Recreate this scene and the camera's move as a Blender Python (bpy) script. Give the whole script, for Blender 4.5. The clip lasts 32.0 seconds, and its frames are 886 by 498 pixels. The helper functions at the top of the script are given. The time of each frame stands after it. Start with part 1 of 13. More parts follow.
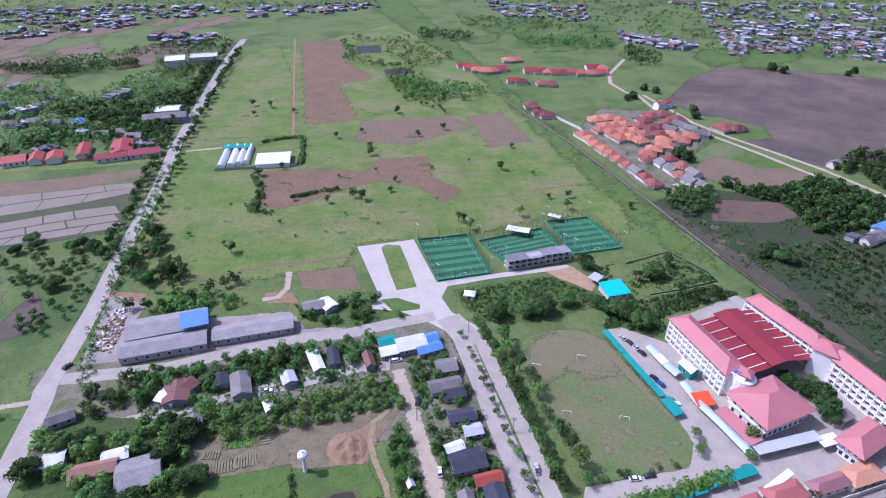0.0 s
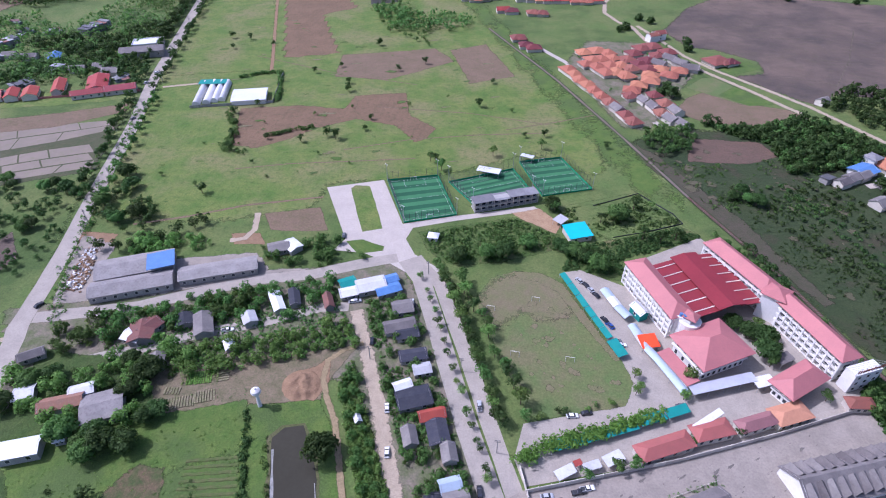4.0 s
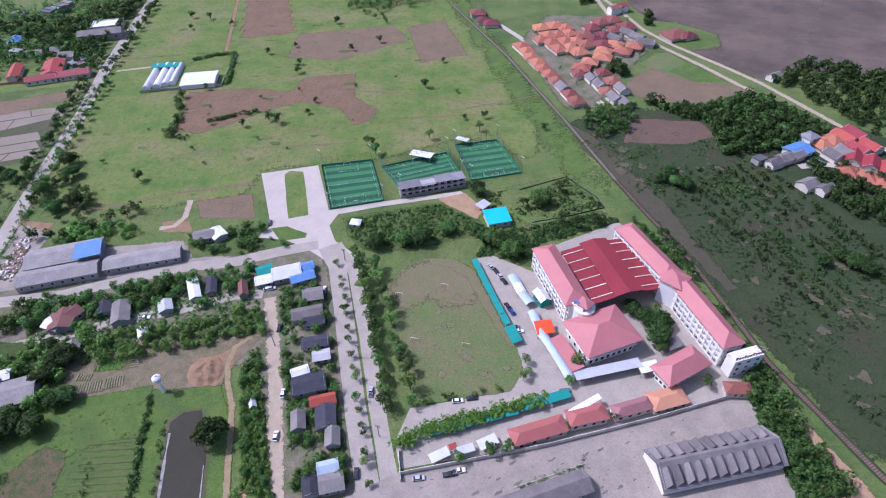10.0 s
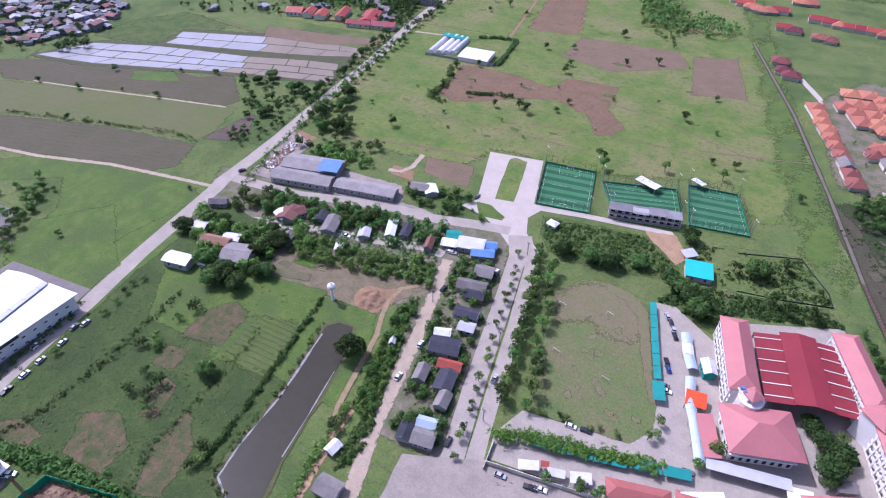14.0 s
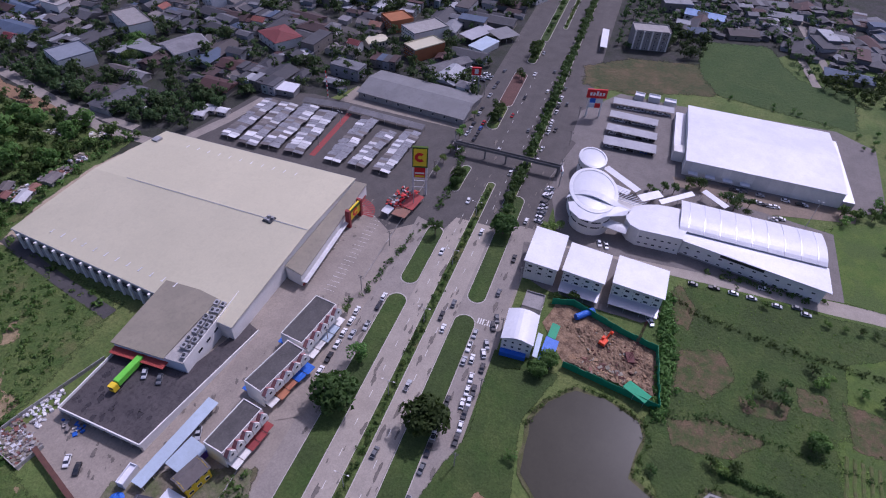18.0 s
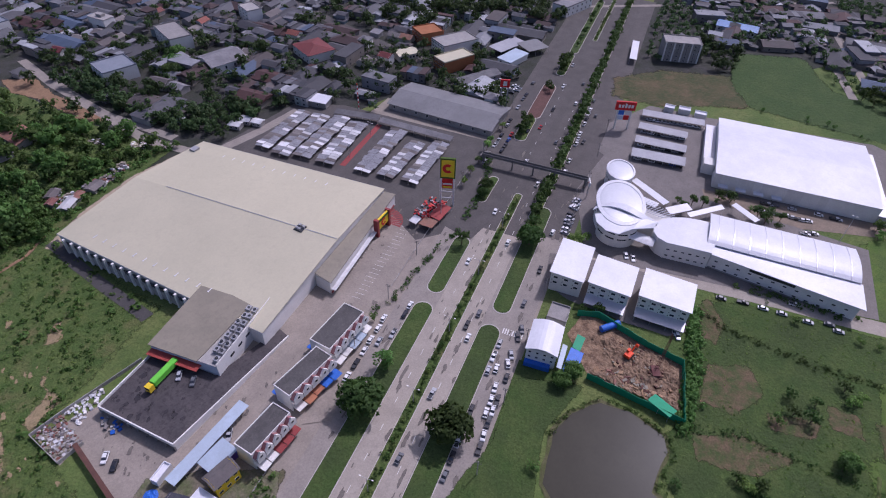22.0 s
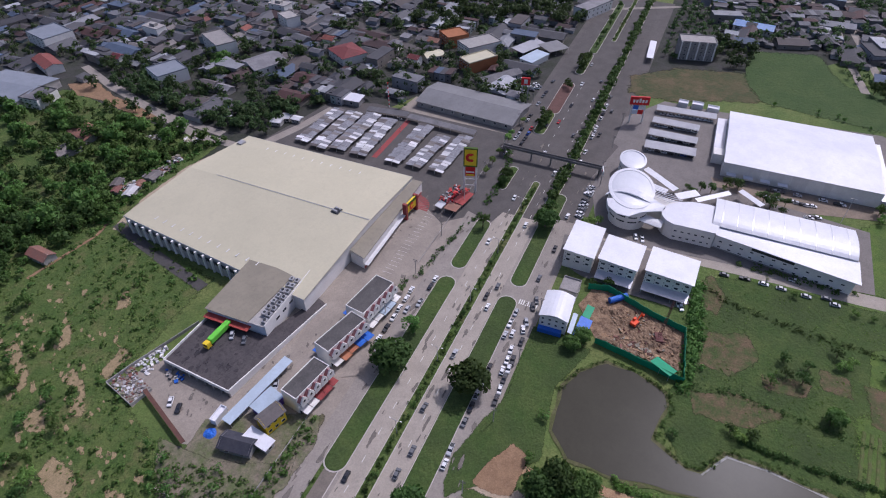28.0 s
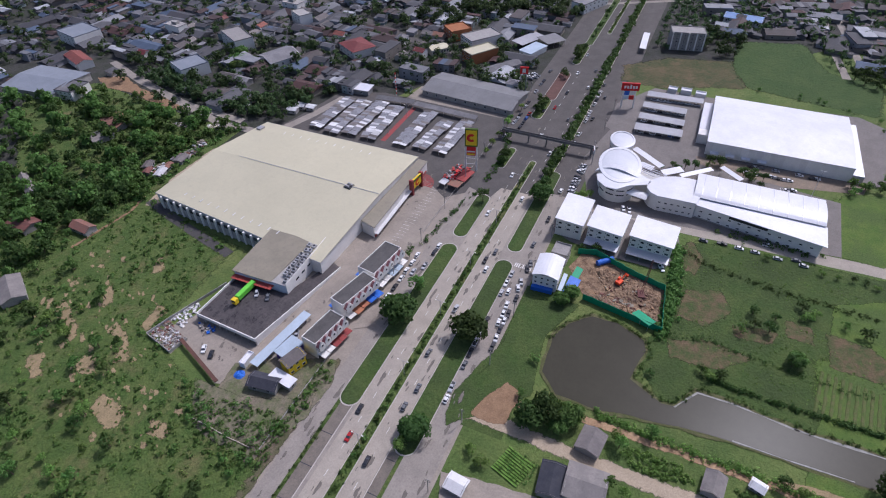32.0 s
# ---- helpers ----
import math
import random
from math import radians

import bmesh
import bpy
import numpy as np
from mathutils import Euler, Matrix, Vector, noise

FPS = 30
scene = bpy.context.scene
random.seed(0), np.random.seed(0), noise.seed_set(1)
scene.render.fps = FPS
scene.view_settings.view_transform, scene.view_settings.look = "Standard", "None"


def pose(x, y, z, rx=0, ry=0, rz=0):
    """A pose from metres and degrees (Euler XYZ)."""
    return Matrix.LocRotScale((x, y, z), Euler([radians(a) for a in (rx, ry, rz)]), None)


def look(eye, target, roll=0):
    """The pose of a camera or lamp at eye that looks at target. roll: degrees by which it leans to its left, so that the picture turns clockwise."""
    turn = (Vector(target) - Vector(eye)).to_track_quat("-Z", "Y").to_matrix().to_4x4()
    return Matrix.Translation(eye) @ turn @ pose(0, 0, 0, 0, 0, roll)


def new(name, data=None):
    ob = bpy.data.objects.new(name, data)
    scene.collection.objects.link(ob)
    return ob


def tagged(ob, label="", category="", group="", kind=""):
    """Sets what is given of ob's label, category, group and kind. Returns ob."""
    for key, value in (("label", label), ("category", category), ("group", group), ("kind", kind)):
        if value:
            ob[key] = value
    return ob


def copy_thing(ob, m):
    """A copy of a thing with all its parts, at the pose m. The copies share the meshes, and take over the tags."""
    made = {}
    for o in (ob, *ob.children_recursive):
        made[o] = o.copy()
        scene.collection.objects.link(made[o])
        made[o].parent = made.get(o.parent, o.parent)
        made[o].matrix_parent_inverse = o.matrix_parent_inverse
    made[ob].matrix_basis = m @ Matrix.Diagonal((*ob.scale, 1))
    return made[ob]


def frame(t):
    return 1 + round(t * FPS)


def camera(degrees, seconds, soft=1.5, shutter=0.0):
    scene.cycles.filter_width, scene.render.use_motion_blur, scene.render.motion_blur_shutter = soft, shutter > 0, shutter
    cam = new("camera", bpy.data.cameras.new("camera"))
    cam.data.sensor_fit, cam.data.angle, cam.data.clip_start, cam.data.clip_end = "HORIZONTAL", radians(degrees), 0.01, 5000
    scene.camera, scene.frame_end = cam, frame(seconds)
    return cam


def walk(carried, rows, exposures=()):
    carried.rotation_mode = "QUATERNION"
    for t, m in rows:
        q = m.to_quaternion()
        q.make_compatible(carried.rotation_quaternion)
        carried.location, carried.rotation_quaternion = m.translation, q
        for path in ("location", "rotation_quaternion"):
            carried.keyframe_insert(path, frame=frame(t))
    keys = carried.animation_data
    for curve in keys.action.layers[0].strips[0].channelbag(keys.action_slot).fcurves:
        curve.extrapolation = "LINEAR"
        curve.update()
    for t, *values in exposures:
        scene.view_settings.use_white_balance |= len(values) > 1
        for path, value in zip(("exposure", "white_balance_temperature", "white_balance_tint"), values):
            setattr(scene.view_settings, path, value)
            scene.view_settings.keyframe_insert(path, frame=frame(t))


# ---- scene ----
cam = camera(74.61, 32.0, soft=1.1)
PATH = [
    (0, (-61.52, -11.39, 179.02), (-62.83, 73.11, 125.57), 0.49),
    (0.5, (-59.05, -11.74, 179.69), (-60.58, 72.08, 125.19), 0.52),
    (1, (-56.34, -11.53, 180.83), (-58.13, 71.44, 125.03), 0.51),
    (1.5, (-53.67, -11.73, 181.22), (-55.63, 70.49, 124.33), 0.52),
    (2, (-51.06, -11.23, 181.73), (-53.15, 70.15, 123.66), 0.52),
    (2.5, (-48.07, -11.17, 182.30), (-50.32, 69.43, 123.15), 0.39),
    (3, (-44.98, -11.01, 183.09), (-47.32, 68.71, 122.77), 0.37),
    (3.5, (-41.91, -10.46, 184.12), (-44.36, 68.28, 122.53), 0.26),
    (5.5, (-27.68, -9.40, 188.05), (-30.79, 65.35, 121.70), -0.29),
    (6, (-24.07, -9.23, 189.31), (-27.25, 65.19, 122.59), -0.37),
    (6.5, (-20.17, -8.52, 190.13), (-23.55, 65.79, 123.30), -0.53),
    (7, (-15.87, -8.33, 191.07), (-19.53, 65.91, 124.18), -0.72),
    (7.5, (-11.90, -8.20, 191.99), (-15.72, 65.98, 125.04), -0.81),
    (8, (-7.38, -7.52, 193.05), (-11.49, 66.49, 125.94), -1.06),
    (8.5, (-2.97, -7.53, 193.86), (-7.35, 66.50, 126.78), -1.27),
    (9, (1.18, -7.39, 194.78), (-3.35, 66.58, 127.64), -1.35),
    (9.5, (5.33, -7.08, 195.25), (0.63, 66.89, 128.12), -1.42),
    (10, (9.81, -6.94, 196.36), (4.83, 66.92, 129.13), -1.62),
    (10.5, (14.34, -6.61, 197.42), (9.09, 67.13, 130.09), -1.81),
    (11, (18.87, -6.43, 198.08), (13.39, 67.32, 130.77), -1.95),
    (11.5, (23.55, -6.34, 198.90), (17.76, 67.36, 131.55), -2.17),
    (12, (27.17, -6.06, 199.38), (21.38, 67.69, 132.08), -2.10),
    (12.5, (28.70, -6.11, 199.48), (20.35, 67.50, 132.31), -1.74),
    (13, (28.88, -7.18, 197.73), (12.15, 65.48, 131.10), -1.00),
    (13.5, (29.69, -7.20, 196.27), (0.94, 61.89, 129.94), -0.19),
    (14, (28.69, -7.49, 193.68), (-11.67, 55.92, 127.73), 0.99),
    (14.5, (27.79, -7.02, 190.37), (-25.33, 46.27, 124.50), 2.32),
    (15, (28.12, -6.65, 188.34), (-36.76, 30.68, 122.03), 3.68),
    (15.5, (30.67, -6.61, 187.67), (-41.20, 11.93, 120.65), 4.31),
    (17.5, (31.98, -2.84, 183.78), (-31.15, -38.57, 114.94), 4.32),
    (18, (32.03, -2.08, 183.04), (-31.32, -38.18, 114.60), 3.85),
    (18.5, (32.31, -2.30, 183.47), (-31.01, -38.63, 115.13), 3.67),
    (19, (32.26, -2.30, 183.51), (-30.78, -39.39, 115.31), 3.51),
    (19.5, (32.24, -2.47, 183.45), (-30.61, -40.10, 115.37), 3.36),
    (20, (32.29, -2.45, 183.88), (-30.41, -40.56, 115.94), 3.12),
    (20.5, (32.08, -1.94, 184.63), (-30.11, -40.88, 116.69), 2.84),
    (21, (32.06, -1.49, 185.20), (-29.68, -41.22, 117.30), 2.47),
    (21.5, (33.00, -0.95, 185.33), (-28.70, -41.21, 117.70), 2.26),
    (22, (33.69, -0.55, 185.68), (-27.92, -41.21, 118.21), 2.09),
    (22.5, (34.27, 0.35, 186.46), (-27.06, -40.80, 119.04), 1.80),
    (23, (35.47, 1.63, 186.73), (-25.80, -39.99, 119.56), 1.60),
    (23.5, (36.77, 2.54, 187.30), (-24.39, -39.38, 120.20), 1.48),
    (24, (37.88, 3.75, 188.11), (-23.07, -38.51, 121.05), 1.31),
    (24.5, (39.54, 5.13, 188.62), (-21.29, -37.53, 121.68), 1.11),
    (25, (41.16, 6.80, 189.45), (-19.36, -36.32, 122.53), 0.95),
    (25.5, (42.93, 8.49, 189.90), (-17.32, -35.13, 123.07), 0.75),
    (27.5, (52.28, 15.15, 192.33), (-7.29, -29.69, 125.69), -0.04),
    (28, (54.76, 17.42, 193.30), (-4.61, -27.64, 126.64), -0.28),
    (28.5, (57.29, 19.66, 193.89), (-1.95, -25.61, 127.25), -0.49),
    (29, (59.90, 22.33, 194.70), (0.82, -23.14, 128.06), -0.66),
    (29.5, (62.49, 24.99, 195.69), (3.58, -20.63, 128.99), -0.81),
    (30, (65.21, 27.40, 196.52), (6.39, -18.31, 129.80), -0.90),
    (30.5, (68.65, 29.96, 196.79), (9.75, -15.89, 130.24), -0.94),
    (31, (71.79, 32.85, 197.56), (12.99, -13.18, 131.05), -1.06),
    (31.5, (74.72, 35.85, 198.32), (16.07, -10.40, 131.83), -1.28),
    (32, (78.12, 38.80, 199.06), (19.49, -7.58, 132.65), -1.35),
]
walk(cam, [(t, look(eye, target, roll)) for t, eye, target, roll in PATH], exposures=[(0.0, 0.42, 5000, 31), (6.0, 0.34, 5220, 28), (12.0, 0.33, 5180, 29), (13.0, 0.36, 5180, 30), (14.0, 0.45, 5240, 34), (15.0, 0.18, 5250, 37), (17.5, -0.32, 5380, 37), (25.0, -0.26, 5610, 27), (28.0, -0.22, 5670, 24), (32.0, -0.1, 5660, 21)])

# ---- light ----
SUN = Vector((-0.60, 0.09, 0.795)).normalized()
world = bpy.data.worlds.new("sky")
scene.world = world
world.use_nodes = True
wn = world.node_tree
wn.nodes.clear()
sky = wn.nodes.new("ShaderNodeTexSky")
sky.sky_type = "NISHITA"
sky.sun_disc = False
sky.sun_elevation = math.asin(SUN.z)
sky.sun_rotation = math.atan2(SUN.x, SUN.y)
sky.dust_density = 4.0
bg = wn.nodes.new("ShaderNodeBackground")
bg.inputs[1].default_value = 0.115
wout = wn.nodes.new("ShaderNodeOutputWorld")
wn.links.new(sky.outputs[0], bg.inputs[0])
wn.links.new(bg.outputs[0], wout.inputs[0])
sun_data = bpy.data.lights.new("sun", "SUN")
sun_data.energy = 3.0
sun_data.angle = radians(0.6)
sun_data.color = (1.0, 0.95, 0.88)
sun = new("sun", sun_data)
sun.matrix_world = look((0, 0, 500), (-SUN.x * 100, -SUN.y * 100, 500 - SUN.z * 100))
scene.view_settings.exposure = 0.0


# ---- materials ----
def mat(name, a, b=None, size=6.0, c=None, size2=0.6, rough=0.85, metal=0.0, bump=0.0, vary=0.0, amount=0.5, spec=0.3, stripes=None, sharp=0.0, grit=None, wide=None):
    """A surface: a blends to b in patches of about `size` metres and to c in spots of `size2`;
    wide = (colour, size, low, high) lays a third, slow drift of colour over them."""
    m = bpy.data.materials.new(name)
    m.use_nodes = True
    nt = m.node_tree
    N, K = nt.nodes, nt.links
    bsdf = N["Principled BSDF"]
    bsdf.inputs["Roughness"].default_value = rough
    bsdf.inputs["Metallic"].default_value = metal
    bsdf.inputs["Specular IOR Level"].default_value = spec
    geo = N.new("ShaderNodeNewGeometry")
    b = b or tuple(v * 0.8 for v in a)
    c = c or tuple(v * 0.75 for v in b)

    def noise_at(sz, detail):
        t = N.new("ShaderNodeTexNoise")
        t.inputs["Scale"].default_value = 1.0 / sz
        t.inputs["Detail"].default_value = detail
        t.inputs["Roughness"].default_value = 0.65
        K.new(geo.outputs["Position"], t.inputs["Vector"])
        return t.outputs["Fac"]

    def ramp(src, lo, hi):
        r = N.new("ShaderNodeMapRange")
        r.inputs["From Min"].default_value, r.inputs["From Max"].default_value = lo, hi
        K.new(src, r.inputs["Value"])
        return r.outputs["Result"]

    def mix(f, x, y, how="MIX"):
        x = (*x, 1) if isinstance(x, tuple) else x
        y = (*y, 1) if isinstance(y, tuple) else y
        n = N.new("ShaderNodeMix")
        n.data_type, n.blend_type = "RGBA", how
        for sock, val in ((n.inputs[0], f), (n.inputs[6], x), (n.inputs[7], y)):
            if isinstance(val, (float, int, tuple)):
                sock.default_value = val
            else:
                K.new(val, sock)
        return n.outputs[2]

    big = noise_at(size, 5)
    fine = noise_at(size2, 4)
    col = mix(ramp(big, 0.38 + sharp, 0.62 - sharp), a, b)
    if wide:
        col = mix(ramp(noise_at(wide[1], 6), wide[2], wide[3]), col, wide[0])
    spot = ramp(fine, 0.5, 0.72)
    half = N.new("ShaderNodeMath")
    half.operation = "MULTIPLY"
    half.inputs[1].default_value = amount
    K.new(spot, half.inputs[0])
    col = mix(half.outputs[0], col, c)
    grit = grit if grit is not None else 0.25 if rough > 0.93 else 0.12 if rough >= 0.88 else 0.04
    grain = noise_at(max(0.3, min(0.9, size2 * 0.45)), 2)
    g = ramp(grain, 0.25, 0.75)
    g.node.inputs["To Min"].default_value, g.node.inputs["To Max"].default_value = 1 - grit, 1 + grit
    col = mix(1.0, col, g, "MULTIPLY")
    if stripes:
        width, angle, dark, strength = stripes
        rot = N.new("ShaderNodeVectorRotate")
        rot.rotation_type = "Z_AXIS"
        rot.inputs["Angle"].default_value = -radians(angle)
        K.new(geo.outputs["Position"], rot.inputs["Vector"])
        w = N.new("ShaderNodeTexWave")
        w.inputs["Scale"].default_value = 0.314 / width
        w.inputs["Distortion"].default_value = 1.2
        w.inputs["Detail"].default_value = 2
        w.inputs["Detail Scale"].default_value = 0.4
        w.bands_direction = "Y"
        K.new(rot.outputs[0], w.inputs["Vector"])
        s = N.new("ShaderNodeMath")
        s.operation = "MULTIPLY"
        s.inputs[1].default_value = strength
        K.new(w.outputs["Fac"], s.inputs[0])
        col = mix(s.outputs[0], col, dark)
    if vary:
        info = N.new("ShaderNodeObjectInfo")
        hs = N.new("ShaderNodeHueSaturation")
        v = ramp(info.outputs["Random"], 0, 1)
        v.node.inputs["To Min"].default_value, v.node.inputs["To Max"].default_value = 1 - vary, 1 + vary
        K.new(v, hs.inputs["Value"])
        h = ramp(info.outputs["Random"], 0, 1)
        h.node.inputs["To Min"].default_value, h.node.inputs["To Max"].default_value = 0.5 - vary * 0.06, 0.5 + vary * 0.06
        K.new(h, hs.inputs["Hue"])
        K.new(col, hs.inputs["Color"])
        col = hs.outputs[0]
    K.new(col, bsdf.inputs["Base Color"])
    if bump:
        bp = N.new("ShaderNodeBump")
        bp.inputs["Strength"].default_value = min(1.0, bump)
        bp.inputs["Distance"].default_value = size2 * 0.5
        K.new(fine, bp.inputs["Height"])
        K.new(bp.outputs[0], bsdf.inputs["Normal"])
    return m


GRASS = mat("grass", (0.095, 0.145, 0.036), (0.135, 0.16, 0.05), 22, (0.055, 0.09, 0.022), 2.2, 0.95, bump=0.6, amount=0.7, wide=((0.065, 0.105, 0.026), 60, 0.48, 0.62))
WESTBROWN = mat("olive_brown_field", (0.098, 0.085, 0.052), (0.082, 0.08, 0.042), 20, (0.065, 0.075, 0.032), 4, 0.95, bump=0.4, stripes=(4.0, 20, (0.12, 0.098, 0.065), 0.25))
MEADOW = mat("meadow", (0.088, 0.15, 0.028), (0.15, 0.182, 0.046), 16, (0.058, 0.105, 0.022), 3.4, 0.95, bump=0.6, amount=0.75, wide=((0.185, 0.178, 0.072), 46, 0.47, 0.64))
LUSH = mat("lush_grass", (0.070, 0.125, 0.022), (0.105, 0.15, 0.032), 7, (0.048, 0.085, 0.018), 1.0, 0.95, bump=0.5, amount=0.65, wide=((0.075, 0.115, 0.03), 20, 0.46, 0.6))
SCRUB = mat("scrub", (0.056, 0.098, 0.021), (0.092, 0.125, 0.033), 9, (0.036, 0.062, 0.015), 1.6, 0.95, bump=0.9, amount=0.8, wide=((0.125, 0.12, 0.048), 16, 0.54, 0.68))
DULL = mat("dull_grass", (0.031, 0.05, 0.017), (0.043, 0.058, 0.021), 16, (0.023, 0.036, 0.013), 2.0, 0.95, bump=0.7, amount=0.7, wide=((0.055, 0.049, 0.028), 24, 0.53, 0.68))
SOIL = mat("bare_soil", (0.36, 0.24, 0.14), (0.30, 0.19, 0.11), 5, (0.42, 0.31, 0.20), 0.8, 0.95, bump=0.5)
CLAY = mat("red_clay", (0.26, 0.165, 0.095), (0.21, 0.13, 0.075), 4, (0.33, 0.22, 0.14), 0.7, 0.95, bump=0.6)
PLOUGH = mat("ploughed_earth", (0.185, 0.118, 0.07), (0.15, 0.10, 0.058), 18, (0.10, 0.085, 0.04), 3.0, 0.95, bump=0.5, amount=0.75, stripes=(5.0, 78, (0.21, 0.13, 0.08), 0.14))
FALLOW = mat("fallow_earth", (0.185, 0.128, 0.085), (0.155, 0.115, 0.07), 14, (0.115, 0.11, 0.045), 4, 0.95, bump=0.4, stripes=(3.2, 12, (0.14, 0.10, 0.06), 0.12))
BROWNFIELD = mat("brown_field", (0.155, 0.112, 0.086), (0.122, 0.09, 0.068), 40, (0.10, 0.085, 0.055), 7, 0.95, bump=0.4, wide=((0.078, 0.062, 0.052), 55, 0.42, 0.6), amount=0.7)
ASPHALT = mat("worn_asphalt", (0.295, 0.262, 0.226), (0.245, 0.218, 0.19), 9, (0.205, 0.182, 0.16), 1.5, 0.9, bump=0.2, amount=0.5)
CONCRETE = mat("concrete_paving", (0.365, 0.322, 0.268), (0.31, 0.275, 0.23), 8, (0.27, 0.235, 0.205), 1.3, 0.88, bump=0.15, amount=0.45)
PALE = mat("pale_concrete", (0.46, 0.405, 0.345), (0.41, 0.36, 0.31), 10, (0.36, 0.32, 0.28), 1.2, 0.88, bump=0.1, amount=0.35)
DIRTROAD = mat("dirt_road", (0.40, 0.325, 0.235), (0.345, 0.28, 0.20), 5, (0.30, 0.24, 0.17), 0.9, 0.95, bump=0.3)
YARD = mat("dusty_yard", (0.315, 0.272, 0.226), (0.25, 0.218, 0.183), 10, (0.22, 0.19, 0.16), 1.6, 0.92, bump=0.2, amount=0.5)
VILLAGE = mat("village_ground", (0.20, 0.165, 0.125), (0.10, 0.12, 0.05), 9, (0.08, 0.075, 0.05), 1.5, 0.95, bump=0.3)
DARKROAD = mat("old_dark_asphalt", (0.082, 0.076, 0.074), (0.066, 0.062, 0.06), 9, (0.05, 0.047, 0.046), 1.3, 0.9, bump=0.2, amount=0.55)
# Car park grey, also laid on the far highway with cloud shade in it.
CARPARK_CLOUDED = mat("car_park_asphalt", (0.105, 0.096, 0.089), (0.085, 0.078, 0.073), 9, (0.068, 0.062, 0.059), 1.3, 0.9, bump=0.2, amount=0.55)
# Darker than the concrete: cloud shade over the highway is in this grey.
CLOUDED_ROAD = mat("grey_asphalt", (0.112, 0.101, 0.094), (0.09, 0.082, 0.076), 9, (0.072, 0.066, 0.061), 1.4, 0.9, bump=0.2, amount=0.55)
# Near-black ground tone holds the cloud shade over the town.
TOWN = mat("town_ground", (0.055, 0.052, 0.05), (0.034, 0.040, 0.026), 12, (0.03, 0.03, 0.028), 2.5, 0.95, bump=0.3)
# Dark rich green, taken deeper for cloud shade on the plot.
PLOTGRASS = mat("plot_grass", (0.045, 0.082, 0.018), (0.07, 0.10, 0.026), 9, (0.032, 0.056, 0.014), 1.6, 0.95, bump=0.7, amount=0.75, wide=((0.045, 0.07, 0.02), 26, 0.45, 0.6))
PATCHY = mat("brown_patch", (0.135, 0.096, 0.056), (0.055, 0.082, 0.023), 4.5, (0.075, 0.064, 0.033), 1.1, 0.95, bump=0.5, amount=0.65)
DUGEARTH = mat("dug_earth", (0.27, 0.18, 0.11), (0.12, 0.076, 0.048), 3, (0.36, 0.27, 0.19), 0.9, 0.95, bump=0.8, amount=0.7)
def leaf_mat(name, a, b, c):
    """Leaves that let some of the light through."""
    m = mat(name, a, b, 3, c, 0.7, 0.65, vary=0.3, spec=0.2)
    nt = m.node_tree
    bsdf = nt.nodes["Principled BSDF"]
    tr = nt.nodes.new("ShaderNodeBsdfTranslucent")
    mx = nt.nodes.new("ShaderNodeMixShader")
    mx.inputs[0].default_value = 0.45
    nt.links.new(bsdf.inputs["Base Color"].links[0].from_socket, tr.inputs["Color"])
    nt.links.new(bsdf.outputs[0], mx.inputs[1])
    nt.links.new(tr.outputs[0], mx.inputs[2])
    nt.links.new(mx.outputs[0], nt.nodes["Material Output"].inputs["Surface"])
    return m


def island_mat(name, cols, rough=0.8):
    """One colour of cols for each separate piece, with stains."""
    m = mat(name, (0.5, 0.5, 0.5), (0.42, 0.42, 0.42), 6, (0.3, 0.3, 0.3), 1.2, rough, amount=0.6)
    nt = m.node_tree
    bsdf, geo = nt.nodes["Principled BSDF"], nt.nodes["Geometry"]
    ramp = nt.nodes.new("ShaderNodeValToRGB")
    ramp.color_ramp.interpolation = "CONSTANT"
    el = ramp.color_ramp.elements
    while len(el) < len(cols):
        el.new(0.5)
    for i, c in enumerate(cols):
        el[i].position = i / len(cols)
        el[i].color = (*c, 1)
    nt.links.new(geo.outputs["Random Per Island"], ramp.inputs[0])
    mul = nt.nodes.new("ShaderNodeMix")
    mul.data_type, mul.blend_type = "RGBA", "MULTIPLY"
    mul.inputs[0].default_value = 1.0
    dbl = nt.nodes.new("ShaderNodeMix")
    dbl.data_type, dbl.blend_type = "RGBA", "ADD"
    dbl.inputs[0].default_value = 1.0
    src = bsdf.inputs["Base Color"].links[0].from_socket
    nt.links.new(src, dbl.inputs[6])
    nt.links.new(src, dbl.inputs[7])
    nt.links.new(dbl.outputs[2], mul.inputs[6])
    nt.links.new(ramp.outputs[0], mul.inputs[7])
    nt.links.new(mul.outputs[2], bsdf.inputs["Base Color"])
    return m


ROOF_BEIGE = mat("beige_metal_roof", (0.53, 0.49, 0.35), (0.49, 0.455, 0.325), 30, (0.43, 0.395, 0.285), 3, 0.55, 0.1, amount=0.35)
# Broad greyer patches stand in for soft reflections on the store roof.
ROOF_WHITE = mat("white_metal_roof", (0.72, 0.72, 0.745), (0.63, 0.63, 0.66), 22, (0.55, 0.55, 0.58), 3, 0.4, 0.0, amount=0.35)
ROOF_SILVER = mat("silver_metal_roof", (0.58, 0.58, 0.62), (0.52, 0.52, 0.56), 9, (0.45, 0.45, 0.48), 1.5, 0.4, 0.35, amount=0.3, vary=0.12)
ROOF_TAUPE = mat("taupe_metal_roof", (0.26, 0.232, 0.175), (0.22, 0.197, 0.15), 14, (0.18, 0.16, 0.122), 2, 0.7, amount=0.5)
ROOF_ROSE = mat("faded_rose_roof", (0.37, 0.115, 0.10), (0.32, 0.105, 0.09), 6, (0.27, 0.105, 0.09), 1.0, 0.7, amount=0.5)
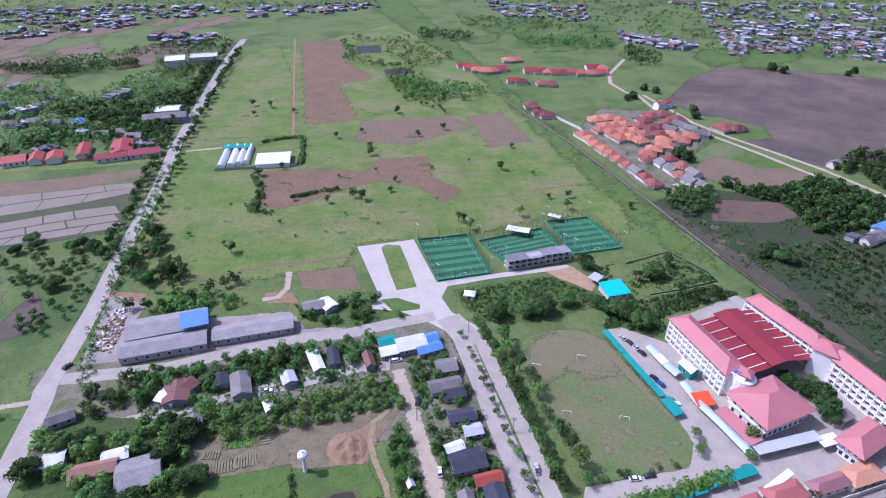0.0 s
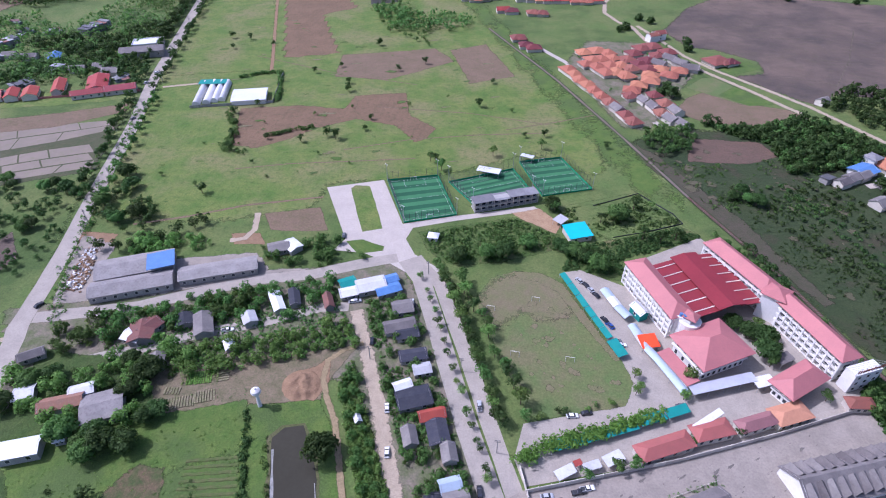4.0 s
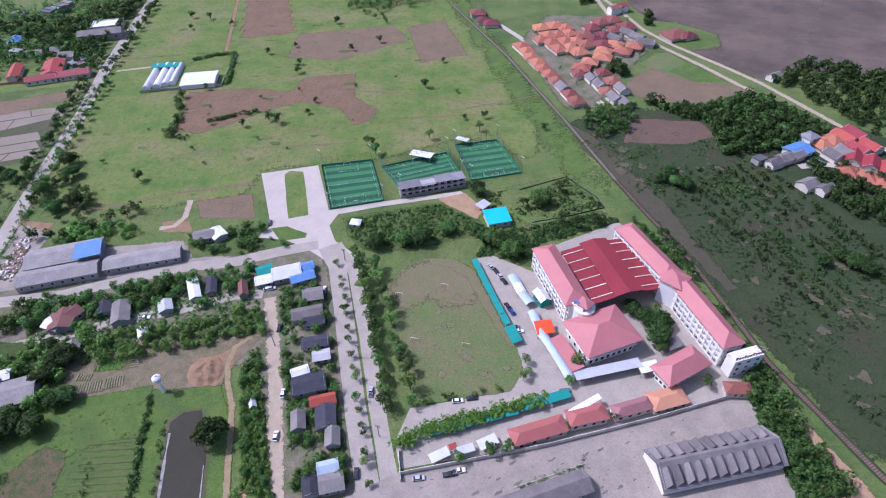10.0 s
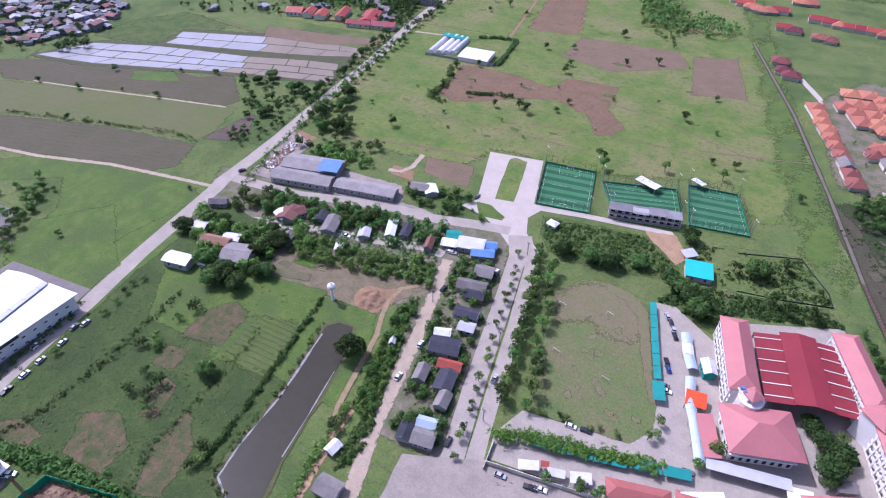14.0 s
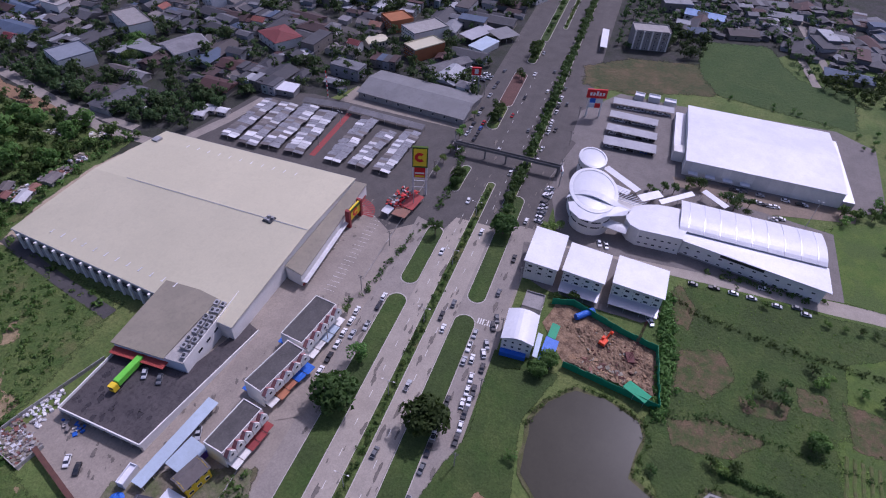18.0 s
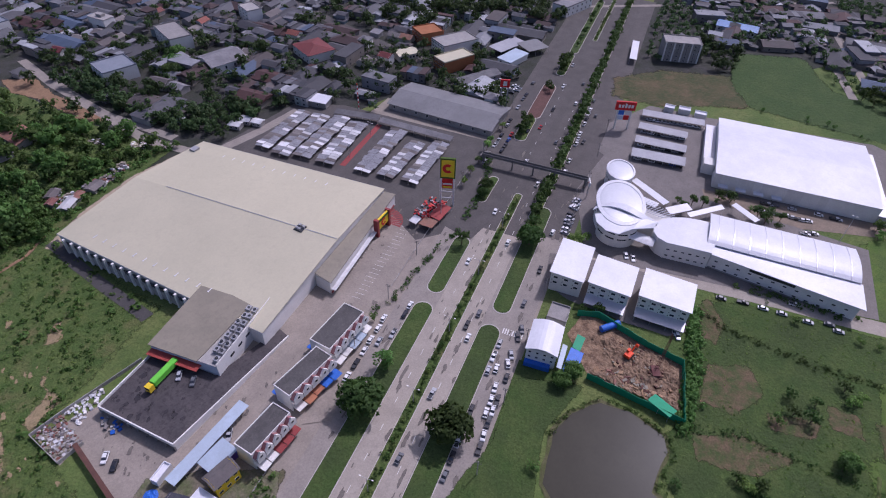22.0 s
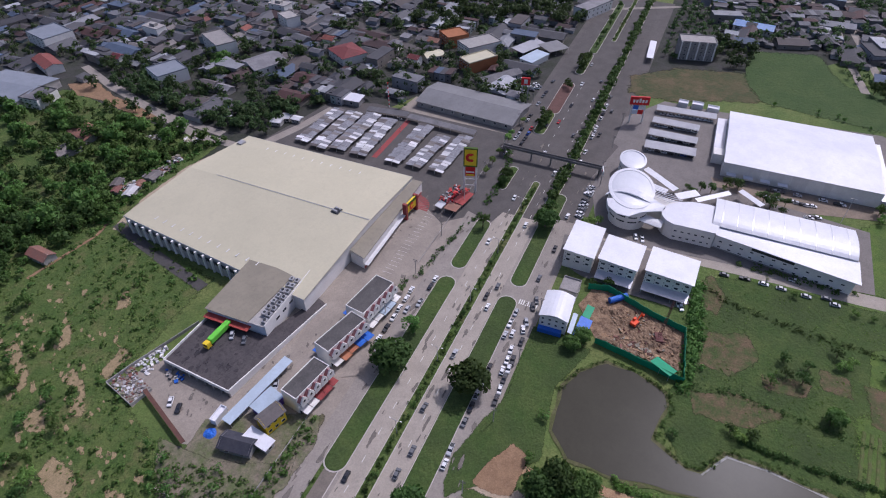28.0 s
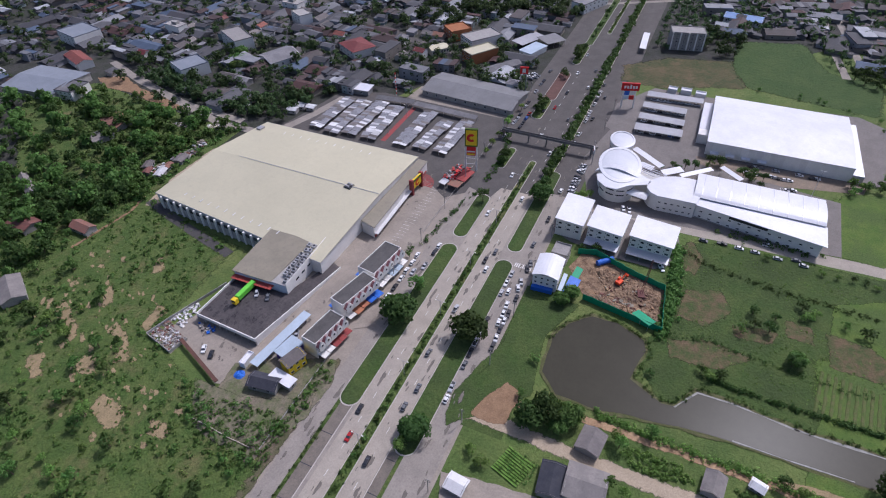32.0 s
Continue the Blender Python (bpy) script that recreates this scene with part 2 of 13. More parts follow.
ROOF_DUSKY = mat("dusky_rose_roof", (0.30, 0.14, 0.14), (0.26, 0.125, 0.125), 6, (0.21, 0.11, 0.11), 1.0, 0.75, amount=0.5)
ROOF_PINK = mat("pink_metal_roof", (0.45, 0.17, 0.165), (0.40, 0.15, 0.15), 12, (0.35, 0.15, 0.145), 1.4, 0.6, amount=0.4)
ROOF_CRIMSON = mat("crimson_metal_roof", (0.25, 0.034, 0.042), (0.22, 0.03, 0.038), 12, (0.19, 0.03, 0.036), 1.4, 0.5, amount=0.4)
ROOF_GREY = mat("weathered_grey_roof", (0.19, 0.17, 0.16), (0.145, 0.13, 0.125), 5, (0.12, 0.105, 0.10), 0.9, 0.85, bump=0.15, vary=0.3, amount=0.6)
ROOF_ZINC = mat("old_zinc_roof", (0.29, 0.265, 0.25), (0.23, 0.21, 0.20), 6, (0.155, 0.135, 0.125), 1.0, 0.8, bump=0.15, vary=0.12, amount=0.65)
ROOF_DARK = mat("dark_shade_net", (0.035, 0.038, 0.05), (0.05, 0.05, 0.06), 3, (0.025, 0.027, 0.03), 0.6, 0.9, vary=0.3)
ROOF_TEAL = mat("teal_shade_net", (0.018, 0.245, 0.215), (0.016, 0.21, 0.185), 4, (0.03, 0.22, 0.20), 0.8, 0.8, bump=0.2)
ROOF_TURQ = mat("turquoise_metal_roof", (0.03, 0.48, 0.56), (0.03, 0.43, 0.51), 5, (0.05, 0.37, 0.42), 1, 0.5)
ROOF_BLUE = mat("blue_metal_roof", (0.11, 0.23, 0.46), (0.09, 0.19, 0.40), 4, (0.16, 0.26, 0.5), 0.9, 0.5)
ROOF_ORANGE = mat("orange_tile_roof", (0.40, 0.155, 0.09), (0.35, 0.135, 0.08), 5, (0.33, 0.12, 0.07), 0.8, 0.75, bump=0.2, vary=0.16)
ROOF_MAROON = mat("maroon_tile_roof", (0.22, 0.065, 0.055), (0.18, 0.06, 0.05), 5, (0.13, 0.05, 0.045), 0.8, 0.75, bump=0.2, vary=0.35)
ROOF_RED = mat("red_metal_roof", (0.33, 0.05, 0.045), (0.28, 0.042, 0.04), 5, (0.22, 0.045, 0.04), 0.8, 0.6, vary=0.2)
ROOF_RUST = mat("rusted_roof", (0.23, 0.10, 0.075), (0.19, 0.10, 0.08), 3, (0.28, 0.17, 0.13), 0.7, 0.85, vary=0.3)
ROOF_TOWN = mat("mixed_town_roof", (0.17, 0.165, 0.17), (0.125, 0.122, 0.128), 8, (0.09, 0.087, 0.09), 1.3, 0.75, vary=0.55, amount=0.6)
ROOF_PALE = mat("pale_sheet_roof", (0.62, 0.62, 0.63), (0.54, 0.53, 0.53), 6, (0.42, 0.40, 0.39), 1.0, 0.5, vary=0.25, amount=0.5)
ROOF_LBLUE = mat("light_blue_sheet_roof", (0.42, 0.50, 0.58), (0.38, 0.45, 0.52), 6, (0.33, 0.38, 0.43), 1.0, 0.5)
WALL_WHITE = mat("white_render", (0.77, 0.75, 0.71), (0.71, 0.69, 0.65), 5, (0.58, 0.56, 0.53), 0.8, 0.8, amount=0.35, vary=0.06)
WALL_CREAM = mat("cream_render", (0.62, 0.57, 0.49), (0.55, 0.50, 0.43), 5, (0.44, 0.40, 0.34), 0.8, 0.85, vary=0.18, amount=0.4)
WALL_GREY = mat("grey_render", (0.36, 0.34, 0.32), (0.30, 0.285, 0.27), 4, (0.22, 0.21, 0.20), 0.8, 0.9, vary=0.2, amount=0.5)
WALL_PALEBLUE = mat("pale_blue_cladding", (0.60, 0.66, 0.73), (0.56, 0.62, 0.69), 6, (0.48, 0.53, 0.59), 1, 0.6)
WALL_YELLOW = mat("yellow_cladding", (0.80, 0.58, 0.02), (0.74, 0.52, 0.02), 4, (0.62, 0.44, 0.04), 0.8, 0.55)
WALL_PURPLE = mat("violet_cladding", (0.10, 0.05, 0.35), (0.09, 0.045, 0.30), 4, (0.07, 0.04, 0.22), 0.8, 0.55)
ROOF_BLUEGREY = mat("blue_grey_sheet_roof", (0.23, 0.25, 0.285), (0.20, 0.22, 0.25), 8, (0.16, 0.175, 0.20), 1.4, 0.6)
WALL_ORANGE = mat("orange_render", (0.36, 0.14, 0.06), (0.30, 0.12, 0.05), 4, (0.36, 0.14, 0.06), 0.8, 0.8)
BROWNWOOD = mat("brown_boards", (0.13, 0.06, 0.045), (0.10, 0.05, 0.04), 3, (0.07, 0.04, 0.03), 0.5, 0.85)
GLASS = mat("dark_window_glass", (0.035, 0.04, 0.05), (0.05, 0.055, 0.065), 6, (0.02, 0.02, 0.025), 1, 0.15, spec=0.6, vary=0.4)
STEEL = mat("grey_steel", (0.42, 0.42, 0.43), (0.36, 0.36, 0.37), 2, (0.28, 0.27, 0.26), 0.4, 0.5, 0.4)
DARKSTEEL = mat("dark_steel", (0.06, 0.065, 0.07), (0.05, 0.05, 0.055), 2, (0.035, 0.035, 0.035), 0.4, 0.5, 0.3)
BARK = mat("bark", (0.14, 0.10, 0.07), (0.10, 0.075, 0.05), 1, (0.06, 0.045, 0.03), 0.2, 0.95, bump=0.5)
LEAF = leaf_mat("leaves", (0.125, 0.225, 0.055), (0.088, 0.17, 0.04), (0.165, 0.27, 0.07))
LEAF_LIGHT = leaf_mat("light_leaves", (0.185, 0.30, 0.07), (0.135, 0.24, 0.052), (0.24, 0.35, 0.095))
LEAF_DARK = leaf_mat("dark_leaves", (0.07, 0.125, 0.032), (0.05, 0.095, 0.024), (0.10, 0.16, 0.04))
LEAF_DEEP = leaf_mat("deep_green_leaves", (0.072, 0.115, 0.042), (0.052, 0.088, 0.032), (0.10, 0.145, 0.05))
RUBBER = mat("rubber", (0.02, 0.02, 0.02), None, 1, None, 0.3, 0.8)
TURF = mat("artificial_turf", (0.022, 0.095, 0.043), (0.02, 0.085, 0.04), 9, (0.028, 0.09, 0.045), 1.0, 0.9, bump=0.1)
TURF_B = mat("light_turf_band", (0.055, 0.18, 0.075), (0.048, 0.16, 0.07), 9, (0.04, 0.13, 0.06), 1.0, 0.9, bump=0.1)
PAINT = mat("road_paint", (0.72, 0.71, 0.68), (0.60, 0.58, 0.55), 2, (0.38, 0.36, 0.33), 0.35, 0.8)
GREENFENCE = mat("green_sheet_fence", (0.01, 0.29, 0.14), (0.01, 0.25, 0.12), 4, (0.02, 0.18, 0.10), 0.8, 0.6)
BLUETARP = mat("blue_tarpaulin", (0.03, 0.14, 0.55), (0.03, 0.12, 0.47), 2, (0.10, 0.22, 0.6), 0.5, 0.5, bump=0.3)
FADEDRED = mat("faded_red_paint", (0.30, 0.06, 0.055), (0.25, 0.05, 0.05), 2, (0.19, 0.055, 0.05), 0.4, 0.7)
REDPAINT = mat("red_paint", (0.62, 0.025, 0.025), (0.54, 0.02, 0.02), 2, (0.42, 0.03, 0.03), 0.4, 0.5)
ORANGETENT = mat("orange_red_awning", (0.85, 0.09, 0.02), (0.78, 0.075, 0.02), 3, (0.66, 0.08, 0.03), 0.6, 0.6)


def water_mat(name, deep, rough, spec=0.16):
    m = mat(name, deep, tuple(v * 1.15 for v in deep), 18, tuple(v * 0.9 for v in deep), 3, rough, spec=spec)
    nt = m.node_tree
    t = nt.nodes.new("ShaderNodeTexNoise")
    t.inputs["Scale"].default_value = 0.9
    t.inputs["Detail"].default_value = 6
    bp = nt.nodes.new("ShaderNodeBump")
    bp.inputs["Strength"].default_value = 0.008
    bp.inputs["Distance"].default_value = 0.25
    nt.links.new(nt.nodes["Geometry"].outputs["Position"], t.inputs["Vector"])
    nt.links.new(t.outputs["Fac"], bp.inputs["Height"])
    nt.links.new(bp.outputs[0], nt.nodes["Principled BSDF"].inputs["Normal"])
    return m


WATER = water_mat("pond_water", (0.047, 0.044, 0.032), 0.3, 0.05)
# Pale bluish base colour carries the sky's reflection on the paddies.
PADDYWATER = water_mat("flooded_paddy", (0.30, 0.295, 0.30), 0.2)
WETPADDY = mat("wet_paddy", (0.225, 0.178, 0.135), (0.19, 0.155, 0.115), 20, (0.15, 0.16, 0.07), 4, 0.6, amount=0.5)


# ---- mesh helpers ----
def box(bm, x0, x1, y0, y1, z0, z1):
    v = [bm.verts.new((x, y, z)) for z in (z0, z1) for y in (y0, y1) for x in (x0, x1)]
    for f in ((0, 2, 3, 1), (4, 5, 7, 6), (0, 1, 5, 4), (2, 6, 7, 3), (0, 4, 6, 2), (1, 3, 7, 5)):
        bm.faces.new([v[i] for i in f])
    return v


def cyl(bm, x, y, z0, z1, r0, r1, n=8):
    a = [bm.verts.new((x + r0 * math.cos(i * math.tau / n), y + r0 * math.sin(i * math.tau / n), z0)) for i in range(n)]
    b = [bm.verts.new((x + r1 * math.cos(i * math.tau / n), y + r1 * math.sin(i * math.tau / n), z1)) for i in range(n)]
    for i in range(n):
        j = (i + 1) % n
        bm.faces.new((a[i], a[j], b[j], b[i]))
    bm.faces.new(b)
    bm.faces.new(a[::-1])


def beam(bm, p, q, r, n=5):
    p, q = Vector(p), Vector(q)
    m = (q - p).to_track_quat("Z", "Y").to_matrix()
    ring = [m @ Vector((r * math.cos(i * math.tau / n), r * math.sin(i * math.tau / n), 0)) for i in range(n)]
    a = [bm.verts.new(p + w) for w in ring]
    b = [bm.verts.new(q + w) for w in ring]
    for i in range(n):
        j = (i + 1) % n
        bm.faces.new((a[i], a[j], b[j], b[i]))
    bm.faces.new(b)
    bm.faces.new(a[::-1])


def prism(bm, pts, z0, z1):
    area = sum(pts[i][0] * pts[(i + 1) % len(pts)][1] - pts[(i + 1) % len(pts)][0] * pts[i][1] for i in range(len(pts)))
    pts = pts if area > 0 else pts[::-1]
    a = [bm.verts.new((x, y, z0)) for x, y in pts]
    b = [bm.verts.new((x, y, z1)) for x, y in pts]
    for i in range(len(pts)):
        j = (i + 1) % len(pts)
        bm.faces.new((a[i], a[j], b[j], b[i]))
    bm.faces.new(b)
    bm.faces.new(a[::-1])


def slab(bm, quad, t=0.15):
    """A sheet of thickness t under four or more points."""
    a = [bm.verts.new(p) for p in quad]
    b = [bm.verts.new((p[0], p[1], p[2] - t)) for p in quad]
    n = len(quad)
    bm.faces.new(a)
    bm.faces.new(b[::-1])
    for i in range(n):
        j = (i + 1) % n
        bm.faces.new((a[j], a[i], b[i], b[j]))


def mesh_of(name, bm, *mats):
    me = bpy.data.meshes.new(name)
    bm.normal_update()
    bm.to_mesh(me)
    bm.free()
    for m in mats:
        me.materials.append(m)
    return me


def part(name, bm, material, parent=None, label=""):
    ob = new(name, mesh_of(name, bm, material))
    if parent:
        ob.parent = parent
    if label:
        ob["label"] = label
    return ob


def share(name, me, parent, m):
    ob = new(name, me)
    ob.parent = parent
    ob.matrix_basis = m
    return ob


def thing(name, x, y, z, ang, label, category, group="", kind=""):
    ob = new(name)
    ob.empty_display_size = 0.5
    ob.matrix_basis = pose(x, y, z, 0, 0, ang)
    return tagged(ob, label, category, group, kind)


def dense(pts, step, wob, closed=True):
    out = []
    n = len(pts)
    for i in range(n if closed else n - 1):
        p, q = Vector(pts[i]).to_2d(), Vector(pts[(i + 1) % n]).to_2d()
        k = max(1, int((q - p).length / step))
        for j in range(k):
            w = p.lerp(q, j / k)
            if wob:
                w = w + Vector((noise.noise((w.x * 0.11, w.y * 0.11, 3.1)) + 0.6 * noise.noise((w.x * 0.4, w.y * 0.4, 5.1)), noise.noise((w.x * 0.11, w.y * 0.11, 8.7)) + 0.6 * noise.noise((w.x * 0.4, w.y * 0.4, 6.2)))) * wob
            out.append((w.x, w.y))
    if not closed:
        out.append(tuple(pts[-1]))
    return out


LEVEL = [0]
FOOT, LANES, RECTS = [], [], []
SOFT = {}


def softened(m):
    """The same ground, broken up raggedly where its "edge" falls from one to nought."""
    if m.name in SOFT:
        return SOFT[m.name]
    k = m.copy()
    k.name = m.name + "_ragged"
    nt = k.node_tree
    N, K = nt.nodes, nt.links
    at = N.new("ShaderNodeAttribute")
    at.attribute_name = "edge"
    ns = N.new("ShaderNodeTexNoise")
    ns.inputs["Scale"].default_value = 0.35
    ns.inputs["Detail"].default_value = 7
    ns.inputs["Roughness"].default_value = 0.72
    K.new(N["Geometry"].outputs["Position"], ns.inputs["Vector"])
    mul = N.new("ShaderNodeMath")
    mul.operation = "MULTIPLY_ADD"
    mul.inputs[1].default_value = 1.3
    mul.inputs[2].default_value = -0.65
    K.new(ns.outputs["Fac"], mul.inputs[0])
    add = N.new("ShaderNodeMath")
    K.new(at.outputs["Fac"], add.inputs[0])
    K.new(mul.outputs[0], add.inputs[1])
    mr = N.new("ShaderNodeMapRange")
    mr.inputs["From Min"].default_value, mr.inputs["From Max"].default_value = 0.42, 0.60
    K.new(add.outputs[0], mr.inputs["Value"])
    tr = N.new("ShaderNodeBsdfTransparent")
    mx = N.new("ShaderNodeMixShader")
    out = N["Material Output"]
    src = out.inputs["Surface"].links[0].from_socket
    K.new(mr.outputs["Result"], mx.inputs[0])
    K.new(tr.outputs[0], mx.inputs[1])
    K.new(src, mx.inputs[2])
    K.new(mx.outputs[0], out.inputs["Surface"])
    SOFT[m.name] = k
    return k


def edged(name, verts, faces, edge, material):
    """A ground mesh with its edge values."""
    me = bpy.data.meshes.new(name)
    me.from_pydata(verts, [], faces)
    at = me.attributes.new("edge", "FLOAT", "POINT")
    at.data.foreach_set("value", np.array(edge, dtype=np.float32))
    me.materials.append(softened(material))
    me.update()
    return new(name, me)


def ragged(name, pts, z, soft, material):
    """A patch of ground whose rim dissolves into what lies below it, over twice `soft` metres."""
    p = np.array(pts, float)
    q = np.roll(p, -1, 0)
    lo, hi = p.min(0) - soft, p.max(0) + soft
    cell = max(soft * 1.0, float((hi - lo).max()) / 60)
    nx, ny = int((hi[0] - lo[0]) / cell) + 2, int((hi[1] - lo[1]) / cell) + 2
    gx, gy = np.meshgrid(lo[0] + np.arange(nx) * cell, lo[1] + np.arange(ny) * cell)
    gx, gy = gx.ravel(), gy.ravel()
    dist = np.full(len(gx), 1e9)
    for (ax, ay), (bx, by) in zip(p, q):
        dx, dy = bx - ax, by - ay
        t = np.clip(((gx - ax) * dx + (gy - ay) * dy) / max(1e-9, dx * dx + dy * dy), 0, 1)
        dist = np.minimum(dist, np.hypot(gx - ax - t * dx, gy - ay - t * dy))
    sd = np.where(inside(gx, gy, [tuple(v) for v in p]), dist, -dist)
    edge = np.clip(0.5 + sd / (2 * soft), 0, 1)
    faces = []
    used = {}
    verts, ev = [], []
    for j in range(ny - 1):
        for i in range(nx - 1):
            c = (j * nx + i, j * nx + i + 1, (j + 1) * nx + i + 1, (j + 1) * nx + i)
            if max(edge[k] for k in c) <= 0.01:
                continue
            for k in c:
                if k not in used:
                    used[k] = len(verts)
                    verts.append((gx[k], gy[k], z))
                    ev.append(edge[k])
            faces.append(tuple(used[k] for k in c))
    return edged(name, verts, faces, ev, material)


def inside(px, py, poly):
    res = np.zeros(len(px), bool)
    j = len(poly) - 1
    for i in range(len(poly)):
        (xi, yi), (xj, yj) = poly[i], poly[j]
        if yi != yj:
            res ^= ((yi > py) != (yj > py)) & (px < (xj - xi) * (py - yi) / (yj - yi) + xi)
        j = i
    return res


def on_building(x, y, m=3.0):
    """Whether a place lies on a building already set up, with a margin."""
    for cx, cy, L, W, ang in RECTS:
        c, s = math.cos(radians(ang)), math.sin(radians(ang))
        if abs((x - cx) * c + (y - cy) * s) < L / 2 + m and abs((y - cy) * c - (x - cx) * s) < W / 2 + m:
            return True
    return False


def area(name, pts, material, z=None, wob=0.0, step=6.0, label="", category="ground"):
    """A flat piece of ground with its own edge, a few centimetres thick."""
    if z is None:
        LEVEL[0] += 1
        z = 0.02 + 0.0015 * LEVEL[0]
    p = dense(pts, step, wob) if wob else pts
    if wob >= 1:
        return tagged(ragged(name, dense(pts, step, wob * 0.6), z, min(8.0, wob * (0.75 if wob < 2.9 else 1.6)), material), label, category, kind="structure")
    bm = bmesh.new()
    ar = sum(p[i][0] * p[(i + 1) % len(p)][1] - p[(i + 1) % len(p)][0] * p[i][1] for i in range(len(p)))
    p = p if ar > 0 else p[::-1]
    bm.faces.new([bm.verts.new((x, y, z)) for x, y in p])
    bm.normal_update()
    bmesh.ops.triangulate(bm, faces=bm.faces[:])
    ob = part(name, bm, material)
    return tagged(ob, label, category, kind="structure")


def strip(name, pts, width, material, z=None, wob=0.0, label="", category="road", step=8.0):
    if z is None:
        LEVEL[0] += 1
        z = 0.05 + 0.0015 * LEVEL[0]
    p = [Vector(q) for q in dense(pts, step, 0.0, closed=False)]
    LANES.extend((q.x, q.y, width / 2 + 1.2) for q in p)
    if material in (DIRTROAD, CLAY, FALLOW) or category in ("bund", "track"):
        V, F, E = [], [], []
        for i, q in enumerate(p):
            d = (p[min(i + 1, len(p) - 1)] - p[max(i - 1, 0)]).normalized()
            for k in (-2, -1, 0, 1, 2):
                w = q + Vector((-d.y, d.x)) * width * 0.42 * k
                V.append((w.x, w.y, z))
                E.append((0.0, 0.62, 1.0, 0.62, 0.0)[k + 2])
            if i:
                F += [((i - 1) * 5 + k, (i - 1) * 5 + k + 1, i * 5 + k + 1, i * 5 + k) for k in range(4)]
        return tagged(edged(name, V, F, E, material), label, category, kind="structure")
    bm = bmesh.new()
    prev = None
    for i, q in enumerate(p):
        d = (p[min(i + 1, len(p) - 1)] - p[max(i - 1, 0)]).normalized()
        s = Vector((-d.y, d.x)) * (width / 2 + wob * noise.noise((q.x * 0.13, q.y * 0.13, 1)))
        pair = (bm.verts.new((*(q + s), z)), bm.verts.new((*(q - s), z)))
        if prev:
            bm.faces.new((prev[0], prev[1], pair[1], pair[0]))
        prev = pair
    return tagged(part(name, bm, material), label, category, kind="structure")


# ---- windows and simple buildings ----
def window_mesh():
    bm = bmesh.new()
    box(bm, -0.5, 0.5, -0.06, 0.04, 0, 1)
    for f in bm.faces:
        f.material_index = 0
    for f in box_faces(bm, -0.42, 0.42, -0.09, -0.03, 0.08, 0.92):
        f.material_index = 1
    return mesh_of("window", bm, WALL_WHITE, GLASS)


def box_faces(bm, *a):
    before = set(bm.faces)
    box(bm, *a)
    return [f for f in bm.faces if f not in before]


WINDOW = window_mesh()


def windows(parent, L, W, z, w, h, n, side):
    """n windows along one side of a body L by W; side is front, back, left or right."""
    for i in range(n):
        if side in ("front", "back"):
            x = -L / 2 + L * (i + 0.5) / n
            y, r = (-W / 2, 0) if side == "front" else (W / 2, 180)
        else:
            y = -W / 2 + W * (i + 0.5) / n
            x, r = (-L / 2, -90) if side == "left" else (L / 2, 90)
        share("window", WINDOW, parent, pose(x, y, z, 0, 0, r) @ Matrix.Diagonal((w, 1, h, 1)))


def gable(bm, L, W, z, rise, over=0.5, t=0.15):
    a, b = L / 2 + over, W / 2 + over
    e = z - rise * over / (W / 2)
    slab(bm, [(-a, -b, e), (a, -b, e), (a, 0, z + rise), (-a, 0, z + rise)], t)
    slab(bm, [(-a, 0, z + rise), (a, 0, z + rise), (a, b, e), (-a, b, e)], t)


def hip(bm, L, W, z, rise, over=0.5, t=0.15):
    a, b = L / 2 + over, W / 2 + over
    r = max(0.0, L / 2 - W / 2)
    slab(bm, [(-a, -b, z), (a, -b, z), (r, 0, z + rise), (-r, 0, z + rise)], t)
    slab(bm, [(a, b, z), (-a, b, z), (-r, 0, z + rise), (r, 0, z + rise)], t)
    slab(bm, [(a, -b, z), (a, b, z), (r, 0, z + rise)], t)
    slab(bm, [(-a, b, z), (-a, -b, z), (-r, 0, z + rise)], t)


def gable_walls(bm, L, W, z, rise):
    box(bm, -L / 2, L / 2, -W / 2, W / 2, 0, z)
    for x0, x1 in ((-L / 2, -L / 2 + 0.2), (L / 2 - 0.2, L / 2)):
        k = [[bm.verts.new((x, y, zz)) for y, zz in ((-W / 2, z), (W / 2, z), (0, z + rise))] for x in (x0, x1)]
        bm.faces.new(k[0][::-1])
        bm.faces.new(k[1])
        for i in range(3):
            j = (i + 1) % 3
            bm.faces.new((k[0][i], k[0][j], k[1][j], k[1][i]))


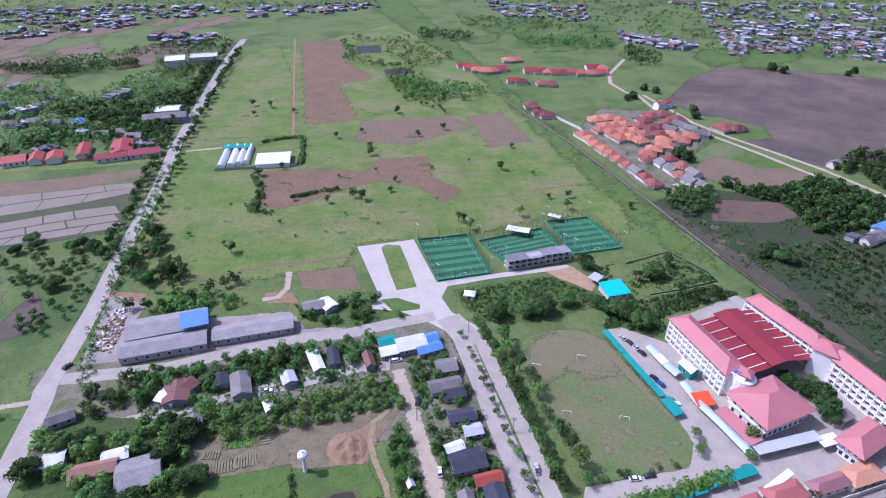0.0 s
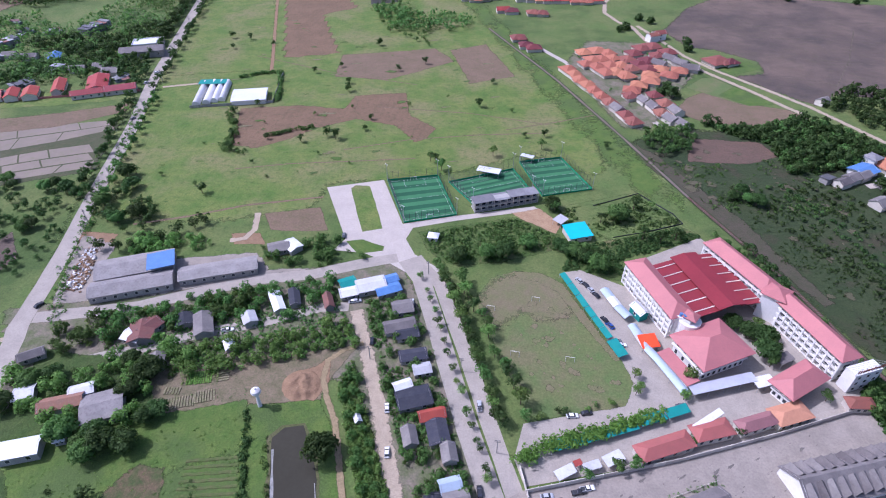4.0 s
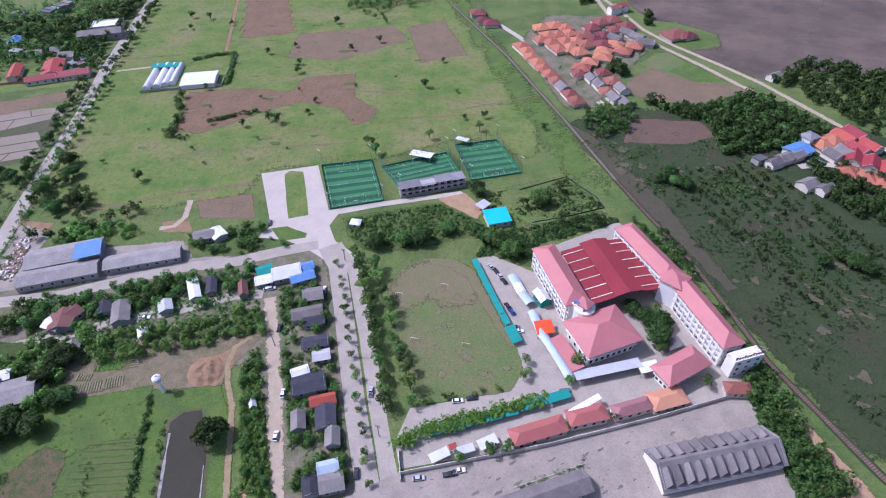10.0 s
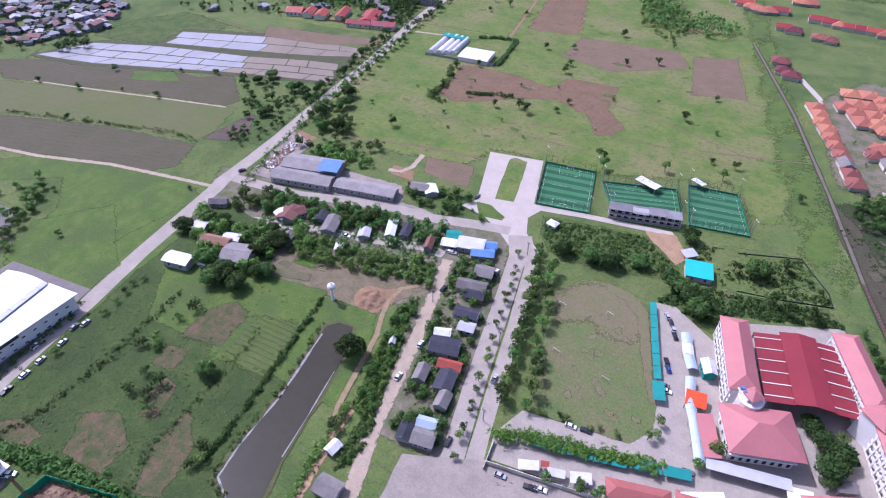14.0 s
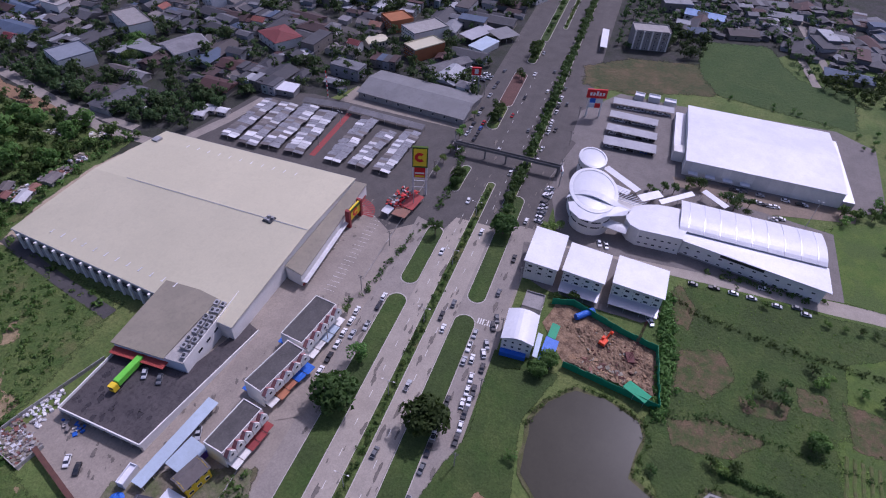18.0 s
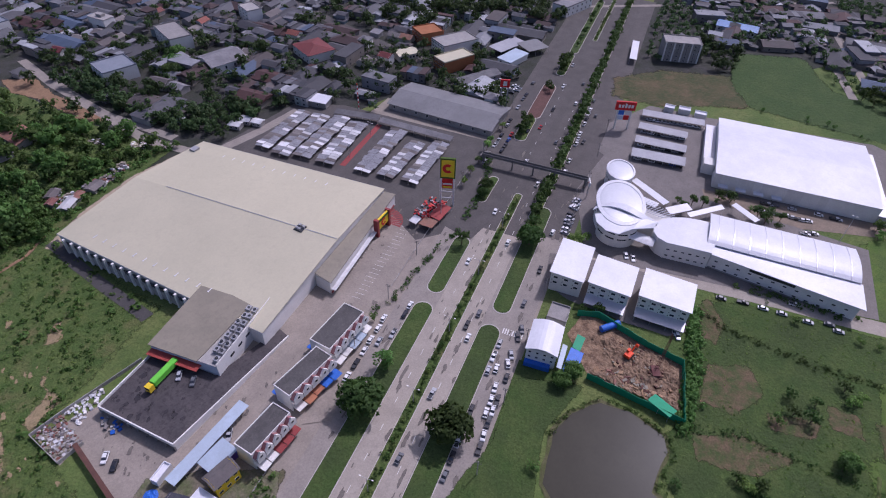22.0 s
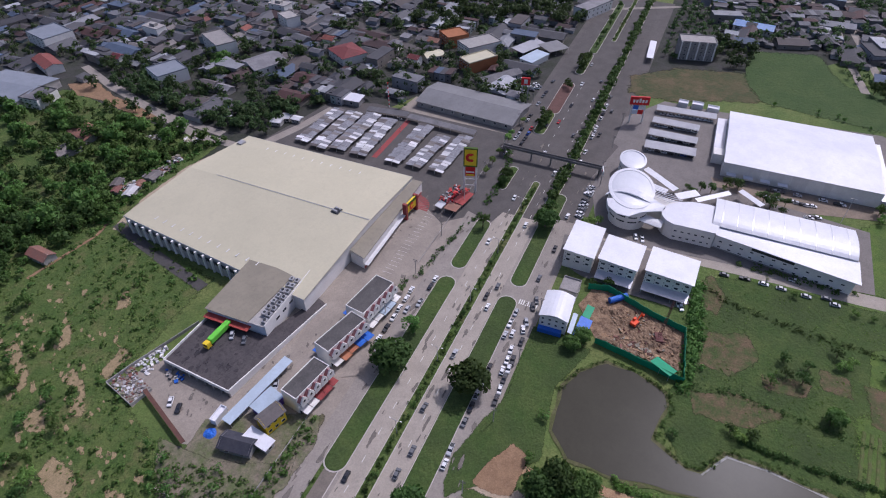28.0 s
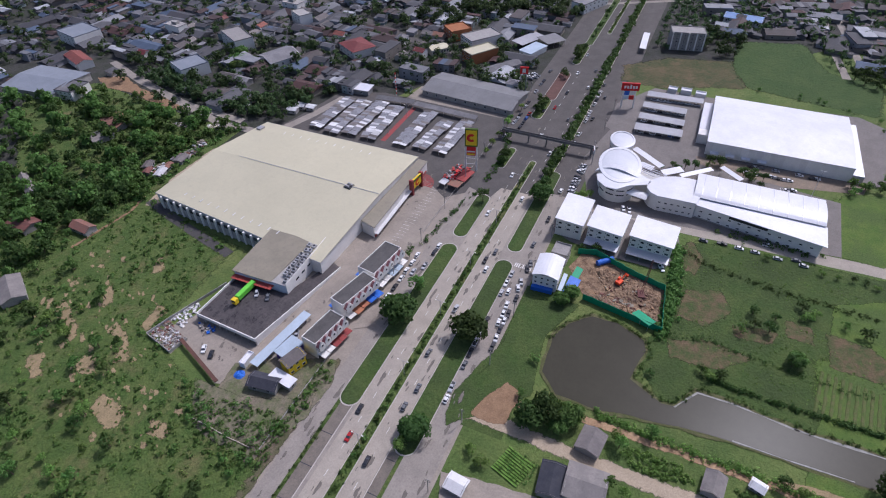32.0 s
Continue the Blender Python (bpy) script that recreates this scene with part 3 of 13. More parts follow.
def house(rect, h, roof, rise, wall_m, roof_m, label, category="house", group="", storeys=1, win=2, over=0.6, name="house", sides=("front", "back")):
    """A building on rect (x, y, length, width, angle) with eaves at h."""
    x, y, L, W, ang = rect
    if roof in ("gable", "hip") and W > L:
        L, W, ang = W, L, ang + 90
    FOOT.append((x, y, 0.42 * (L + W) / 2 + 0.8))
    RECTS.append((x, y, L, W, ang))
    th = thing(name, x, y, 0, ang, label, category, group)
    bm = bmesh.new()
    if roof == "gable":
        gable_walls(bm, L, W, h, rise)
    else:
        box(bm, -L / 2, L / 2, -W / 2, W / 2, 0, h)
    part("wall", bm, wall_m, th)
    bm = bmesh.new()
    if roof == "gable":
        gable(bm, L, W, h, rise, over)
    elif roof == "hip":
        hip(bm, L, W, h, rise, over)
    elif roof == "shed":
        a, b = L / 2 + over, W / 2 + over
        slab(bm, [(-a, -b, h + 0.16), (a, -b, h + 0.16), (a, b, h + rise + 0.16), (-a, b, h + rise + 0.16)])
    else:
        box(bm, -L / 2, L / 2, -W / 2, W / 2, h, h + 0.12)
        for k in ((-L / 2, L / 2, -W / 2, -W / 2 + 0.25), (-L / 2, L / 2, W / 2 - 0.25, W / 2), (-L / 2, -L / 2 + 0.25, -W / 2 + 0.25, W / 2 - 0.25), (L / 2 - 0.25, L / 2, -W / 2 + 0.25, W / 2 - 0.25)):
            box(bm, *k, h + 0.12, h + 0.8)
    part("roof", bm, roof_m, th)
    sh = h / storeys
    for s in range(storeys):
        for side in sides:
            windows(th, L, W, s * sh + sh * 0.32, min(1.6, L / max(1, win) * 0.6), sh * 0.42, win, side)
    return th


# ---- plants ----
def leaf_cards(rng, centres, radii, per, size, flat=0.8, squash=0.75):
    """Vertices of small tilted leaf sprays on the upper shells of clumps."""
    n = len(centres)
    d = rng.normal(size=(n, per, 3))
    d /= np.linalg.norm(d, axis=2, keepdims=True)
    d[:, :, 2] = np.abs(d[:, :, 2]) * 1.0 - 0.25 * (rng.random((n, per)) < 0.35)
    rr = radii[:, None, None] * (0.72 + 0.34 * rng.random((n, per, 1)))
    pos = centres[:, None, :] + d * rr * np.array([1, 1, squash])
    nrm = d + rng.normal(size=d.shape) * flat
    nrm /= np.linalg.norm(nrm, axis=2, keepdims=True)
    nrm *= np.where((nrm * d).sum(2, keepdims=True) < 0, -1.0, 1.0)
    t = np.cross(nrm, rng.normal(size=d.shape))
    t /= np.linalg.norm(t, axis=2, keepdims=True)
    b = np.cross(nrm, t)
    s = size * (0.6 + 0.8 * rng.random((n, per, 1)))
    s = s * radii[:, None, None] if size < 1 else s
    k = 0.45 + 0.35 * rng.random((n, per, 1))
    quad = np.stack([pos - t * s, pos - b * s * k, pos + t * s, pos + b * s * k], axis=2)
    sh = d * 0.9 + nrm * 0.4 + np.array([0, 0, 0.25])
    sh /= np.linalg.norm(sh, axis=2, keepdims=True)
    return quad.reshape(-1, 3), sh.reshape(-1, 3)


def cards_mesh(name, leaves, material):
    verts, normals = leaves
    me = bpy.data.meshes.new(name)
    n = len(verts) // 4
    me.vertices.add(len(verts))
    me.vertices.foreach_set("co", verts.astype(np.float32).ravel())
    me.loops.add(n * 4)
    me.loops.foreach_set("vertex_index", np.arange(n * 4, dtype=np.int32))
    me.polygons.add(n)
    me.polygons.foreach_set("loop_start", np.arange(0, n * 4, 4, dtype=np.int32))
    me.update(calc_edges=True)
    at = me.attributes.new("custom_normal", "FLOAT_VECTOR", "CORNER")
    at.data.foreach_set("vector", np.repeat(normals, 4, axis=0).astype(np.float32).ravel())
    me.materials.append(material)
    return me


def tree_kind(name, label, seed, height, radius, clumps, per, material, squash=0.7, trunk=0.3, category="tree"):
    """A tree of a given height and crown radius, far below the ground until copied into place."""
    rng = np.random.default_rng(seed)
    crown_z = height - radius * squash
    bm = bmesh.new()
    cyl(bm, 0, 0, -0.3, crown_z * 0.75, trunk, trunk * 0.7, 7)
    pts = []
    for i in range(clumps):
        a, r = rng.random() * math.tau, radius * 0.74 * math.sqrt(rng.random())
        dome = math.sqrt(max(0.0, 1 - (r / radius) ** 2))
        z = crown_z + radius * squash * ((0.72 * dome - 0.15) * rng.choice((1.0, 0.9, 0.55, 0.1)) + 0.12 * rng.normal())
        pts.append((r * math.cos(a), r * math.sin(a), z))
    for i in range(min(6, clumps)):
        beam(bm, (0, 0, crown_z * (0.5 + 0.04 * i)), tuple(0.8 * v if k < 2 else v for k, v in enumerate(pts[i])), trunk * 0.35, 4)
    th = tagged(part(name, bm, BARK), label, category)
    c = np.array(pts)
    rad = radius * ((0.34 if per > 40 else 0.30) + 0.22 * rng.random(clumps))
    ob = new("crown", cards_mesh("crown", leaf_cards(rng, c, rad, per, 0.23 if per > 40 else 0.30, squash=0.85), material))
    ob.parent = th
    return th


def thicket(name, poly, n, r, per, material, label, seed=1, lift=0.1, size=0.42, category="undergrowth", squash=0.7, clump=0.0):
    """Uncountable low growth inside a polygon, as one object. clump: how far it gathers in patches."""
    rng = np.random.default_rng(seed)
    p = np.array(poly)
    lo, hi = p.min(0), p.max(0)
    m = n * 6
    x, y = rng.uniform(lo[0], hi[0], m), rng.uniform(lo[1], hi[1], m)
    ok = inside(x, y, poly)
    if clump:
        ph = rng.uniform(0, 6, 4)
        dens = np.sin(x * 0.11 + ph[0]) + np.sin(y * 0.13 + ph[1]) + np.sin((x + y) * 0.071 + ph[2]) + np.sin((x - y) * 0.19 + ph[3])
        ok &= dens + rng.normal(size=m) > clump
    x, y = x[ok][:n], y[ok][:n]
    rad = r[0] + (r[1] - r[0]) * rng.random(len(x)) ** 2
    c = np.stack([x, y, lift + rad * 0.25], 1)
    ob = new(name, cards_mesh(name, leaf_cards(rng, c, rad, per, size, squash=squash), material))
    return tagged(ob, label, category, kind="stuff")


def rows_of(name, pts, n, r, per, material, label, seed=1, wid=1.0, size=0.42, category="hedge", squash=0.9, lift=0.2):
    """A hedge or planted row along a line, as one object."""
    rng = np.random.default_rng(seed)
    p = np.array(pts, float)
    seg = np.linalg.norm(np.diff(p, axis=0), axis=1)
    s = np.r_[0, np.cumsum(seg)]
    t = np.sort(rng.random(n)) * s[-1]
    x, y = np.interp(t, s, p[:, 0]) + rng.normal(size=n) * wid * 0.5, np.interp(t, s, p[:, 1]) + rng.normal(size=n) * wid * 0.5
    rad = rng.uniform(r[0], r[1], n)
    c = np.stack([x, y, lift + rad * 0.5], 1)
    ob = new(name, cards_mesh(name, leaf_cards(rng, c, rad, per, size, squash=squash), material))
    return tagged(ob, label, category, kind="stuff")


BROAD = [tree_kind("tree", "broad round-crowned dark green tree", 11 + i, 9.5, 6.0, 46, 54, m, 0.78, 0.4) for i, m in enumerate((LEAF_DARK, LEAF_DARK, LEAF))]
ROUND = [tree_kind("tree", "leafy green tree with a rounded crown", 21 + i, 6.5, 2.9, 15, 30, m, 0.85, 0.2) for i, m in enumerate((LEAF, LEAF_LIGHT, LEAF_DARK, LEAF))]
BUSH = [tree_kind("bush", "low bushy green shrub", 31 + i, 2.6, 1.7, 9, 28, m, 0.8, 0.12, "bush") for i, m in enumerate((LEAF, LEAF_DARK, LEAF_LIGHT))]
MASTERS = BROAD + ROUND + BUSH


def plant(kinds, pts, scale, seed, jitter=0.2, group=""):
    rng = random.Random(seed)
    for x, y in pts:
        s = scale * rng.uniform(1 - jitter, 1 + jitter)
        ob = copy_thing(rng.choice(kinds), pose(x, y, 0, 0, 0, rng.uniform(0, 360)) @ Matrix.Diagonal((s * rng.uniform(0.9, 1.1), s, s * rng.uniform(0.85, 1.1), 1)))
        if group:
            ob["group"] = group


def along(pts, gap, wid, seed):
    """Places along a line, a gap apart, strewn by wid."""
    rng = random.Random(seed)
    out = []
    for i in range(len(pts) - 1):
        p, q = Vector(pts[i]), Vector(pts[i + 1])
        n = max(1, int((q - p).length / gap))
        for k in range(n):
            w = p.lerp(q, (k + rng.uniform(0.2, 0.8)) / n)
            out.append((w.x + rng.uniform(-wid, wid), w.y + rng.uniform(-wid, wid)))
    return out


def scatter(poly, n, seed, apart=0.0, clear=False):
    """Random places in a polygon; clear: off the roofs and lanes."""
    block = FOOT + LANES if clear else []
    rng = random.Random(seed)
    xs, ys = [p[0] for p in poly], [p[1] for p in poly]
    out = []
    for _ in range(n * 12):
        x, y = rng.uniform(min(xs), max(xs)), rng.uniform(min(ys), max(ys))
        if inside(np.array([x]), np.array([y]), poly)[0] and all((x - a) ** 2 + (y - b) ** 2 > apart * apart for a, b in out) and all((x - a) ** 2 + (y - b) ** 2 > r * r for a, b, r in block):
            out.append((x, y))
            if len(out) == n:
                break
    return out


def grove(name, pts, scale, label, material, seed, clumps=12, per=26, radius=3.4, height=7.0, category="woodland", squash=0.8, size=0.33):
    """Many trees that nobody would count, as one object."""
    rng = np.random.default_rng(seed)
    p = np.array(pts, float)
    n = len(p)
    sc = scale * rng.uniform(0.7, 1.3, n)
    a, r = rng.random((n, clumps)) * math.tau, np.sqrt(rng.random((n, clumps))) * radius * 0.7
    z = height - radius * squash + radius * squash * (rng.random((n, clumps)) * 1.7 - 0.95) * (1 - 0.35 * r / radius)
    c = np.stack([p[:, :1] + r * np.cos(a) * sc[:, None], p[:, 1:] + r * np.sin(a) * sc[:, None], z * sc[:, None]], 2).reshape(-1, 3)
    rad = (radius * (0.3 + 0.24 * rng.random((n, clumps))) * sc[:, None]).ravel()
    leaves = leaf_cards(rng, c, rad, per, size, squash=0.85)
    w = 0.16 * sc
    t = np.stack([np.stack([p[:, 0] + dx * w, p[:, 1] + dy * w, zz * sc * height * 0.75], 1) for dx, dy, zz in ((-1, 0, 0), (1, 0, 0), (1, 0, 1), (-1, 0, 1), (0, -1, 0), (0, 1, 0), (0, 1, 1), (0, -1, 1))], 1).reshape(-1, 3)
    side = np.tile(np.array([[0, -1.0, 0], [1.0, 0, 0]]), (n, 1))
    me = cards_mesh(name, (np.concatenate([leaves[0], t]), np.concatenate([leaves[1], side])), material)
    me.materials.append(BARK)
    k = len(leaves[0]) // 4
    idx = np.zeros(len(me.polygons), dtype=np.int32)
    idx[k:] = 1
    me.polygons.foreach_set("material_index", idx)
    return tagged(new(name, me), label, category, kind="stuff")


# Town wall and roof colours are darkened and blued for cloud shade.
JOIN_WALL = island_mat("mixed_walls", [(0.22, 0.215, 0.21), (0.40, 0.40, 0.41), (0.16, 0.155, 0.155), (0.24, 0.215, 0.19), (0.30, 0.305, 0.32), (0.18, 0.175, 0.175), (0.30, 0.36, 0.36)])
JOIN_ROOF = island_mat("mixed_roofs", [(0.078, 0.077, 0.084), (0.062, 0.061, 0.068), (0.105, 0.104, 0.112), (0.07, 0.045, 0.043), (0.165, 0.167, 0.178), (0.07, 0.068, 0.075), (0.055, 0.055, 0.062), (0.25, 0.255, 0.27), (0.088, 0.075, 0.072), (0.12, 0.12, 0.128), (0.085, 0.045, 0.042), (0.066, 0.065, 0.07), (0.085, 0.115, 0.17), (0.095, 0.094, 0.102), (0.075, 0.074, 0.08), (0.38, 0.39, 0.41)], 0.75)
# Paler palette for the far houses, with distance haze mixed into it.
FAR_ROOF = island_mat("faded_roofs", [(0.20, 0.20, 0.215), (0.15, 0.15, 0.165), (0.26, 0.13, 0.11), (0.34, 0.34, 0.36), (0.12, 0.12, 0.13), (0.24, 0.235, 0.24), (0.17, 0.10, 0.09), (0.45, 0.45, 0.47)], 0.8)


def arch_sheet(bm, prof, x0, x1, t=0.25, flip=False):
    """A curved roof sheet in one piece: prof is a line of (y, z), drawn out from x0 to x1."""
    rows = [[[bm.verts.new((x, y, z - d)) for y, z in prof] for x in (x0, x1)] for d in (0, t)]
    (a, b), (c, d) = rows
    n = len(prof)
    for i in range(n - 1):
        bm.faces.new((a[i], b[i], b[i + 1], a[i + 1]))
        bm.faces.new((c[i + 1], d[i + 1], d[i], c[i]))
        bm.faces.new((a[i], a[i + 1], c[i + 1], c[i]))
        bm.faces.new((b[i + 1], b[i], d[i], d[i + 1]))
    bm.faces.new((a[0], c[0], d[0], b[0]))
    bm.faces.new((a[-1], b[-1], d[-1], c[-1]))
    bmesh.ops.recalc_face_normals(bm, faces=bm.faces[:])


def patches(name, poly, n, r, material, label, seed, category="ground", stretch=0.0, turn=0.0, z0=None):
    """Many small ragged patches of ground, as one object."""
    rng = random.Random(seed)
    V, F, E = [], [], []
    if z0 is None:
        LEVEL[0] += 1
        z0 = 0.05 + 0.0015 * LEVEL[0]
    c, s = math.cos(radians(turn)), math.sin(radians(turn))
    for k, (x, y) in enumerate(scatter(poly, n, seed)):
        rr = (r[0] + (r[1] - r[0]) * rng.random() ** 2) * 1.5
        m, b, z = 14, len(V), z0 + 0.0002 * k
        V.append((x, y, z))
        E.append(1.0)
        ph = rng.uniform(0, 50)
        for ring, ev in ((0.55, 0.62), (1.0, 0.0)):
            for i in range(m):
                a = i * math.tau / m
                q = rr * ring * (0.8 + 0.7 * noise.noise((math.cos(a) * 1.1 + ph, math.sin(a) * 1.1, ph)))
                u, v = q * math.cos(a) * (1 + stretch), q * math.sin(a)
                V.append((x + u * c - v * s, y + u * s + v * c, z))
                E.append(ev)
        for i in range(m):
            j = (i + 1) % m
            F += [(b, b + 1 + i, b + 1 + j), (b + 1 + i, b + 1 + m + i, b + 1 + m + j, b + 1 + j)]
    return tagged(edged(name, V, F, E, material), label, category, kind="stuff")


def joined_houses(name, places, label, seed, far=False):
    """Crowded far houses as one object: walls, one-piece roofs and window openings."""
    rng = random.Random(seed)
    V, F, M = [], [], []

    def add(verts, faces, m):
        k = len(V)
        V.extend(verts)
        F.extend(tuple(i + k for i in f) for f in faces)
        M.extend([m] * len(faces))

    for x, y, ang, s in places:
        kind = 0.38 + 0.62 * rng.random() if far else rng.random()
        if kind < 0.05:
            blocks = [(0, 0, rng.uniform(16, 26), rng.uniform(9, 12), rng.uniform(6, 9.5), "flat")]
        elif kind < 0.24:
            blocks = [(0, 0, rng.uniform(20, 34), rng.uniform(11, 16), rng.uniform(3.4, 4.4), "gable")]
        elif kind < 0.40:
            n = rng.randint(3, 6)
            blocks = [((k - n / 2) * 4.6, 0, 4.5, rng.uniform(10, 13), 5.4 + rng.choice((0, 0, 0.8)), "flat") for k in range(n)]
        else:
            L, W = rng.uniform(8, 13) * s, rng.uniform(6.5, 9.5) * s
            blocks = [(0, 0, L, W, rng.choice((2.9, 3.1, 3.4, 5.6)), "gable")]
            for k in range(rng.randint(1, 3)):
                blocks.append((rng.choice((-1, 1)) * L * rng.uniform(0.3, 0.7), rng.choice((-1, 1)) * W * rng.uniform(0.45, 0.8), rng.uniform(4, 8), rng.uniform(3.5, 6), rng.uniform(2.2, 2.8), "lean"))
        c0, q0 = math.cos(radians(ang)), math.sin(radians(ang))
        for ox, oy, L, W, h, form in blocks:
            def w(a, b, z):
                return (x + (a + ox) * c0 - (b + oy) * q0, y + (a + ox) * q0 + (b + oy) * c0, z)

            a, b = L / 2, W / 2
            add([w(i * a, j * b, z) for z in (0, h) for i, j in ((-1, -1), (1, -1), (1, 1), (-1, 1))], [(0, 1, 5, 4), (1, 2, 6, 5), (2, 3, 7, 6), (3, 0, 4, 7)], 0)
            o = 0.7
            if form == "flat":
                add([w(i * (a + 0.1), j * (b + 0.1), z) for z in (h, h + 0.5) for i, j in ((-1, -1), (1, -1), (1, 1), (-1, 1))], [(0, 1, 5, 4), (1, 2, 6, 5), (2, 3, 7, 6), (3, 0, 4, 7), (4, 5, 6, 7)], 1)
            elif form == "lean":
                k = rng.uniform(0.3, 0.8)
                add([w(-a - o, -b - o, h), w(a + o, -b - o, h), w(a + o, b + o, h + k), w(-a - o, b + o, h + k)], [(0, 1, 2, 3)], 1)
                continue
            else:
                r = min(2.4, 0.2 * W)
                e = a + o if rng.random() < 0.75 else max(0.5, a - b)
                add([w(-a - o, -b - o, h), w(a + o, -b - o, h), w(a + o, b + o, h), w(-a - o, b + o, h), w(-e, 0, h + r), w(e, 0, h + r)], [(0, 1, 5, 4), (2, 3, 4, 5), (1, 2, 5), (3, 0, 4), (3, 2, 1, 0)], 1)
            for fl in range(max(1, int(h / 3))):
                for k in ((-0.28, 0.28) if L > 6 else (0,)):
                    for sgn in (-1, 1):
                        z0 = fl * 3 + 1.0
                        yy = sgn * (b + 0.03)
                        add([w(k * L - 0.7, yy, z0), w(k * L + 0.7, yy, z0), w(k * L + 0.7, yy, z0 + 1.2), w(k * L - 0.7, yy, z0 + 1.2)], [(0, 1, 2, 3)], 2)
    me = bpy.data.meshes.new(name)
    me.from_pydata(V, [], F)
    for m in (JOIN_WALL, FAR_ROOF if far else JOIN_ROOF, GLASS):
        me.materials.append(m)
    me.polygons.foreach_set("material_index", np.array(M, dtype=np.int32))
    me.update()
    return tagged(new(name, me), label, "houses", kind="stuff")

# ---- walls ----
def masonry_wall(pts, h, label, m=WALL_CREAM, name="boundary_wall", gap=4.0):
    th = thing(name, *pts[0], 0, 0, label, "wall")
    o = Vector(pts[0])
    for p, q in zip(pts[:-1], pts[1:]):
        p, q = Vector(p), Vector(q)
        d = q - p
        n = max(1, int(d.length / gap))
        bm = bmesh.new()
        w = d.length / n
        box(bm, -w / 2, w / 2 - 0.35, -0.1, 0.1, 0, h)
        box(bm, w / 2 - 0.35, w / 2, -0.2, 0.2, 0, h + 0.15)
        me = mesh_of("wall_panel", bm, m)
        for i in range(n):
            c = p.lerp(q, (i + 0.5) / n) - o
            share("wall_panel", me, th, pose(c.x, c.y, 0, 0, 0, math.degrees(math.atan2(d.y, d.x))))


# ---- ground ----
SPORT = mat("sports_grass", (0.098, 0.145, 0.044), (0.135, 0.15, 0.055), 14, (0.115, 0.12, 0.05), 3, 0.95, bump=0.2, wide=((0.155, 0.145, 0.07), 22, 0.48, 0.64))
WORN = mat("worn_grass", (0.175, 0.145, 0.085), (0.145, 0.145, 0.065), 7, (0.125, 0.125, 0.055), 1.5, 0.95, bump=0.2)
bm = bmesh.new()
bmesh.ops.create_grid(bm, x_segments=40, y_segments=40, size=4200)
tagged(part("ground", bm, GRASS), "wide flat grassy plain with scattered bushes", "ground", kind="structure")

# farmland beyond the settlement
area("field", [(-267.5, 374), (-281.8, 460.1), (-325.2, 709), (-263.7, 740.6), (-149.7, 903.7), (-38.3, 635.9), (25, 465.5), (57, 357.5), (47.3, 288.5), (3.8, 315), (-54.1, 285.2), (-113.6, 276.9), (-116.6, 253.2), (-151, 241.3), (-200, 234.6), (-228.3, 244.2), (-244.8, 272.7)], MEADOW, wob=3, label="bright green rough meadow", category="field")
area("field", [(-227.1, 1095.2), (-147.1, 1100.4), (18.8, 493.3), (53.2, 375.8), (91.8, 248.7), (63.8, 276.4), (30.3, 384.8), (-38.3, 635.9)], LUSH, wob=5, label="lush green strip beside the railway", category="field")
area("field", [(-261.3, 771.2), (-210.1, 783.5), (-185.5, 676.4), (-146.9, 613.5), (-179, 587.4), (-145.1, 482.3), (-189.6, 470.6)], PLOUGH, wob=1, label="reddish-brown ploughed strip field", category="field")
area("field", [(-191.5, 321), (-190.3, 339.9), (-197.2, 373.1), (-156.1, 380.5), (-122.2, 375.2), (-118.1, 398.4), (-80.7, 404.2), (-74.8, 367.9), (-55.5, 347.8), (-61.9, 332.2), (-68.9, 328.3), (-82.8, 351), (-111.4, 360), (-135.9, 345.5), (-151.1, 329.6), (-169.7, 316.6)], PLOUGH, wob=1.6, label="ploughed red-brown field with ragged edges", category="field")
area("field", [(-141.7, 479.6), (-62.3, 497.4), (-45, 468.1), (-98.1, 427.9), (-139.9, 433.5)], FALLOW, wob=2, label="fallow brown plot", category="field")
area("field", [(-49.5, 494.9), (-18.1, 509.9), (3.7, 439), (-32.5, 423.3)], FALLOW, wob=2, label="fallow brown plot", category="field")
area("field", [(72, 335), (100, 352), (161.1, 350), (250, 330), (280, 300), (320, 224.2), (203.3, 89.5), (150.3, 104.1), (127.3, 167.1)], DULL, wob=4, label="dull green rough pasture east of the railway", category="field")
area("verge", [(74.5, 332.9), (85.5, 315.7), (98.7, 284.6), (114.6, 247.3), (122.5, 215.5), (133, 185), (127, 183), (114.1, 213), (95.1, 259.7), (77.2, 302.6), (70, 330)], mat("trodden_brown_verge", (0.082, 0.067, 0.046), (0.06, 0.06, 0.032), 6, (0.045, 0.06, 0.03), 1.5, 0.95, bump=0.4), wob=2.5, label="brown trodden verge east of the railway", category="ground")
area("field", [(149.7, 552.8), (159.7, 509.1), (182.4, 502.5), (209.1, 478), (203.9, 450.4), (178.4, 444.3), (218, 392.6), (240.6, 412.4), (286.2, 405.8), (310.3, 384.1), (460, 560), (400, 640), (250, 680), (190, 620)], BROWNFIELD, wob=3, label="wide bare brown fields", category="field")
area("field", [(163.6, 457.2), (174.3, 445.4), (208.8, 463.4), (199.7, 477), (169, 461.6)], LUSH, wob=1.2, label="green garden plot of a lone villa", category="field")
BUND = mat("dry_bund", (0.15, 0.115, 0.085), (0.085, 0.075, 0.05), 8, (0.07, 0.075, 0.04), 2, 0.95)
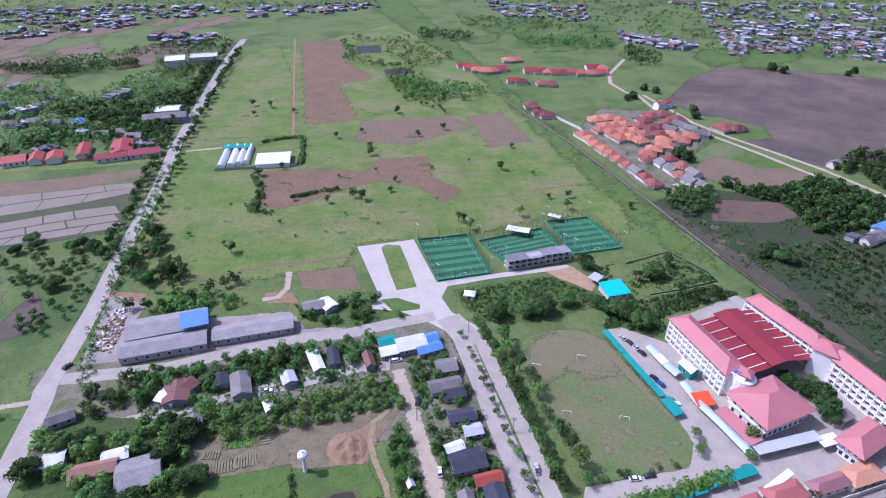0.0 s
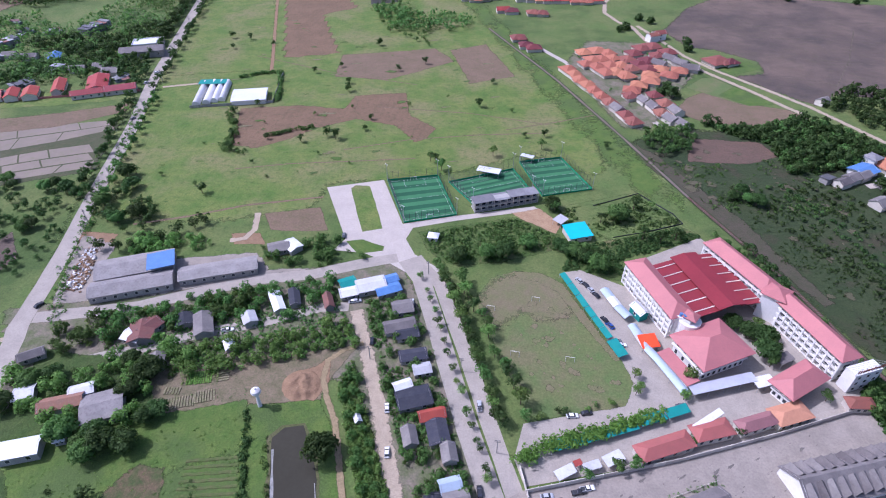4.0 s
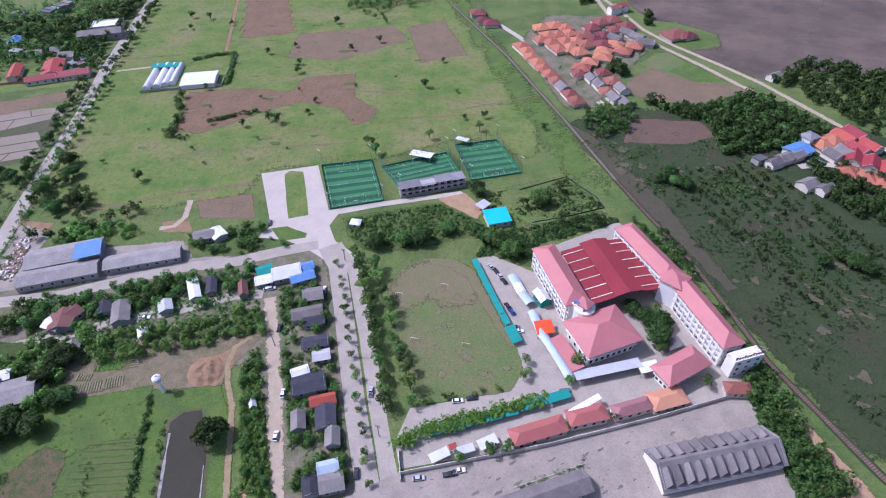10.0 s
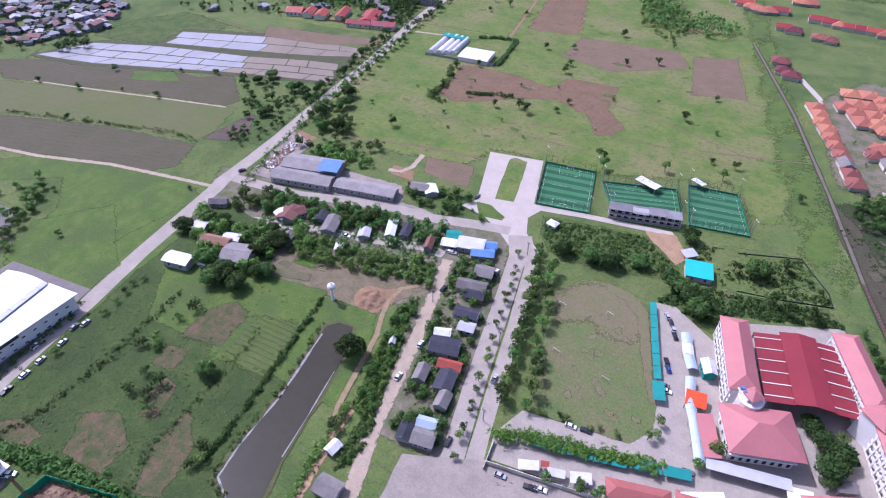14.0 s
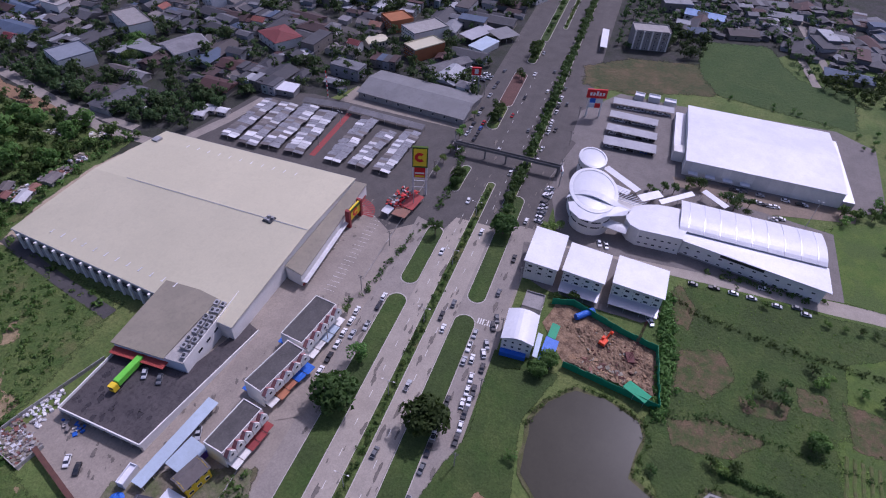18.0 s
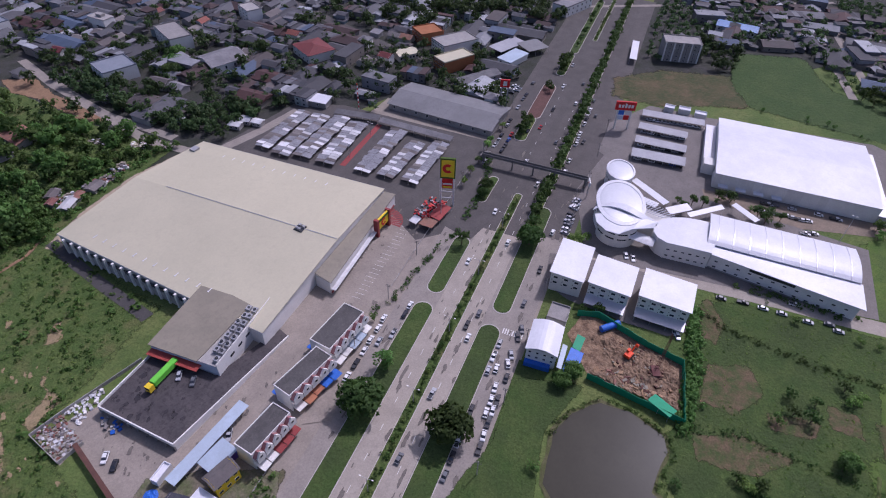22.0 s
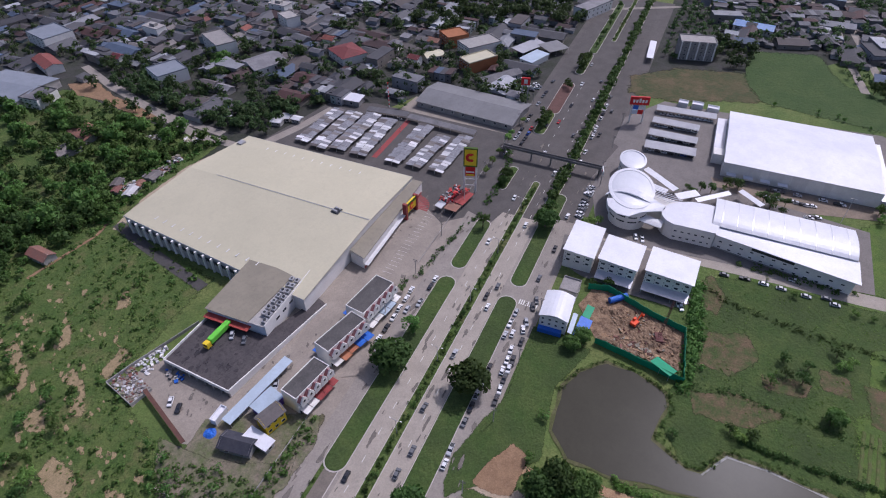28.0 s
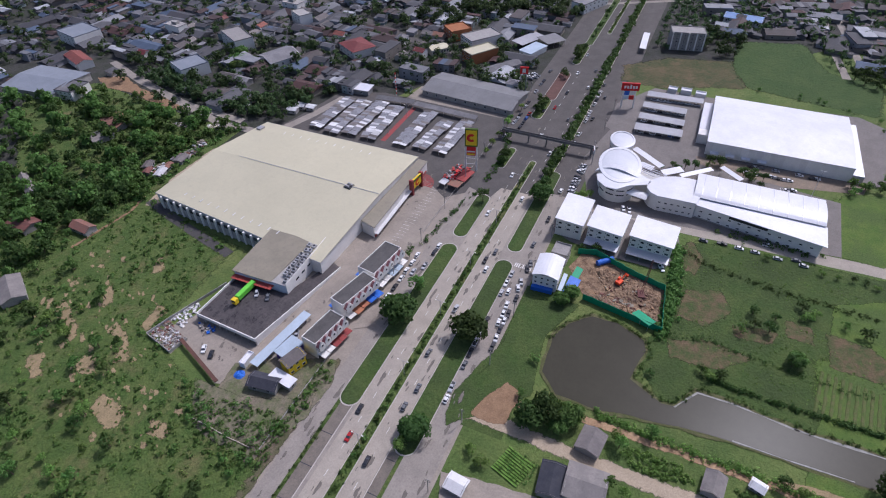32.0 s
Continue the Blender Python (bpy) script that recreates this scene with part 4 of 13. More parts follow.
for a, b in (((186, 500), (330, 470)), ((200, 455), (300, 410)), ((240, 412), (330, 560)), ((205, 540), (400, 520)), ((215, 640), (290, 408)), ((165, 560), (420, 590))):
    strip("field_bund", [a, ((a[0] + b[0]) / 2 + 3, (a[1] + b[1]) / 2 - 2), b], 1.0, BUND, label="thin dry bund across the brown fields", category="bund")
area("field", [(112.2, 379.7), (127.7, 401.6), (146.9, 416.5), (170.8, 394.4), (196.3, 385.7), (203.6, 371.6), (173.8, 359.6), (132.5, 361)], FALLOW, wob=1.5, label="dry pinkish-brown field", category="field")
area("field", [(133.2, 422.4), (151.4, 440.3), (160.6, 442.4), (190.8, 394.4), (166.4, 392.6)], SPORT, wob=1.5, label="dry green plot beside the country road", category="field")
area("field", [(153.7, 408.9), (171.8, 425.1), (190, 394.4), (170, 390.9)], LUSH, wob=1, label="small bright green plot", category="field")
area("field", [(114, 340.4), (156.8, 335.6), (161.2, 317.8), (140, 308.4), (102.2, 309.3)], mat("cleared_earth", (0.135, 0.085, 0.062), (0.11, 0.075, 0.054), 9, (0.08, 0.072, 0.035), 2, 0.95, bump=0.4), wob=2, label="cleared brown plot", category="field")
area("field", [(-144.8, 245.3), (-115.1, 252.6), (-107.3, 231.3), (-119.1, 230), (-137.3, 230.4)], FALLOW, wob=1, label="tilled vegetable plot", category="field")
area("field", [(-236.8, 226), (-216, 224), (-216, 214), (-230.6, 211)], CLAY, wob=1.5, label="bare clay beside the brick stacks", category="ground")
for q in ([(-99.3, 379.4), (-33.1, 371.5), (22.4, 355.7)], [(-8.4, 347.5), (26.4, 359.8), (56.6, 372.5)], [(-113.4, 316.6), (-71.5, 331.5), (-27, 339.6), (18.3, 344)], [(-175.7, 290.7), (-142.9, 298.2), (-101.6, 302.8), (-66.8, 307.2)], [(-213.7, 474.2), (-139.3, 439.4), (-73.7, 419.4)]):
    strip("track", q, 1.1, FALLOW, label="faint trodden trail across the meadow", category="track")
strip("track", [(-115.7, 262.5), (-156.6, 252.9), (-184.3, 241.4), (-211.8, 232.9)], 1.8, FALLOW, label="faint trodden trail across the meadow", category="track")
strip("track", [(-148.4, 245.8), (-146, 231.5), (-148.9, 222.9), (-156, 221)], 3.4, DIRTROAD, label="short dirt drive", category="track")
area("field", [(-157.5, 227.3), (-142.6, 227.8), (-136.8, 218.6), (-152.9, 218)], CLAY, wob=1.2, label="bare clay patch", category="ground")
area("field", [(-311.6, 709.7), (-285.2, 754.4), (-231.5, 605.4), (-193.1, 443.9), (-276.5, 428.3), (-309, 601.9)], MEADOW, wob=3, label="pale green meadow strip", category="field")
area("lake", [(-187, 753.4), (-157.4, 761), (-150.1, 720.5), (-180.1, 716.2)], WATER, wob=2, label="small grey fish pond", category="pond")
area("lake", [(-139.3, 644.9), (-110.9, 655.6), (-104.3, 632.9), (-135.7, 622.6)], WATER, wob=2, label="small grey fish pond", category="pond")

# fields west of the long road
area("field", [(-429.2, 59.2), (-513.3, 241.9), (-290.9, 407.8), (-225.6, 149.5), (-210.1, 58.3), (-185.4, 2.3), (-243.6, 1)], GRASS, wob=4, label="green rice land", category="field")
area("field", [(-455, 105), (-431.3, 116.9), (-405, 130), (-340, 158), (-273, 175.5), (-262, 152), (-276, 136), (-315, 121), (-369, 103), (-410, 86), (-440, 75)], WESTBROWN, wob=1.3, label="brown fallow field", category="field")
area("field", [(-207.9, 55.6), (-218.3, 75), (-223.4, 140.3), (-245.2, 145.7), (-292.3, 134.6), (-339.5, 116.6), (-372.7, 81.8), (-340.3, 80.3), (-307.2, 108.6), (-282.5, 91.8), (-268.3, 58.7), (-259.3, 49.5), (-230.5, 60)], LUSH, wob=1.5, label="lush green field beside the showroom", category="field")
area("field", [(-186.1, -3.1), (-202.9, 56.8), (-234.8, 73.6), (-223.7, 141.7), (-209.9, 141.2), (-193.7, 54.8), (-180.5, 7.3)], LUSH, wob=2, label="lush green field", category="field")
OLIVE = mat("olive_stubble", (0.125, 0.13, 0.055), (0.105, 0.13, 0.04), 25, (0.13, 0.105, 0.06), 5, 0.95, bump=0.4, amount=0.6)
area("field", [(-505, 172), (-455.6, 205.9), (-391, 229), (-377, 235), (-350, 240), (-331, 258), (-294, 231), (-300, 218), (-351, 204), (-420, 176), (-466.5, 157)], WESTBROWN, wob=1.6, label="grey-brown fallow strip field", category="field")
area("field", [(-398, 220.7), (-371, 235.8), (-353.9, 227.5), (-386.9, 208.1)], LUSH, wob=1.5, label="small bright green plot", category="field")
area("field", [(-490, 135), (-462.8, 155), (-399, 181), (-345, 204), (-288, 224), (-277, 194), (-276, 178.7), (-340, 161), (-407, 132), (-445, 115)], OLIVE, wob=1.5, label="olive green strip field", category="field")
area("field", [(-275.3, 183), (-274.3, 210.2), (-273.2, 225.2), (-257, 204.1), (-260.8, 188.7)], BROWNFIELD, wob=2, label="small brown plot beside the road", category="field")
area("field", [(-488.6, 243.8), (-490.6, 286.3), (-469, 324.5), (-411.4, 333.7), (-408.9, 306.1), (-419.8, 268.1), (-460.3, 248.6)], SCRUB, wob=3, label="dark green field by the paddies", category="field")
area("field", [(-453.6, 324.6), (-422.5, 357.4), (-305.3, 378.8), (-275.9, 380.8), (-280.5, 348.4), (-361.8, 326.7)], OLIVE, wob=3, label="dry brownish field beyond the paddies", category="field")
strip("track", [(-443.5, 167.7), (-406.2, 180), (-379.8, 189.5), (-337.4, 205), (-295.8, 219.4)], 1.8, DIRTROAD, wob=0.6, label="thin path between strip fields", category="track")
strip("track", [(-440, 71), (-415.4, 80.8), (-368.9, 105), (-341, 113), (-296, 132.2), (-253.2, 144.2), (-227.8, 150.8)], 2.8, DIRTROAD, wob=0.6, label="pale farm track", category="track")

area("market_yard", [(-222, 172), (-233.8, 222.5), (-212, 216), (-211.5, 200), (-139.4, 212), (-129.9, 199), (-92.8, 203), (-92.9, 194.9), (-167.9, 173.7), (-212.8, 160)], YARD, wob=1.4, label="pale dusty yard of the market sheds", category="yard")
area("village_ground", [(-240.9, 168.6), (-176.7, 179.8), (-100.3, 203.8), (-65.9, 206.8), (-46.2, 152.5), (-27.2, 82.5), (-56.9, 77.8), (-76.6, 133.5), (-105.4, 138.3), (-149.2, 114.6), (-205.3, 112.6)], VILLAGE, wob=2, label="dusty ground of the settlement", category="ground")

# long road, avenue, lanes
strip("road", [(-340, 783.1), (-327.4, 674.6), (-297.6, 510.9), (-279.8, 414), (-262.9, 346.3), (-252.3, 288.8), (-244.6, 249.2), (-237.1, 214.2), (-232.1, 185.2), (-228.3, 157.5)] + [(-225.5, 150.2), (-212.1, 90.5), (-202.4, 56.7), (-195.3, 25.8), (-188.7, 2.6), (-178.4, -34.9), (-173.6, -54.7)], 8.6, CONCRETE, wob=0.4, label="long straight concrete road lined with trees")
strip("avenue", [(-64.1, 208.9), (-55.8, 194.7), (-48.4, 168.9), (-40.8, 140.5), (-33.6, 113.8), (-24.3, 83.1)], 8.4, CONCRETE, wob=0.3, label="concrete avenue carriageway, dappled and stained")
strip("avenue", [(-59.6, 211.2), (-46.6, 191), (-39.3, 165.8), (-32.1, 140.8), (-26.5, 119.1), (-16.4, 83.4)], 6.2, CONCRETE, wob=0.3, label="concrete avenue carriageway, dappled and stained")
strip("lane", [(-83.5, 173.2), (-76.3, 151.5), (-67.4, 122.8), (-61, 98.6), (-55.5, 77.8)] + [(-49, 61.1), (-43.5, 43.8), (-41.4, 34.3), (-38.4, 20.8), (-35.8, 8.7), (-33.7, -1.9), (-30.9, -17.5), (-27.7, -32.8), (-22.5, -38.5)], 5.8, DIRTROAD, wob=0.6, label="pale sandy lane between gardens")
strip("lane", [(-87.2, 175.4), (-99.4, 174.3), (-117.5, 166.4), (-148.1, 156.6), (-175.9, 145.3), (-198.5, 137.2), (-219.7, 129.3)], 5.5, CONCRETE, wob=0.5, label="narrow concrete lane through the settlement")
strip("lane", [(-68.5, 210.3), (-87.3, 204.6), (-107.8, 196.6), (-133.2, 191.9), (-156.5, 182.8), (-182.6, 172), (-204.9, 167.3), (-224.6, 163.4)], 7, CONCRETE, wob=0.5, label="concrete street beside the sheds")
strip("track", [(-40, -24.7), (-46, -10), (-50.9, 3.1), (-53.8, 13.5), (-56.8, 28), (-59.7, 37.6), (-61.5, 47.3), (-64.7, 62.1), (-66.8, 69.1), (-68.1, 83.3)], 3.2, SOIL, wob=0.4, label="narrow clay path along the pond", category="track")
strip("road", [(143.3, 705.2), (110.3, 638.3), (104, 604), (112.4, 575), (122.4, 562.2), (129.4, 507.1), (158.3, 452.9), (182.1, 415.4), (197, 388.3), (203.7, 378.1)], 4.2, DIRTROAD, label="pale country road", category="road")
strip("road", [(128, 565), (140.4, 525.2), (151, 487), (167.8, 456.1), (193.7, 420.2), (213.5, 390.9), (233.4, 350), (248.8, 318.6), (263.2, 292.8), (285, 255)], 4.0, DIRTROAD, label="pale country road beside a ditch", category="road")
strip("street", [(30, 500), (48.4, 468.4), (60.7, 430.7), (74.2, 406.4), (88.3, 379.7), (97.5, 356.9)], 4.6, PALE, label="pale street of the housing estate", category="road")
strip("street", [(60.7, 430.7), (71.1, 422.7), (87.1, 432.6), (102, 449.1), (116.6, 475.7), (128, 495)], 4.6, PALE, label="pale street of the housing estate", category="road")
strip("street", [(87.1, 432.6), (93, 448), (93, 470), (100.1, 497.5)], 4.0, PALE, label="pale street of the housing estate", category="road")
strip("street", [(199, 285), (214, 288), (232, 283), (262, 262)], 5, PALE, label="pale street between the terraces", category="road")
strip("track", [(-274.7, 793.2), (-241.4, 649.4), (-213.8, 530.9), (-192.7, 440.1)], 3, CLAY, wob=0.8, label="orange-tan farm track", category="track")
strip("track", [(-268.4, 407.6), (-242.3, 415.4)], 3, DIRTROAD, label="farm drive", category="track")

# parking lot, pitches' apron, school ground
area("parking_lot", [(-115.5, 272.3), (-83.4, 281.6), (-68.5, 238.5), (-39.1, 247.1), (2.9, 257.4), (5.9, 254.3), (-40.4, 242.4), (-62.7, 235.2), (-65.7, 225.5), (-60.3, 213.4), (-46.6, 201.9), (-55.5, 193.5), (-73.8, 207.3), (-86.1, 213.5), (-101.5, 215.2), (-96.9, 224.5)], PALE, wob=0, label="pale concrete car park with a grass island", category="car park")
area("grass_island", [(-101.6, 272.1), (-99.1, 275.1), (-91.1, 274.8), (-78.5, 234.2), (-89.2, 231)], MEADOW, wob=0.6, label="grass island in the car park", category="grass")
area("grass_island", [(-96.5, 222.2), (-88, 224.3), (-76.3, 219.2), (-76.4, 215.6), (-88.8, 212.5)], LUSH, wob=0.5, label="grass verge by the junction", category="grass")
area("dirt_apron", [(-9.8, 250.6), (5.9, 255.4), (15.6, 240.2), (12.1, 232.8), (1.9, 237.3)], SOIL, wob=1, label="bare sandy patch", category="ground")
area("weedy_plot", [(-59.3, 231.9), (-8.3, 247), (13.4, 231.4), (16.9, 221.3), (-23.2, 206.9), (-44.1, 206.2), (-54.3, 216.7)], SCRUB, wob=2, label="weedy overgrown plot", category="ground")
area("weedy_plot", [(12.2, 255.5), (63.6, 273.8), (80.9, 244.8), (43.9, 229.1), (32.5, 231.1), (23.4, 243)], GRASS, wob=2, label="fenced rough plot", category="ground")
area("weedy_plot", [(16.9, 221.3), (78.6, 241.3), (88.3, 232.9), (42.9, 213.3), (38.9, 196.6), (12.7, 203.9)], SCRUB, wob=2, label="overgrown plot behind the school", category="ground")
area("school_yard", [(11.6, 202), (20.5, 204.3), (40.2, 192.9), (44.5, 209.1), (86.3, 232.2), (126.7, 145.6), (118.5, 129), (39.2, 104.1), (-14.5, 92.2), (-17.4, 102.6), (-13.1, 116.9), (25.3, 125.9), (29, 148.4)], CONCRETE, label="concrete school yard", category="yard")
area("sports_field", [(-30, 183.4), (-22.3, 197.1), (-10.1, 202.7), (1.1, 201.3), (9.3, 194), (29.6, 146.9), (31.7, 136.9), (26.4, 125.9), (-4.5, 119.2), (-11.1, 120.8), (-24.7, 162.5)], SPORT, wob=1.2, label="worn grass sports field", category="field")
area("worn_patch", [(-27.4, 183.5), (-20.8, 195.9), (-10, 201.5), (1.1, 199.7), (11.9, 188.3), (14.2, 173.8), (-3.6, 168.2), (-9, 176.7), (-21, 162.6)], WORN, wob=4, step=4, label="worn brown end of the sports field", category="field")
area("worn_rim", [(-11.5, 202.6), (1.1, 201.8), (10.4, 195.2), (20.4, 168.9), (29, 148.4), (26.6, 147.7), (15.4, 170.4), (7.9, 188.2), (-1.6, 195.7), (-9.9, 197)], WORN, wob=1.2, label="worn sandy rim", category="ground")
area("yard", [(-15, 90.7), (39.2, 103.4), (118.7, 128.5), (126, 115.7), (140, 83.7), (112.4, 50), (-35.1, 44), (-41, 76.9)], YARD, wob=0.5, label="wide dusty concrete depot yard", category="yard")
area("verge", [(119.5, 129.1), (128.2, 132), (144.9, 93.5), (153.8, 66.9), (131.4, 69.3), (126.6, 112.2)], SOIL, wob=1.5, label="bare soil verge", category="ground")


# railway
RAIL = [(-14.3, 552), (35.7, 432.8), (68.2, 339.9), (91.3, 269), (115.5, 203.2)] + [(120.6, 184.4), (131.2, 143.4), (144.5, 113.3), (155.6, 88.6)]
strip("railway_bed", RAIL, 1.7, mat("ballast", (0.19, 0.145, 0.12), (0.15, 0.12, 0.10), 6, (0.10, 0.085, 0.07), 0.5, 0.95, bump=0.6), z=0.30, wob=0.3, label="railway ballast bed", category="railway")
strip("railway_verge", RAIL, 3.4, DULL, z=0.22, wob=0.8, label="grassy verge of the railway", category="railway")


# rice paddies in cells with grassy bunds
def paddies(south, north, nu, rows, wet, seed):
    """Cells between two banks; wet: how far along from the west the water stands."""
    base = thing("paddy_field", *south[0], 0, 0, "flooded and drying rice paddies divided by narrow bunds", "rice paddy", kind="structure")
    rng = random.Random(seed)
    o = Vector(south[0])

    def on(line, t):
        d = [0.0]
        for a, b in zip(line, line[1:]):
            d.append(d[-1] + (Vector(b) - Vector(a)).length)
        w = t * d[-1]
        for k in range(len(line) - 1):
            if w <= d[k + 1] or k == len(line) - 2:
                return Vector(line[k]).lerp(Vector(line[k + 1]), (w - d[k]) / (d[k + 1] - d[k]))

    for a, b in zip(rows, rows[1:]):
        cuts = sorted(min(1, max(0, (i + rng.uniform(-0.28, 0.28)) / nu)) if 0 < i < nu else i / nu for i in range(nu + 1))
        for u0, u1 in zip(cuts, cuts[1:]):
            e = 0.0022
            sl = 0.015 * (1 if b < 0.6 else -1)
            q = [on(south, min(1, u + k)).lerp(on(north, min(1, u + k)), v) - o for u, v, k in ((u0 + e, a + 0.02, 0), (u1 - e, a + 0.02, 0), (u1 - e, b - 0.02, sl), (u0 + e, b - 0.02, sl))]
            bm = bmesh.new()
            bm.faces.new([bm.verts.new((p.x, p.y, 0.14)) for p in q])
            part("paddy", bm, PADDYWATER if (u0 + u1) / 2 < wet + rng.uniform(-0.06, 0.06) else WETPADDY, base)


area("field", [(-492, 190), (-446, 200), (-390, 227), (-340, 252), (-306, 267), (-259, 285), (-270, 322), (-276, 356), (-340, 343), (-365, 333), (-436, 297), (-428, 265), (-474, 240)], mat("paddy_bund", (0.085, 0.085, 0.045), (0.06, 0.075, 0.03), 6, (0.10, 0.08, 0.05), 1, 0.95, bump=0.4), wob=1.2, label="grassy bunds between the paddies", category="field")
paddies([(-489, 194), (-446, 205), (-390, 232), (-340, 257), (-306, 272), (-262, 289)], [(-470, 236), (-421, 262), (-344, 289), (-307, 308), (-276, 319)], 9, (0, 0.3, 0.62, 1), 0.62, 3)
paddies([(-424, 267), (-310, 315), (-273, 338)], [(-431, 293), (-362, 327), (-338, 338), (-279, 352)], 6, (0, 0.5, 1), 0.5, 4)
area("field", [(-458, 326.9), (-470.4, 363.5), (-299.2, 415.3), (-279, 354.8), (-306.4, 337.4)], GRASS, wob=2, label="green field by the red-roofed compound", category="field")

# ---- highway; hx(u, v) gives a place along and across it ----
HA, HB = radians(-167.02), radians(-167.02 - 3.2)


def hx(u, v):
    a = HA if u < 0 else HB
    v -= 0.0616 * max(0, u - 20)
    return (-195.3 + u * math.cos(a) + v * math.sin(a), -104.5 + u * math.sin(a) - v * math.cos(a))


def hstrip(name, u0, u1, v0, v1, material, label, z=None, step=25, wob=0.0, round_ends=False, category="road", thick=0.0):
    n = max(2, int((u1 - u0) / step))
    us = [u0 + (u1 - u0) * i / n for i in range(n + 1)]
    side1 = [hx(u, v0) for u in us]
    side2 = [hx(u, v1) for u in us][::-1]
    if round_ends:
        vm, r = (v0 + v1) / 2, (v1 - v0) / 2
        cap1 = [hx(u1 + r * math.sin(a), vm - r * math.cos(a)) for a in (0.4, 0.8, 1.2, 1.57, 1.9, 2.3, 2.7)]
        cap0 = [hx(u0 - r * math.sin(a), vm + r * math.cos(a)) for a in (0.4, 0.8, 1.2, 1.57, 1.9, 2.3, 2.7)]
        pts = side1 + cap1 + side2 + cap0
    else:
        pts = side1 + side2
    if thick:
        bm = bmesh.new()
        prism(bm, pts, 0, thick)
        return tagged(part(name, bm, material), label, category, kind="structure")
    return area(name, pts, material, z, wob, 4, label, category)


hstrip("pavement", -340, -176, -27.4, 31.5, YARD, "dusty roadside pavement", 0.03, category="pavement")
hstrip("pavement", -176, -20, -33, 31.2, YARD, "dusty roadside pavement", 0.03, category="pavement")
# From here the paving darkens in steps that stand for a cloud's shade.
hstrip("pavement", -20, 330, -33, 34, CLOUDED_ROAD, "roadside pavement darkened for cloud shade", 0.03, category="pavement")
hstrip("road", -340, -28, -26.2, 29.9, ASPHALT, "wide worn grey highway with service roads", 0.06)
hstrip("road", -28, 60, -28.5, 29.3, CLOUDED_ROAD, "wide highway with service roads, greyed for cloud shade", 0.06)
hstrip("road", 60, 330, -29.5, 23, CARPARK_CLOUDED, "wide highway with service roads, darkened for cloud shade", 0.06)
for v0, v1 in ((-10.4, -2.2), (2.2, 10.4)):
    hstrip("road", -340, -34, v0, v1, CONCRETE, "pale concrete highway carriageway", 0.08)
    hstrip("road", -34, 130, v0, min(v1, 9.2), CLOUDED_ROAD, "highway carriageway greyed for cloud shade", 0.08)
KERB = mat("kerb_concrete", (0.5, 0.46, 0.42), (0.42, 0.39, 0.35), 3, (0.3, 0.28, 0.25), 0.5, 0.9)
for u0, u1, v0, v1, m, lab in (
    (-80, -48, -18.5, -11, PLOTGRASS, "grass island with a kerb between carriageway and service road"),
    (-192, -95, -19, -10.8, PLOTGRASS, "long grass island with a kerb"),
    (-80, -10, 12, 19.5, PLOTGRASS, "grass island shaded by a tree"),
    (-202, -96, 11, 19.5, PLOTGRASS, "long grass island with parked cars along it"),
    (-340, -2, -1.9, 1.9, SCRUB, "narrow planted central reservation"),
    (219, 330, -3.2, -0.2, SCRUB, "narrow planted central reservation"),
    (84, 125, -20, -11.5, mat("dark_red_earth", (0.135, 0.072, 0.06), (0.11, 0.06, 0.05), 4, (0.085, 0.055, 0.04), 0.9, 0.95, bump=0.5), "bare dark red earth island"),
    (54, 77, -20, -13, SCRUB, "island with dark shrubs"),
    (149, 181, -16.5, -10.5, SCRUB, "island with dark trees"),
    (190, 305, -15.5, -9.5, PLOTGRASS, "long grass island with small trees"),
    (-12, 6, -19.5, -14.5, SCRUB, "small island with dark trees"),
    (-16, 183, 9.8, 14.2, SCRUB, "planted island with a dense tree row"),
    (190, 330, 9.8, 14.2, SCRUB, "planted island with trees"),
):
    hstrip("kerb", u0 - 0.3, u1 + 0.3, v0 - 0.3, v1 + 0.3, KERB, "weathered concrete kerb", round_ends=True, category="kerb", thick=0.2)
    hstrip("traffic_island", u0, u1, v0, v1, m, lab, round_ends=True, category="traffic island", thick=0.26)
hstrip("verge_grass", -186, -104, 30.4, 47, PLOTGRASS, "grass beside the service road", 0.045, category="grass")
area("verge", [hx(u, v) for u, v in ((-340, -27.2), (-178, -27.2), (-182, -36), (-340, -40))], mat("weedy_soil_verge", (0.145, 0.115, 0.08), (0.08, 0.085, 0.038), 5, (0.06, 0.07, 0.03), 1.2, 0.95, bump=0.5), wob=1.2, label="weedy soil verge beside the service road", category="verge")
masonry_wall([(39.8, -118.5), (38.2, -110), (36.6, -100), (34.4, -90.5)], 0.7, "low pale garden wall of loose blocks", PALE, gap=2.0)
SLAB = mat("stained_slab", (0.19, 0.162, 0.135), (0.155, 0.134, 0.112), 5, (0.115, 0.10, 0.085), 1.2, 0.92, bump=0.2, amount=0.6)
for v0, v1, c0, c1, u1 in ((-17.2, -12, -18.8, -17.2, -193), (10.8, 15.0, 15.0, 16.6, -205)):
    hstrip("drain", -340, u1, v0, v1, SLAB, "stained concrete slab over the roadside drain", 0.1, category="drain")
    hstrip("drain", -340, u1, c0, c1, SCRUB, "weedy open channel of the roadside drain", 0.1, category="drain")
    for u in range(-336, u1, 14):
        hstrip("slab_joint", u, u + 0.35, v0, v1, DARKSTEEL, "dark joint across the drain slab", 0.115, category="drain")
    e = v0 if abs(v0) < abs(v1) else v1
    hstrip("kerb", -340, u1, e - 0.15, e + 0.15, KERB, "pale kerb of the drain slab", category="kerb", thick=0.22)

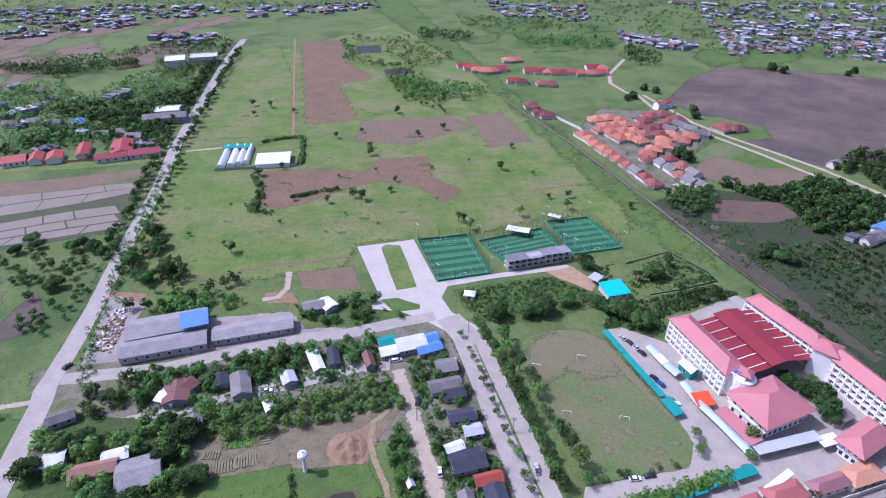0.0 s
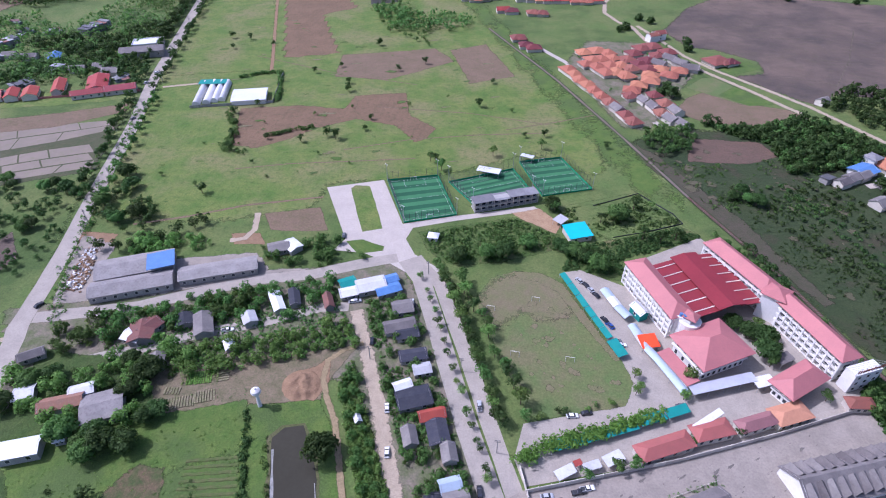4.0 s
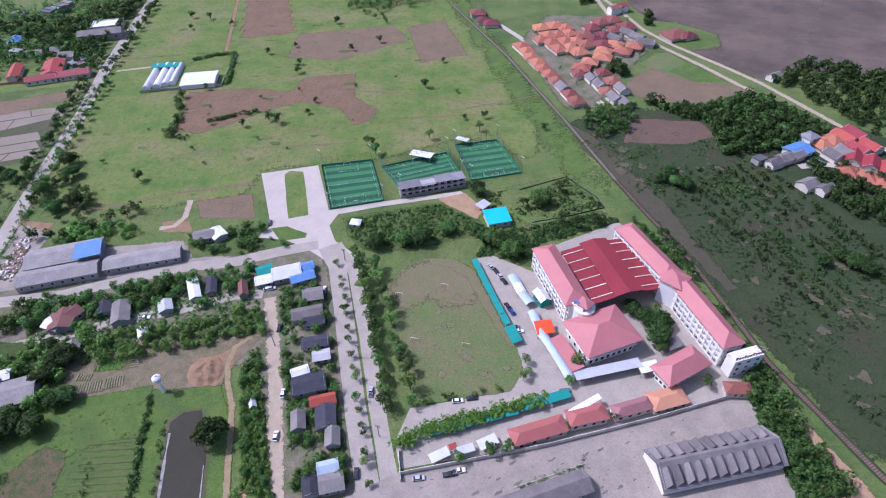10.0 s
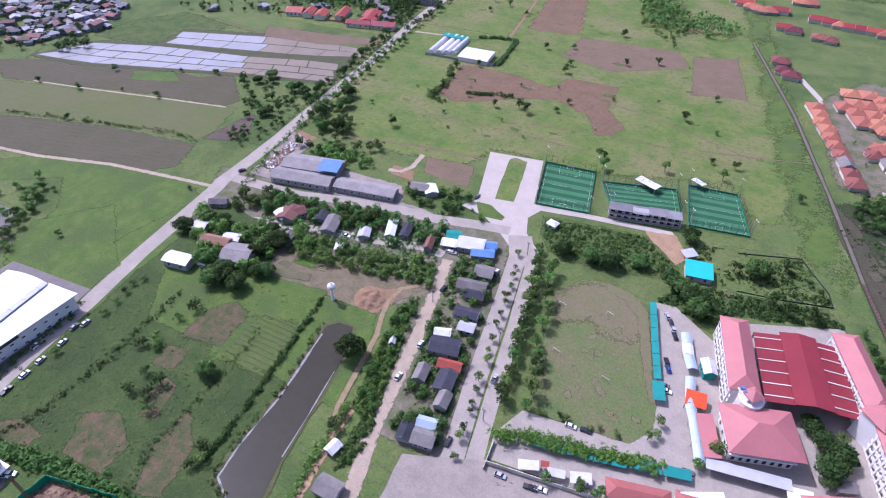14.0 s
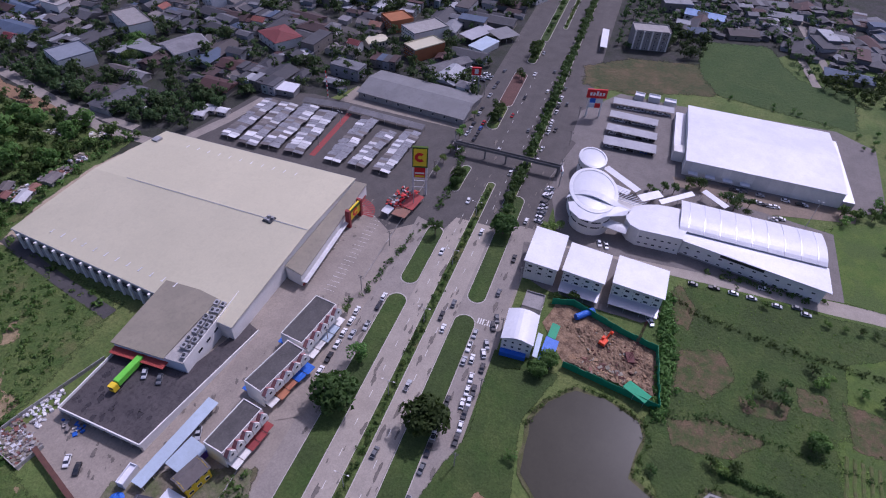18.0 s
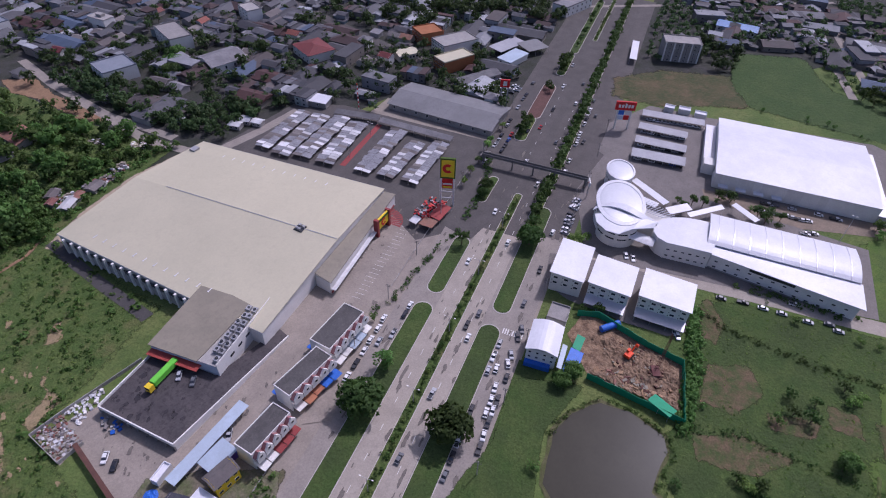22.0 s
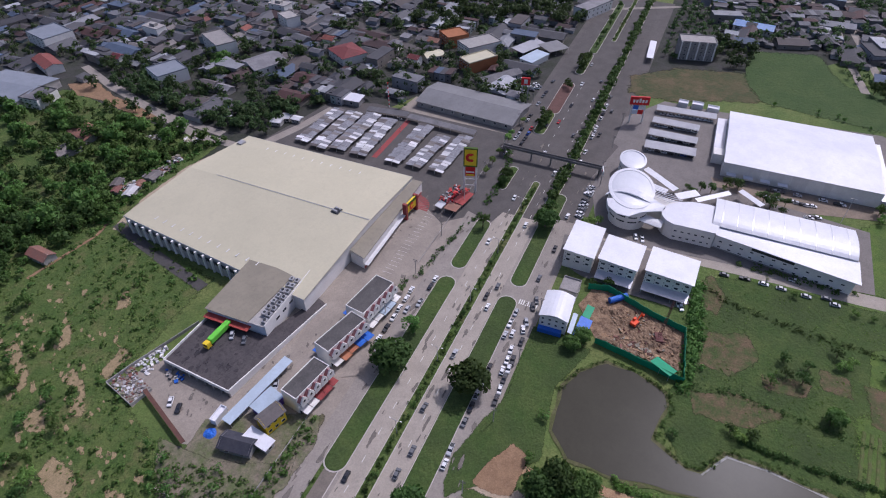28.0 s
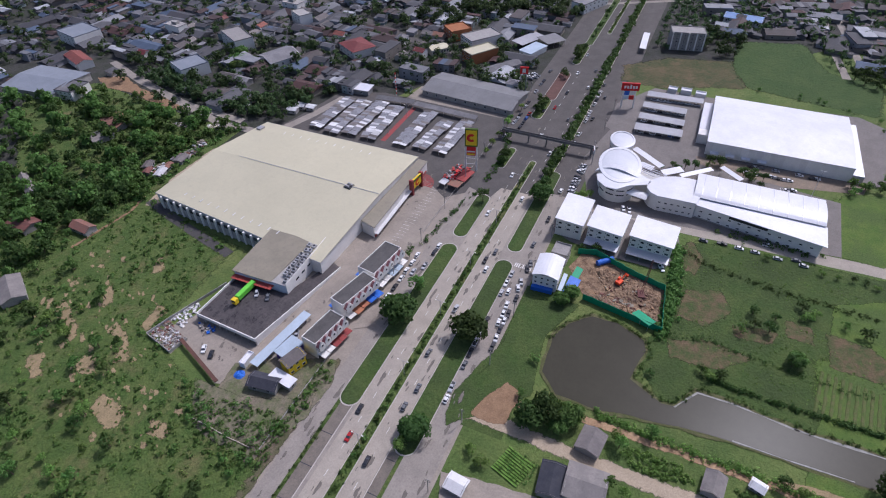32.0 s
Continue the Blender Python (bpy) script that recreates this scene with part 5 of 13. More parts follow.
# mall side ground
area("car_park", [(26.4, -170.5), (26.5, -153.6), (18.8, -155.6), (24.4, -125.5), (20.6, -119.1), (9, -118.3), (-5.6, -100.5), (-3.8, -90), (-5.3, -80.8)] + [hx(u, v) for u, v in ((-150, -32.5), (-60, -33), (60, -33), (60, -110), (-20, -118))] + [(-26.5, -166.1), (6.7, -164.3)], YARD, 0.034, label="dusty grey hypermarket car park", category="car park")
area("scrubland", [(102.7, -330.6), (-9.7, -296.1), (-34.9, -266.2), (-34.5, -186.9), (24.7, -170.6), (31.9, -130.3), (37.1, -115.3), (31.8, -84.3), (59.8, -76.9), (172.7, -155.4)], SCRUB, wob=3, label="rough scrubland with sandy patches", category="ground")
SAND = mat("pale_orange_sand", (0.30, 0.225, 0.13), (0.24, 0.185, 0.10), 3, (0.13, 0.125, 0.05), 0.7, 0.95, bump=0.4, amount=0.6)
for q in ([(38, -224), (43, -222), (47, -203), (51, -195), (46, -196), (41, -205)], [(30, -191), (36, -188), (35, -177), (44, -169), (40, -165), (33, -175)], [(55, -159), (62, -155), (63, -141), (58, -138), (53, -147)], [(8, -195), (13, -189), (12, -177), (26, -173), (27, -179), (14, -183)], [(53, -183), (45, -179), (52, -171), (56, -176)], [(-8, -214), (-3, -203), (3, -206), (-2, -212)], [(49, -131), (47, -121), (52, -119), (55, -126)], [(18, -214), (26, -202), (31, -204), (24, -213)], [(60, -200), (66, -186), (70, -190), (65, -203)]):
    area("sand_patch", q, SAND, wob=2.6, step=3, label="ragged bare sandy patch in the scrub", category="ground")
patches("sand_patch", [(8.7, -250), (0, -217.4), (18.9, -179.9), (29.2, -150.5), (41.1, -120.7), (54.9, -110.4), (72, -140), (72, -182), (52, -228)], 130, (0.4, 1.8), SAND, "small bare sandy spots in the scrub", 61, stretch=0.8, turn=70)
area("scrubland", [(21.4, -318), (-42.9, -450.1), (-93.2, -435.8), (-97.2, -385.2), (-103.2, -325), (-114.8, -284.2), (-69.5, -273), (-34.8, -267.8), (-12.3, -273)], SCRUB, wob=2, label="rough scrub behind the hypermarket", category="ground")
area("earth_patch", [(-97.4, -444.2), (-112.5, -427.5), (-107.6, -397), (-110.7, -355.3), (-108.1, -338.7), (-99.6, -349.9), (-98.9, -395.4), (-92.9, -420.1)], CLAY, wob=2, step=2, label="bare orange earth beside the town road", category="ground")
area("town_ground", [hx(u, v) for u, v in ((-30, -150), (60, -110), (60, -33), (400, -33), (500, -400), (150, -600), (-200, -520), (-120, -200))], TOWN, 0.024, label="crowded ground of the town, cloud shade in its colour", category="ground")
area("car_park", [(-133.1, -266.4), (-193.4, -268.1), (-202.5, -253.6), (-210.5, -240.7), (-220.2, -191.6), (-232.2, -136), (-225, -103.3), (-148.5, -105.6), (-153.9, -156.9), (-143.4, -197.2), (-130.1, -243)], CARPARK_CLOUDED, label="grey asphalt car park under the parking shades", category="car park")
area("town_ground", [hx(u, v) for u, v in ((150, 31.5), (420, 31.5), (520, 400), (300, 380), (260, 170), (200, 120))], TOWN, 0.026, label="ground of the town, cloud shade in its colour", category="ground")
strip("road", [(-116.9, -420), (-113.2, -377.3), (-111.6, -341.3), (-110.2, -303.1), (-117.6, -274.7), (-130.2, -262.7), (-156.2, -260.1), (-187.8, -260.2)], 6.5, ASPHALT, wob=0.4, label="dusty town road")
strip("road", [(-330, -470), (-323.9, -430.7), (-308.9, -348.1), (-299, -285), (-294, -240)], 9, CARPARK_CLOUDED, label="busy grey town street")
strip("road", [(-451.4, -216), (-628.9, -13.5)], 5, ASPHALT, label="town street")
strip("road", [(-604.1, -21.2), (-534.5, 3.9), (-446.7, 35.6)], 6, ASPHALT, label="straight town street")
strip("road", [(-120.8, -462.1), (-114.1, -408.7), (-112.9, -347.1), (-121.3, -293.1)], 6, ASPHALT, wob=0.4, label="town road")
STOREYARD = mat("grey_yard_concrete", (0.20, 0.18, 0.165), (0.165, 0.15, 0.138), 9, (0.13, 0.118, 0.108), 1.4, 0.9, bump=0.2, amount=0.5)
area("store_yard", [(-294.9, -95.2), (-332.2, -82.4), (-338.9, -50.1), (-369.3, 45), (-359.5, 67.8), (-294.6, 76.5), (-279.3, 59.4), (-257.4, -1.9), (-243.1, -25.2), (-246.3, -54.8), (-260.1, -87.8)], STOREYARD, label="grey worn concrete store yard", category="car park")
area("dry_grass", [(-357, -117.9), (-389.5, -93.9), (-410.9, -50.9), (-370.9, -27.1), (-334.7, -78.2), (-328.9, -108)], mat("dry_brown_grass", (0.052, 0.066, 0.024), (0.085, 0.078, 0.036), 14, (0.12, 0.092, 0.05), 2.5, 0.95, bump=0.5, amount=0.6, wide=((0.12, 0.092, 0.05), 16, 0.5, 0.62)), wob=3, label="dry brown grass plot", category="ground")
# This plot's green is set darker to hold the cloud shade over it.
area("dry_grass", [(-454.4, -58.4), (-478.4, -14), (-429.4, 13.6), (-435.5, 51), (-375.4, 56.7), (-369.7, -28.6), (-401, -49)], mat("rank_grass", (0.042, 0.078, 0.02), (0.058, 0.092, 0.026), 18, (0.034, 0.058, 0.017), 2.5, 0.95, bump=0.7, amount=0.7), wob=3, label="dark green plot", category="ground")
area("meadow", [(-176.7, -2.8), (-187.9, 21.8), (-202.5, 81.1), (-210.9, 146.2), (-111.7, 134.3), (-76.1, 22.9), (-90.6, 6.5), (-116.9, 9.3)], PLOTGRASS, wob=2, label="patchy green plot", category="field")
# settlement and vegetable garden
area("garden", [(-162.3, 136.4), (-109.2, 147.3), (-80.1, 151.4), (-89.3, 131.7), (-90.2, 124.7), (-150, 115.9)], mat("garden_soil", (0.20, 0.155, 0.10), (0.135, 0.12, 0.065), 5, (0.085, 0.10, 0.04), 1.0, 0.95, bump=0.5, amount=0.6), wob=1.5, label="vegetable garden soil", category="ground")
area("field", [(-202.1, 102.6), (-137.5, 119), (-117.2, 123.7), (-114.3, 105.9), (-111.5, 75.5), (-173.5, 67.1)], LUSH, wob=2, label="lush green field beside the pond", category="field")
area("grass_bank", [(-117.1, 121.1), (-90.2, 124.7), (-80, 107.2), (-70.7, 77.2), (-109.5, 75.6)], LUSH, wob=2, label="grassy pond bank", category="ground")
area("field", [(-139.1, 81), (-137.5, 93.8), (-115.5, 101.4), (-107.9, 88.4), (-105.6, 74.4), (-135.6, 67.7)], LUSH, wob=3, label="green field beside the pond", category="field")
area("earth_patch", [(-106.5, 131.6), (-103, 138.5), (-95.8, 140.5), (-89.5, 146), (-88, 134), (-92, 124.2), (-103, 125.6)], CLAY, wob=1.4, label="bare red earth with tyre marks", category="ground")

area("meadow", [(-266.3, 52.7), (-281.4, 77.2), (-258.5, 109.3), (-213.4, 80.5), (-208.8, 60)], LUSH, wob=2, label="lush green plot", category="field")
area("yard", [(-163.7, -70.1), (-144.5, -63), (-141.5, -50), (-143.5, -26), (-147, -8), (-154, -2), (-172, -4), (-180, -8), (-176, -40)], STOREYARD, wob=0.6, label="bare concrete yard round the white blocks", category="yard")
area("store_lot", [(-259.2, -26.8), (-281.9, 50.7), (-285.6, 63.6), (-274.4, 63.1), (-248.5, 9.7), (-247.3, -20.3)], mat("tan_lot", (0.25, 0.195, 0.145), (0.205, 0.165, 0.125), 6, (0.16, 0.135, 0.105), 1.4, 0.93, bump=0.3, amount=0.6), label="dusty parking lot beside the store", category="car park")
strip("track", [(-27.4, -258.3), (-52.7, -269.7), (-84.5, -276.7), (-127, -274.4)], 4.5, DIRTROAD, wob=0.8, label="dirt track behind the hypermarket", category="track")
area("terminal_yard", [(-217.2, -81.7), (-258.8, -83.3), (-280, -68.8), (-251.2, -41.2), (-251.8, -10.6), (-255.7, 23.8), (-258.1, 54.5), (-209.7, 63.8), (-182.7, -22.6), (-174.6, -41.9), (-179.7, -60.5)], STOREYARD, label="grey paved yard round the showroom", category="yard")
area("verge_grass", [(-91.8, -49.1), (-102.4, -31.5), (-103.8, -25), (-79.2, -29.4), (-48.8, -17.9), (-15.9, -37.8), (-31.1, -44.4), (-65.3, -42.1)], PLOTGRASS, wob=1.5, label="green roadside plot by the pond", category="grass")
for q in ([(-179, -1), (-167.5, 11.3), (-154.4, 10), (-155.5, 1.5), (-170.7, -3)], [(-143, 9), (-152, 24.3), (-140.1, 31.2), (-124.8, 25.3), (-124, 13)], [(-133, 33), (-141, 51.9), (-132.1, 51.1), (-126, 37.9)], [(-109, 14.9), (-117.2, 26.8), (-119.7, 47.7), (-105, 38.1), (-99.2, 18.6)], [(-150, 52), (-152, 64), (-141, 66), (-140, 55)]):
    area("earth_patch", q, PATCHY, wob=2.2, step=3, label="bare brown patch in the grass", category="ground")
area("construction_ground", [(-137.3, -41.3), (-140.5, -25.9), (-135.5, 2.4), (-116.6, 8.8), (-108.6, -24.8), (-123.9, -41.7)], DUGEARTH, wob=0.5, label="dug-up brown construction ground", category="ground")
POND = [(-80.2, -26), (-90.5, -24.2), (-101.5, -17.5), (-103.6, -7), (-101.3, 6.5), (-96.5, 9.8), (-85.8, 9.6), (-79.5, 10), (-75.6, 24.5), (-77.5, 30), (-89.5, 34), (-92.5, 46.5), (-95.3, 71), (-100.8, 92.5), (-104.2, 107), (-100.5, 111.5), (-94, 113.2), (-89.6, 106), (-84.8, 92), (-79.2, 68), (-75.4, 50), (-69.4, 34), (-63.4, 18), (-58, 6), (-54.5, -10.8), (-61, -20.5)]
strip("pond_bank", POND + POND[:1], 2.6, mat("muddy_bank", (0.11, 0.105, 0.05), (0.08, 0.09, 0.03), 5, (0.08, 0.09, 0.035), 1, 0.95, bump=0.5), wob=1.5, step=3, label="muddy weedy pond bank", category="bank")
area("pond", POND, WATER, z=0.3, wob=0.8, step=4, label="still murky grey-brown pond", category="pond")

# worn spots, stains and tyre marks
STAIN = mat("oil_stain", (0.135, 0.118, 0.102), (0.18, 0.158, 0.136), 2, (0.085, 0.075, 0.068), 0.5, 0.8, amount=0.6)
patches("yard_stains", [(-11.3, 87.8), (38.8, 100.1), (79.8, 112.9), (113.6, 121.3), (73.5, 103.6), (79.1, 87.1), (53.9, 84.3), (51.8, 94.2), (15.9, 82.8), (-10.6, 78)], 46, (0.15, 0.8), STAIN, "dark oil stains and tyre marks on the yard", 71, "stain", 1.8, 35)
patches("yard_stains", [(-145, -181.7), (-147.6, -136.7), (-143.7, -126.6), (-98.2, -132.4), (-81.8, -141.9), (-97.2, -153.1)], 90, (0.25, 0.9), STAIN, "dark oil spots on the car park", 72, "stain", 0.6, 20)
patches("yard_stains", [(0.8, -135.9), (5, -157.8), (15.5, -155.7), (19.7, -128.5), (3.2, -116.7), (-45.6, -116.2), (-93.3, -114.7), (-84.2, -126.8), (-33.8, -122.9)], 90, (0.2, 1.1), STAIN, "dark stains of the service yard", 73, "stain", 0.9, 40)
for k, (v0, v1, n) in enumerate(((-25.5, -20.5, 60), (-9.8, -2.8, 60), (2.8, 9.8, 60), (21, 29, 80))):
    patches("road_stains", [hx(u, v) for u, v in ((-300, v0), (-300, v1), (40, v1), (40, v0))], n, (0.25, 1.1), STAIN, "dark repairs and stains on the highway", 74 + 100 * k, "stain", 3.0, -167)
MEAD = [(-250, 355), (-262, 430), (-240, 560), (-150, 640), (-60, 600), (0, 470), (45, 350), (0, 318), (-60, 290), (-115, 280), (-150, 245), (-215, 240)]
patches("meadow_tufts", MEAD, 60, (1.0, 3.0), LUSH, "darker green tufts and damp hollows of the meadow", 160, "grass", 0.7, 10)
patches("dry_streaks", MEAD, 46, (0.5, 1.8), WORN, "dry straw-coloured streaks of the meadow", 162, "grass", 3.0, 12)
patches("pasture_patches", [(113.6, 273.8), (153.7, 280.3), (207.1, 217.5), (222.3, 145.9), (159.7, 122.9), (134.6, 173.9)], 34, (1, 4), WESTBROWN, "bare brown patches of the rough pasture", 78)
patches("worn_spots", [(-17.3, 183.7), (6.6, 184.4), (27.3, 139.6), (17.5, 125.6), (-4.6, 122.3)], 40, (0.6, 2.6), WORN, "worn brown spots of the sports field", 80)

# path on the pond bank
strip("track", [(-77.5, 154), (-84.5, 150.3), (-90.6, 144), (-90.8, 135), (-88.3, 127), (-82.9, 116), (-79.5, 104), (-76.6, 92), (-73.4, 80), (-69, 70)], 2.4, SAND, wob=0.5, label="sandy footpath by the pond", category="track")

# crop rows on the plot, in two directions
area("field", [(-152.5, 68), (-155, 86), (-148.2, 96), (-138.1, 95), (-133, 74)], PATCHY, wob=2.5, label="thin brown end of the crop field", category="field")
ROWSOIL = mat("raised_crop_row", (0.075, 0.115, 0.026), (0.105, 0.115, 0.042), 2.2, (0.13, 0.10, 0.055), 0.9, 0.95, bump=0.6, amount=0.6)
crops = thing("crop_rows", -120, 86, 0, 0, "raised green crop rows on the plot beside the pond", "crop rows", kind="structure")
for k in range(11):
    bm = bmesh.new()
    p, q = Vector((-131.5 + k * 0.2, 97.5 - k * 2.6)), Vector((-113.4 + k * 0.62, 99.5 - k * 2.6))
    n = 14
    prev = None
    for i in range(n + 1):
        w = p.lerp(q, i / n) - Vector((-120, 86))
        h = 0.42 + 0.18 * noise.noise((w.x * 0.5, k, 0.3))
        o = 0.3 * noise.noise((w.x * 0.3, k * 3.1, 4.4))
        ring = [bm.verts.new((w.x, w.y + o + dy, z)) for dy, z in ((-0.85, 0.05), (-0.4, h), (0.4, h), (0.85, 0.05))]
        if prev:
            for m in range(3):
                bm.faces.new((prev[m], ring[m], ring[m + 1], prev[m + 1]))
        prev = ring
    part("row", bm, ROWSOIL, crops)

patches("far_field_patches", [(-712.8, 851.6), (-389.9, 910.7), (-344.2, 816.7), (-380.5, 642.8), (-525.2, 571.9)], 26, (12, 45), FALLOW, "far brown and dry field patches", 81, "field", 1.0, 80)
patches("far_field_patches", [(-153.5, 946.5), (553.7, 865.5), (425.1, 720), (184.5, 700), (117.8, 690), (-26.5, 799.7)], 30, (10, 40), LUSH, "far lush field patches", 82, "field", 1.0, 60)
area("field", [(-382.2, 343.6), (-327.5, 358.7), (-281.5, 378), (-277.5, 364.7), (-312.9, 339.9), (-368.7, 324.1)], FALLOW, wob=2, label="brown harvested strip field", category="field")
area("field", [(-412.3, 386.9), (-355.4, 392.8), (-292.3, 406.6), (-283.8, 385.9), (-334.7, 371.6), (-395.7, 363)], MEADOW, wob=2, label="pale green strip field", category="field")
patches("pasture_patches", [(72, 317.7), (116.1, 342.8), (203.9, 289.5), (183, 253.4), (102.4, 256)], 40, (1, 5), WESTBROWN, "bare brown patches east of the railway", 87)
area("village_ground", [(49.6, 474.1), (72.4, 520.9), (131.1, 517.8), (155.4, 460.2), (132.2, 423.8), (87.1, 349.7), (71.5, 353.2), (54.4, 420.1)], VILLAGE, wob=3, label="dusty ground and lanes of the village", category="ground")
patches("erosion_patches", [(166.3, 191.4), (205.9, 185.3), (192.9, 158.7), (174.7, 169.2)], 12, (0.5, 1.4), WESTBROWN, "bare eroded sandy streaks in the rough land", 88, "ground", 2.2, -20)
area("clay_yard", [(-27.5, -33), (-38, -32.2), (-48.3, -28.5), (-46.5, -22), (-38.5, -20.5), (-31, -19.5), (-27.5, -25)], CLAY, wob=1.0, step=2, label="bare orange clay yard", category="ground")
area("clay_yard", [(-1.3, -27.4), (-7.2, -14.3), (-13.6, 5.1), (-6, 10), (8, 0), (8, -22)], YARD, wob=0.8, step=2, label="dusty paved yard by the gardens", category="yard")
# Pale matte strips stand in for sun glint on ripples along the bank.
GLINT = mat("floating_scum", (0.33, 0.32, 0.30), (0.22, 0.22, 0.20), 2, (0.14, 0.14, 0.12), 0.6, 0.65, amount=0.85, spec=0.15)
for pts, w in (([(-77, 29.4), (-83, 31.8), (-88.9, 34.4), (-92, 46.8), (-94.8, 71)], 0.6), ([(-94.6, 69), (-97, 80), (-100.1, 92.4), (-102.6, 103)], 0.9), ([(-75.8, 52), (-79.6, 69), (-85.2, 91)], 0.5)):
    strip("pond_scum", pts, w, GLINT, z=0.32, wob=0.4, label="pale strip along the pond bank painted for sun glint", category="scum", step=2)
area("garden_ground", [(27, -122), (13, -127), (8, -119), (0, -114.3), (-14.5, -93.7), (-4, -86), (14, -83), (40, -96), (36, -122)], VILLAGE, wob=1.4, label="dusty ground round the roadside huts", category="ground")
area("garden_ground", [(27.5, -134.2), (24.9, -122), (21.1, -108.5), (6.2, -88.7), (0.3, -89.1), (11.8, -82.4), (27.1, -85.2), (38.6, -85.5), (42, -115.7)], VILLAGE, wob=1.5, label="dusty garden ground below the shops", category="ground")
strip("road", [(-603.6, -28.4), (-552.5, -14.1), (-504.1, -1.4), (-461.3, 14.1), (-427.1, 27.1)], 6, ASPHALT, wob=0.4, label="grey town road")
strip("road", [(-523.1, 36.4), (-486.9, 52.8), (-490.1, 81.2), (-508.9, 130.9)], 4, DIRTROAD, wob=0.4, label="pale lane at the town's edge")
area("forecourt", [(-154.6, -179), (-178.3, -174.5), (-219.4, -151.2), (-216.2, -126.2), (-180.4, -119.6), (-148.9, -116.2), (-133.2, -126.8), (-142.8, -150.1)], CARPARK_CLOUDED, z=0.052, label="dark asphalt forecourt by the tall sign", category="car park")
area("pavement_corner", [(-30.8, -99.9), (-42, -105), (-50.2, -100.3), (-48, -96.6), (-37.7, -92.9)], YARD, z=0.27, wob=0.3, label="dusty paved corner beside the shops", category="pavement")
strip("track", [(-31.4, -268.8), (-19.4, -261.8), (-2.2, -260.1), (17.4, -258)], 1.8, CLAY, wob=0.4, label="thin dirt path at the edge of the wood", category="track")
strip("service_road", [(-30.8, -261.8), (-29.3, -238.4), (-28.8, -216.9), (-28.9, -186)], 5.5, DARKROAD, wob=0.3, label="dark service lane along the hypermarket wall")


# ---- hypermarket side ----
def lbox(parent, name, m, x0, x1, y0, y1, z0, z1, label=""):
    bm = bmesh.new()
    box(bm, min(x0, x1), max(x0, x1), min(y0, y1), max(y0, y1), z0, z1)
    return part(name, bm, m, parent, label)


def seams(parent, L, W, z, rise, gap, m, name="roof_seams", over=0.0):
    """Raised standing seams on both slopes of a low gable roof, as one part."""
    bm = bmesh.new()
    n = int(L / gap)
    for i in range(1, n):
        x = -L / 2 + L * i / n
        for s in (-1, 1):
            slab(bm, [(x - 0.06, s * (W / 2 + over), z + 0.12), (x + 0.06, s * (W / 2 + over), z + 0.12), (x + 0.06, 0, z + rise + 0.12), (x - 0.06, 0, z + rise + 0.12)][::s], 0.14)
    return part(name, bm, m, parent)


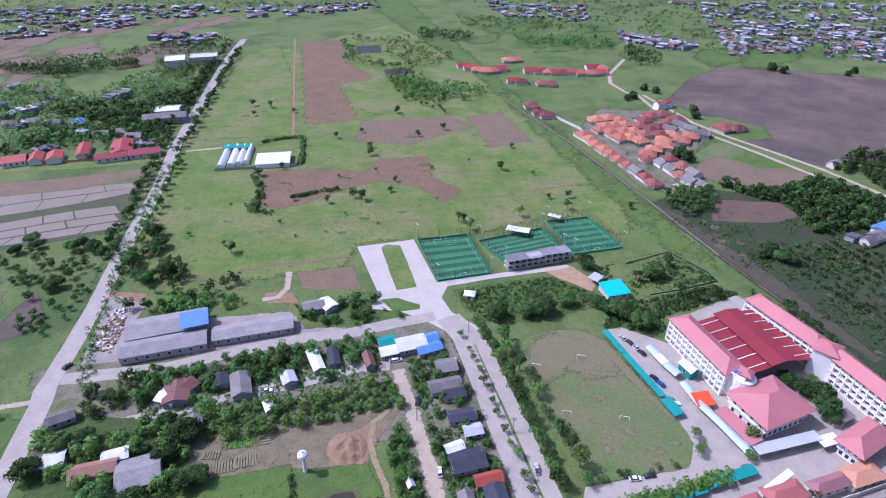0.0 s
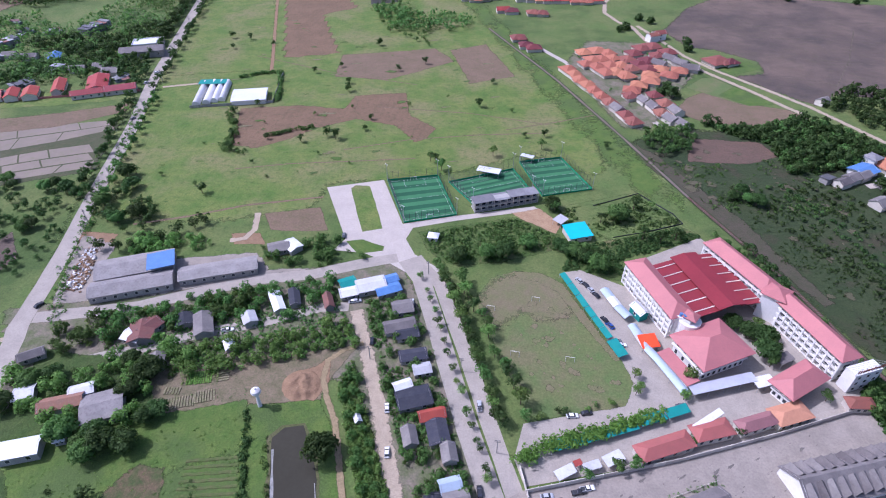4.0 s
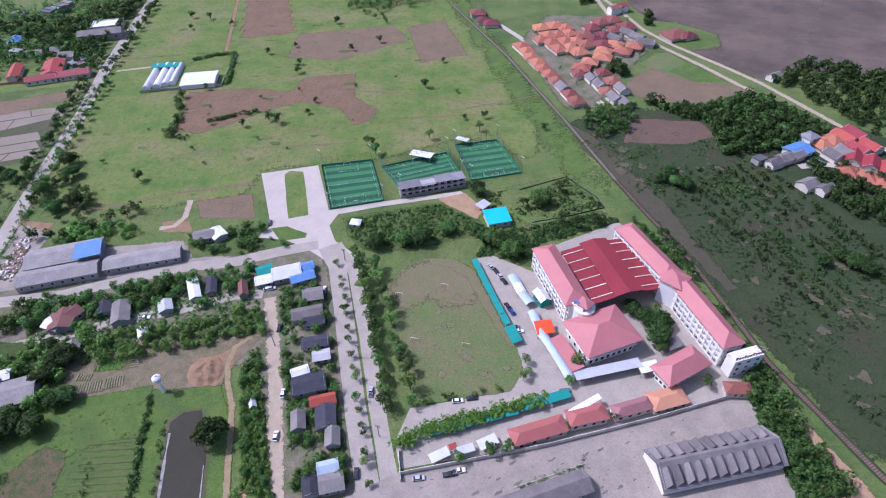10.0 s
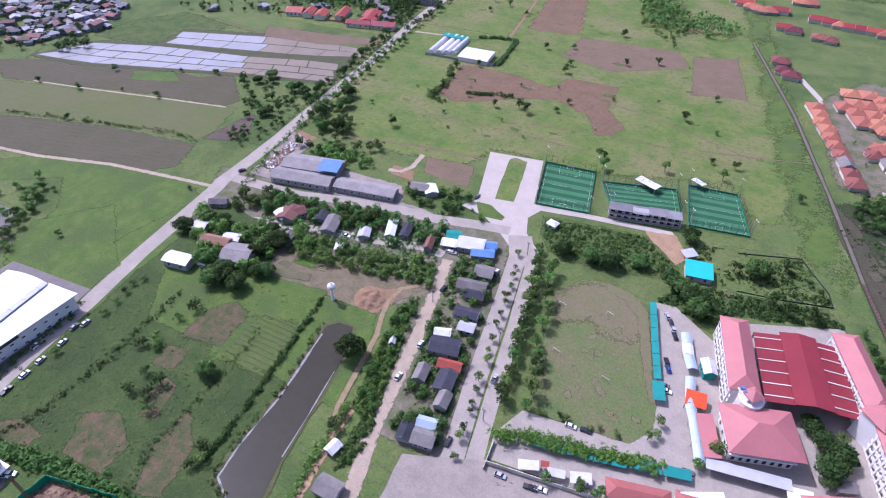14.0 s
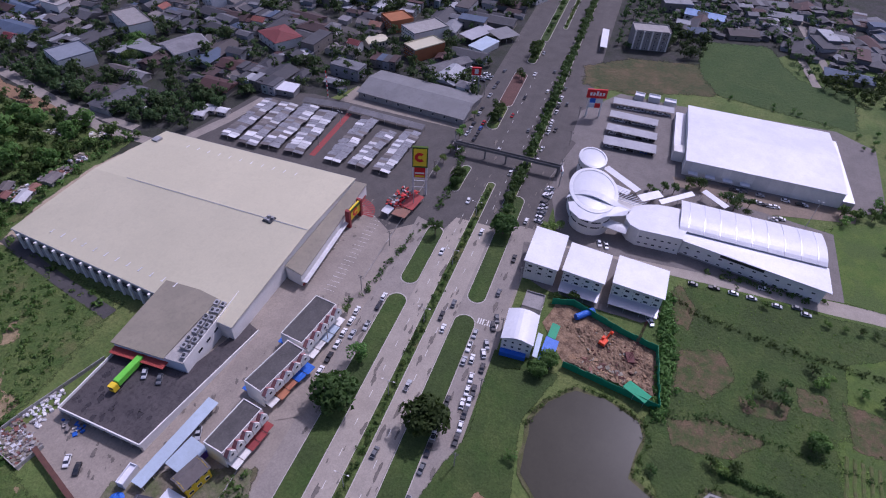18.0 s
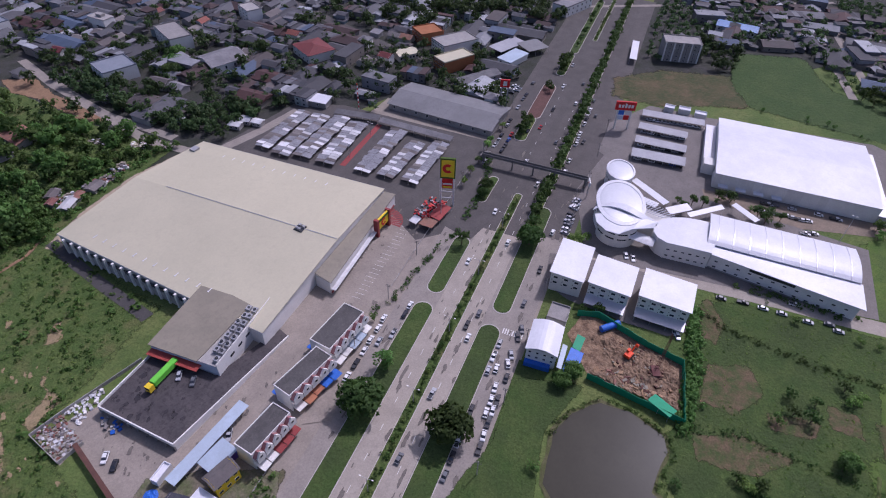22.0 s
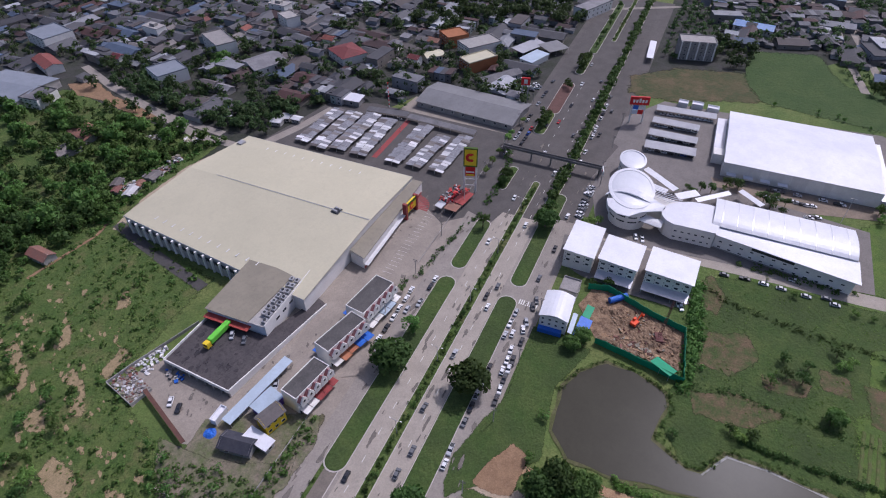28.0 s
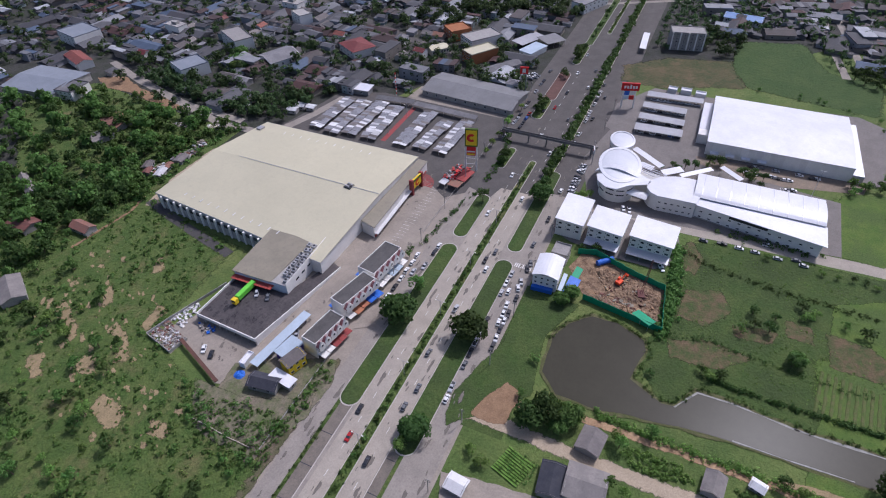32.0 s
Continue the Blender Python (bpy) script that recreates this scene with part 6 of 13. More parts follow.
def hypermarket():
    x, y, W, L, ang = (-83.5, -202.4, 90.7, 107.6, -172.9)
    th = thing("hypermarket", x, y, 0, ang + 90, "huge white hypermarket hall with a low beige metal roof", "supermarket")
    h, rise = 8.6, 3.6
    a, b = L / 2, W / 2
    e = [(57.2, 44.5), (57.2, -45.5), (-53.0, -58.0), (-61.5, 44.5)]
    r0, r1 = (57.2, -0.5), (-57.5, -11.5)
    bm = bmesh.new()
    w = [[bm.verts.new((x * 0.993, y * 0.993, z)) for x, y in e] for z in (0, h - 0.2)]
    t0, t1 = bm.verts.new((r0[0] * 0.993, r0[1], h + rise - 0.35)), bm.verts.new((r1[0] * 0.993, r1[1], h + rise - 0.35))
    for f in ((w[0][0], w[0][3], w[1][3], w[1][0]), (w[0][2], w[0][1], w[1][1], w[1][2]), (w[0][1], w[0][0], w[1][0], t0, w[1][1]), (w[0][3], w[0][2], w[1][2], t1, w[1][3])):
        bm.faces.new(f)
    part("wall", bm, WALL_WHITE, th)
    for k, q in enumerate(((e[0], r0, r1, e[3]), (r0, e[1], e[2], r1))):
        bm = bmesh.new()
        slab(bm, [(q[0][0], q[0][1], h if k == 0 else h + rise), (q[1][0], q[1][1], h + rise if k == 0 else h), (q[2][0], q[2][1], h + rise if k == 0 else h), (q[3][0], q[3][1], h if k == 0 else h + rise)], 0.3)
        part("roof", bm, ROOF_BEIGE, th, "low beige ribbed metal roof slope")

    def roof_at(x, y):
        """Height of the roof over a place of the ground plan."""
        t = (r0[0] - x) / (r0[0] - r1[0])
        ym = r0[1] + (r1[1] - r0[1]) * t
        edge = 44.5 if y > ym else -45.5 - 12.5 * t
        return h + rise * (1 - abs(y - ym) / abs(edge - ym))

    bm = bmesh.new()
    beam(bm, (38, -2.4, h + rise + 0.1), (-57.3, -11.5, h + rise + 0.1), 0.24, 4)
    part("ridge_cap", bm, ROOF_PALE, th)
    for p, q in ((e[0], e[3]), (e[1], e[2]), (e[0], e[1])):
        bm = bmesh.new()
        beam(bm, (*p, h - 0.2), (*q, h - 0.2), 0.28, 4)
        part("gutter", bm, STEEL, th)
    sky_m = mesh_sheet("skylight", 2.2, 0.35, 0.1, ROOF_WHITE)
    cross_m = mesh_sheet("skylight_end", 0.9, 0.3, 0.1, ROOF_WHITE)
    for i in range(12):
        x1, y1 = 40 - i * 6.2, 37.5
        pane = share("skylight", sky_m, th, pose(x1, y1, roof_at(x1, y1) + 0.09, 0, 0, 90))
        share("skylight_end", cross_m, pane, pose(1.1, 0, 0.01, 0, 0, 90))
    for i in range(11):
        x1 = 36 - i * 6.2
        y1 = -38.5 - 0.11 * (40 - x1)
        share("skylight", sky_m, th, pose(x1, y1, roof_at(x1, y1) + 0.09, 0, 0, 90))
    # roof plant sunk on the ridge
    fan = lbox(th, "roof_plant", DARKSTEEL, -40.6, -36.2, -11.6, -7.2, h + rise - 0.4, h + rise + 0.3, "dark rooftop plant well")
    for px, py in ((-39.6, -10.4), (-37.4, -8.4), (-38.9, -8.2), (-37.6, -10.6)):
        lbox(fan, "fan_unit", STEEL, px - 0.55, px + 0.55, py - 0.55, py + 0.55, h + rise + 0.3, h + rise + 1.2)
    # small plant on the far eaves
    lbox(th, "roof_unit", STEEL, 52, 55.5, -38, -34, h + 0.5, h + 1.9)
    # open bays along the service side
    for i in range(15):
        xx = -a + 32 + (L - 34) * i / 14
        lbox(th, "pilaster", WALL_WHITE, xx - 0.5, xx + 0.5, b - 0.4, b + 0.7, 0, h - 0.4)
    # Grey band carries the shade on the lower service wall.
    lbox(th, "plinth", WALL_GREY, -a + 30, a, b - 0.35, b - 0.05, 0, 4.6, "lower wall with its shade put in as grey")
    # Flat dark panels stand in for the depth of the open bays.
    for i in range(14):
        lbox(th, "bay_recess", GLASS, -a + 33.3 + i * (L - 34) / 14, -a + 37 + i * (L - 34) / 14, b - 0.5, b - 0.2, 4.8, 6.6)
    # front canopy towards the highway
    far_in, far_out, near_out, near_in = Vector((-53.6, -57)), Vector((-59, -58.5)), Vector((-67.6, 8.5)), Vector((-58.6, 7.5))
    bm = bmesh.new()
    slab(bm, [(*far_out, 7.0), (*far_in, 7.8), (*near_in, 7.8), (*near_out, 7.0)][::-1], 0.3)
    part("canopy_roof", bm, ROOF_TAUPE, th)
    bm = bmesh.new()
    prism(bm, [tuple(far_in), tuple(far_out.lerp(far_in, 0.08)), tuple(near_out.lerp(near_in, 0.08)), tuple(near_in)], 0, 6.8)
    part("front_wall", bm, WALL_WHITE, th)

    def along_front(u0, u1, out, z0, z1, name, m):
        """A strip on the front wall from u0 to u1 of its length."""
        d = (near_out - far_out).normalized()
        o = Vector((-d.y, d.x)) * (-1 if d.x * 0 - d.y < 0 else 1)
        o = o if o.x < 0 else -o
        p, q = far_out.lerp(near_out, u0), far_out.lerp(near_out, u1)
        bm = bmesh.new()
        prism(bm, [tuple(v) for v in (p - o * 0.3, p + o * out, q + o * out, q - o * 0.3)], z0, z1)
        part(name, bm, m, th)

    along_front(0.03, 1, 0.15, 0.9, 1.5, "red_band", FADEDRED)
    along_front(0.2, 1, 1.9, 3.0, 3.25, "awning", ROOF_PALE)
    for i in range(12):
        along_front(0.22 + i * 0.065, 0.26 + i * 0.065, 0.06, 0.4, 2.8, "shop_window", GLASS)
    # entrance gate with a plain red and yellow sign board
    a, b = a + 1.2, b + 2
    for yy in (-b + 4, -b + 14):
        lbox(th, "gate_pier", FADEDRED, -a - 10, -a - 7.6, yy - 0.7, yy + 0.7, 0, 10)
    sign = lbox(th, "sign_board", WALL_YELLOW, -a - 9.6, -a - 8.6, -b + 4.9, -b + 13.1, 3.6, 9.6, "yellow and green sign board with a plain red shape")
    lbox(sign, "sign_rim", LUSH, -a - 9.7, -a - 9.62, -b + 4.9, -b + 13.1, 7.9, 9.6)
    bm = bmesh.new()
    for i in range(12):
        t0, t1 = radians(40 + i * 24), radians(64 + i * 24)
        box_arc(bm, -a - 9.75, -b + 9, 6.2, 1.0, 2.1, t0, t1)
    bmesh.ops.remove_doubles(bm, verts=bm.verts[:], dist=0.02)
    part("sign_mark", bm, REDPAINT, sign)
    # curved red apron at the corner
    for i in range(9):
        t0 = radians(180 + i * 10)
        bm = bmesh.new()
        slab(bm, [(-a - 4 + r * math.cos(t), -b + 3 + r * math.sin(t), 0.12) for r, t in ((11, t0), (11, t0 + 0.12), (5, t0 + 0.12), (5, t0))], 0.08)
        part("apron_slab", bm, FADEDRED, th)
    return th


def box_arc(bm, x, y, z, r0, r1, t0, t1):
    """A flat ring piece standing in the plane x."""
    q = [(x, y - r * math.cos(t), z + r * math.sin(t)) for r, t in ((r0, t0), (r1, t0), (r1, t1), (r0, t1))]
    v = [bm.verts.new(p) for p in q] + [bm.verts.new((p[0] + 0.12, p[1], p[2])) for p in q]
    for f in ((0, 1, 2, 3), (7, 6, 5, 4), (0, 4, 5, 1), (1, 5, 6, 2), (2, 6, 7, 3), (3, 7, 4, 0)):
        bm.faces.new([v[i] for i in f])


def mesh_sheet(name, w, d, t, m):
    bm = bmesh.new()
    box(bm, -w / 2, w / 2, -d / 2, d / 2, 0, t)
    return mesh_of(name, bm, m)


hypermarket()


def loading_hall():
    x, y, L, W, ang = (-37, -155.6, 29.4, 29.9, -74.9)
    th = thing("loading_hall", x, y, 0, ang, "loading hall with a taupe roof, red canopy and rooftop chillers", "loading dock")
    a, b = L / 2, W / 2
    lbox(th, "wall", WALL_PALEBLUE, -a, a, -b, b, 0, 8.2)
    bm = bmesh.new()
    slab(bm, [(-a + 5, -b - 2, 9.2), (a + 0.6, -b - 2, 9.2), (a + 0.6, b + 0.5, 8.7), (-a + 8, b + 0.5, 8.7)], 0.3)
    part("roof", bm, ROOF_TAUPE, th, "taupe metal roof")
    lbox(th, "parapet", WALL_WHITE, -a - 0.3, -a, -b - 14, b, 0, 9.6)
    lbox(th, "equipment_deck", WALL_GREY, -a, -a + 8, -b, b, 8.2, 8.35)
    rng = random.Random(5)
    for i in range(15):
        cx, cy = -a + 1.5 + (i % 2) * 2.6 + rng.uniform(-0.3, 0.3), -b + 2 + (i // 2) * 3.6
        u = lbox(th, "chiller", STEEL, cx - 1, cx + 1, cy - 1.2, cy + 1.2, 8.35, 9.6 + rng.uniform(0, 0.6))
        bm = bmesh.new()
        cyl(bm, cx, cy, 9.6, 10.3, 0.6, 0.6, 10)
        part("fan", bm, DARKSTEEL, u)
    for i in range(7):
        lbox(th, "wall_panel", GLASS, -a - 0.42, -a - 0.3, -b - 10 + i * 5, -b - 7.6 + i * 5, 5.2, 6.2)
    lbox(th, "dock_canopy", ROOF_RED, -a + 7, a, b, b + 3.2, 6.0, 6.3, "faded red dock canopy")
    for i in range(5):
        lbox(th, "dock_door", GLASS, -a + 9 + i * 4, -a + 11.6 + i * 4, b - 0.1, b + 0.1, 3.6, 5.6)
    return th


loading_hall()


def dock_deck():
    top = [(1, -127.2), (7.1, -160.7), (-19.6, -165.9), (-25.6, -138.5)]
    cx, cy = sum(p[0] for p in top) / 4, sum(p[1] for p in top) / 4
    th = thing("loading_deck", cx, cy, 0, 0, "raised dark asphalt loading deck with white parapets and a ramp", "loading dock")
    loc = [(p[0] - cx, p[1] - cy) for p in top]
    bm = bmesh.new()
    prism(bm, loc, 2.8, 3.4)
    DECK_DARK = mat("stained_dark_asphalt", (0.085, 0.075, 0.075), (0.065, 0.058, 0.06), 6, (0.03, 0.028, 0.03), 1.4, 0.9, amount=0.7)
    part("deck", bm, DECK_DARK, th, "stained dark deck")
    bm = bmesh.new()
    k = 0.93
    prism(bm, [(p[0] * k, p[1] * k) for p in loc], 0, 2.8)
    part("underside", bm, WALL_GREY, th)

    def wall(p, q, z0, z1, za=0, zb=0, name="parapet"):
        bm = bmesh.new()
        d = (Vector(q) - Vector(p)).normalized()
        s = Vector((-d.y, d.x)) * 0.2
        v = []
        for w, zz in ((p, za), (q, zb)):
            w = Vector(w)
            v.append([bm.verts.new((*(w + s), z0)), bm.verts.new((*(w - s), z0)), bm.verts.new((*(w - s), z1 + zz)), bm.verts.new((*(w + s), z1 + zz))])
        for i in range(4):
            j = (i + 1) % 4
            bm.faces.new((v[0][i], v[0][j], v[1][j], v[1][i]))
        bm.faces.new(v[0][::-1])
        bm.faces.new(v[1])
        part(name, bm, WALL_WHITE, th)

    wall(loc[0], loc[1], 2.6, 4.5)
    wall(loc[1], loc[2], 2.6, 4.5)
    end = (-55.8, -132.4)
    e = (end[0] - cx, end[1] - cy)
    wall(loc[0], e, 0, 4.5, 0, -3.4, "ramp_wall")
    for i in range(9):
        p = Vector(loc[1]).lerp(Vector(loc[0]), i / 8.0)
        bm = bmesh.new()
        box(bm, p.x - 0.25, p.x + 0.25, p.y - 0.25, p.y + 0.25, 0, 2.7)
        part("column", bm, WALL_GREY, th)
    bm = bmesh.new()
    f = (-56.6, -138.7)
    g = Vector(loc[3])
    slab(bm, [(loc[0][0], loc[0][1], 3.38), (e[0], e[1], 0.2), (f[0] - cx, f[1] - cy, 0.2), (g.x, g.y, 3.38)], 0.3)
    part("ramp", bm, DECK_DARK, th)
    patches("deck_stains", [tuple(Vector(p) * 0.9 + Vector(top[k]) * 0 + Vector((cx, cy))) for k, p in enumerate(loc)], 34, (0.3, 1.3), mat("wet_stain", (0.025, 0.023, 0.025), (0.04, 0.036, 0.038), 1, None, 0.4, 0.5), "wet dark stains on the loading deck", 74, "stain", 0.5, 30, 3.42)


dock_deck()


TARRED = mat("tarred_flat_roof", (0.10, 0.094, 0.09), (0.075, 0.07, 0.068), 4, (0.14, 0.13, 0.12), 0.8, 0.9, bump=0.2, amount=0.6)


def shop_row(rect, n, colours, seed):
    x, y, L, W, ang = rect
    th = thing("shophouse_row", x, y, 0, ang, "white three-storey shophouse row with pointed gables and dark roof", "shophouse", "shophouse rows by the highway")
    rng = random.Random(seed)
    a, b, h = L / 2, W / 2, 9.0
    s = -1 if Vector((math.cos(radians(ang + 90)), math.sin(radians(ang + 90)))).dot(Vector((-0.22, 0.97))) < 0 else 1
    lbox(th, "wall", WALL_WHITE, -a, a, -b, b, 0, h)
    lbox(th, "roof", TARRED, -a + 0.3, a - 0.3, -b + 0.3, b - 0.3, h, h + 0.35, "weathered dark flat roof")
    for k in ((-a, a, -b, -b + 0.3), (-a, a, b - 0.3, b), (-a, -a + 0.3, -b + 0.3, b - 0.3), (a - 0.3, a, -b + 0.3, b - 0.3)):
        lbox(th, "parapet", WALL_WHITE, *k, h, h + 0.7)
    lbox(th, "rear_canopy", BLUETARP, -a, a * 0.2, -s * b, -s * (b + 2.5), 2.8, 3.0)
    step = L / n
    for i in range(n):
        cx = -a + step * (i + 0.5)
        g = bmesh.new()
        y0, y1 = s * (b + 0.6), s * (b + 2.2)
        for sgn in (-1, 1):
            slab(g, [(cx, y0 - s * 1.0, h + 0.7), (cx, y1, h + 0.7), (cx + sgn * step * 0.48, y1, h - 1.3), (cx + sgn * step * 0.48, y0 - s * 1.0, h - 1.3)][:: sgn * s], 0.2)
        part("gable_roof", g, ROOF_DUSKY, th, "dusky red gable roof")
        g = bmesh.new()
        for y_ in (y1 - s * 0.25, y1 - s * 0.05):
            pass
        v0 = [g.verts.new((cx + q * step * 0.46, y1 - s * 0.5, z)) for q, z in ((-1, h - 3.2), (1, h - 3.2), (1, h - 0.8), (0, h + 1.7), (-1, h - 0.8))]
        v1 = [g.verts.new((v.co.x, y1 + s * 0.12, v.co.z)) for v in v0]
        g.faces.new(v0)
        g.faces.new(v1[::-1])
        for q in range(5):
            g.faces.new((v0[(q + 1) % 5], v0[q], v1[q], v1[(q + 1) % 5]))
        bmesh.ops.recalc_face_normals(g, faces=g.faces[:])
        part("gable_front", g, WALL_WHITE, th)
        lbox(th, "balcony", WALL_WHITE, cx - step * 0.46, cx + step * 0.46, s * b, s * (b + 2.3), 5.6, 6.4)
        for z in (3.4, 6.6):
            share("window", WINDOW, th, pose(cx, s * (b + 0.05), z, 0, 0, 0 if s < 0 else 180) @ Matrix.Diagonal((step * 0.6, 1, 1.9, 1)))
        share("window", WINDOW, th, pose(cx, s * (b + 2.36), h - 1.2, 0, 0, 0 if s < 0 else 180) @ Matrix.Diagonal((1.2, 1, 1.3, 1)))
        lbox(th, "awning", rng.choice(colours), cx - step * 0.46, cx + step * 0.46, s * b, s * (b + 3.6 + rng.uniform(0, 1)), 2.75, 2.95)
        lbox(th, "shop_front", GLASS, cx - step * 0.4, cx + step * 0.4, s * (b - 0.05), s * (b + 0.12), 0.2, 2.6)
    return th


shop_row((-66.4, -114.7, 21.9, 9.7, -175.1), 5, (WALL_WHITE, ROOF_LBLUE, BLUETARP), 1)
shop_row((-43.5, -110.3, 21.5, 8, 179.6), 5, (WALL_WHITE, BLUETARP, ROOF_ORANGE, ROOF_PALE), 2)
shop_row((-19, -104.7, 18.3, 7.9, -176.2), 5, (FADEDRED, WALL_WHITE, ROOF_PALE, FADEDRED), 3)


def canopy_roof(rect, h, label, m=ROOF_SILVER, rise=0.6, name="canopy", category="canopy", posts=5, group=""):
    """An open lean-to roof on posts."""
    x, y, L, W, ang = rect
    if W > L:
        L, W, ang = W, L, ang + 90
    FOOT.append((x, y, 0.42 * (L + W) / 2 + 0.8))
    RECTS.append((x, y, L, W, ang))
    th = thing(name, x, y, 0, ang, label, category, group)
    a, b = L / 2, W / 2
    bm = bmesh.new()
    slab(bm, [(-a, -b, h), (a, -b, h), (a, b, h + rise), (-a, b, h + rise)], 0.12)
    part("roof", bm, m, th)
    for i in range(posts):
        px = -a + 0.4 + (L - 0.8) * i / max(1, posts - 1)
        for py, hh in ((-b + 0.3, h), (b - 0.3, h + rise)):
            bm = bmesh.new()
            cyl(bm, px, py, 0, hh - 0.1, 0.09, 0.09, 6)
            part("post", bm, STEEL, th)
    return th


canopy_roof((-7, -119.3, 33.8, 4.3, -174.1), 3.2, "long pale-blue sheet roof on posts beside the ramp", ROOF_LBLUE, 0.4, posts=9)
house((-4.8, -111.7, 6.4, 9.5, 90.4), 4.2, "shed", 0.6, WALL_PURPLE, ROOF_LBLUE, "violet shop annex with a pale-blue lean-to roof", "shop", name="shop_annex", win=1)
house((-1.3, -105.2, 8.8, 5.6, 176.1), 6.4, "gable", 1.6, WALL_YELLOW, ROOF_GREY, "yellow and violet shop with a dark grey gable roof", "shop", name="shop", win=3, storeys=2)
house((12.5, -107.3, 6.5, 12.1, -158.1), 3.6, "gable", 1.5, WALL_GREY, ROOF_DARK, "low house with a black corrugated roof", name="house", win=2)
house((7, -102.4, 4, 10.3, -173.6), 3.4, "shed", 0.4, WALL_GREY, ROOF_WHITE, "lean-to with a white sheet roof beside the black-roofed house", "lean-to", name="lean_to", win=1)
house((9.1, -123.1, 6.8, 2.7, -166), 2.6, "flat", 0, WALL_WHITE, ROOF_WHITE, "white container by the blue canopy", "container", name="container", win=0)
tarp = thing("tarpaulin_heap", *(15.6, -120.5), 0, 20, "heap covered by a blue tarpaulin", "tarpaulin")
bm = bmesh.new()
bmesh.ops.create_grid(bm, x_segments=14, y_segments=14, size=2.6)
for v in bm.verts:
    v.co.z = max(0.02, (1.0 + 0.7 * noise.noise(v.co * 0.7)) * max(0, 1 - (v.co.length / 2.7) ** 2) + 0.25 * noise.noise(v.co * 2.1))
part("cover", bm, BLUETARP, tarp)
wallpts = [(19.6, -155.4), (23, -130.9), (24, -123.8)]
fence = thing("brown_fence", *wallpts[0], 0, 0, "rusty brown sheet fence round the service yard", "fence")
for p, q in zip(wallpts[:-1], wallpts[1:]):
    d = Vector(q) - Vector(p)
    n = max(1, int(d.length / 4))
    for i in range(n):
        c = Vector(p).lerp(Vector(q), (i + 0.5) / n) - Vector(wallpts[0])
        m = mesh_sheet("fence_panel", d.length / n, 1.6, 0.3, BROWNWOOD)
        share("panel", m, fence, pose(c.x, c.y, 2.1, 0, 0, math.degrees(math.atan2(d.y, d.x))))
        share("post", mesh_sheet("fence_post", 0.25, 0.25, 2.1, WALL_GREY), fence, pose(c.x, c.y, 0))


def masonry_low(pts):
    th = thing("yard_wall", *pts[0], 0, 0, "low weathered concrete wall round the scrap corner", "wall")
    o = Vector(pts[0])
    for p, q in zip(pts[:-1], pts[1:]):
        p, q = Vector(p) - o, Vector(q) - o
        d = (q - p).normalized()
        s = Vector((-d.y, d.x)) * 0.12
        n = max(1, int((q - p).length / 5))
        for i in range(n):
            a, b = p.lerp(q, i / n), p.lerp(q, (i + 0.97) / n)
            bm = bmesh.new()
            prism(bm, [tuple(a - s), tuple(b - s), tuple(b + s), tuple(a + s)], 0, 1.7)
            part("wall_panel", bm, WALL_GREY, th)


# junk yard with heaps of scrap
def heap(name, poly, n, cols, label, category, seed, h=(0.3, 1.2), s=(0.4, 1.6)):
    """A strewn heap of pieces as one object."""
    rng = random.Random(seed)
    pts = scatter(poly, n, seed)
    bm = bmesh.new()
    for x, y in pts:
        w, d, t = rng.uniform(*s), rng.uniform(*s), rng.uniform(*h)
        v = box(bm, -w / 2, w / 2, -d / 2, d / 2, 0, t)
        bmesh.ops.transform(bm, matrix=pose(x, y, 0.02, rng.uniform(-14, 14), rng.uniform(-14, 14), rng.uniform(0, 360)), verts=v)
    k = 0
    me = mesh_of(name, bm, *cols)
    for i, f in enumerate(me.polygons):
        f.material_index = (i // 6 * 11 + i // 30) % len(cols)
    return tagged(new(name, me), label, category, kind="stuff")


heap("scrap_heap", [(26.2, -171), (15.6, -171.3), (17.7, -154.9), (26.2, -154.7)], 260, (ROOF_PALE, ROOF_RUST, WALL_GREY, WALL_WHITE, ROOF_GREY, ROOF_TAUPE, CLAY), "strewn scrap and rubbish in a walled corner", "scrap", 3, (0.15, 0.7), (0.3, 1.3))
masonry_low([(17.5, -154.6), (26.5, -154.3), (26.6, -171.5), (15.7, -171.4), (-15, -169.1)])
heap("scrap_heap", [(15.5, -171.3), (1.5, -171.2), (1.5, -167.2), (14.6, -162.3)], 90, (ROOF_PALE, WALL_WHITE, ROOF_GREY, WALL_GREY), "strewn crates along the yard wall", "scrap", 4, (0.2, 0.8), (0.4, 1.3))
heap("crate_heap", [(7.2, -159.4), (5.8, -149.2), (9.3, -148.5), (10.3, -157.9)], 22, (BLUETARP, WALL_GREY, ROOF_GREY), "crates under the deck edge", "crates", 6)


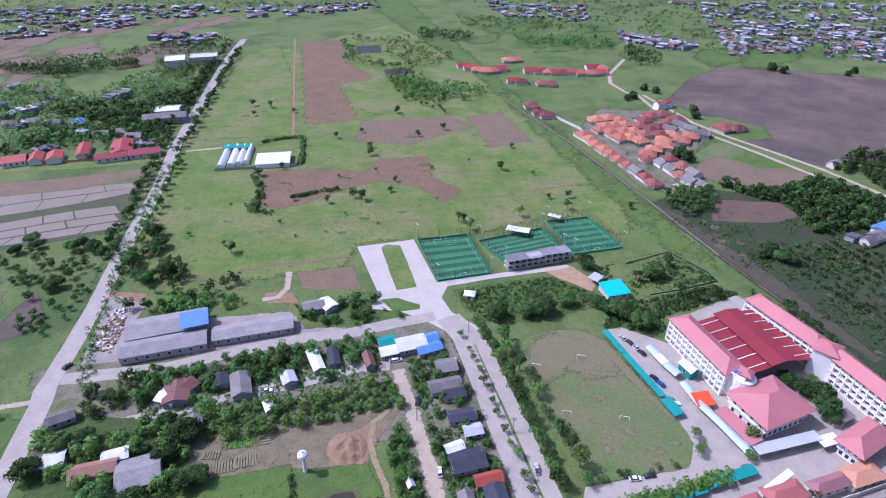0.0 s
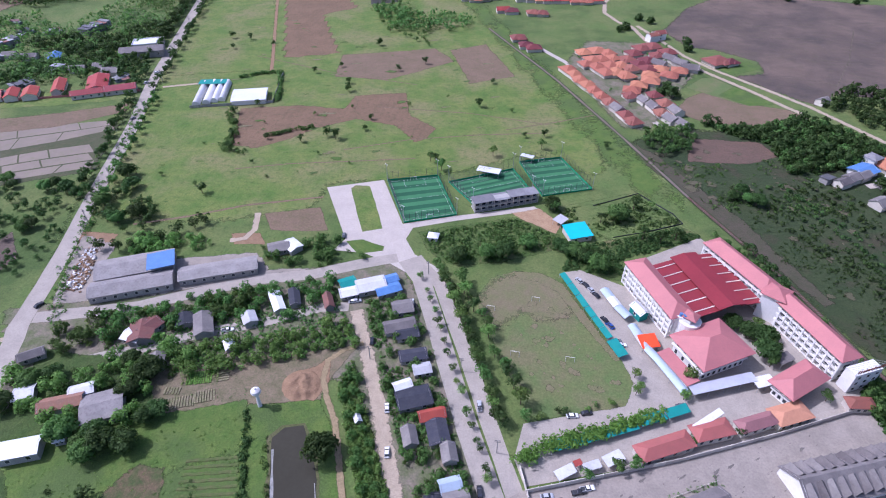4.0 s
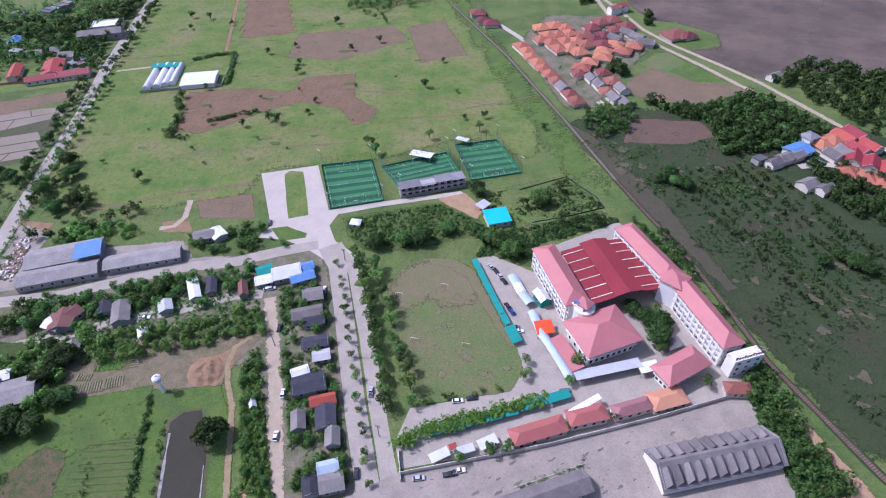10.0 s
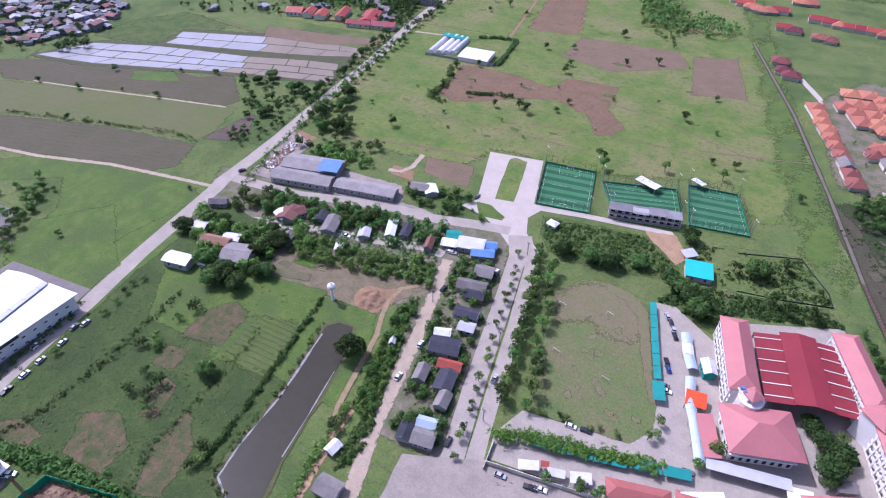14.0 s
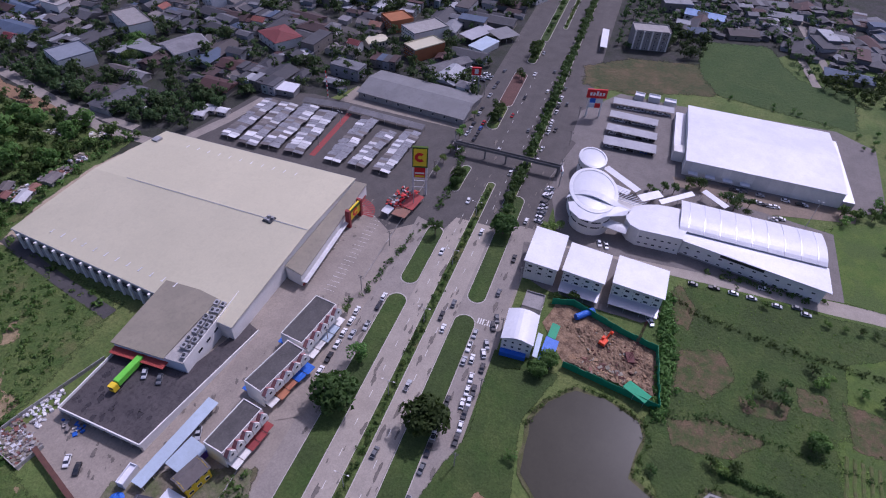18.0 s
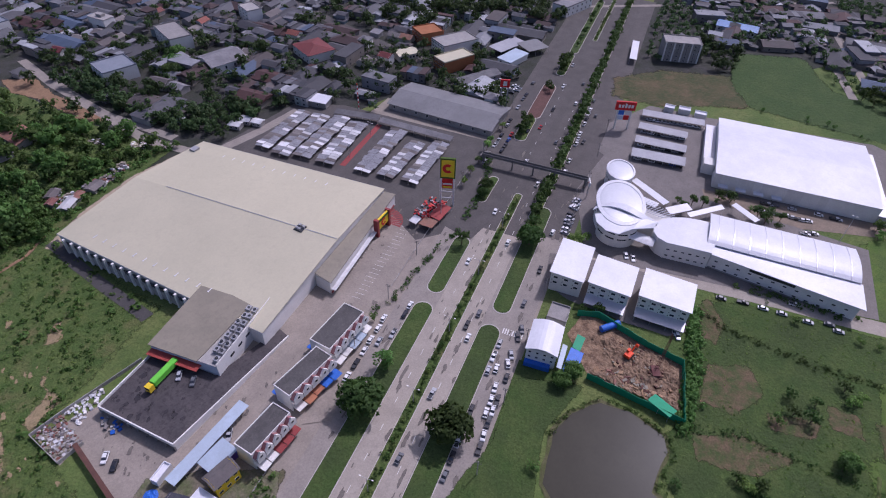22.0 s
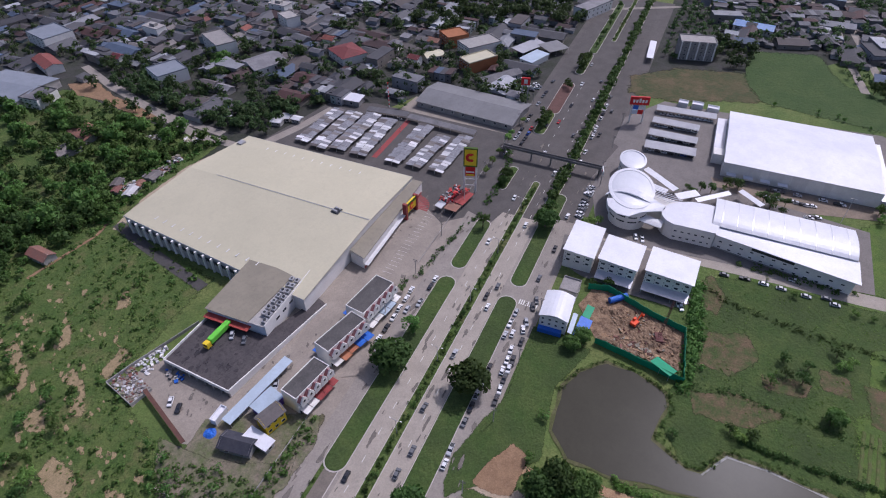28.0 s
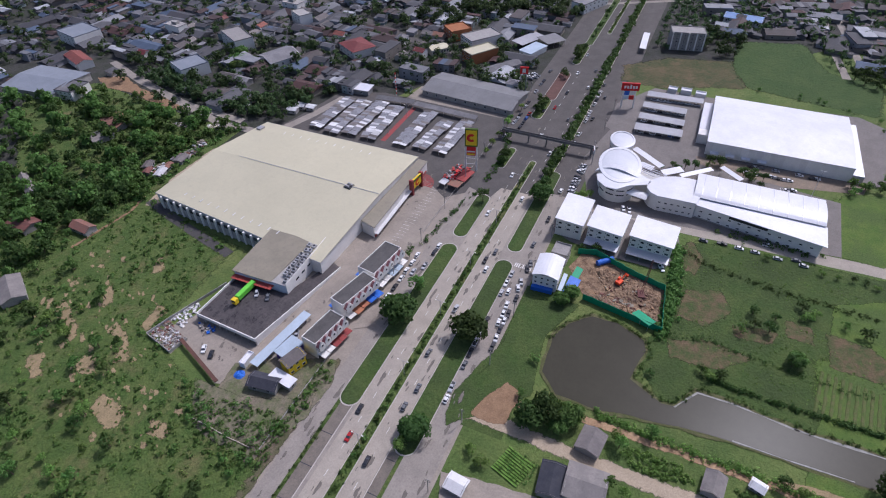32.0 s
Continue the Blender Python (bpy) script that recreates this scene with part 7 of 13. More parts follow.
def truck(x, y, z, ang):
    th = thing("articulated_truck", x, y, z, ang, "articulated truck with a bright green trailer and yellow cab", "truck")
    green = mat("bright_green_sheet", (0.16, 0.60, 0.06), (0.14, 0.53, 0.05), 4, (0.11, 0.42, 0.05), 0.7, 0.5)
    bm = bmesh.new()
    box(bm, -6.2, 5.6, -1.2, 1.2, 1.2, 3.7)
    bmesh.ops.bevel(bm, geom=bm.edges[:], offset=0.15, segments=2, affect="EDGES")
    part("trailer", bm, green, th, "bright green tarpaulin trailer")
    cab = lbox(th, "cab", WALL_YELLOW, 6.0, 8.2, -1.2, 1.2, 0.7, 3.4, "yellow cab")
    lbox(cab, "windscreen", GLASS, 8.15, 8.26, -1.0, 1.0, 2.0, 3.1)
    lbox(th, "chassis", DARKSTEEL, -6, 8, -0.5, 0.5, 0.7, 1.15)
    for wx in (-5.2, -4, -2.8, 5.2, 7.2):
        for wy in (-1.05, 1.05):
            bm = bmesh.new()
            beam(bm, (wx, wy - 0.15, 0.5), (wx, wy + 0.15, 0.5), 0.5, 12)
            part("wheel", bm, RUBBER, th)


tx, ty = (-14.7, -152.9)
truck(tx, ty, 3.42, math.degrees(math.atan2(*(lambda a, b: (a[1] - b[1], a[0] - b[0]))((-7.7, -151.2), (-21, -153.6)))))


# parking shades
CARPORT = mat("dull_white_sheet_roof", (0.37, 0.37, 0.39), (0.32, 0.32, 0.34), 8, (0.26, 0.26, 0.28), 1.4, 0.6, amount=0.5)
SHADE_SHEET = mat("grey_shade_sheet", (0.24, 0.24, 0.26), (0.17, 0.17, 0.185), 4, (0.40, 0.40, 0.41), 0.8, 0.7, amount=0.7)


def parking_shade(rect, seed):
    x, y, L, W, ang = rect
    if W > L:
        L, W, ang = W, L, ang + 90
    th = thing("parking_shade", x, y, 0, ang, "long parking shade of patched grey and white sheets on posts", "parking shade", "parking shades in the hypermarket car park")
    W *= 1.35
    rng = random.Random(seed)
    n = max(6, int(L / 2.4))
    a, b = L / 2, W / 2
    for side in (-1, 1):
        for i in range(n):
            x0, x1 = -a + L * i / n + 0.06, -a + L * (i + 1) / n - 0.06
            zz = rng.uniform(-0.12, 0.12)
            bm = bmesh.new()
            o = side * b * rng.uniform(0.86, 1.06)
            slab(bm, [(x0, 0.1 * side, 2.75 + zz), (x1, 0.1 * side, 2.75 + zz), (x1, o, 2.35 + zz), (x0, o, 2.35 + zz)][::-side], 0.06)
            part("sheet", bm, rng.choice((SHADE_SHEET, SHADE_SHEET, SHADE_SHEET, ROOF_PALE, ROOF_GREY)), th)
    for i in range(0, n + 1, 3):
        bm = bmesh.new()
        cyl(bm, -a + L * i / n, 0, 0, 2.7, 0.1, 0.1, 6)
        part("post", bm, STEEL, th)


for k, q in enumerate((
    (-165.3, -248.5, 45.4, 7.5, -168.5), (-167.2, -236, 48, 8.8, -166.7), (-173, -224.6, 48.4, 8.6, -166.9), (-175, -211.1, 46.7, 8.8, -163.9),
    (-182.3, -187.7, 47.9, 8.1, -167.9), (-182.1, -172.6, 38.9, 7.5, -171.9), (-188, -160.4, 44.2, 7.7, -169.5))):
    parking_shade(q, k)
strip("red_walkway", [(-158.7, -196.6), (-205.1, -208)], 3.4, FADEDRED, label="red painted walkway between the parking rows", category="walkway")


def lamp_mast(x, y, h, label="tall white lamp mast", name="lamp_mast", group="", arm=1.6, ang=0):
    th = thing(name, x, y, 0, ang, label, "street lamp", group)
    bm = bmesh.new()
    cyl(bm, 0, 0, 0, h, 0.16, 0.09, 7)
    part("pole", bm, STEEL, th)
    for s in (-1, 1):
        bm = bmesh.new()
        beam(bm, (0, 0, h - 0.3), (0, s * arm, h), 0.06)
        arm_ob = part("arm", bm, STEEL, th)
        bm = bmesh.new()
        box(bm, -0.18, 0.18, s * arm - 0.35, s * arm + 0.35, h - 0.02, h + 0.12)
        part("lamp_head", bm, WALL_WHITE, arm_ob)
    return th


for p in ((-167.7, -199.2), (-192.3, -204.1)):
    lamp_mast(*p, 9)


def sign_tower(x, y, ang, h, w, board, mark, label, frame_m, low):
    """A tall two-legged roadside sign with plain coloured boards."""
    th = thing("sign_tower", x, y, 0, ang, label, "sign")
    b, k = w * 1.75, w * 0.9
    for s in (-1, 1):
        lbox(th, "leg", WALL_WHITE, -0.45, 0.45, s * w / 2 - 0.45, s * w / 2 + 0.45, 0, h - b)
    main = lbox(th, "board", board, -0.6, 0.6, -w / 2 - 0.3, w / 2 + 0.3, h - b, h)
    for s in (-1, 1):
        lbox(main, "rim", frame_m, -0.66, 0.66, -w / 2 - 0.6, w / 2 + 0.6, h - 0.6 if s > 0 else h - b - 0.2, h + 0.2 if s > 0 else h - b + 0.6)
        lbox(main, "rim", frame_m, -0.66, 0.66, s * (w / 2 + 0.3) - 0.3, s * (w / 2 + 0.3) + 0.3, h - b + 0.6, h - 0.6)
    bm = bmesh.new()
    for sx in (-0.72, 0.6):
        for i in range(11):
            t0 = radians(50 + i * 24)
            box_arc(bm, sx, 0, h - b * 0.5, w * 0.17, w * 0.42, t0, t0 + radians(24))
    bmesh.ops.remove_doubles(bm, verts=bm.verts[:], dist=0.02)
    part("mark", bm, mark, main)
    sub = lbox(th, "lower_board", low, -0.4, 0.4, -w / 2 + 0.5, w / 2 - 0.5, h - b - k - 0.6, h - b - 0.6)
    for i in range(3):
        z = h - b - k - 0.2 + i * k / 3.2
        lbox(sub, "stripe", (WALL_YELLOW, WALL_WHITE, REDPAINT)[i], -0.46, 0.46, -w / 2 + 0.9, w / 2 - 0.9, z, z + k * 0.16)
    for z in (h * 0.16, h * 0.3):
        lbox(th, "cross_beam", STEEL, -0.2, 0.2, -w / 2, w / 2, z, z + 0.3)


sx, sy = (-164.6, -130.2)
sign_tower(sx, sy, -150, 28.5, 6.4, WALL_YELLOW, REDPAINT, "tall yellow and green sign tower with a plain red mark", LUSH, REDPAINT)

# food stalls under the sign
heap("motorcycle_park", [(-146.3, -139.8), (-164.5, -140.7), (-166.6, -131.5), (-149.3, -128.2)], 110, (REDPAINT, DARKSTEEL, STEEL, ROOF_RED), "crowded rows of parked motorcycles", "motorcycles", 8, (0.7, 1.1), (0.4, 1.7))
for q, m, lab in (((-155.1, -127.6, 12.2, 6.2, -175.5), ROOF_RED, "red stall roof beneath the sign"), ((-142.8, -134, 5.6, 4.2, -175.8), ROOF_PALE, "white stall umbrella roof"), ((-144.7, -127.4, 6.9, 7.3, -172.6), ROOF_RUST, "small stall with a rusty sheet roof")):
    canopy_roof(q, 2.8, lab, m, 0.5, "stall", "market stall", 2)


# footbridge
OLDCONC = mat("weathered_concrete", (0.20, 0.19, 0.18), (0.16, 0.152, 0.145), 4, (0.11, 0.105, 0.10), 0.8, 0.9, bump=0.2, amount=0.6)


def footbridge(p, q):
    d = Vector(q) - Vector(p)
    th = thing("footbridge", (p[0] + q[0]) / 2, (p[1] + q[1]) / 2, 0, math.degrees(math.atan2(d.y, d.x)), "concrete pedestrian footbridge across the highway", "footbridge")
    L = d.length
    lbox(th, "deck", OLDCONC, -L / 2, L / 2, -1.2, 1.2, 5.4, 5.9)
    for s in (-1, 1):
        lbox(th, "railing", OLDCONC, -L / 2, L / 2, s * 1.15 - 0.08, s * 1.15 + 0.08, 5.9, 6.9)
        lbox(th, "stair", OLDCONC, s * L / 2 - 1.1, s * L / 2 + 1.1, -1.2, 1.2, 4.9, 5.4)
        bm = bmesh.new()
        y0 = 1.2
        slab(bm, [(s * L / 2 - 1, y0, 5.8), (s * L / 2 + 1, y0, 5.8), (s * L / 2 + 1, 13, 0.2), (s * L / 2 - 1, 13, 0.2)], 0.4)
        part("flight", bm, OLDCONC, th)
    for t in (-0.48, -0.2, 0.0, 0.2, 0.48):
        lbox(th, "pier", OLDCONC, t * L - 0.4, t * L + 0.4, -0.6, 0.6, 0, 5.4)


footbridge(hx(18.5, -29), hx(21.5, 30.5))


# ---- store side ----
def store():
    x, y, L, W, ang = (-304.4, 7.8, 80, 63.4, -76.2)
    th = thing("warehouse_store", x, y, 0, ang, "large white warehouse store with a bright white metal roof", "warehouse")
    a, b, h = L / 2, W / 2, 9.5
    bm = bmesh.new()
    gable_walls(bm, L - 0.6, W - 0.6, h - 0.2, 1.6)
    part("wall", bm, WALL_WHITE, th)
    bm = bmesh.new()
    gable(bm, L, W, h, 1.7, 0.3, 0.25)
    part("roof", bm, ROOF_WHITE, th, "bright white ribbed metal roof")
    # cladding sheets on the long wall towards the parking
    for s in (-1, 1):
        n = 20
        for i in range(n):
            lbox(th, "cladding_sheet", WALL_WHITE, -a + L * i / n + 0.05, -a + L * (i + 1) / n - 0.05, s * (b - 0.32), s * (b - 0.2), 0.6, h - 0.5)
        for i in range(4):
            lbox(th, "door_hood", ROOF_WHITE, a - 8 - i * 9, a - 3 - i * 9, s * (b - 0.2), s * (b + 3), 3.0, 3.2)
    lbox(th, "side_wing", ROOF_SILVER, a, a + 6, -b + 2, b * 0.35, 0, 4.6, "low silver lean-to wing")
    lbox(th, "stair_tower", WALL_WHITE, a, a + 6, b * 0.38, b * 0.62, 0, 6.5)
    lbox(th, "end_wing", ROOF_SILVER, -a - 6, -a, -b, b, 0, 5.0, "low silver end wing")
    for i in range(6):
        lbox(th, "dock_door", GLASS, -a - 6.15, -a - 6.0, -b + 6 + i * 9, -b + 9 + i * 9, 0.3, 3.6)


store()
for q in ((-320.5, -63.8, 37.8, 7, 106.5), (-301.3, -63.8, 29, 7.1, 102.5), (-285.2, -59.7, 29.4, 7.3, 103), (-270.8, -56, 29.9, 8.7, 105.9)):
    canopy_roof(q, 3.2, "long dull white carport roof over parked cars", CARPORT, 0.4, "carport", "carport", 6, "carports in front of the store")
for q in ((-333, -70.2, 6.2, 5, 100), (-336.2, -61.4, 7.2, 5, 104.3), (-336.9, -51.2, 7.1, 4.9, 104.3)):
    house(q, 2.9, "flat", 0, WALL_WHITE, ROOF_WHITE, "white container at the yard edge", "container", "containers", name="container", win=0)
px_, py_ = (-292.4, -87.3)
pylon = thing("store_sign", px_, py_, 0, -150, "red roadside sign board with plain white bars on two legs", "sign")
for s in (-1, 1):
    lbox(pylon, "leg", WALL_WHITE, -0.4, 0.4, s * 4 - 0.4, s * 4 + 0.4, 0, 13)
brd = lbox(pylon, "board", REDPAINT, -0.6, 0.6, -6, 6, 13, 18.5, "red board")
for i in range(5):
    for s in (-0.66, 0.6):
        lbox(brd, "letter_bar", WALL_WHITE, s, s + 0.06, -4.6 + i * 1.9, -3.3 + i * 1.9, 14.6, 16.6 if i != 2 else 17.4)
for i, m in enumerate((REDPAINT, WALL_PALEBLUE, WALL_WHITE, BLUETARP)):
    lbox(pylon, "small_board", m, -0.3, 0.3, -3.4 + (i % 2) * 3.5, -0.1 + (i % 2) * 3.5, 6.4 + (i // 2) * 3.2, 9.3 + (i // 2) * 3.2)


def ellipse(cx, cy, a, b, ang, n=36):
    c, s = math.cos(radians(ang)), math.sin(radians(ang))
    return [(cx + a * math.cos(t) * c - b * math.sin(t) * s, cy + a * math.cos(t) * s + b * math.sin(t) * c) for t in (i * math.tau / n for i in range(n))]


def dome(bm, cx, cy, a, b, ang, z, rise, n=36, rings=5):
    prev = None
    for k in range(rings + 1):
        f = math.cos(k / rings * math.pi / 2)
        zz = z + rise * math.sin(k / rings * math.pi / 2)
        if k == rings:
            top = bm.verts.new((cx, cy, zz))
            for i in range(n):
                bm.faces.new((prev[i], prev[(i + 1) % n], top))
            break
        ring = [bm.verts.new((x, y, zz)) for x, y in ellipse(cx, cy, a * f, b * f, ang, n)]
        if prev:
            for i in range(n):
                j = (i + 1) % n
                bm.faces.new((prev[i], prev[j], ring[j], ring[i]))
        else:
            bm.faces.new(ring[::-1])
        prev = ring


def terminal():
    """Local x runs along the front, y away from it."""
    th = thing("showroom_terminal", -198.05, -6.87, 0, 93.12, "white showroom building with oval drums and a long ribbed vault roof", "building")

    def drum(name, cx, cy, a, b, ang, h, rise, bands, roof_m):
        bm = bmesh.new()
        prism(bm, ellipse(cx, cy, a * 0.95, b * 0.95, ang), 0, h)
        part(name + "_wall", bm, WALL_WHITE, th)
        bm = bmesh.new()
        dome(bm, cx, cy, a, b, ang, h, rise)
        part(name + "_roof", bm, roof_m, th, "pale silvery oval roof with a raised rim")
        bm = bmesh.new()
        o, i_ = ellipse(cx, cy, a * 1.02, b * 1.02, ang), ellipse(cx, cy, a * 0.88, b * 0.88, ang)
        ring = [[bm.verts.new((*p, z)) for p in e] for e, z in ((o, h - 0.5), (o, h + 0.45), (i_, h + 0.75), (i_, h + 0.2))]
        for k in range(len(o)):
            j = (k + 1) % len(o)
            for r in range(3):
                bm.faces.new((ring[r][k], ring[r][j], ring[r + 1][j], ring[r + 1][k]))
        part(name + "_rim", bm, ROOF_WHITE, th)
        n = len(o)
        for z in bands:
            e0, e1 = ellipse(cx, cy, a * 0.955, b * 0.955, ang, 48), ellipse(cx, cy, a * 0.965, b * 0.965, ang, 48)
            for k in range(0, 48, 2):
                bm = bmesh.new()
                prism(bm, [e0[k], e1[k], e1[(k + 1) % 48], e0[(k + 1) % 48]], z, z + 0.8)
                part("window", bm, GLASS, th)

    OVALROOF = mat("pale_silver_roof", (0.60, 0.61, 0.64), (0.56, 0.57, 0.60), 9, (0.52, 0.53, 0.56), 2, 0.35, 0.2, amount=0.3)
    drum("drum", -47.0, 9.8, 18.2, 11.8, 110, 11.8, 1.2, (5.4, 8.8), OVALROOF)
    drum("small_drum", -57.0, 40.8, 9.8, 7.4, 112, 9.2, 0.8, (5.4,), OVALROOF)
    # glazed lobby under the sweeping crescent
    bm = bmesh.new()
    prism(bm, ellipse(-43.5, -1.5, 9.5, 9.0, 0), 0, 10.6)
    part("lobby_wall", bm, WALL_WHITE, th)
    for z in (4.6, 7.6):
        e0, e1 = ellipse(-43.5, -1.5, 9.52, 9.02, 0, 40), ellipse(-43.5, -1.5, 9.62, 9.12, 0, 40)
        for k in range(40):
            if k % 4 != 3:
                bm = bmesh.new()
                prism(bm, [e0[k], e1[k], e1[(k + 1) % 40], e0[(k + 1) % 40]], z, z + 0.7)
                part("window", bm, GLASS, th)
    up = [(-54.5, -6.0), (-50, -3.2), (-45.0, -0.6), (-40, 1.4), (-34, 3.0), (-27.5, 4.0)]
    low = [(-54.5, -6.0), (-52.0, -10.6), (-46.0, -14.4), (-40.0, -13.6), (-35.5, -6.2), (-27.5, 0.4)]
    bm = bmesh.new()
    a = [bm.verts.new((*p, 11.9 + 0.9 * math.sin(i * 0.6))) for i, p in enumerate(up)]
    b = [bm.verts.new((*p, 11.0 + 0.5 * math.sin(i * 0.6))) for i, p in enumerate(low)]
    for i in range(5):
        bm.faces.new([v for v in dict.fromkeys((b[i], b[i + 1], a[i + 1], a[i]))])
    bmesh.ops.remove_doubles(bm, verts=bm.verts[:], dist=0.01)
    g = bmesh.ops.extrude_face_region(bm, geom=bm.faces[:])
    for v in g["geom"]:
        if isinstance(v, bmesh.types.BMVert):
            v.co.z -= 0.5
    bmesh.ops.recalc_face_normals(bm, faces=bm.faces[:])
    part("crescent_roof", bm, ROOF_WHITE, th, "white sweeping crescent roof")
    brow = [(-56.5, -1.0, 11.6), (-53.5, 2.2, 13.0), (-49.5, 4.0, 14.0), (-45, 4.6, 14.5), (-40.5, 4.4, 14.4), (-36, 4.0, 13.6), (-31.5, 4.0, 12.4), (-27, 4.6, 11.0)]
    bm = bmesh.new()
    prev = None
    for k, (bx, by, bz) in enumerate(brow):
        w = 1.5 + 1.1 * math.sin(math.pi * k / 7)
        ring = [bm.verts.new((bx + dx * 0.2, by + dx, bz + dz)) for dx, dz in ((-w, -0.5), (w * 0.4, 0.1), (w * 0.4, -0.5), (-w, -1.1))]
        if prev:
            for m in range(4):
                bm.faces.new((prev[m], prev[(m + 1) % 4], ring[(m + 1) % 4], ring[m]))
        else:
            bm.faces.new(ring)
        prev = ring
    bm.faces.new(prev[::-1])
    bmesh.ops.recalc_face_normals(bm, faces=bm.faces[:])
    part("brow_roof", bm, ROOF_WHITE, th, "raised white brow that arches over the lobby")
    # Dark strip stands in for the shadow the brow casts on the lobby.
    for k in range(7):
        (x0, y0, z0), (x1, y1, z1) = brow[k], brow[k + 1]
        bm = bmesh.new()
        slab(bm, [(x0, y0 - 0.9, 10.9), (x1, y1 - 0.9, 10.9), (x1, y1 - 0.9, z1 - 1.0), (x0, y0 - 0.9, max(10.95, z0 - 1.0))], 0.1)
        part("brow_glazing", bm, GLASS, th)
    bm = bmesh.new()
    arch_sheet(bm, [(-7.5 + i * 1.3, 6.6 + 1.0 * math.sin(i * 0.6)) for i in range(6)], -36, -24.5, 0.3)
    part("porch_roof", bm, ROOF_PALE, th)
    for i in range(10):
        t = i / 9
        p, q = Vector((-39, 13)).lerp(Vector((-27, 12)), t), Vector((-36, 24)).lerp(Vector((-22, 19)), t)
        bm = bmesh.new()
        beam(bm, (p.x, p.y, 9.4), (q.x, q.y, 8.4), 0.25, 4)
        part("louvre", bm, ROOF_SILVER, th)
    lbox(th, "link_wall", WALL_WHITE, -38, -20, 6, 17, 0, 8.0)
    # long body with a rounded head
    head = [(-3, 21), (-10, 20.2), (-17, 18), (-22.5, 14.5), (-26.5, 9.5), (-28.2, 4), (-27, -0.8), (-24, -4), (-19.5, -5.4), (-10, -3.2), (0, -1.2), (0, 20)]
    bm = bmesh.new()
    prism(bm, head, 9.6, 10.1)
    part("head_roof", bm, ROOF_WHITE, th, "plain white roof with a rounded head")
    bm = bmesh.new()
    prism(bm, [(x * 0.98 - 0.2, 8 + (y - 8) * 0.95) for x, y in head], 0, 9.6)
    part("head_wall", bm, WALL_WHITE, th)
    for z in (2.0, 5.6):
        for i in range(6):
            share("window", WINDOW, th, pose(-18 + i * 3.2, -4.55 + i * 0.71, z, 0, 0, 12) @ Matrix.Diagonal((1.6, 1, 0.8, 1)))
    body = [(0, 0.8), (61, 0.8), (58, 22), (53, 38.5), (-5, 27)]
    bm = bmesh.new()
    prism(bm, body, 0, 8.4)
    part("body_wall", bm, WALL_WHITE, th)
    bm = bmesh.new()
    slab(bm, [(-1, -0.2, 8.6), (63, 0, 8.6), (60.4, 15.6, 9.3), (-1, 6.4, 9.3)], 0.35)
    part("lower_roof", bm, ROOF_WHITE, th, "long white lean-to roof that widens along the front")
    for z in (1.4, 4.6):
        for i in range(12):
            share("window", WINDOW, th, pose(3 + i * 4.9, 0.74, z, 0, 0, 0) @ Matrix.Diagonal((1.7, 1, 0.8, 1)))
    lbox(th, "louvre_panel", DARKSTEEL, 17, 36, 0.6, 0.76, 6.2, 7.6)
    lbox(th, "wall_base", WALL_GREY, 0.5, 60.5, 0.66, 0.78, 0.05, 0.9)
    # ribbed vault, turned a little from the front
    v = new("vault")
    v.parent = th
    v.matrix_basis = pose(-3.5, 4.9, 0, 0, 0, 9.3)
    n = 12
    prof = [(24 * i / n, 10.0 + 1.9 * math.sin(math.pi * (i / n) ** 0.8)) for i in range(n + 1)]
    bm = bmesh.new()
    arch_sheet(bm, prof, 0, 64, 0.3)
    part("vault_roof", bm, ROOF_WHITE, v, "white ribbed vault roof")
    for k in range(9):
        bm = bmesh.new()
        arch_sheet(bm, [(y, z + 0.14) for y, z in prof], 4 + k * 7 - 0.18, 4 + k * 7 + 0.18, 0.2)
        part("roof_rib", bm, ROOF_SILVER, v)
    lbox(v, "clerestory", GLASS, 2, 62, 1.6, 1.9, 8.9, 9.95, "shaded clerestory glazing")
    lbox(v, "vault_wall", WALL_WHITE, 1, 63, 1.9, 23, 8.0, 9.95)


terminal()


for q in ((-233.3, -47.8, 23.9, 3.9, 64.5), (-227.7, -30.5, 13.1, 5, 143), (-234.4, -18.7, 21.5, 3, 145.1), (-245.2, -2, 15.2, 3.2, 62.2), (-223.9, -44.6, 8.4, 4.1, 84.7)):
    canopy_roof(q, 4.6, "slanting white walkway canopy beside the showroom", ROOF_WHITE, 0.5, "walkway_canopy", "canopy", 3, "white walkway canopies")
pxs = (-213.4, -74.4)
sg = thing("shop_sign", *pxs, 0, 30, "white sign board with a plain red mark on a post", "sign")
lbox(sg, "post", STEEL, -0.2, 0.2, -0.2, 0.2, 0, 9)
lbox(sg, "board", WALL_WHITE, -2.6, 2.6, -0.3, 0.3, 9, 11.6)
lbox(sg, "mark", REDPAINT, -0.8, 0.8, -0.36, 0.36, 9.6, 11.0)
tm = (-243.1, 39.8)
lamp_mast(*tm, 24, "tall floodlight mast with a round head", arm=1.0)


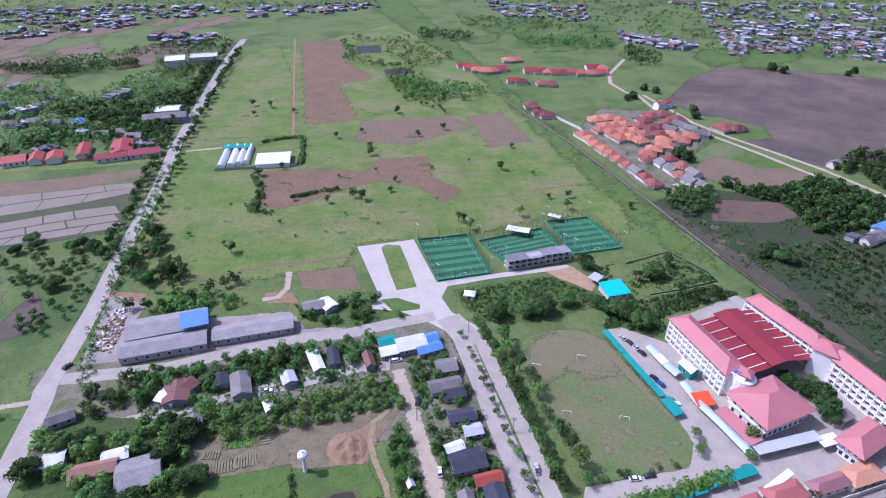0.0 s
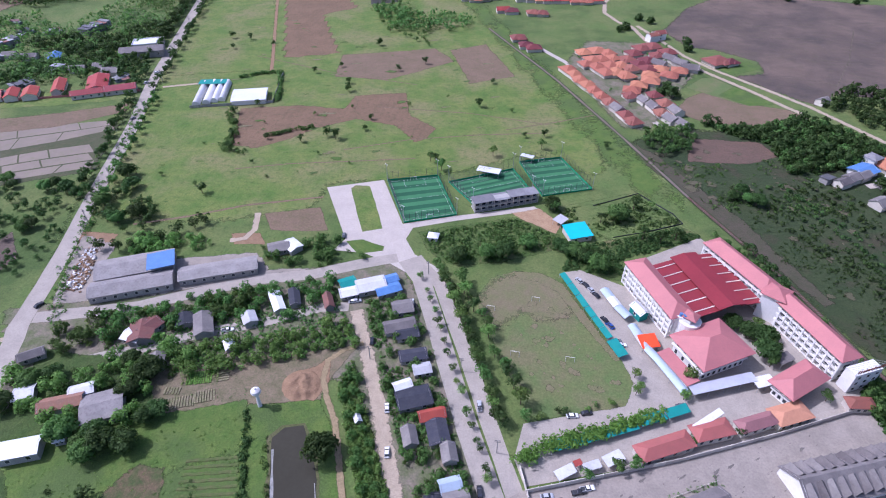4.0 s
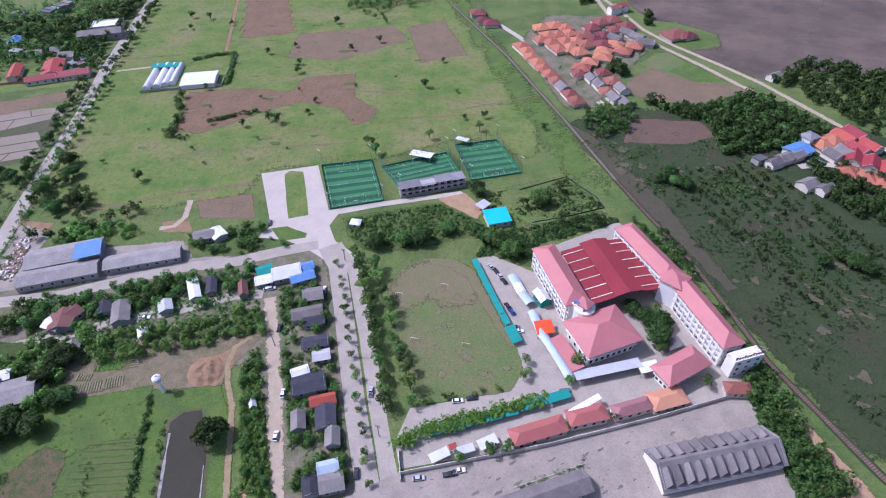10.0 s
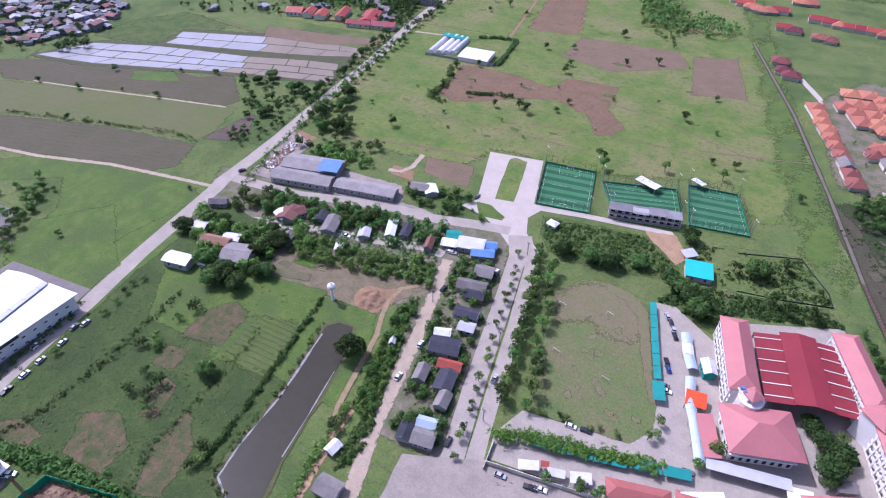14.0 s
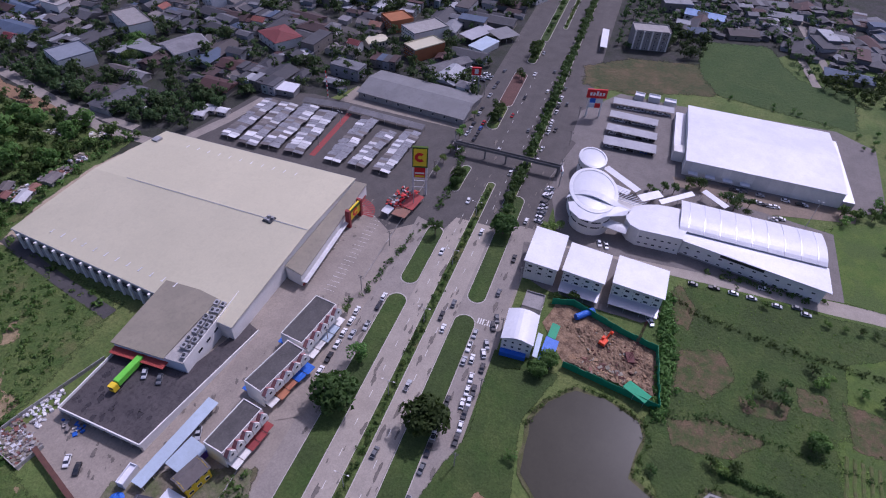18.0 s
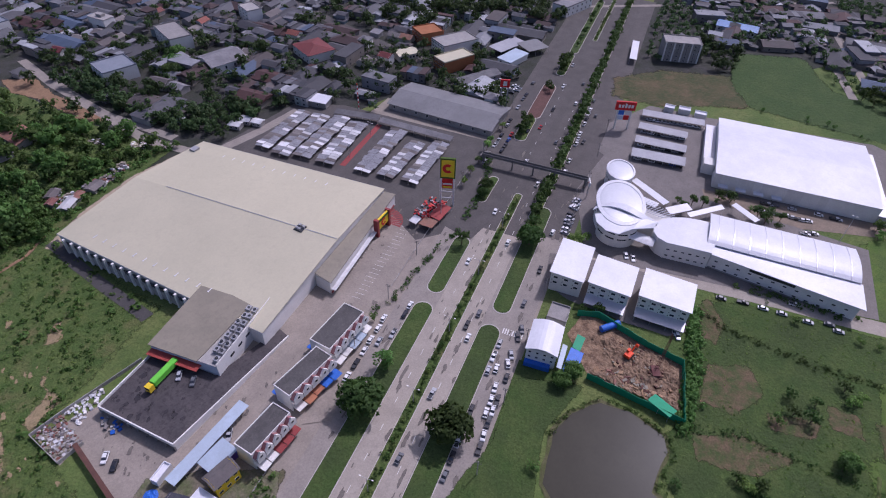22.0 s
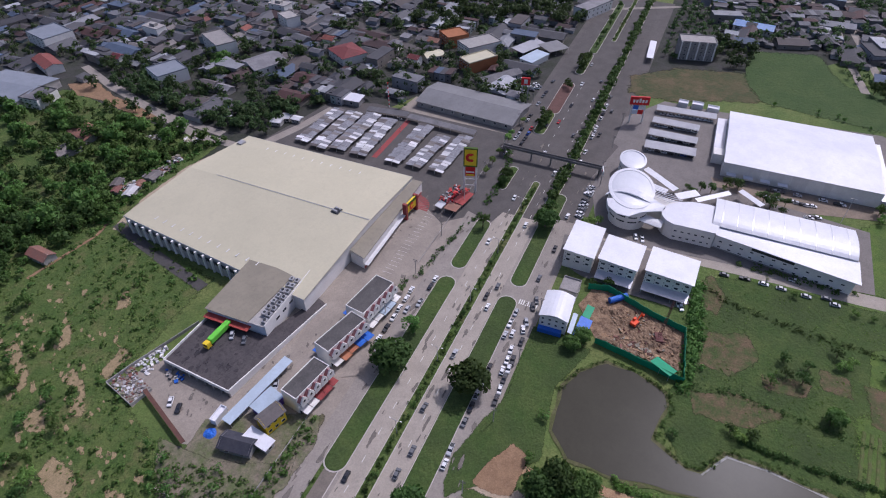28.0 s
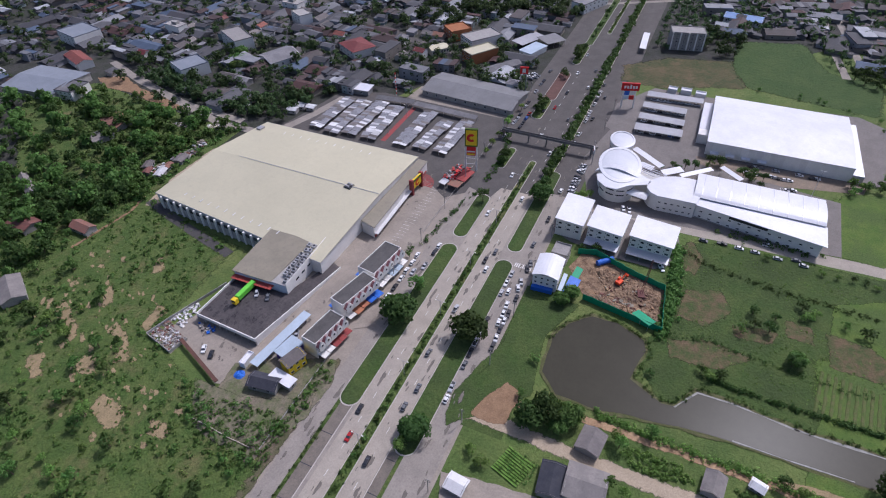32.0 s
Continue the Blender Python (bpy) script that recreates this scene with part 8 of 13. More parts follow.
def white_block(rect, label, seed, extra):
    x, y, L, W, ang = rect
    if W < L:
        pass
    th = thing("white_block", x, y, 0, ang, label, "shophouse", "white shophouse blocks")
    a, b, h = L / 2, W / 2, 10.2
    lbox(th, "wall", WALL_WHITE, -a, a, -b, b, 0, h)
    bm = bmesh.new()
    slab(bm, [(-a - 0.7, -b - 0.7, h + 0.15), (a + 0.7, -b - 0.7, h + 0.15), (a + 0.7, b + 0.7, h + 0.9), (-a - 0.7, b + 0.7, h + 0.9)], 0.2)
    part("roof", bm, ROOF_WHITE, th, "bright white sheet roof")
    # the long rear wall faces the pond
    rng = random.Random(seed)
    n = max(3, int(W / 4))
    for i in range(n):
        yy = -b + W * (i + 0.5) / n
        for z in (4.6, 7.6):
            share("window", WINDOW, th, pose(-a - 0.02, yy, z, 0, 0, -90) @ Matrix.Diagonal((2.0, 1, 1.2, 1)))
        for z in (4.2, 6.2, 8.6):
            share("vent", WINDOW, th, pose(-a - 0.02, yy + 1.5, z, 0, 0, -90) @ Matrix.Diagonal((0.5, 1, 0.5, 1)))
    for i in range(3):
        for z in (4.6, 7.6):
            share("window", WINDOW, th, pose(-a + L * (i + 0.5) / 3, b + 0.02, z, 0, 0, 180) @ Matrix.Diagonal((1.2, 1, 1.1, 1)))
            share("window", WINDOW, th, pose(-a + L * (i + 0.5) / 3, -b - 0.02, z, 0, 0, 0) @ Matrix.Diagonal((1.2, 1, 1.1, 1)))
    if extra:
        bm = bmesh.new()
        slab(bm, [(-a - 5, -b, 2.8), (-a, -b, 3.8), (-a, b, 3.8), (-a - 5, b, 2.8)][::-1], 0.15)
        part("lean_to_roof", bm, ROOF_SILVER, th, "silver lean-to roof at the rear")
        for i in range(4):
            lbox(th, "lean_to_post", STEEL, -a - 4.8, -a - 4.6, -b + 0.3 + (W - 0.8) * i / 3, -b + 0.5 + (W - 0.8) * i / 3, 0, 2.7)


def toward_camera(r):
    """Turn a rectangle so that its local -x side faces the pond."""
    x, y, L, W, ang = r
    best = max(range(4), key=lambda k: -math.cos(radians(ang + 90 * k)))
    return (x, y, L, W, ang + 90 * best) if best % 2 == 0 else (x, y, W, L, ang + 90 * best)


white_block(toward_camera((-154.8, -55.9, 22.8, 13.6, -167.9)), "white three-storey shophouse block with a white roof", 1, False)
white_block(toward_camera((-156.4, -37.4, 17.8, 17, -169.9)), "white three-storey shophouse block with rear lean-to", 2, True)
white_block(toward_camera((-161.6, -15.2, 16.7, 20.4, -169.8)), "white three-storey shophouse block with rear lean-to beside the field", 3, True)


def barrel_house():
    x, y, L, W, ang = toward_camera((-109.8, -46, 14.2, 11.6, -164.1))
    th = thing("barrel_roof_house", x, y, 0, ang, "white three-storey building with a curved white roof and blue base", "building")
    a, b, h = L / 2, W / 2, 8.6
    lbox(th, "wall", WALL_WHITE, -a, a, -b, b, 0, h)
    lbox(th, "blue_base", BLUETARP, -a - 2.2, -a, -b + 1.5, b, 0, 2.2, "blue sheet lean-to")
    bm = bmesh.new()
    arch_sheet(bm, [(-b - 0.5 + (W + 1) * i / 8, h + 1.8 * math.sin(math.pi * i / 8)) for i in range(9)], -a - 0.8, a + 0.8, 0.15)
    part("roof", bm, ROOF_WHITE, th, "curved white sheet roof")
    for z in (3.6, 6.3):
        for i in range(4):
            share("window", WINDOW, th, pose(-a - 0.02, -b + W * (i + 0.5) / 4, z, 0, 0, -90) @ Matrix.Diagonal((1.1, 1, 1.0, 1)))
        for i in range(4):
            share("window", WINDOW, th, pose(-a + L * (i + 0.5) / 4, -b - 0.02, z, 0, 0, 0) @ Matrix.Diagonal((1.3, 1, 1.1, 1)))


barrel_house()
house((-126.5, -48.2, 8.8, 7.9, -168.4), 6.5, "flat", 0, WALL_GREY, WALL_GREY, "unfinished grey concrete shell", "building", storeys=2, win=2, name="concrete_shell")
canopy_roof((-109.5, -33.1, 12.4, 5.3, -170.5), 3.2, "bright blue tarpaulin roof beside the white building", BLUETARP, 0.8, "tarpaulin_shed", "shelter", 3)
canopy_roof((-109.4, -37.7, 12.1, 2, -166), 3.4, "pale blue sheet roof", ROOF_LBLUE, 0.4, "sheet_shelter", "shelter", 3)
canopy_roof((-119.9, -35.4, 7.6, 3.4, -172), 2.8, "green sheet roof of a site hut", GREENFENCE, 0.6, "site_hut", "shelter", 2)


# construction site behind a green fence
def sheet_fence(pts, h, m, label, seed=0, name="green_fence", gap=3.0):
    th = thing(name, *pts[0], 0, 0, label, "fence")
    o = Vector(pts[0])
    for p, q in zip(pts[:-1], pts[1:]):
        p, q = Vector(p), Vector(q)
        d = q - p
        n = max(1, int(d.length / gap))
        me = bpy.data.meshes.new("panel")
        bm = bmesh.new()
        w = d.length / n
        box(bm, -w / 2 + 0.03, w / 2 - 0.03, -0.05, 0.05, 0.05, h)
        box(bm, -w / 2 - 0.05, -w / 2 + 0.05, -0.12, 0.12, 0, h + 0.2)
        me = mesh_of("panel", bm, m)
        for i in range(n):
            c = p.lerp(q, (i + 0.5) / n) - o
            share("panel", me, th, pose(c.x, c.y, 0, random.Random(seed + i).uniform(-3, 3), 0, math.degrees(math.atan2(d.y, d.x))))


SITE = [(-108.2, -26.3), (-110, 10.6)] + [(-136.1, 2.1), (-136.5, -13.4), (-139.7, -35.1), (-135.2, -42.9)]
sheet_fence(SITE, 3.6, GREENFENCE, "tall bright green sheet fence round the construction site")
def rough_ground(name, poly, cell, amp, m, label, category):
    """Dug and heaped earth inside a polygon."""
    xs, ys = [p[0] for p in poly], [p[1] for p in poly]
    nx, ny = int((max(xs) - min(xs)) / cell) + 1, int((max(ys) - min(ys)) / cell) + 1
    gx, gy = np.meshgrid(min(xs) + cell * np.arange(nx), min(ys) + cell * np.arange(ny), indexing="ij")
    ok = inside(gx.ravel(), gy.ravel(), poly).reshape(nx, ny)
    bm = bmesh.new()
    vs = {}
    for i in range(nx):
        for j in range(ny):
            if ok[i, j]:
                x, y = gx[i, j], gy[i, j]
                z = noise.noise((x * 0.16, y * 0.16, 1.7)) + 0.6 * abs(noise.noise((x * 0.45, y * 0.45, 4.1))) + 0.3 * noise.noise((x * 1.1, y * 1.1, 6.3))
                vs[i, j] = bm.verts.new((x, y, max(0.06, 0.25 + amp * z)))
    for i, j in vs:
        q = [(i, j), (i + 1, j), (i + 1, j + 1), (i, j + 1)]
        if all(k in vs for k in q):
            bm.faces.new([vs[k] for k in q])
    return tagged(part(name, bm, m), label, category)


rough_ground("excavated_earth", [(-128, -33.2), (-136.8, -21.5), (-133.9, 0.2), (-112.8, 8.9), (-110.5, -25.8)], 0.7, 1.7, DUGEARTH, "heaps of dug brown earth on the building site", "earth heap")
heap("building_material", [(-114.9, -26.1), (-118.5, -16.1), (-117.1, 1.7), (-114.3, -2), (-110.8, -20.3)], 150, (DUGEARTH, BROWNWOOD, SOIL, ROOF_TAUPE, ROOF_RUST), "stacked planks, pipes and debris", "building material", 13, (0.2, 0.9), (0.3, 2.2))
heap("building_material", [(-128.4, -29.8), (-134.5, -20.5), (-130, -0.8), (-119.2, 4.5), (-120, -19.4)], 110, (DUGEARTH, BROWNWOOD, SOIL, BROWNWOOD, ROOF_TAUPE), "strewn timber and broken concrete in the dug earth", "building material", 14, (0.4, 1.1), (0.3, 1.2))
canopy_roof((-111.4, 1.8, 5.5, 9.4, 165), 2.4, "green sheet roof inside the site fence", GREENFENCE, 1.4, "site_shed", "shelter", 3)
tnk = thing("blue_tank", *(-136.9, -28.8), 0, -32, "long blue tank by the site fence", "tank")
bm = bmesh.new()
beam(bm, (-4.5, 0, 1.5), (4.5, 0, 1.5), 1.4, 14)
part("tank", bm, BLUETARP, tnk)
for s in (-3, 3):
    lbox(tnk, "cradle", STEEL, s - 0.3, s + 0.3, -1.2, 1.2, 0, 0.5)


def excavator(x, y, ang):
    th = thing("excavator", x, y, 0, ang, "orange excavator with a folded arm", "excavator")
    for s in (-1, 1):
        lbox(th, "track", RUBBER, -1.8, 1.8, s * 1.3 - 0.3, s * 1.3 + 0.3, 0, 0.9)
    lbox(th, "body", ORANGETENT, -1.9, 1.3, -1.3, 1.3, 0.95, 2.2)
    cab = lbox(th, "cab", ORANGETENT, 0.0, 1.5, 0.3, 1.3, 2.2, 3.2)
    lbox(cab, "cab_window", GLASS, 1.4, 1.55, 0.4, 1.2, 2.3, 3.1)
    bm = bmesh.new()
    beam(bm, (1.2, -0.2, 2), (4.2, -0.2, 4.4), 0.3, 4)
    beam(bm, (4.2, -0.2, 4.4), (6.2, -0.2, 2.0), 0.22, 4)
    box(bm, 5.7, 6.7, -0.7, 0.3, 0.9, 2.0)
    part("arm", bm, ORANGETENT, th)


excavator(*(-127.7, -17), 170)
bm = bmesh.new()
crane = thing("pile_rig", *(-126.4, -5.6), 0, 30, "lattice pile-driving rig with a slanting mast", "crane")
for dx, dy in ((-0.5, -0.5), (0.5, -0.5), (0.5, 0.5), (-0.5, 0.5)):
    beam(bm, (dx, dy, 0), (dx * 0.5 - 3, dy * 0.5 + 2, 20), 0.09, 4)
for i in range(12):
    t = i / 12
    beam(bm, (-0.5 - 2.7 * t, -0.5 + 2.2 * t, 20 * t), (0.5 - 3.2 * t, 0.5 + 1.8 * t, 20 * t + 1.6), 0.06, 3)
part("mast", bm, ROOF_RUST, crane)
lbox(crane, "base", ROOF_RUST, -2.5, 2.5, -1.5, 1.5, 0, 1.4)


# ---- school ----
def school_wing(rect, h, storeys, bays, label, roof_m=ROOF_PINK, rise=3.2, gallery="both", group="school wings"):
    x, y, L, W, ang = rect
    if W > L:
        L, W, ang = W, L, ang + 90
    th = thing("school_wing", x, y, 0, ang, label, "school", group)
    a, b = L / 2, W / 2
    lbox(th, "core_wall", WALL_WHITE, -a, a, -b + 1.4, b - 1.4, 0, h)
    bm = bmesh.new()
    hip(bm, L, W, h, rise, 0.9, 0.25)
    part("roof", bm, roof_m, th, "faded pink metal hip roof")
    sh = h / storeys
    for s in (-1, 1):
        for k in range(storeys + 1):
            lbox(th, "floor_slab", WALL_WHITE, -a, a, s * (b - 1.4), s * b, max(0.0, k * sh - 0.25), k * sh + 0.12 if k < storeys else h)
        for k in range(storeys):
            lbox(th, "balustrade", WALL_WHITE, -a, a, s * (b - 0.15), s * b, k * sh + 0.12, k * sh + 1.0)
        for i in range(bays + 1):
            xx = -a + L * i / bays
            lbox(th, "pier", WALL_WHITE, xx - 0.35, xx + 0.35, s * (b - 0.5), s * (b + 0.15), 0, h)
        for k in range(storeys):
            for i in range(bays):
                xx = -a + L * (i + 0.5) / bays
                share("window", WINDOW, th, pose(xx, s * (b - 1.38), k * sh + 0.9, 0, 0, 0 if s < 0 else 180) @ Matrix.Diagonal((L / bays * 0.72, 1, sh * 0.55, 1)))
    for s in (-1, 1):
        for k in range(storeys):
            share("window", WINDOW, th, pose(s * (a + 0.02), 0, k * sh + 0.9, 0, 0, 90 * s) @ Matrix.Diagonal((W * 0.4, 1, sh * 0.5, 1)))
    return th


school_wing((91.6, 197.4, 37.4, 8.9, -65.4), 12, 4, 11, "long white four-storey school wing with open galleries and pink roof")
school_wing((107.2, 160.2, 37.5, 8.6, -70.9), 12, 4, 12, "long white four-storey school wing with open galleries and pink roof")
school_wing((49.2, 180.8, 36.4, 9.7, -71.8), 12, 4, 11, "white four-storey school wing with tall piers and pink roof")
tower = thing("stair_tower", *(99, 177.5), 0, -40, "white stair tower with a small pink roof between the wings", "tower")
lbox(tower, "wall", WALL_WHITE, -4.5, 4.5, -4.5, 4.5, 0, 13.5)
bm = bmesh.new()
hip(bm, 9, 9, 13.5, 2.4, 0.8, 0.2)
part("roof", bm, ROOF_PINK, tower)
tower2 = thing("stair_tower", *(57.9, 161.8), 0, -40, "white curved stair tower with a water tank", "tower")
bm = bmesh.new()
cyl(bm, 0, 0, 0, 11, 4.6, 4.6, 16)
part("wall", bm, WALL_WHITE, tower2)
lbox(tower2, "penthouse", WALL_WHITE, -5, 1, -3, 3, 0, 12.5)
bm = bmesh.new()
hip(bm, 5, 5, 13.4, 1.8, 0.4, 0.2)
part("roof", bm, ROOF_PINK, tower2)
for dx in (-1.5, 0.2):
    bm = bmesh.new()
    cyl(bm, dx - 2, -2, 12.5, 14, 0.7, 0.7, 10)
    part("tank", bm, ROOF_BLUE, tower2, "small blue water tank")


def crimson_hall():
    x, y, L, W, ang = (73.2, 188.2, 35.2, 33, -71.6)
    th = thing("crimson_hall", x, y, 0, ang, "covered school hall with a stepped crimson metal roof", "hall")
    a, b = L / 2, W / 2
    for sx in (-a + 0.5, 0, a - 0.5):
        for sy in (-b + 0.5, b - 0.5):
            lbox(th, "column", WALL_WHITE, sx - 0.3, sx + 0.3, sy - 0.3, sy + 0.3, 0, 8)
    lbox(th, "floor_slab", CONCRETE, -a, a, -b, b, 0.05, 0.2)
    for s in (-1, 1):
        bm = bmesh.new()
        slab(bm, [(-a, s * b, 8.0), (a, s * b, 8.0), (a, s * b * 0.3, 9.2), (-a, s * b * 0.3, 9.2)][::s], 0.2)
        part("side_roof", bm, ROOF_CRIMSON, th)
        for i in range(6):
            xx = -a + L * (i + 0.5) / 6
            bm = bmesh.new()
            slab(bm, [(xx - 0.22, s * b, 8.25), (xx + 0.22, s * b, 8.25), (xx + 0.22, s * b * 0.36, 9.4), (xx - 0.22, s * b * 0.36, 9.4)][::s], 0.25)
            part("skylight_strip", bm, WALL_CREAM, th, "pale translucent roof strip")
        bm = bmesh.new()
        slab(bm, [(-a - 0.6, s * b * 0.42, 10.3), (a + 0.6, s * b * 0.42, 10.3), (a + 0.6, 0, 11.4), (-a - 0.6, 0, 11.4)][::s], 0.2)
        part("main_roof", bm, ROOF_CRIMSON, th)


crimson_hall()


def assembly(rect, h, label, rise, win):
    x, y, L, W, ang = rect
    if W > L:
        L, W, ang = W, L, ang + 90
    th = thing("school_building", x, y, 0, ang, label, "school")
    a, b = L / 2, W / 2
    lbox(th, "wall", WALL_WHITE, -a + 1, a - 1, -b + 1, b - 1, 0, h)
    lbox(th, "floor_band", WALL_WHITE, -a + 0.3, a - 0.3, -b + 0.3, b - 0.3, h * 0.48, h * 0.56)
    bm = bmesh.new()
    hip(bm, L, W, h, rise, 1.2, 0.25)
    part("roof", bm, ROOF_PINK, th, "large pink hip roof")
    for z in (0.8, h * 0.6):
        for side in ("front", "back"):
            windows(th, L - 2, W - 2, z, 1.5, h * 0.28, win, side)
        for side in ("left", "right"):
            windows(th, L - 2, W - 2, z, 1.5, h * 0.28, max(2, win // 2), side)
    return th


assembly((64.2, 151.2, 18.4, 23.6, -66.2), 8.5, "white assembly building with a large pink hip roof", 5.0, 8)
assembly((92.7, 135.7, 8.7, 20.1, -59.2), 7, "white two-storey school office with a pink hip roof", 3.6, 6)
canopy_roof((64.7, 135.3, 4.4, 28, -74.2), 3.8, "wide flat grey entrance canopy of the assembly building", ROOF_SILVER, 0.2, "entrance_canopy", "canopy", 5)
canopy_roof((81.2, 137.3, 4.8, 8.6, -72.9), 3.4, "grey flat canopy between the school buildings", ROOF_PALE, 0.2, "canopy", "canopy", 3)
canopy_roof((94.1, 149.4, 4.5, 7.5, -63.5), 3.2, "grey sheet roof in the court", ROOF_GREY, 0.4, "canopy", "canopy", 2)
house((49.2, 142.4, 17, 4.7, -66.1), 4.2, "shed", 0.6, WALL_CREAM, ROOF_PINK, "low pink lean-to wing beside the assembly building", "school", name="side_wing", win=5)
canopy_roof((41.3, 156.4, 6.7, 7.8, -79.2), 3.2, "bright orange-red awning over the school stalls", ORANGETENT, 1.0, "awning", "awning", 3)
house((41.5, 174.3, 6.8, 4.4, -64.6), 4.6, "gable", 1.2, ROOF_TEAL, ROOF_PALE, "teal-walled hut beside the school wing", "hut", name="hut", win=1)


def vault_walk(pts, w, h, m, label):
    """An arched walkway cover in bays."""
    th = thing("covered_walk", *pts[0], 0, 0, label, "covered walkway")
    o = Vector(pts[0])
    for p, q in zip(pts[:-1], pts[1:]):
        p, q = Vector(p) - o, Vector(q) - o
        d = (q - p).normalized()
        s = Vector((-d.y, d.x))
        n = max(1, int((q - p).length / 5))
        for i in range(n):
            c0, c1 = p.lerp(q, i / n), p.lerp(q, (i + 1) / n - 0.008)
            bm = bmesh.new()
            for k in range(6):
                f0, f1 = k / 6, (k + 1) / 6
                g = lambda f: ((f - 0.5) * w, h + 0.9 * math.sin(math.pi * f))
                (v0, z0), (v1, z1) = g(f0), g(f1)
                slab(bm, [(*(c0 + s * v0), z0), (*(c1 + s * v0), z0), (*(c1 + s * v1), z1), (*(c0 + s * v1), z1)], 0.1)
            bmesh.ops.remove_doubles(bm, verts=bm.verts[:], dist=0.001)
            part("arched_cover", bm, m if i % 3 else ROOF_LBLUE, th)
            for v in (-w / 2 + 0.1, w / 2 - 0.1):
                bm = bmesh.new()
                c = c0 + s * v
                cyl(bm, c.x, c.y, 0, h, 0.08, 0.08, 6)
                part("post", bm, STEEL, th)


vault_walk([(28.8, 188.4), (32.9, 177.2), (36.4, 170.6)], 4.5, 2.8, ROOF_PALE, "pale arched walkway cover beside the car park")
vault_walk([(36.7, 166.2), (40, 153.5), (43.4, 146.6), (46.9, 138.1), (49.7, 130.8)], 4.0, 2.8, ROOF_PALE, "blue and white arched walkway cover in front of the school")
# sign frame on the end wall
ea = math.degrees(math.atan2(*(lambda p, q: (q[1] - p[1], q[0] - p[0]))((97, 176.5), (109.3, 141.1))))
endw = thing("school_sign", *(117.9, 139.4), 0, ea + 90, "white school end wall with a lattice sign and letter bars", "sign")
lbox(endw, "end_wall", WALL_WHITE, -6.5, 6.5, -2.2, 2.6, 0, 10.2)
for z in (1.2, 4.4, 7.6):
    for xx in (-4.2, 0, 4.2):
        share("window", WINDOW, endw, pose(xx, -2.22, z) @ Matrix.Diagonal((1.6, 1, 1.5, 1)))
for i in range(8):
    xx = -7 + i * 2
    bm = bmesh.new()
    beam(bm, (xx, -2.0, 10.1), (xx, -2.0, 13.6), 0.07, 4)
    beam(bm, (xx, 2.2, 10.1), (xx, -1.9, 13.4), 0.05, 4)
    part("lattice_post", bm, STEEL, endw)
for z in (10.8, 12.2, 13.5):
    bm = bmesh.new()
    beam(bm, (-7, -2.0, z), (7, -2.0, z), 0.06, 4)
    part("lattice_rail", bm, STEEL, endw)
for i in range(11):
    lbox(endw, "letter_bar", ROOF_MAROON, -6.8 + i * 1.25, -6.0 + i * 1.25, -2.2, -2.06, 11.4, 12.6 if i % 3 else 13.0)
# front buildings by the gate
for q, h, m, lab in (
    ((35.1, 107.1, 20.7, 6.1, 19.6), 4, ROOF_ROSE, "low building with a faded rose-red hip roof by the wall"),
    ((53.6, 114.1, 14.4, 6.2, 15.1), 4.2, ROOF_ROSE, "low pink-roofed pavilion by the school wall"),
    ((71.1, 118.2, 15.1, 4.7, 18.6), 3.8, ROOF_DUSKY, "low dusky maroon-roofed shelter"),
    ((84.9, 122.5, 14.1, 7.2, 18), 3.8, mat("sandy_orange_roof", (0.52, 0.25, 0.15), (0.46, 0.22, 0.13), 5, (0.38, 0.19, 0.12), 0.9, 0.75), "sandy orange-roofed pavilion beside the school office"),
    ((113.3, 128.2, 4.6, 9.4, -90.7), 3.6, ROOF_MAROON, "maroon lean-to at the school corner"),
):
    house(q, h, "hip", 1.8, WALL_CREAM, m, lab, "pavilion", name="pavilion", win=4)
canopy_roof((53.4, 118.1, 2.5, 14.6, -57), 4.6, "pale grey sheet roof over the pavilion front", ROOF_PALE, 0.3, "canopy", "canopy", 4)
for q, m in (((-0.6, 96.8, 3.6, 7.4, -61.4), ROOF_PALE), ((8.8, 99.4, 3, 6.3, -70.2), ROOF_PALE), ((4.1, 100.3, 2.1, 3, -66.9), ROOF_RED), ((16.7, 102.5, 4.1, 7.5, -62.4), ROOF_PALE)):
    canopy_roof(q, 2.6, "small market stall roof by the wall", m, 0.4, "stall", "market stall", 2, "stalls by the wall")


masonry_wall([(-14.4, 90.1), (12.4, 96.6), (39.1, 103.2), (80.5, 115.8), (119.5, 129.1)], 2.2, "long weathered cream boundary wall with piers")
masonry_wall([(-15.7, 99.3), (-13.6, 87.7)], 2.0, "short boundary wall by the gate")


# teal strip roofs beside the sports field


def teal_strip(pts, w, h, label, m=ROOF_TEAL):
    th = thing("teal_canopy", *pts[0], 0, 0, label, "canopy")
    o = Vector(pts[0])
    for p, q in zip(pts[:-1], pts[1:]):
        p, q = Vector(p) - o, Vector(q) - o
        d = (q - p).normalized()
        s = Vector((-d.y, d.x)) * w / 2
        n = max(1, int((q - p).length / 6))
        for i in range(n):
            c0, c1 = p.lerp(q, i / n), p.lerp(q, (i + 0.96) / n)
            bm = bmesh.new()
            slab(bm, [(*(c0 - s), h), (*(c1 - s), h), (*(c1 + s), h + 0.5), (*(c0 + s), h + 0.5)], 0.08)
            part("net_panel", bm, m, th)
            for e in (-s * 0.92, s * 0.92):
                bm = bmesh.new()
                c = c0 + e
                cyl(bm, c.x, c.y, 0, h, 0.07, 0.07, 6)
                part("post", bm, STEEL, th)


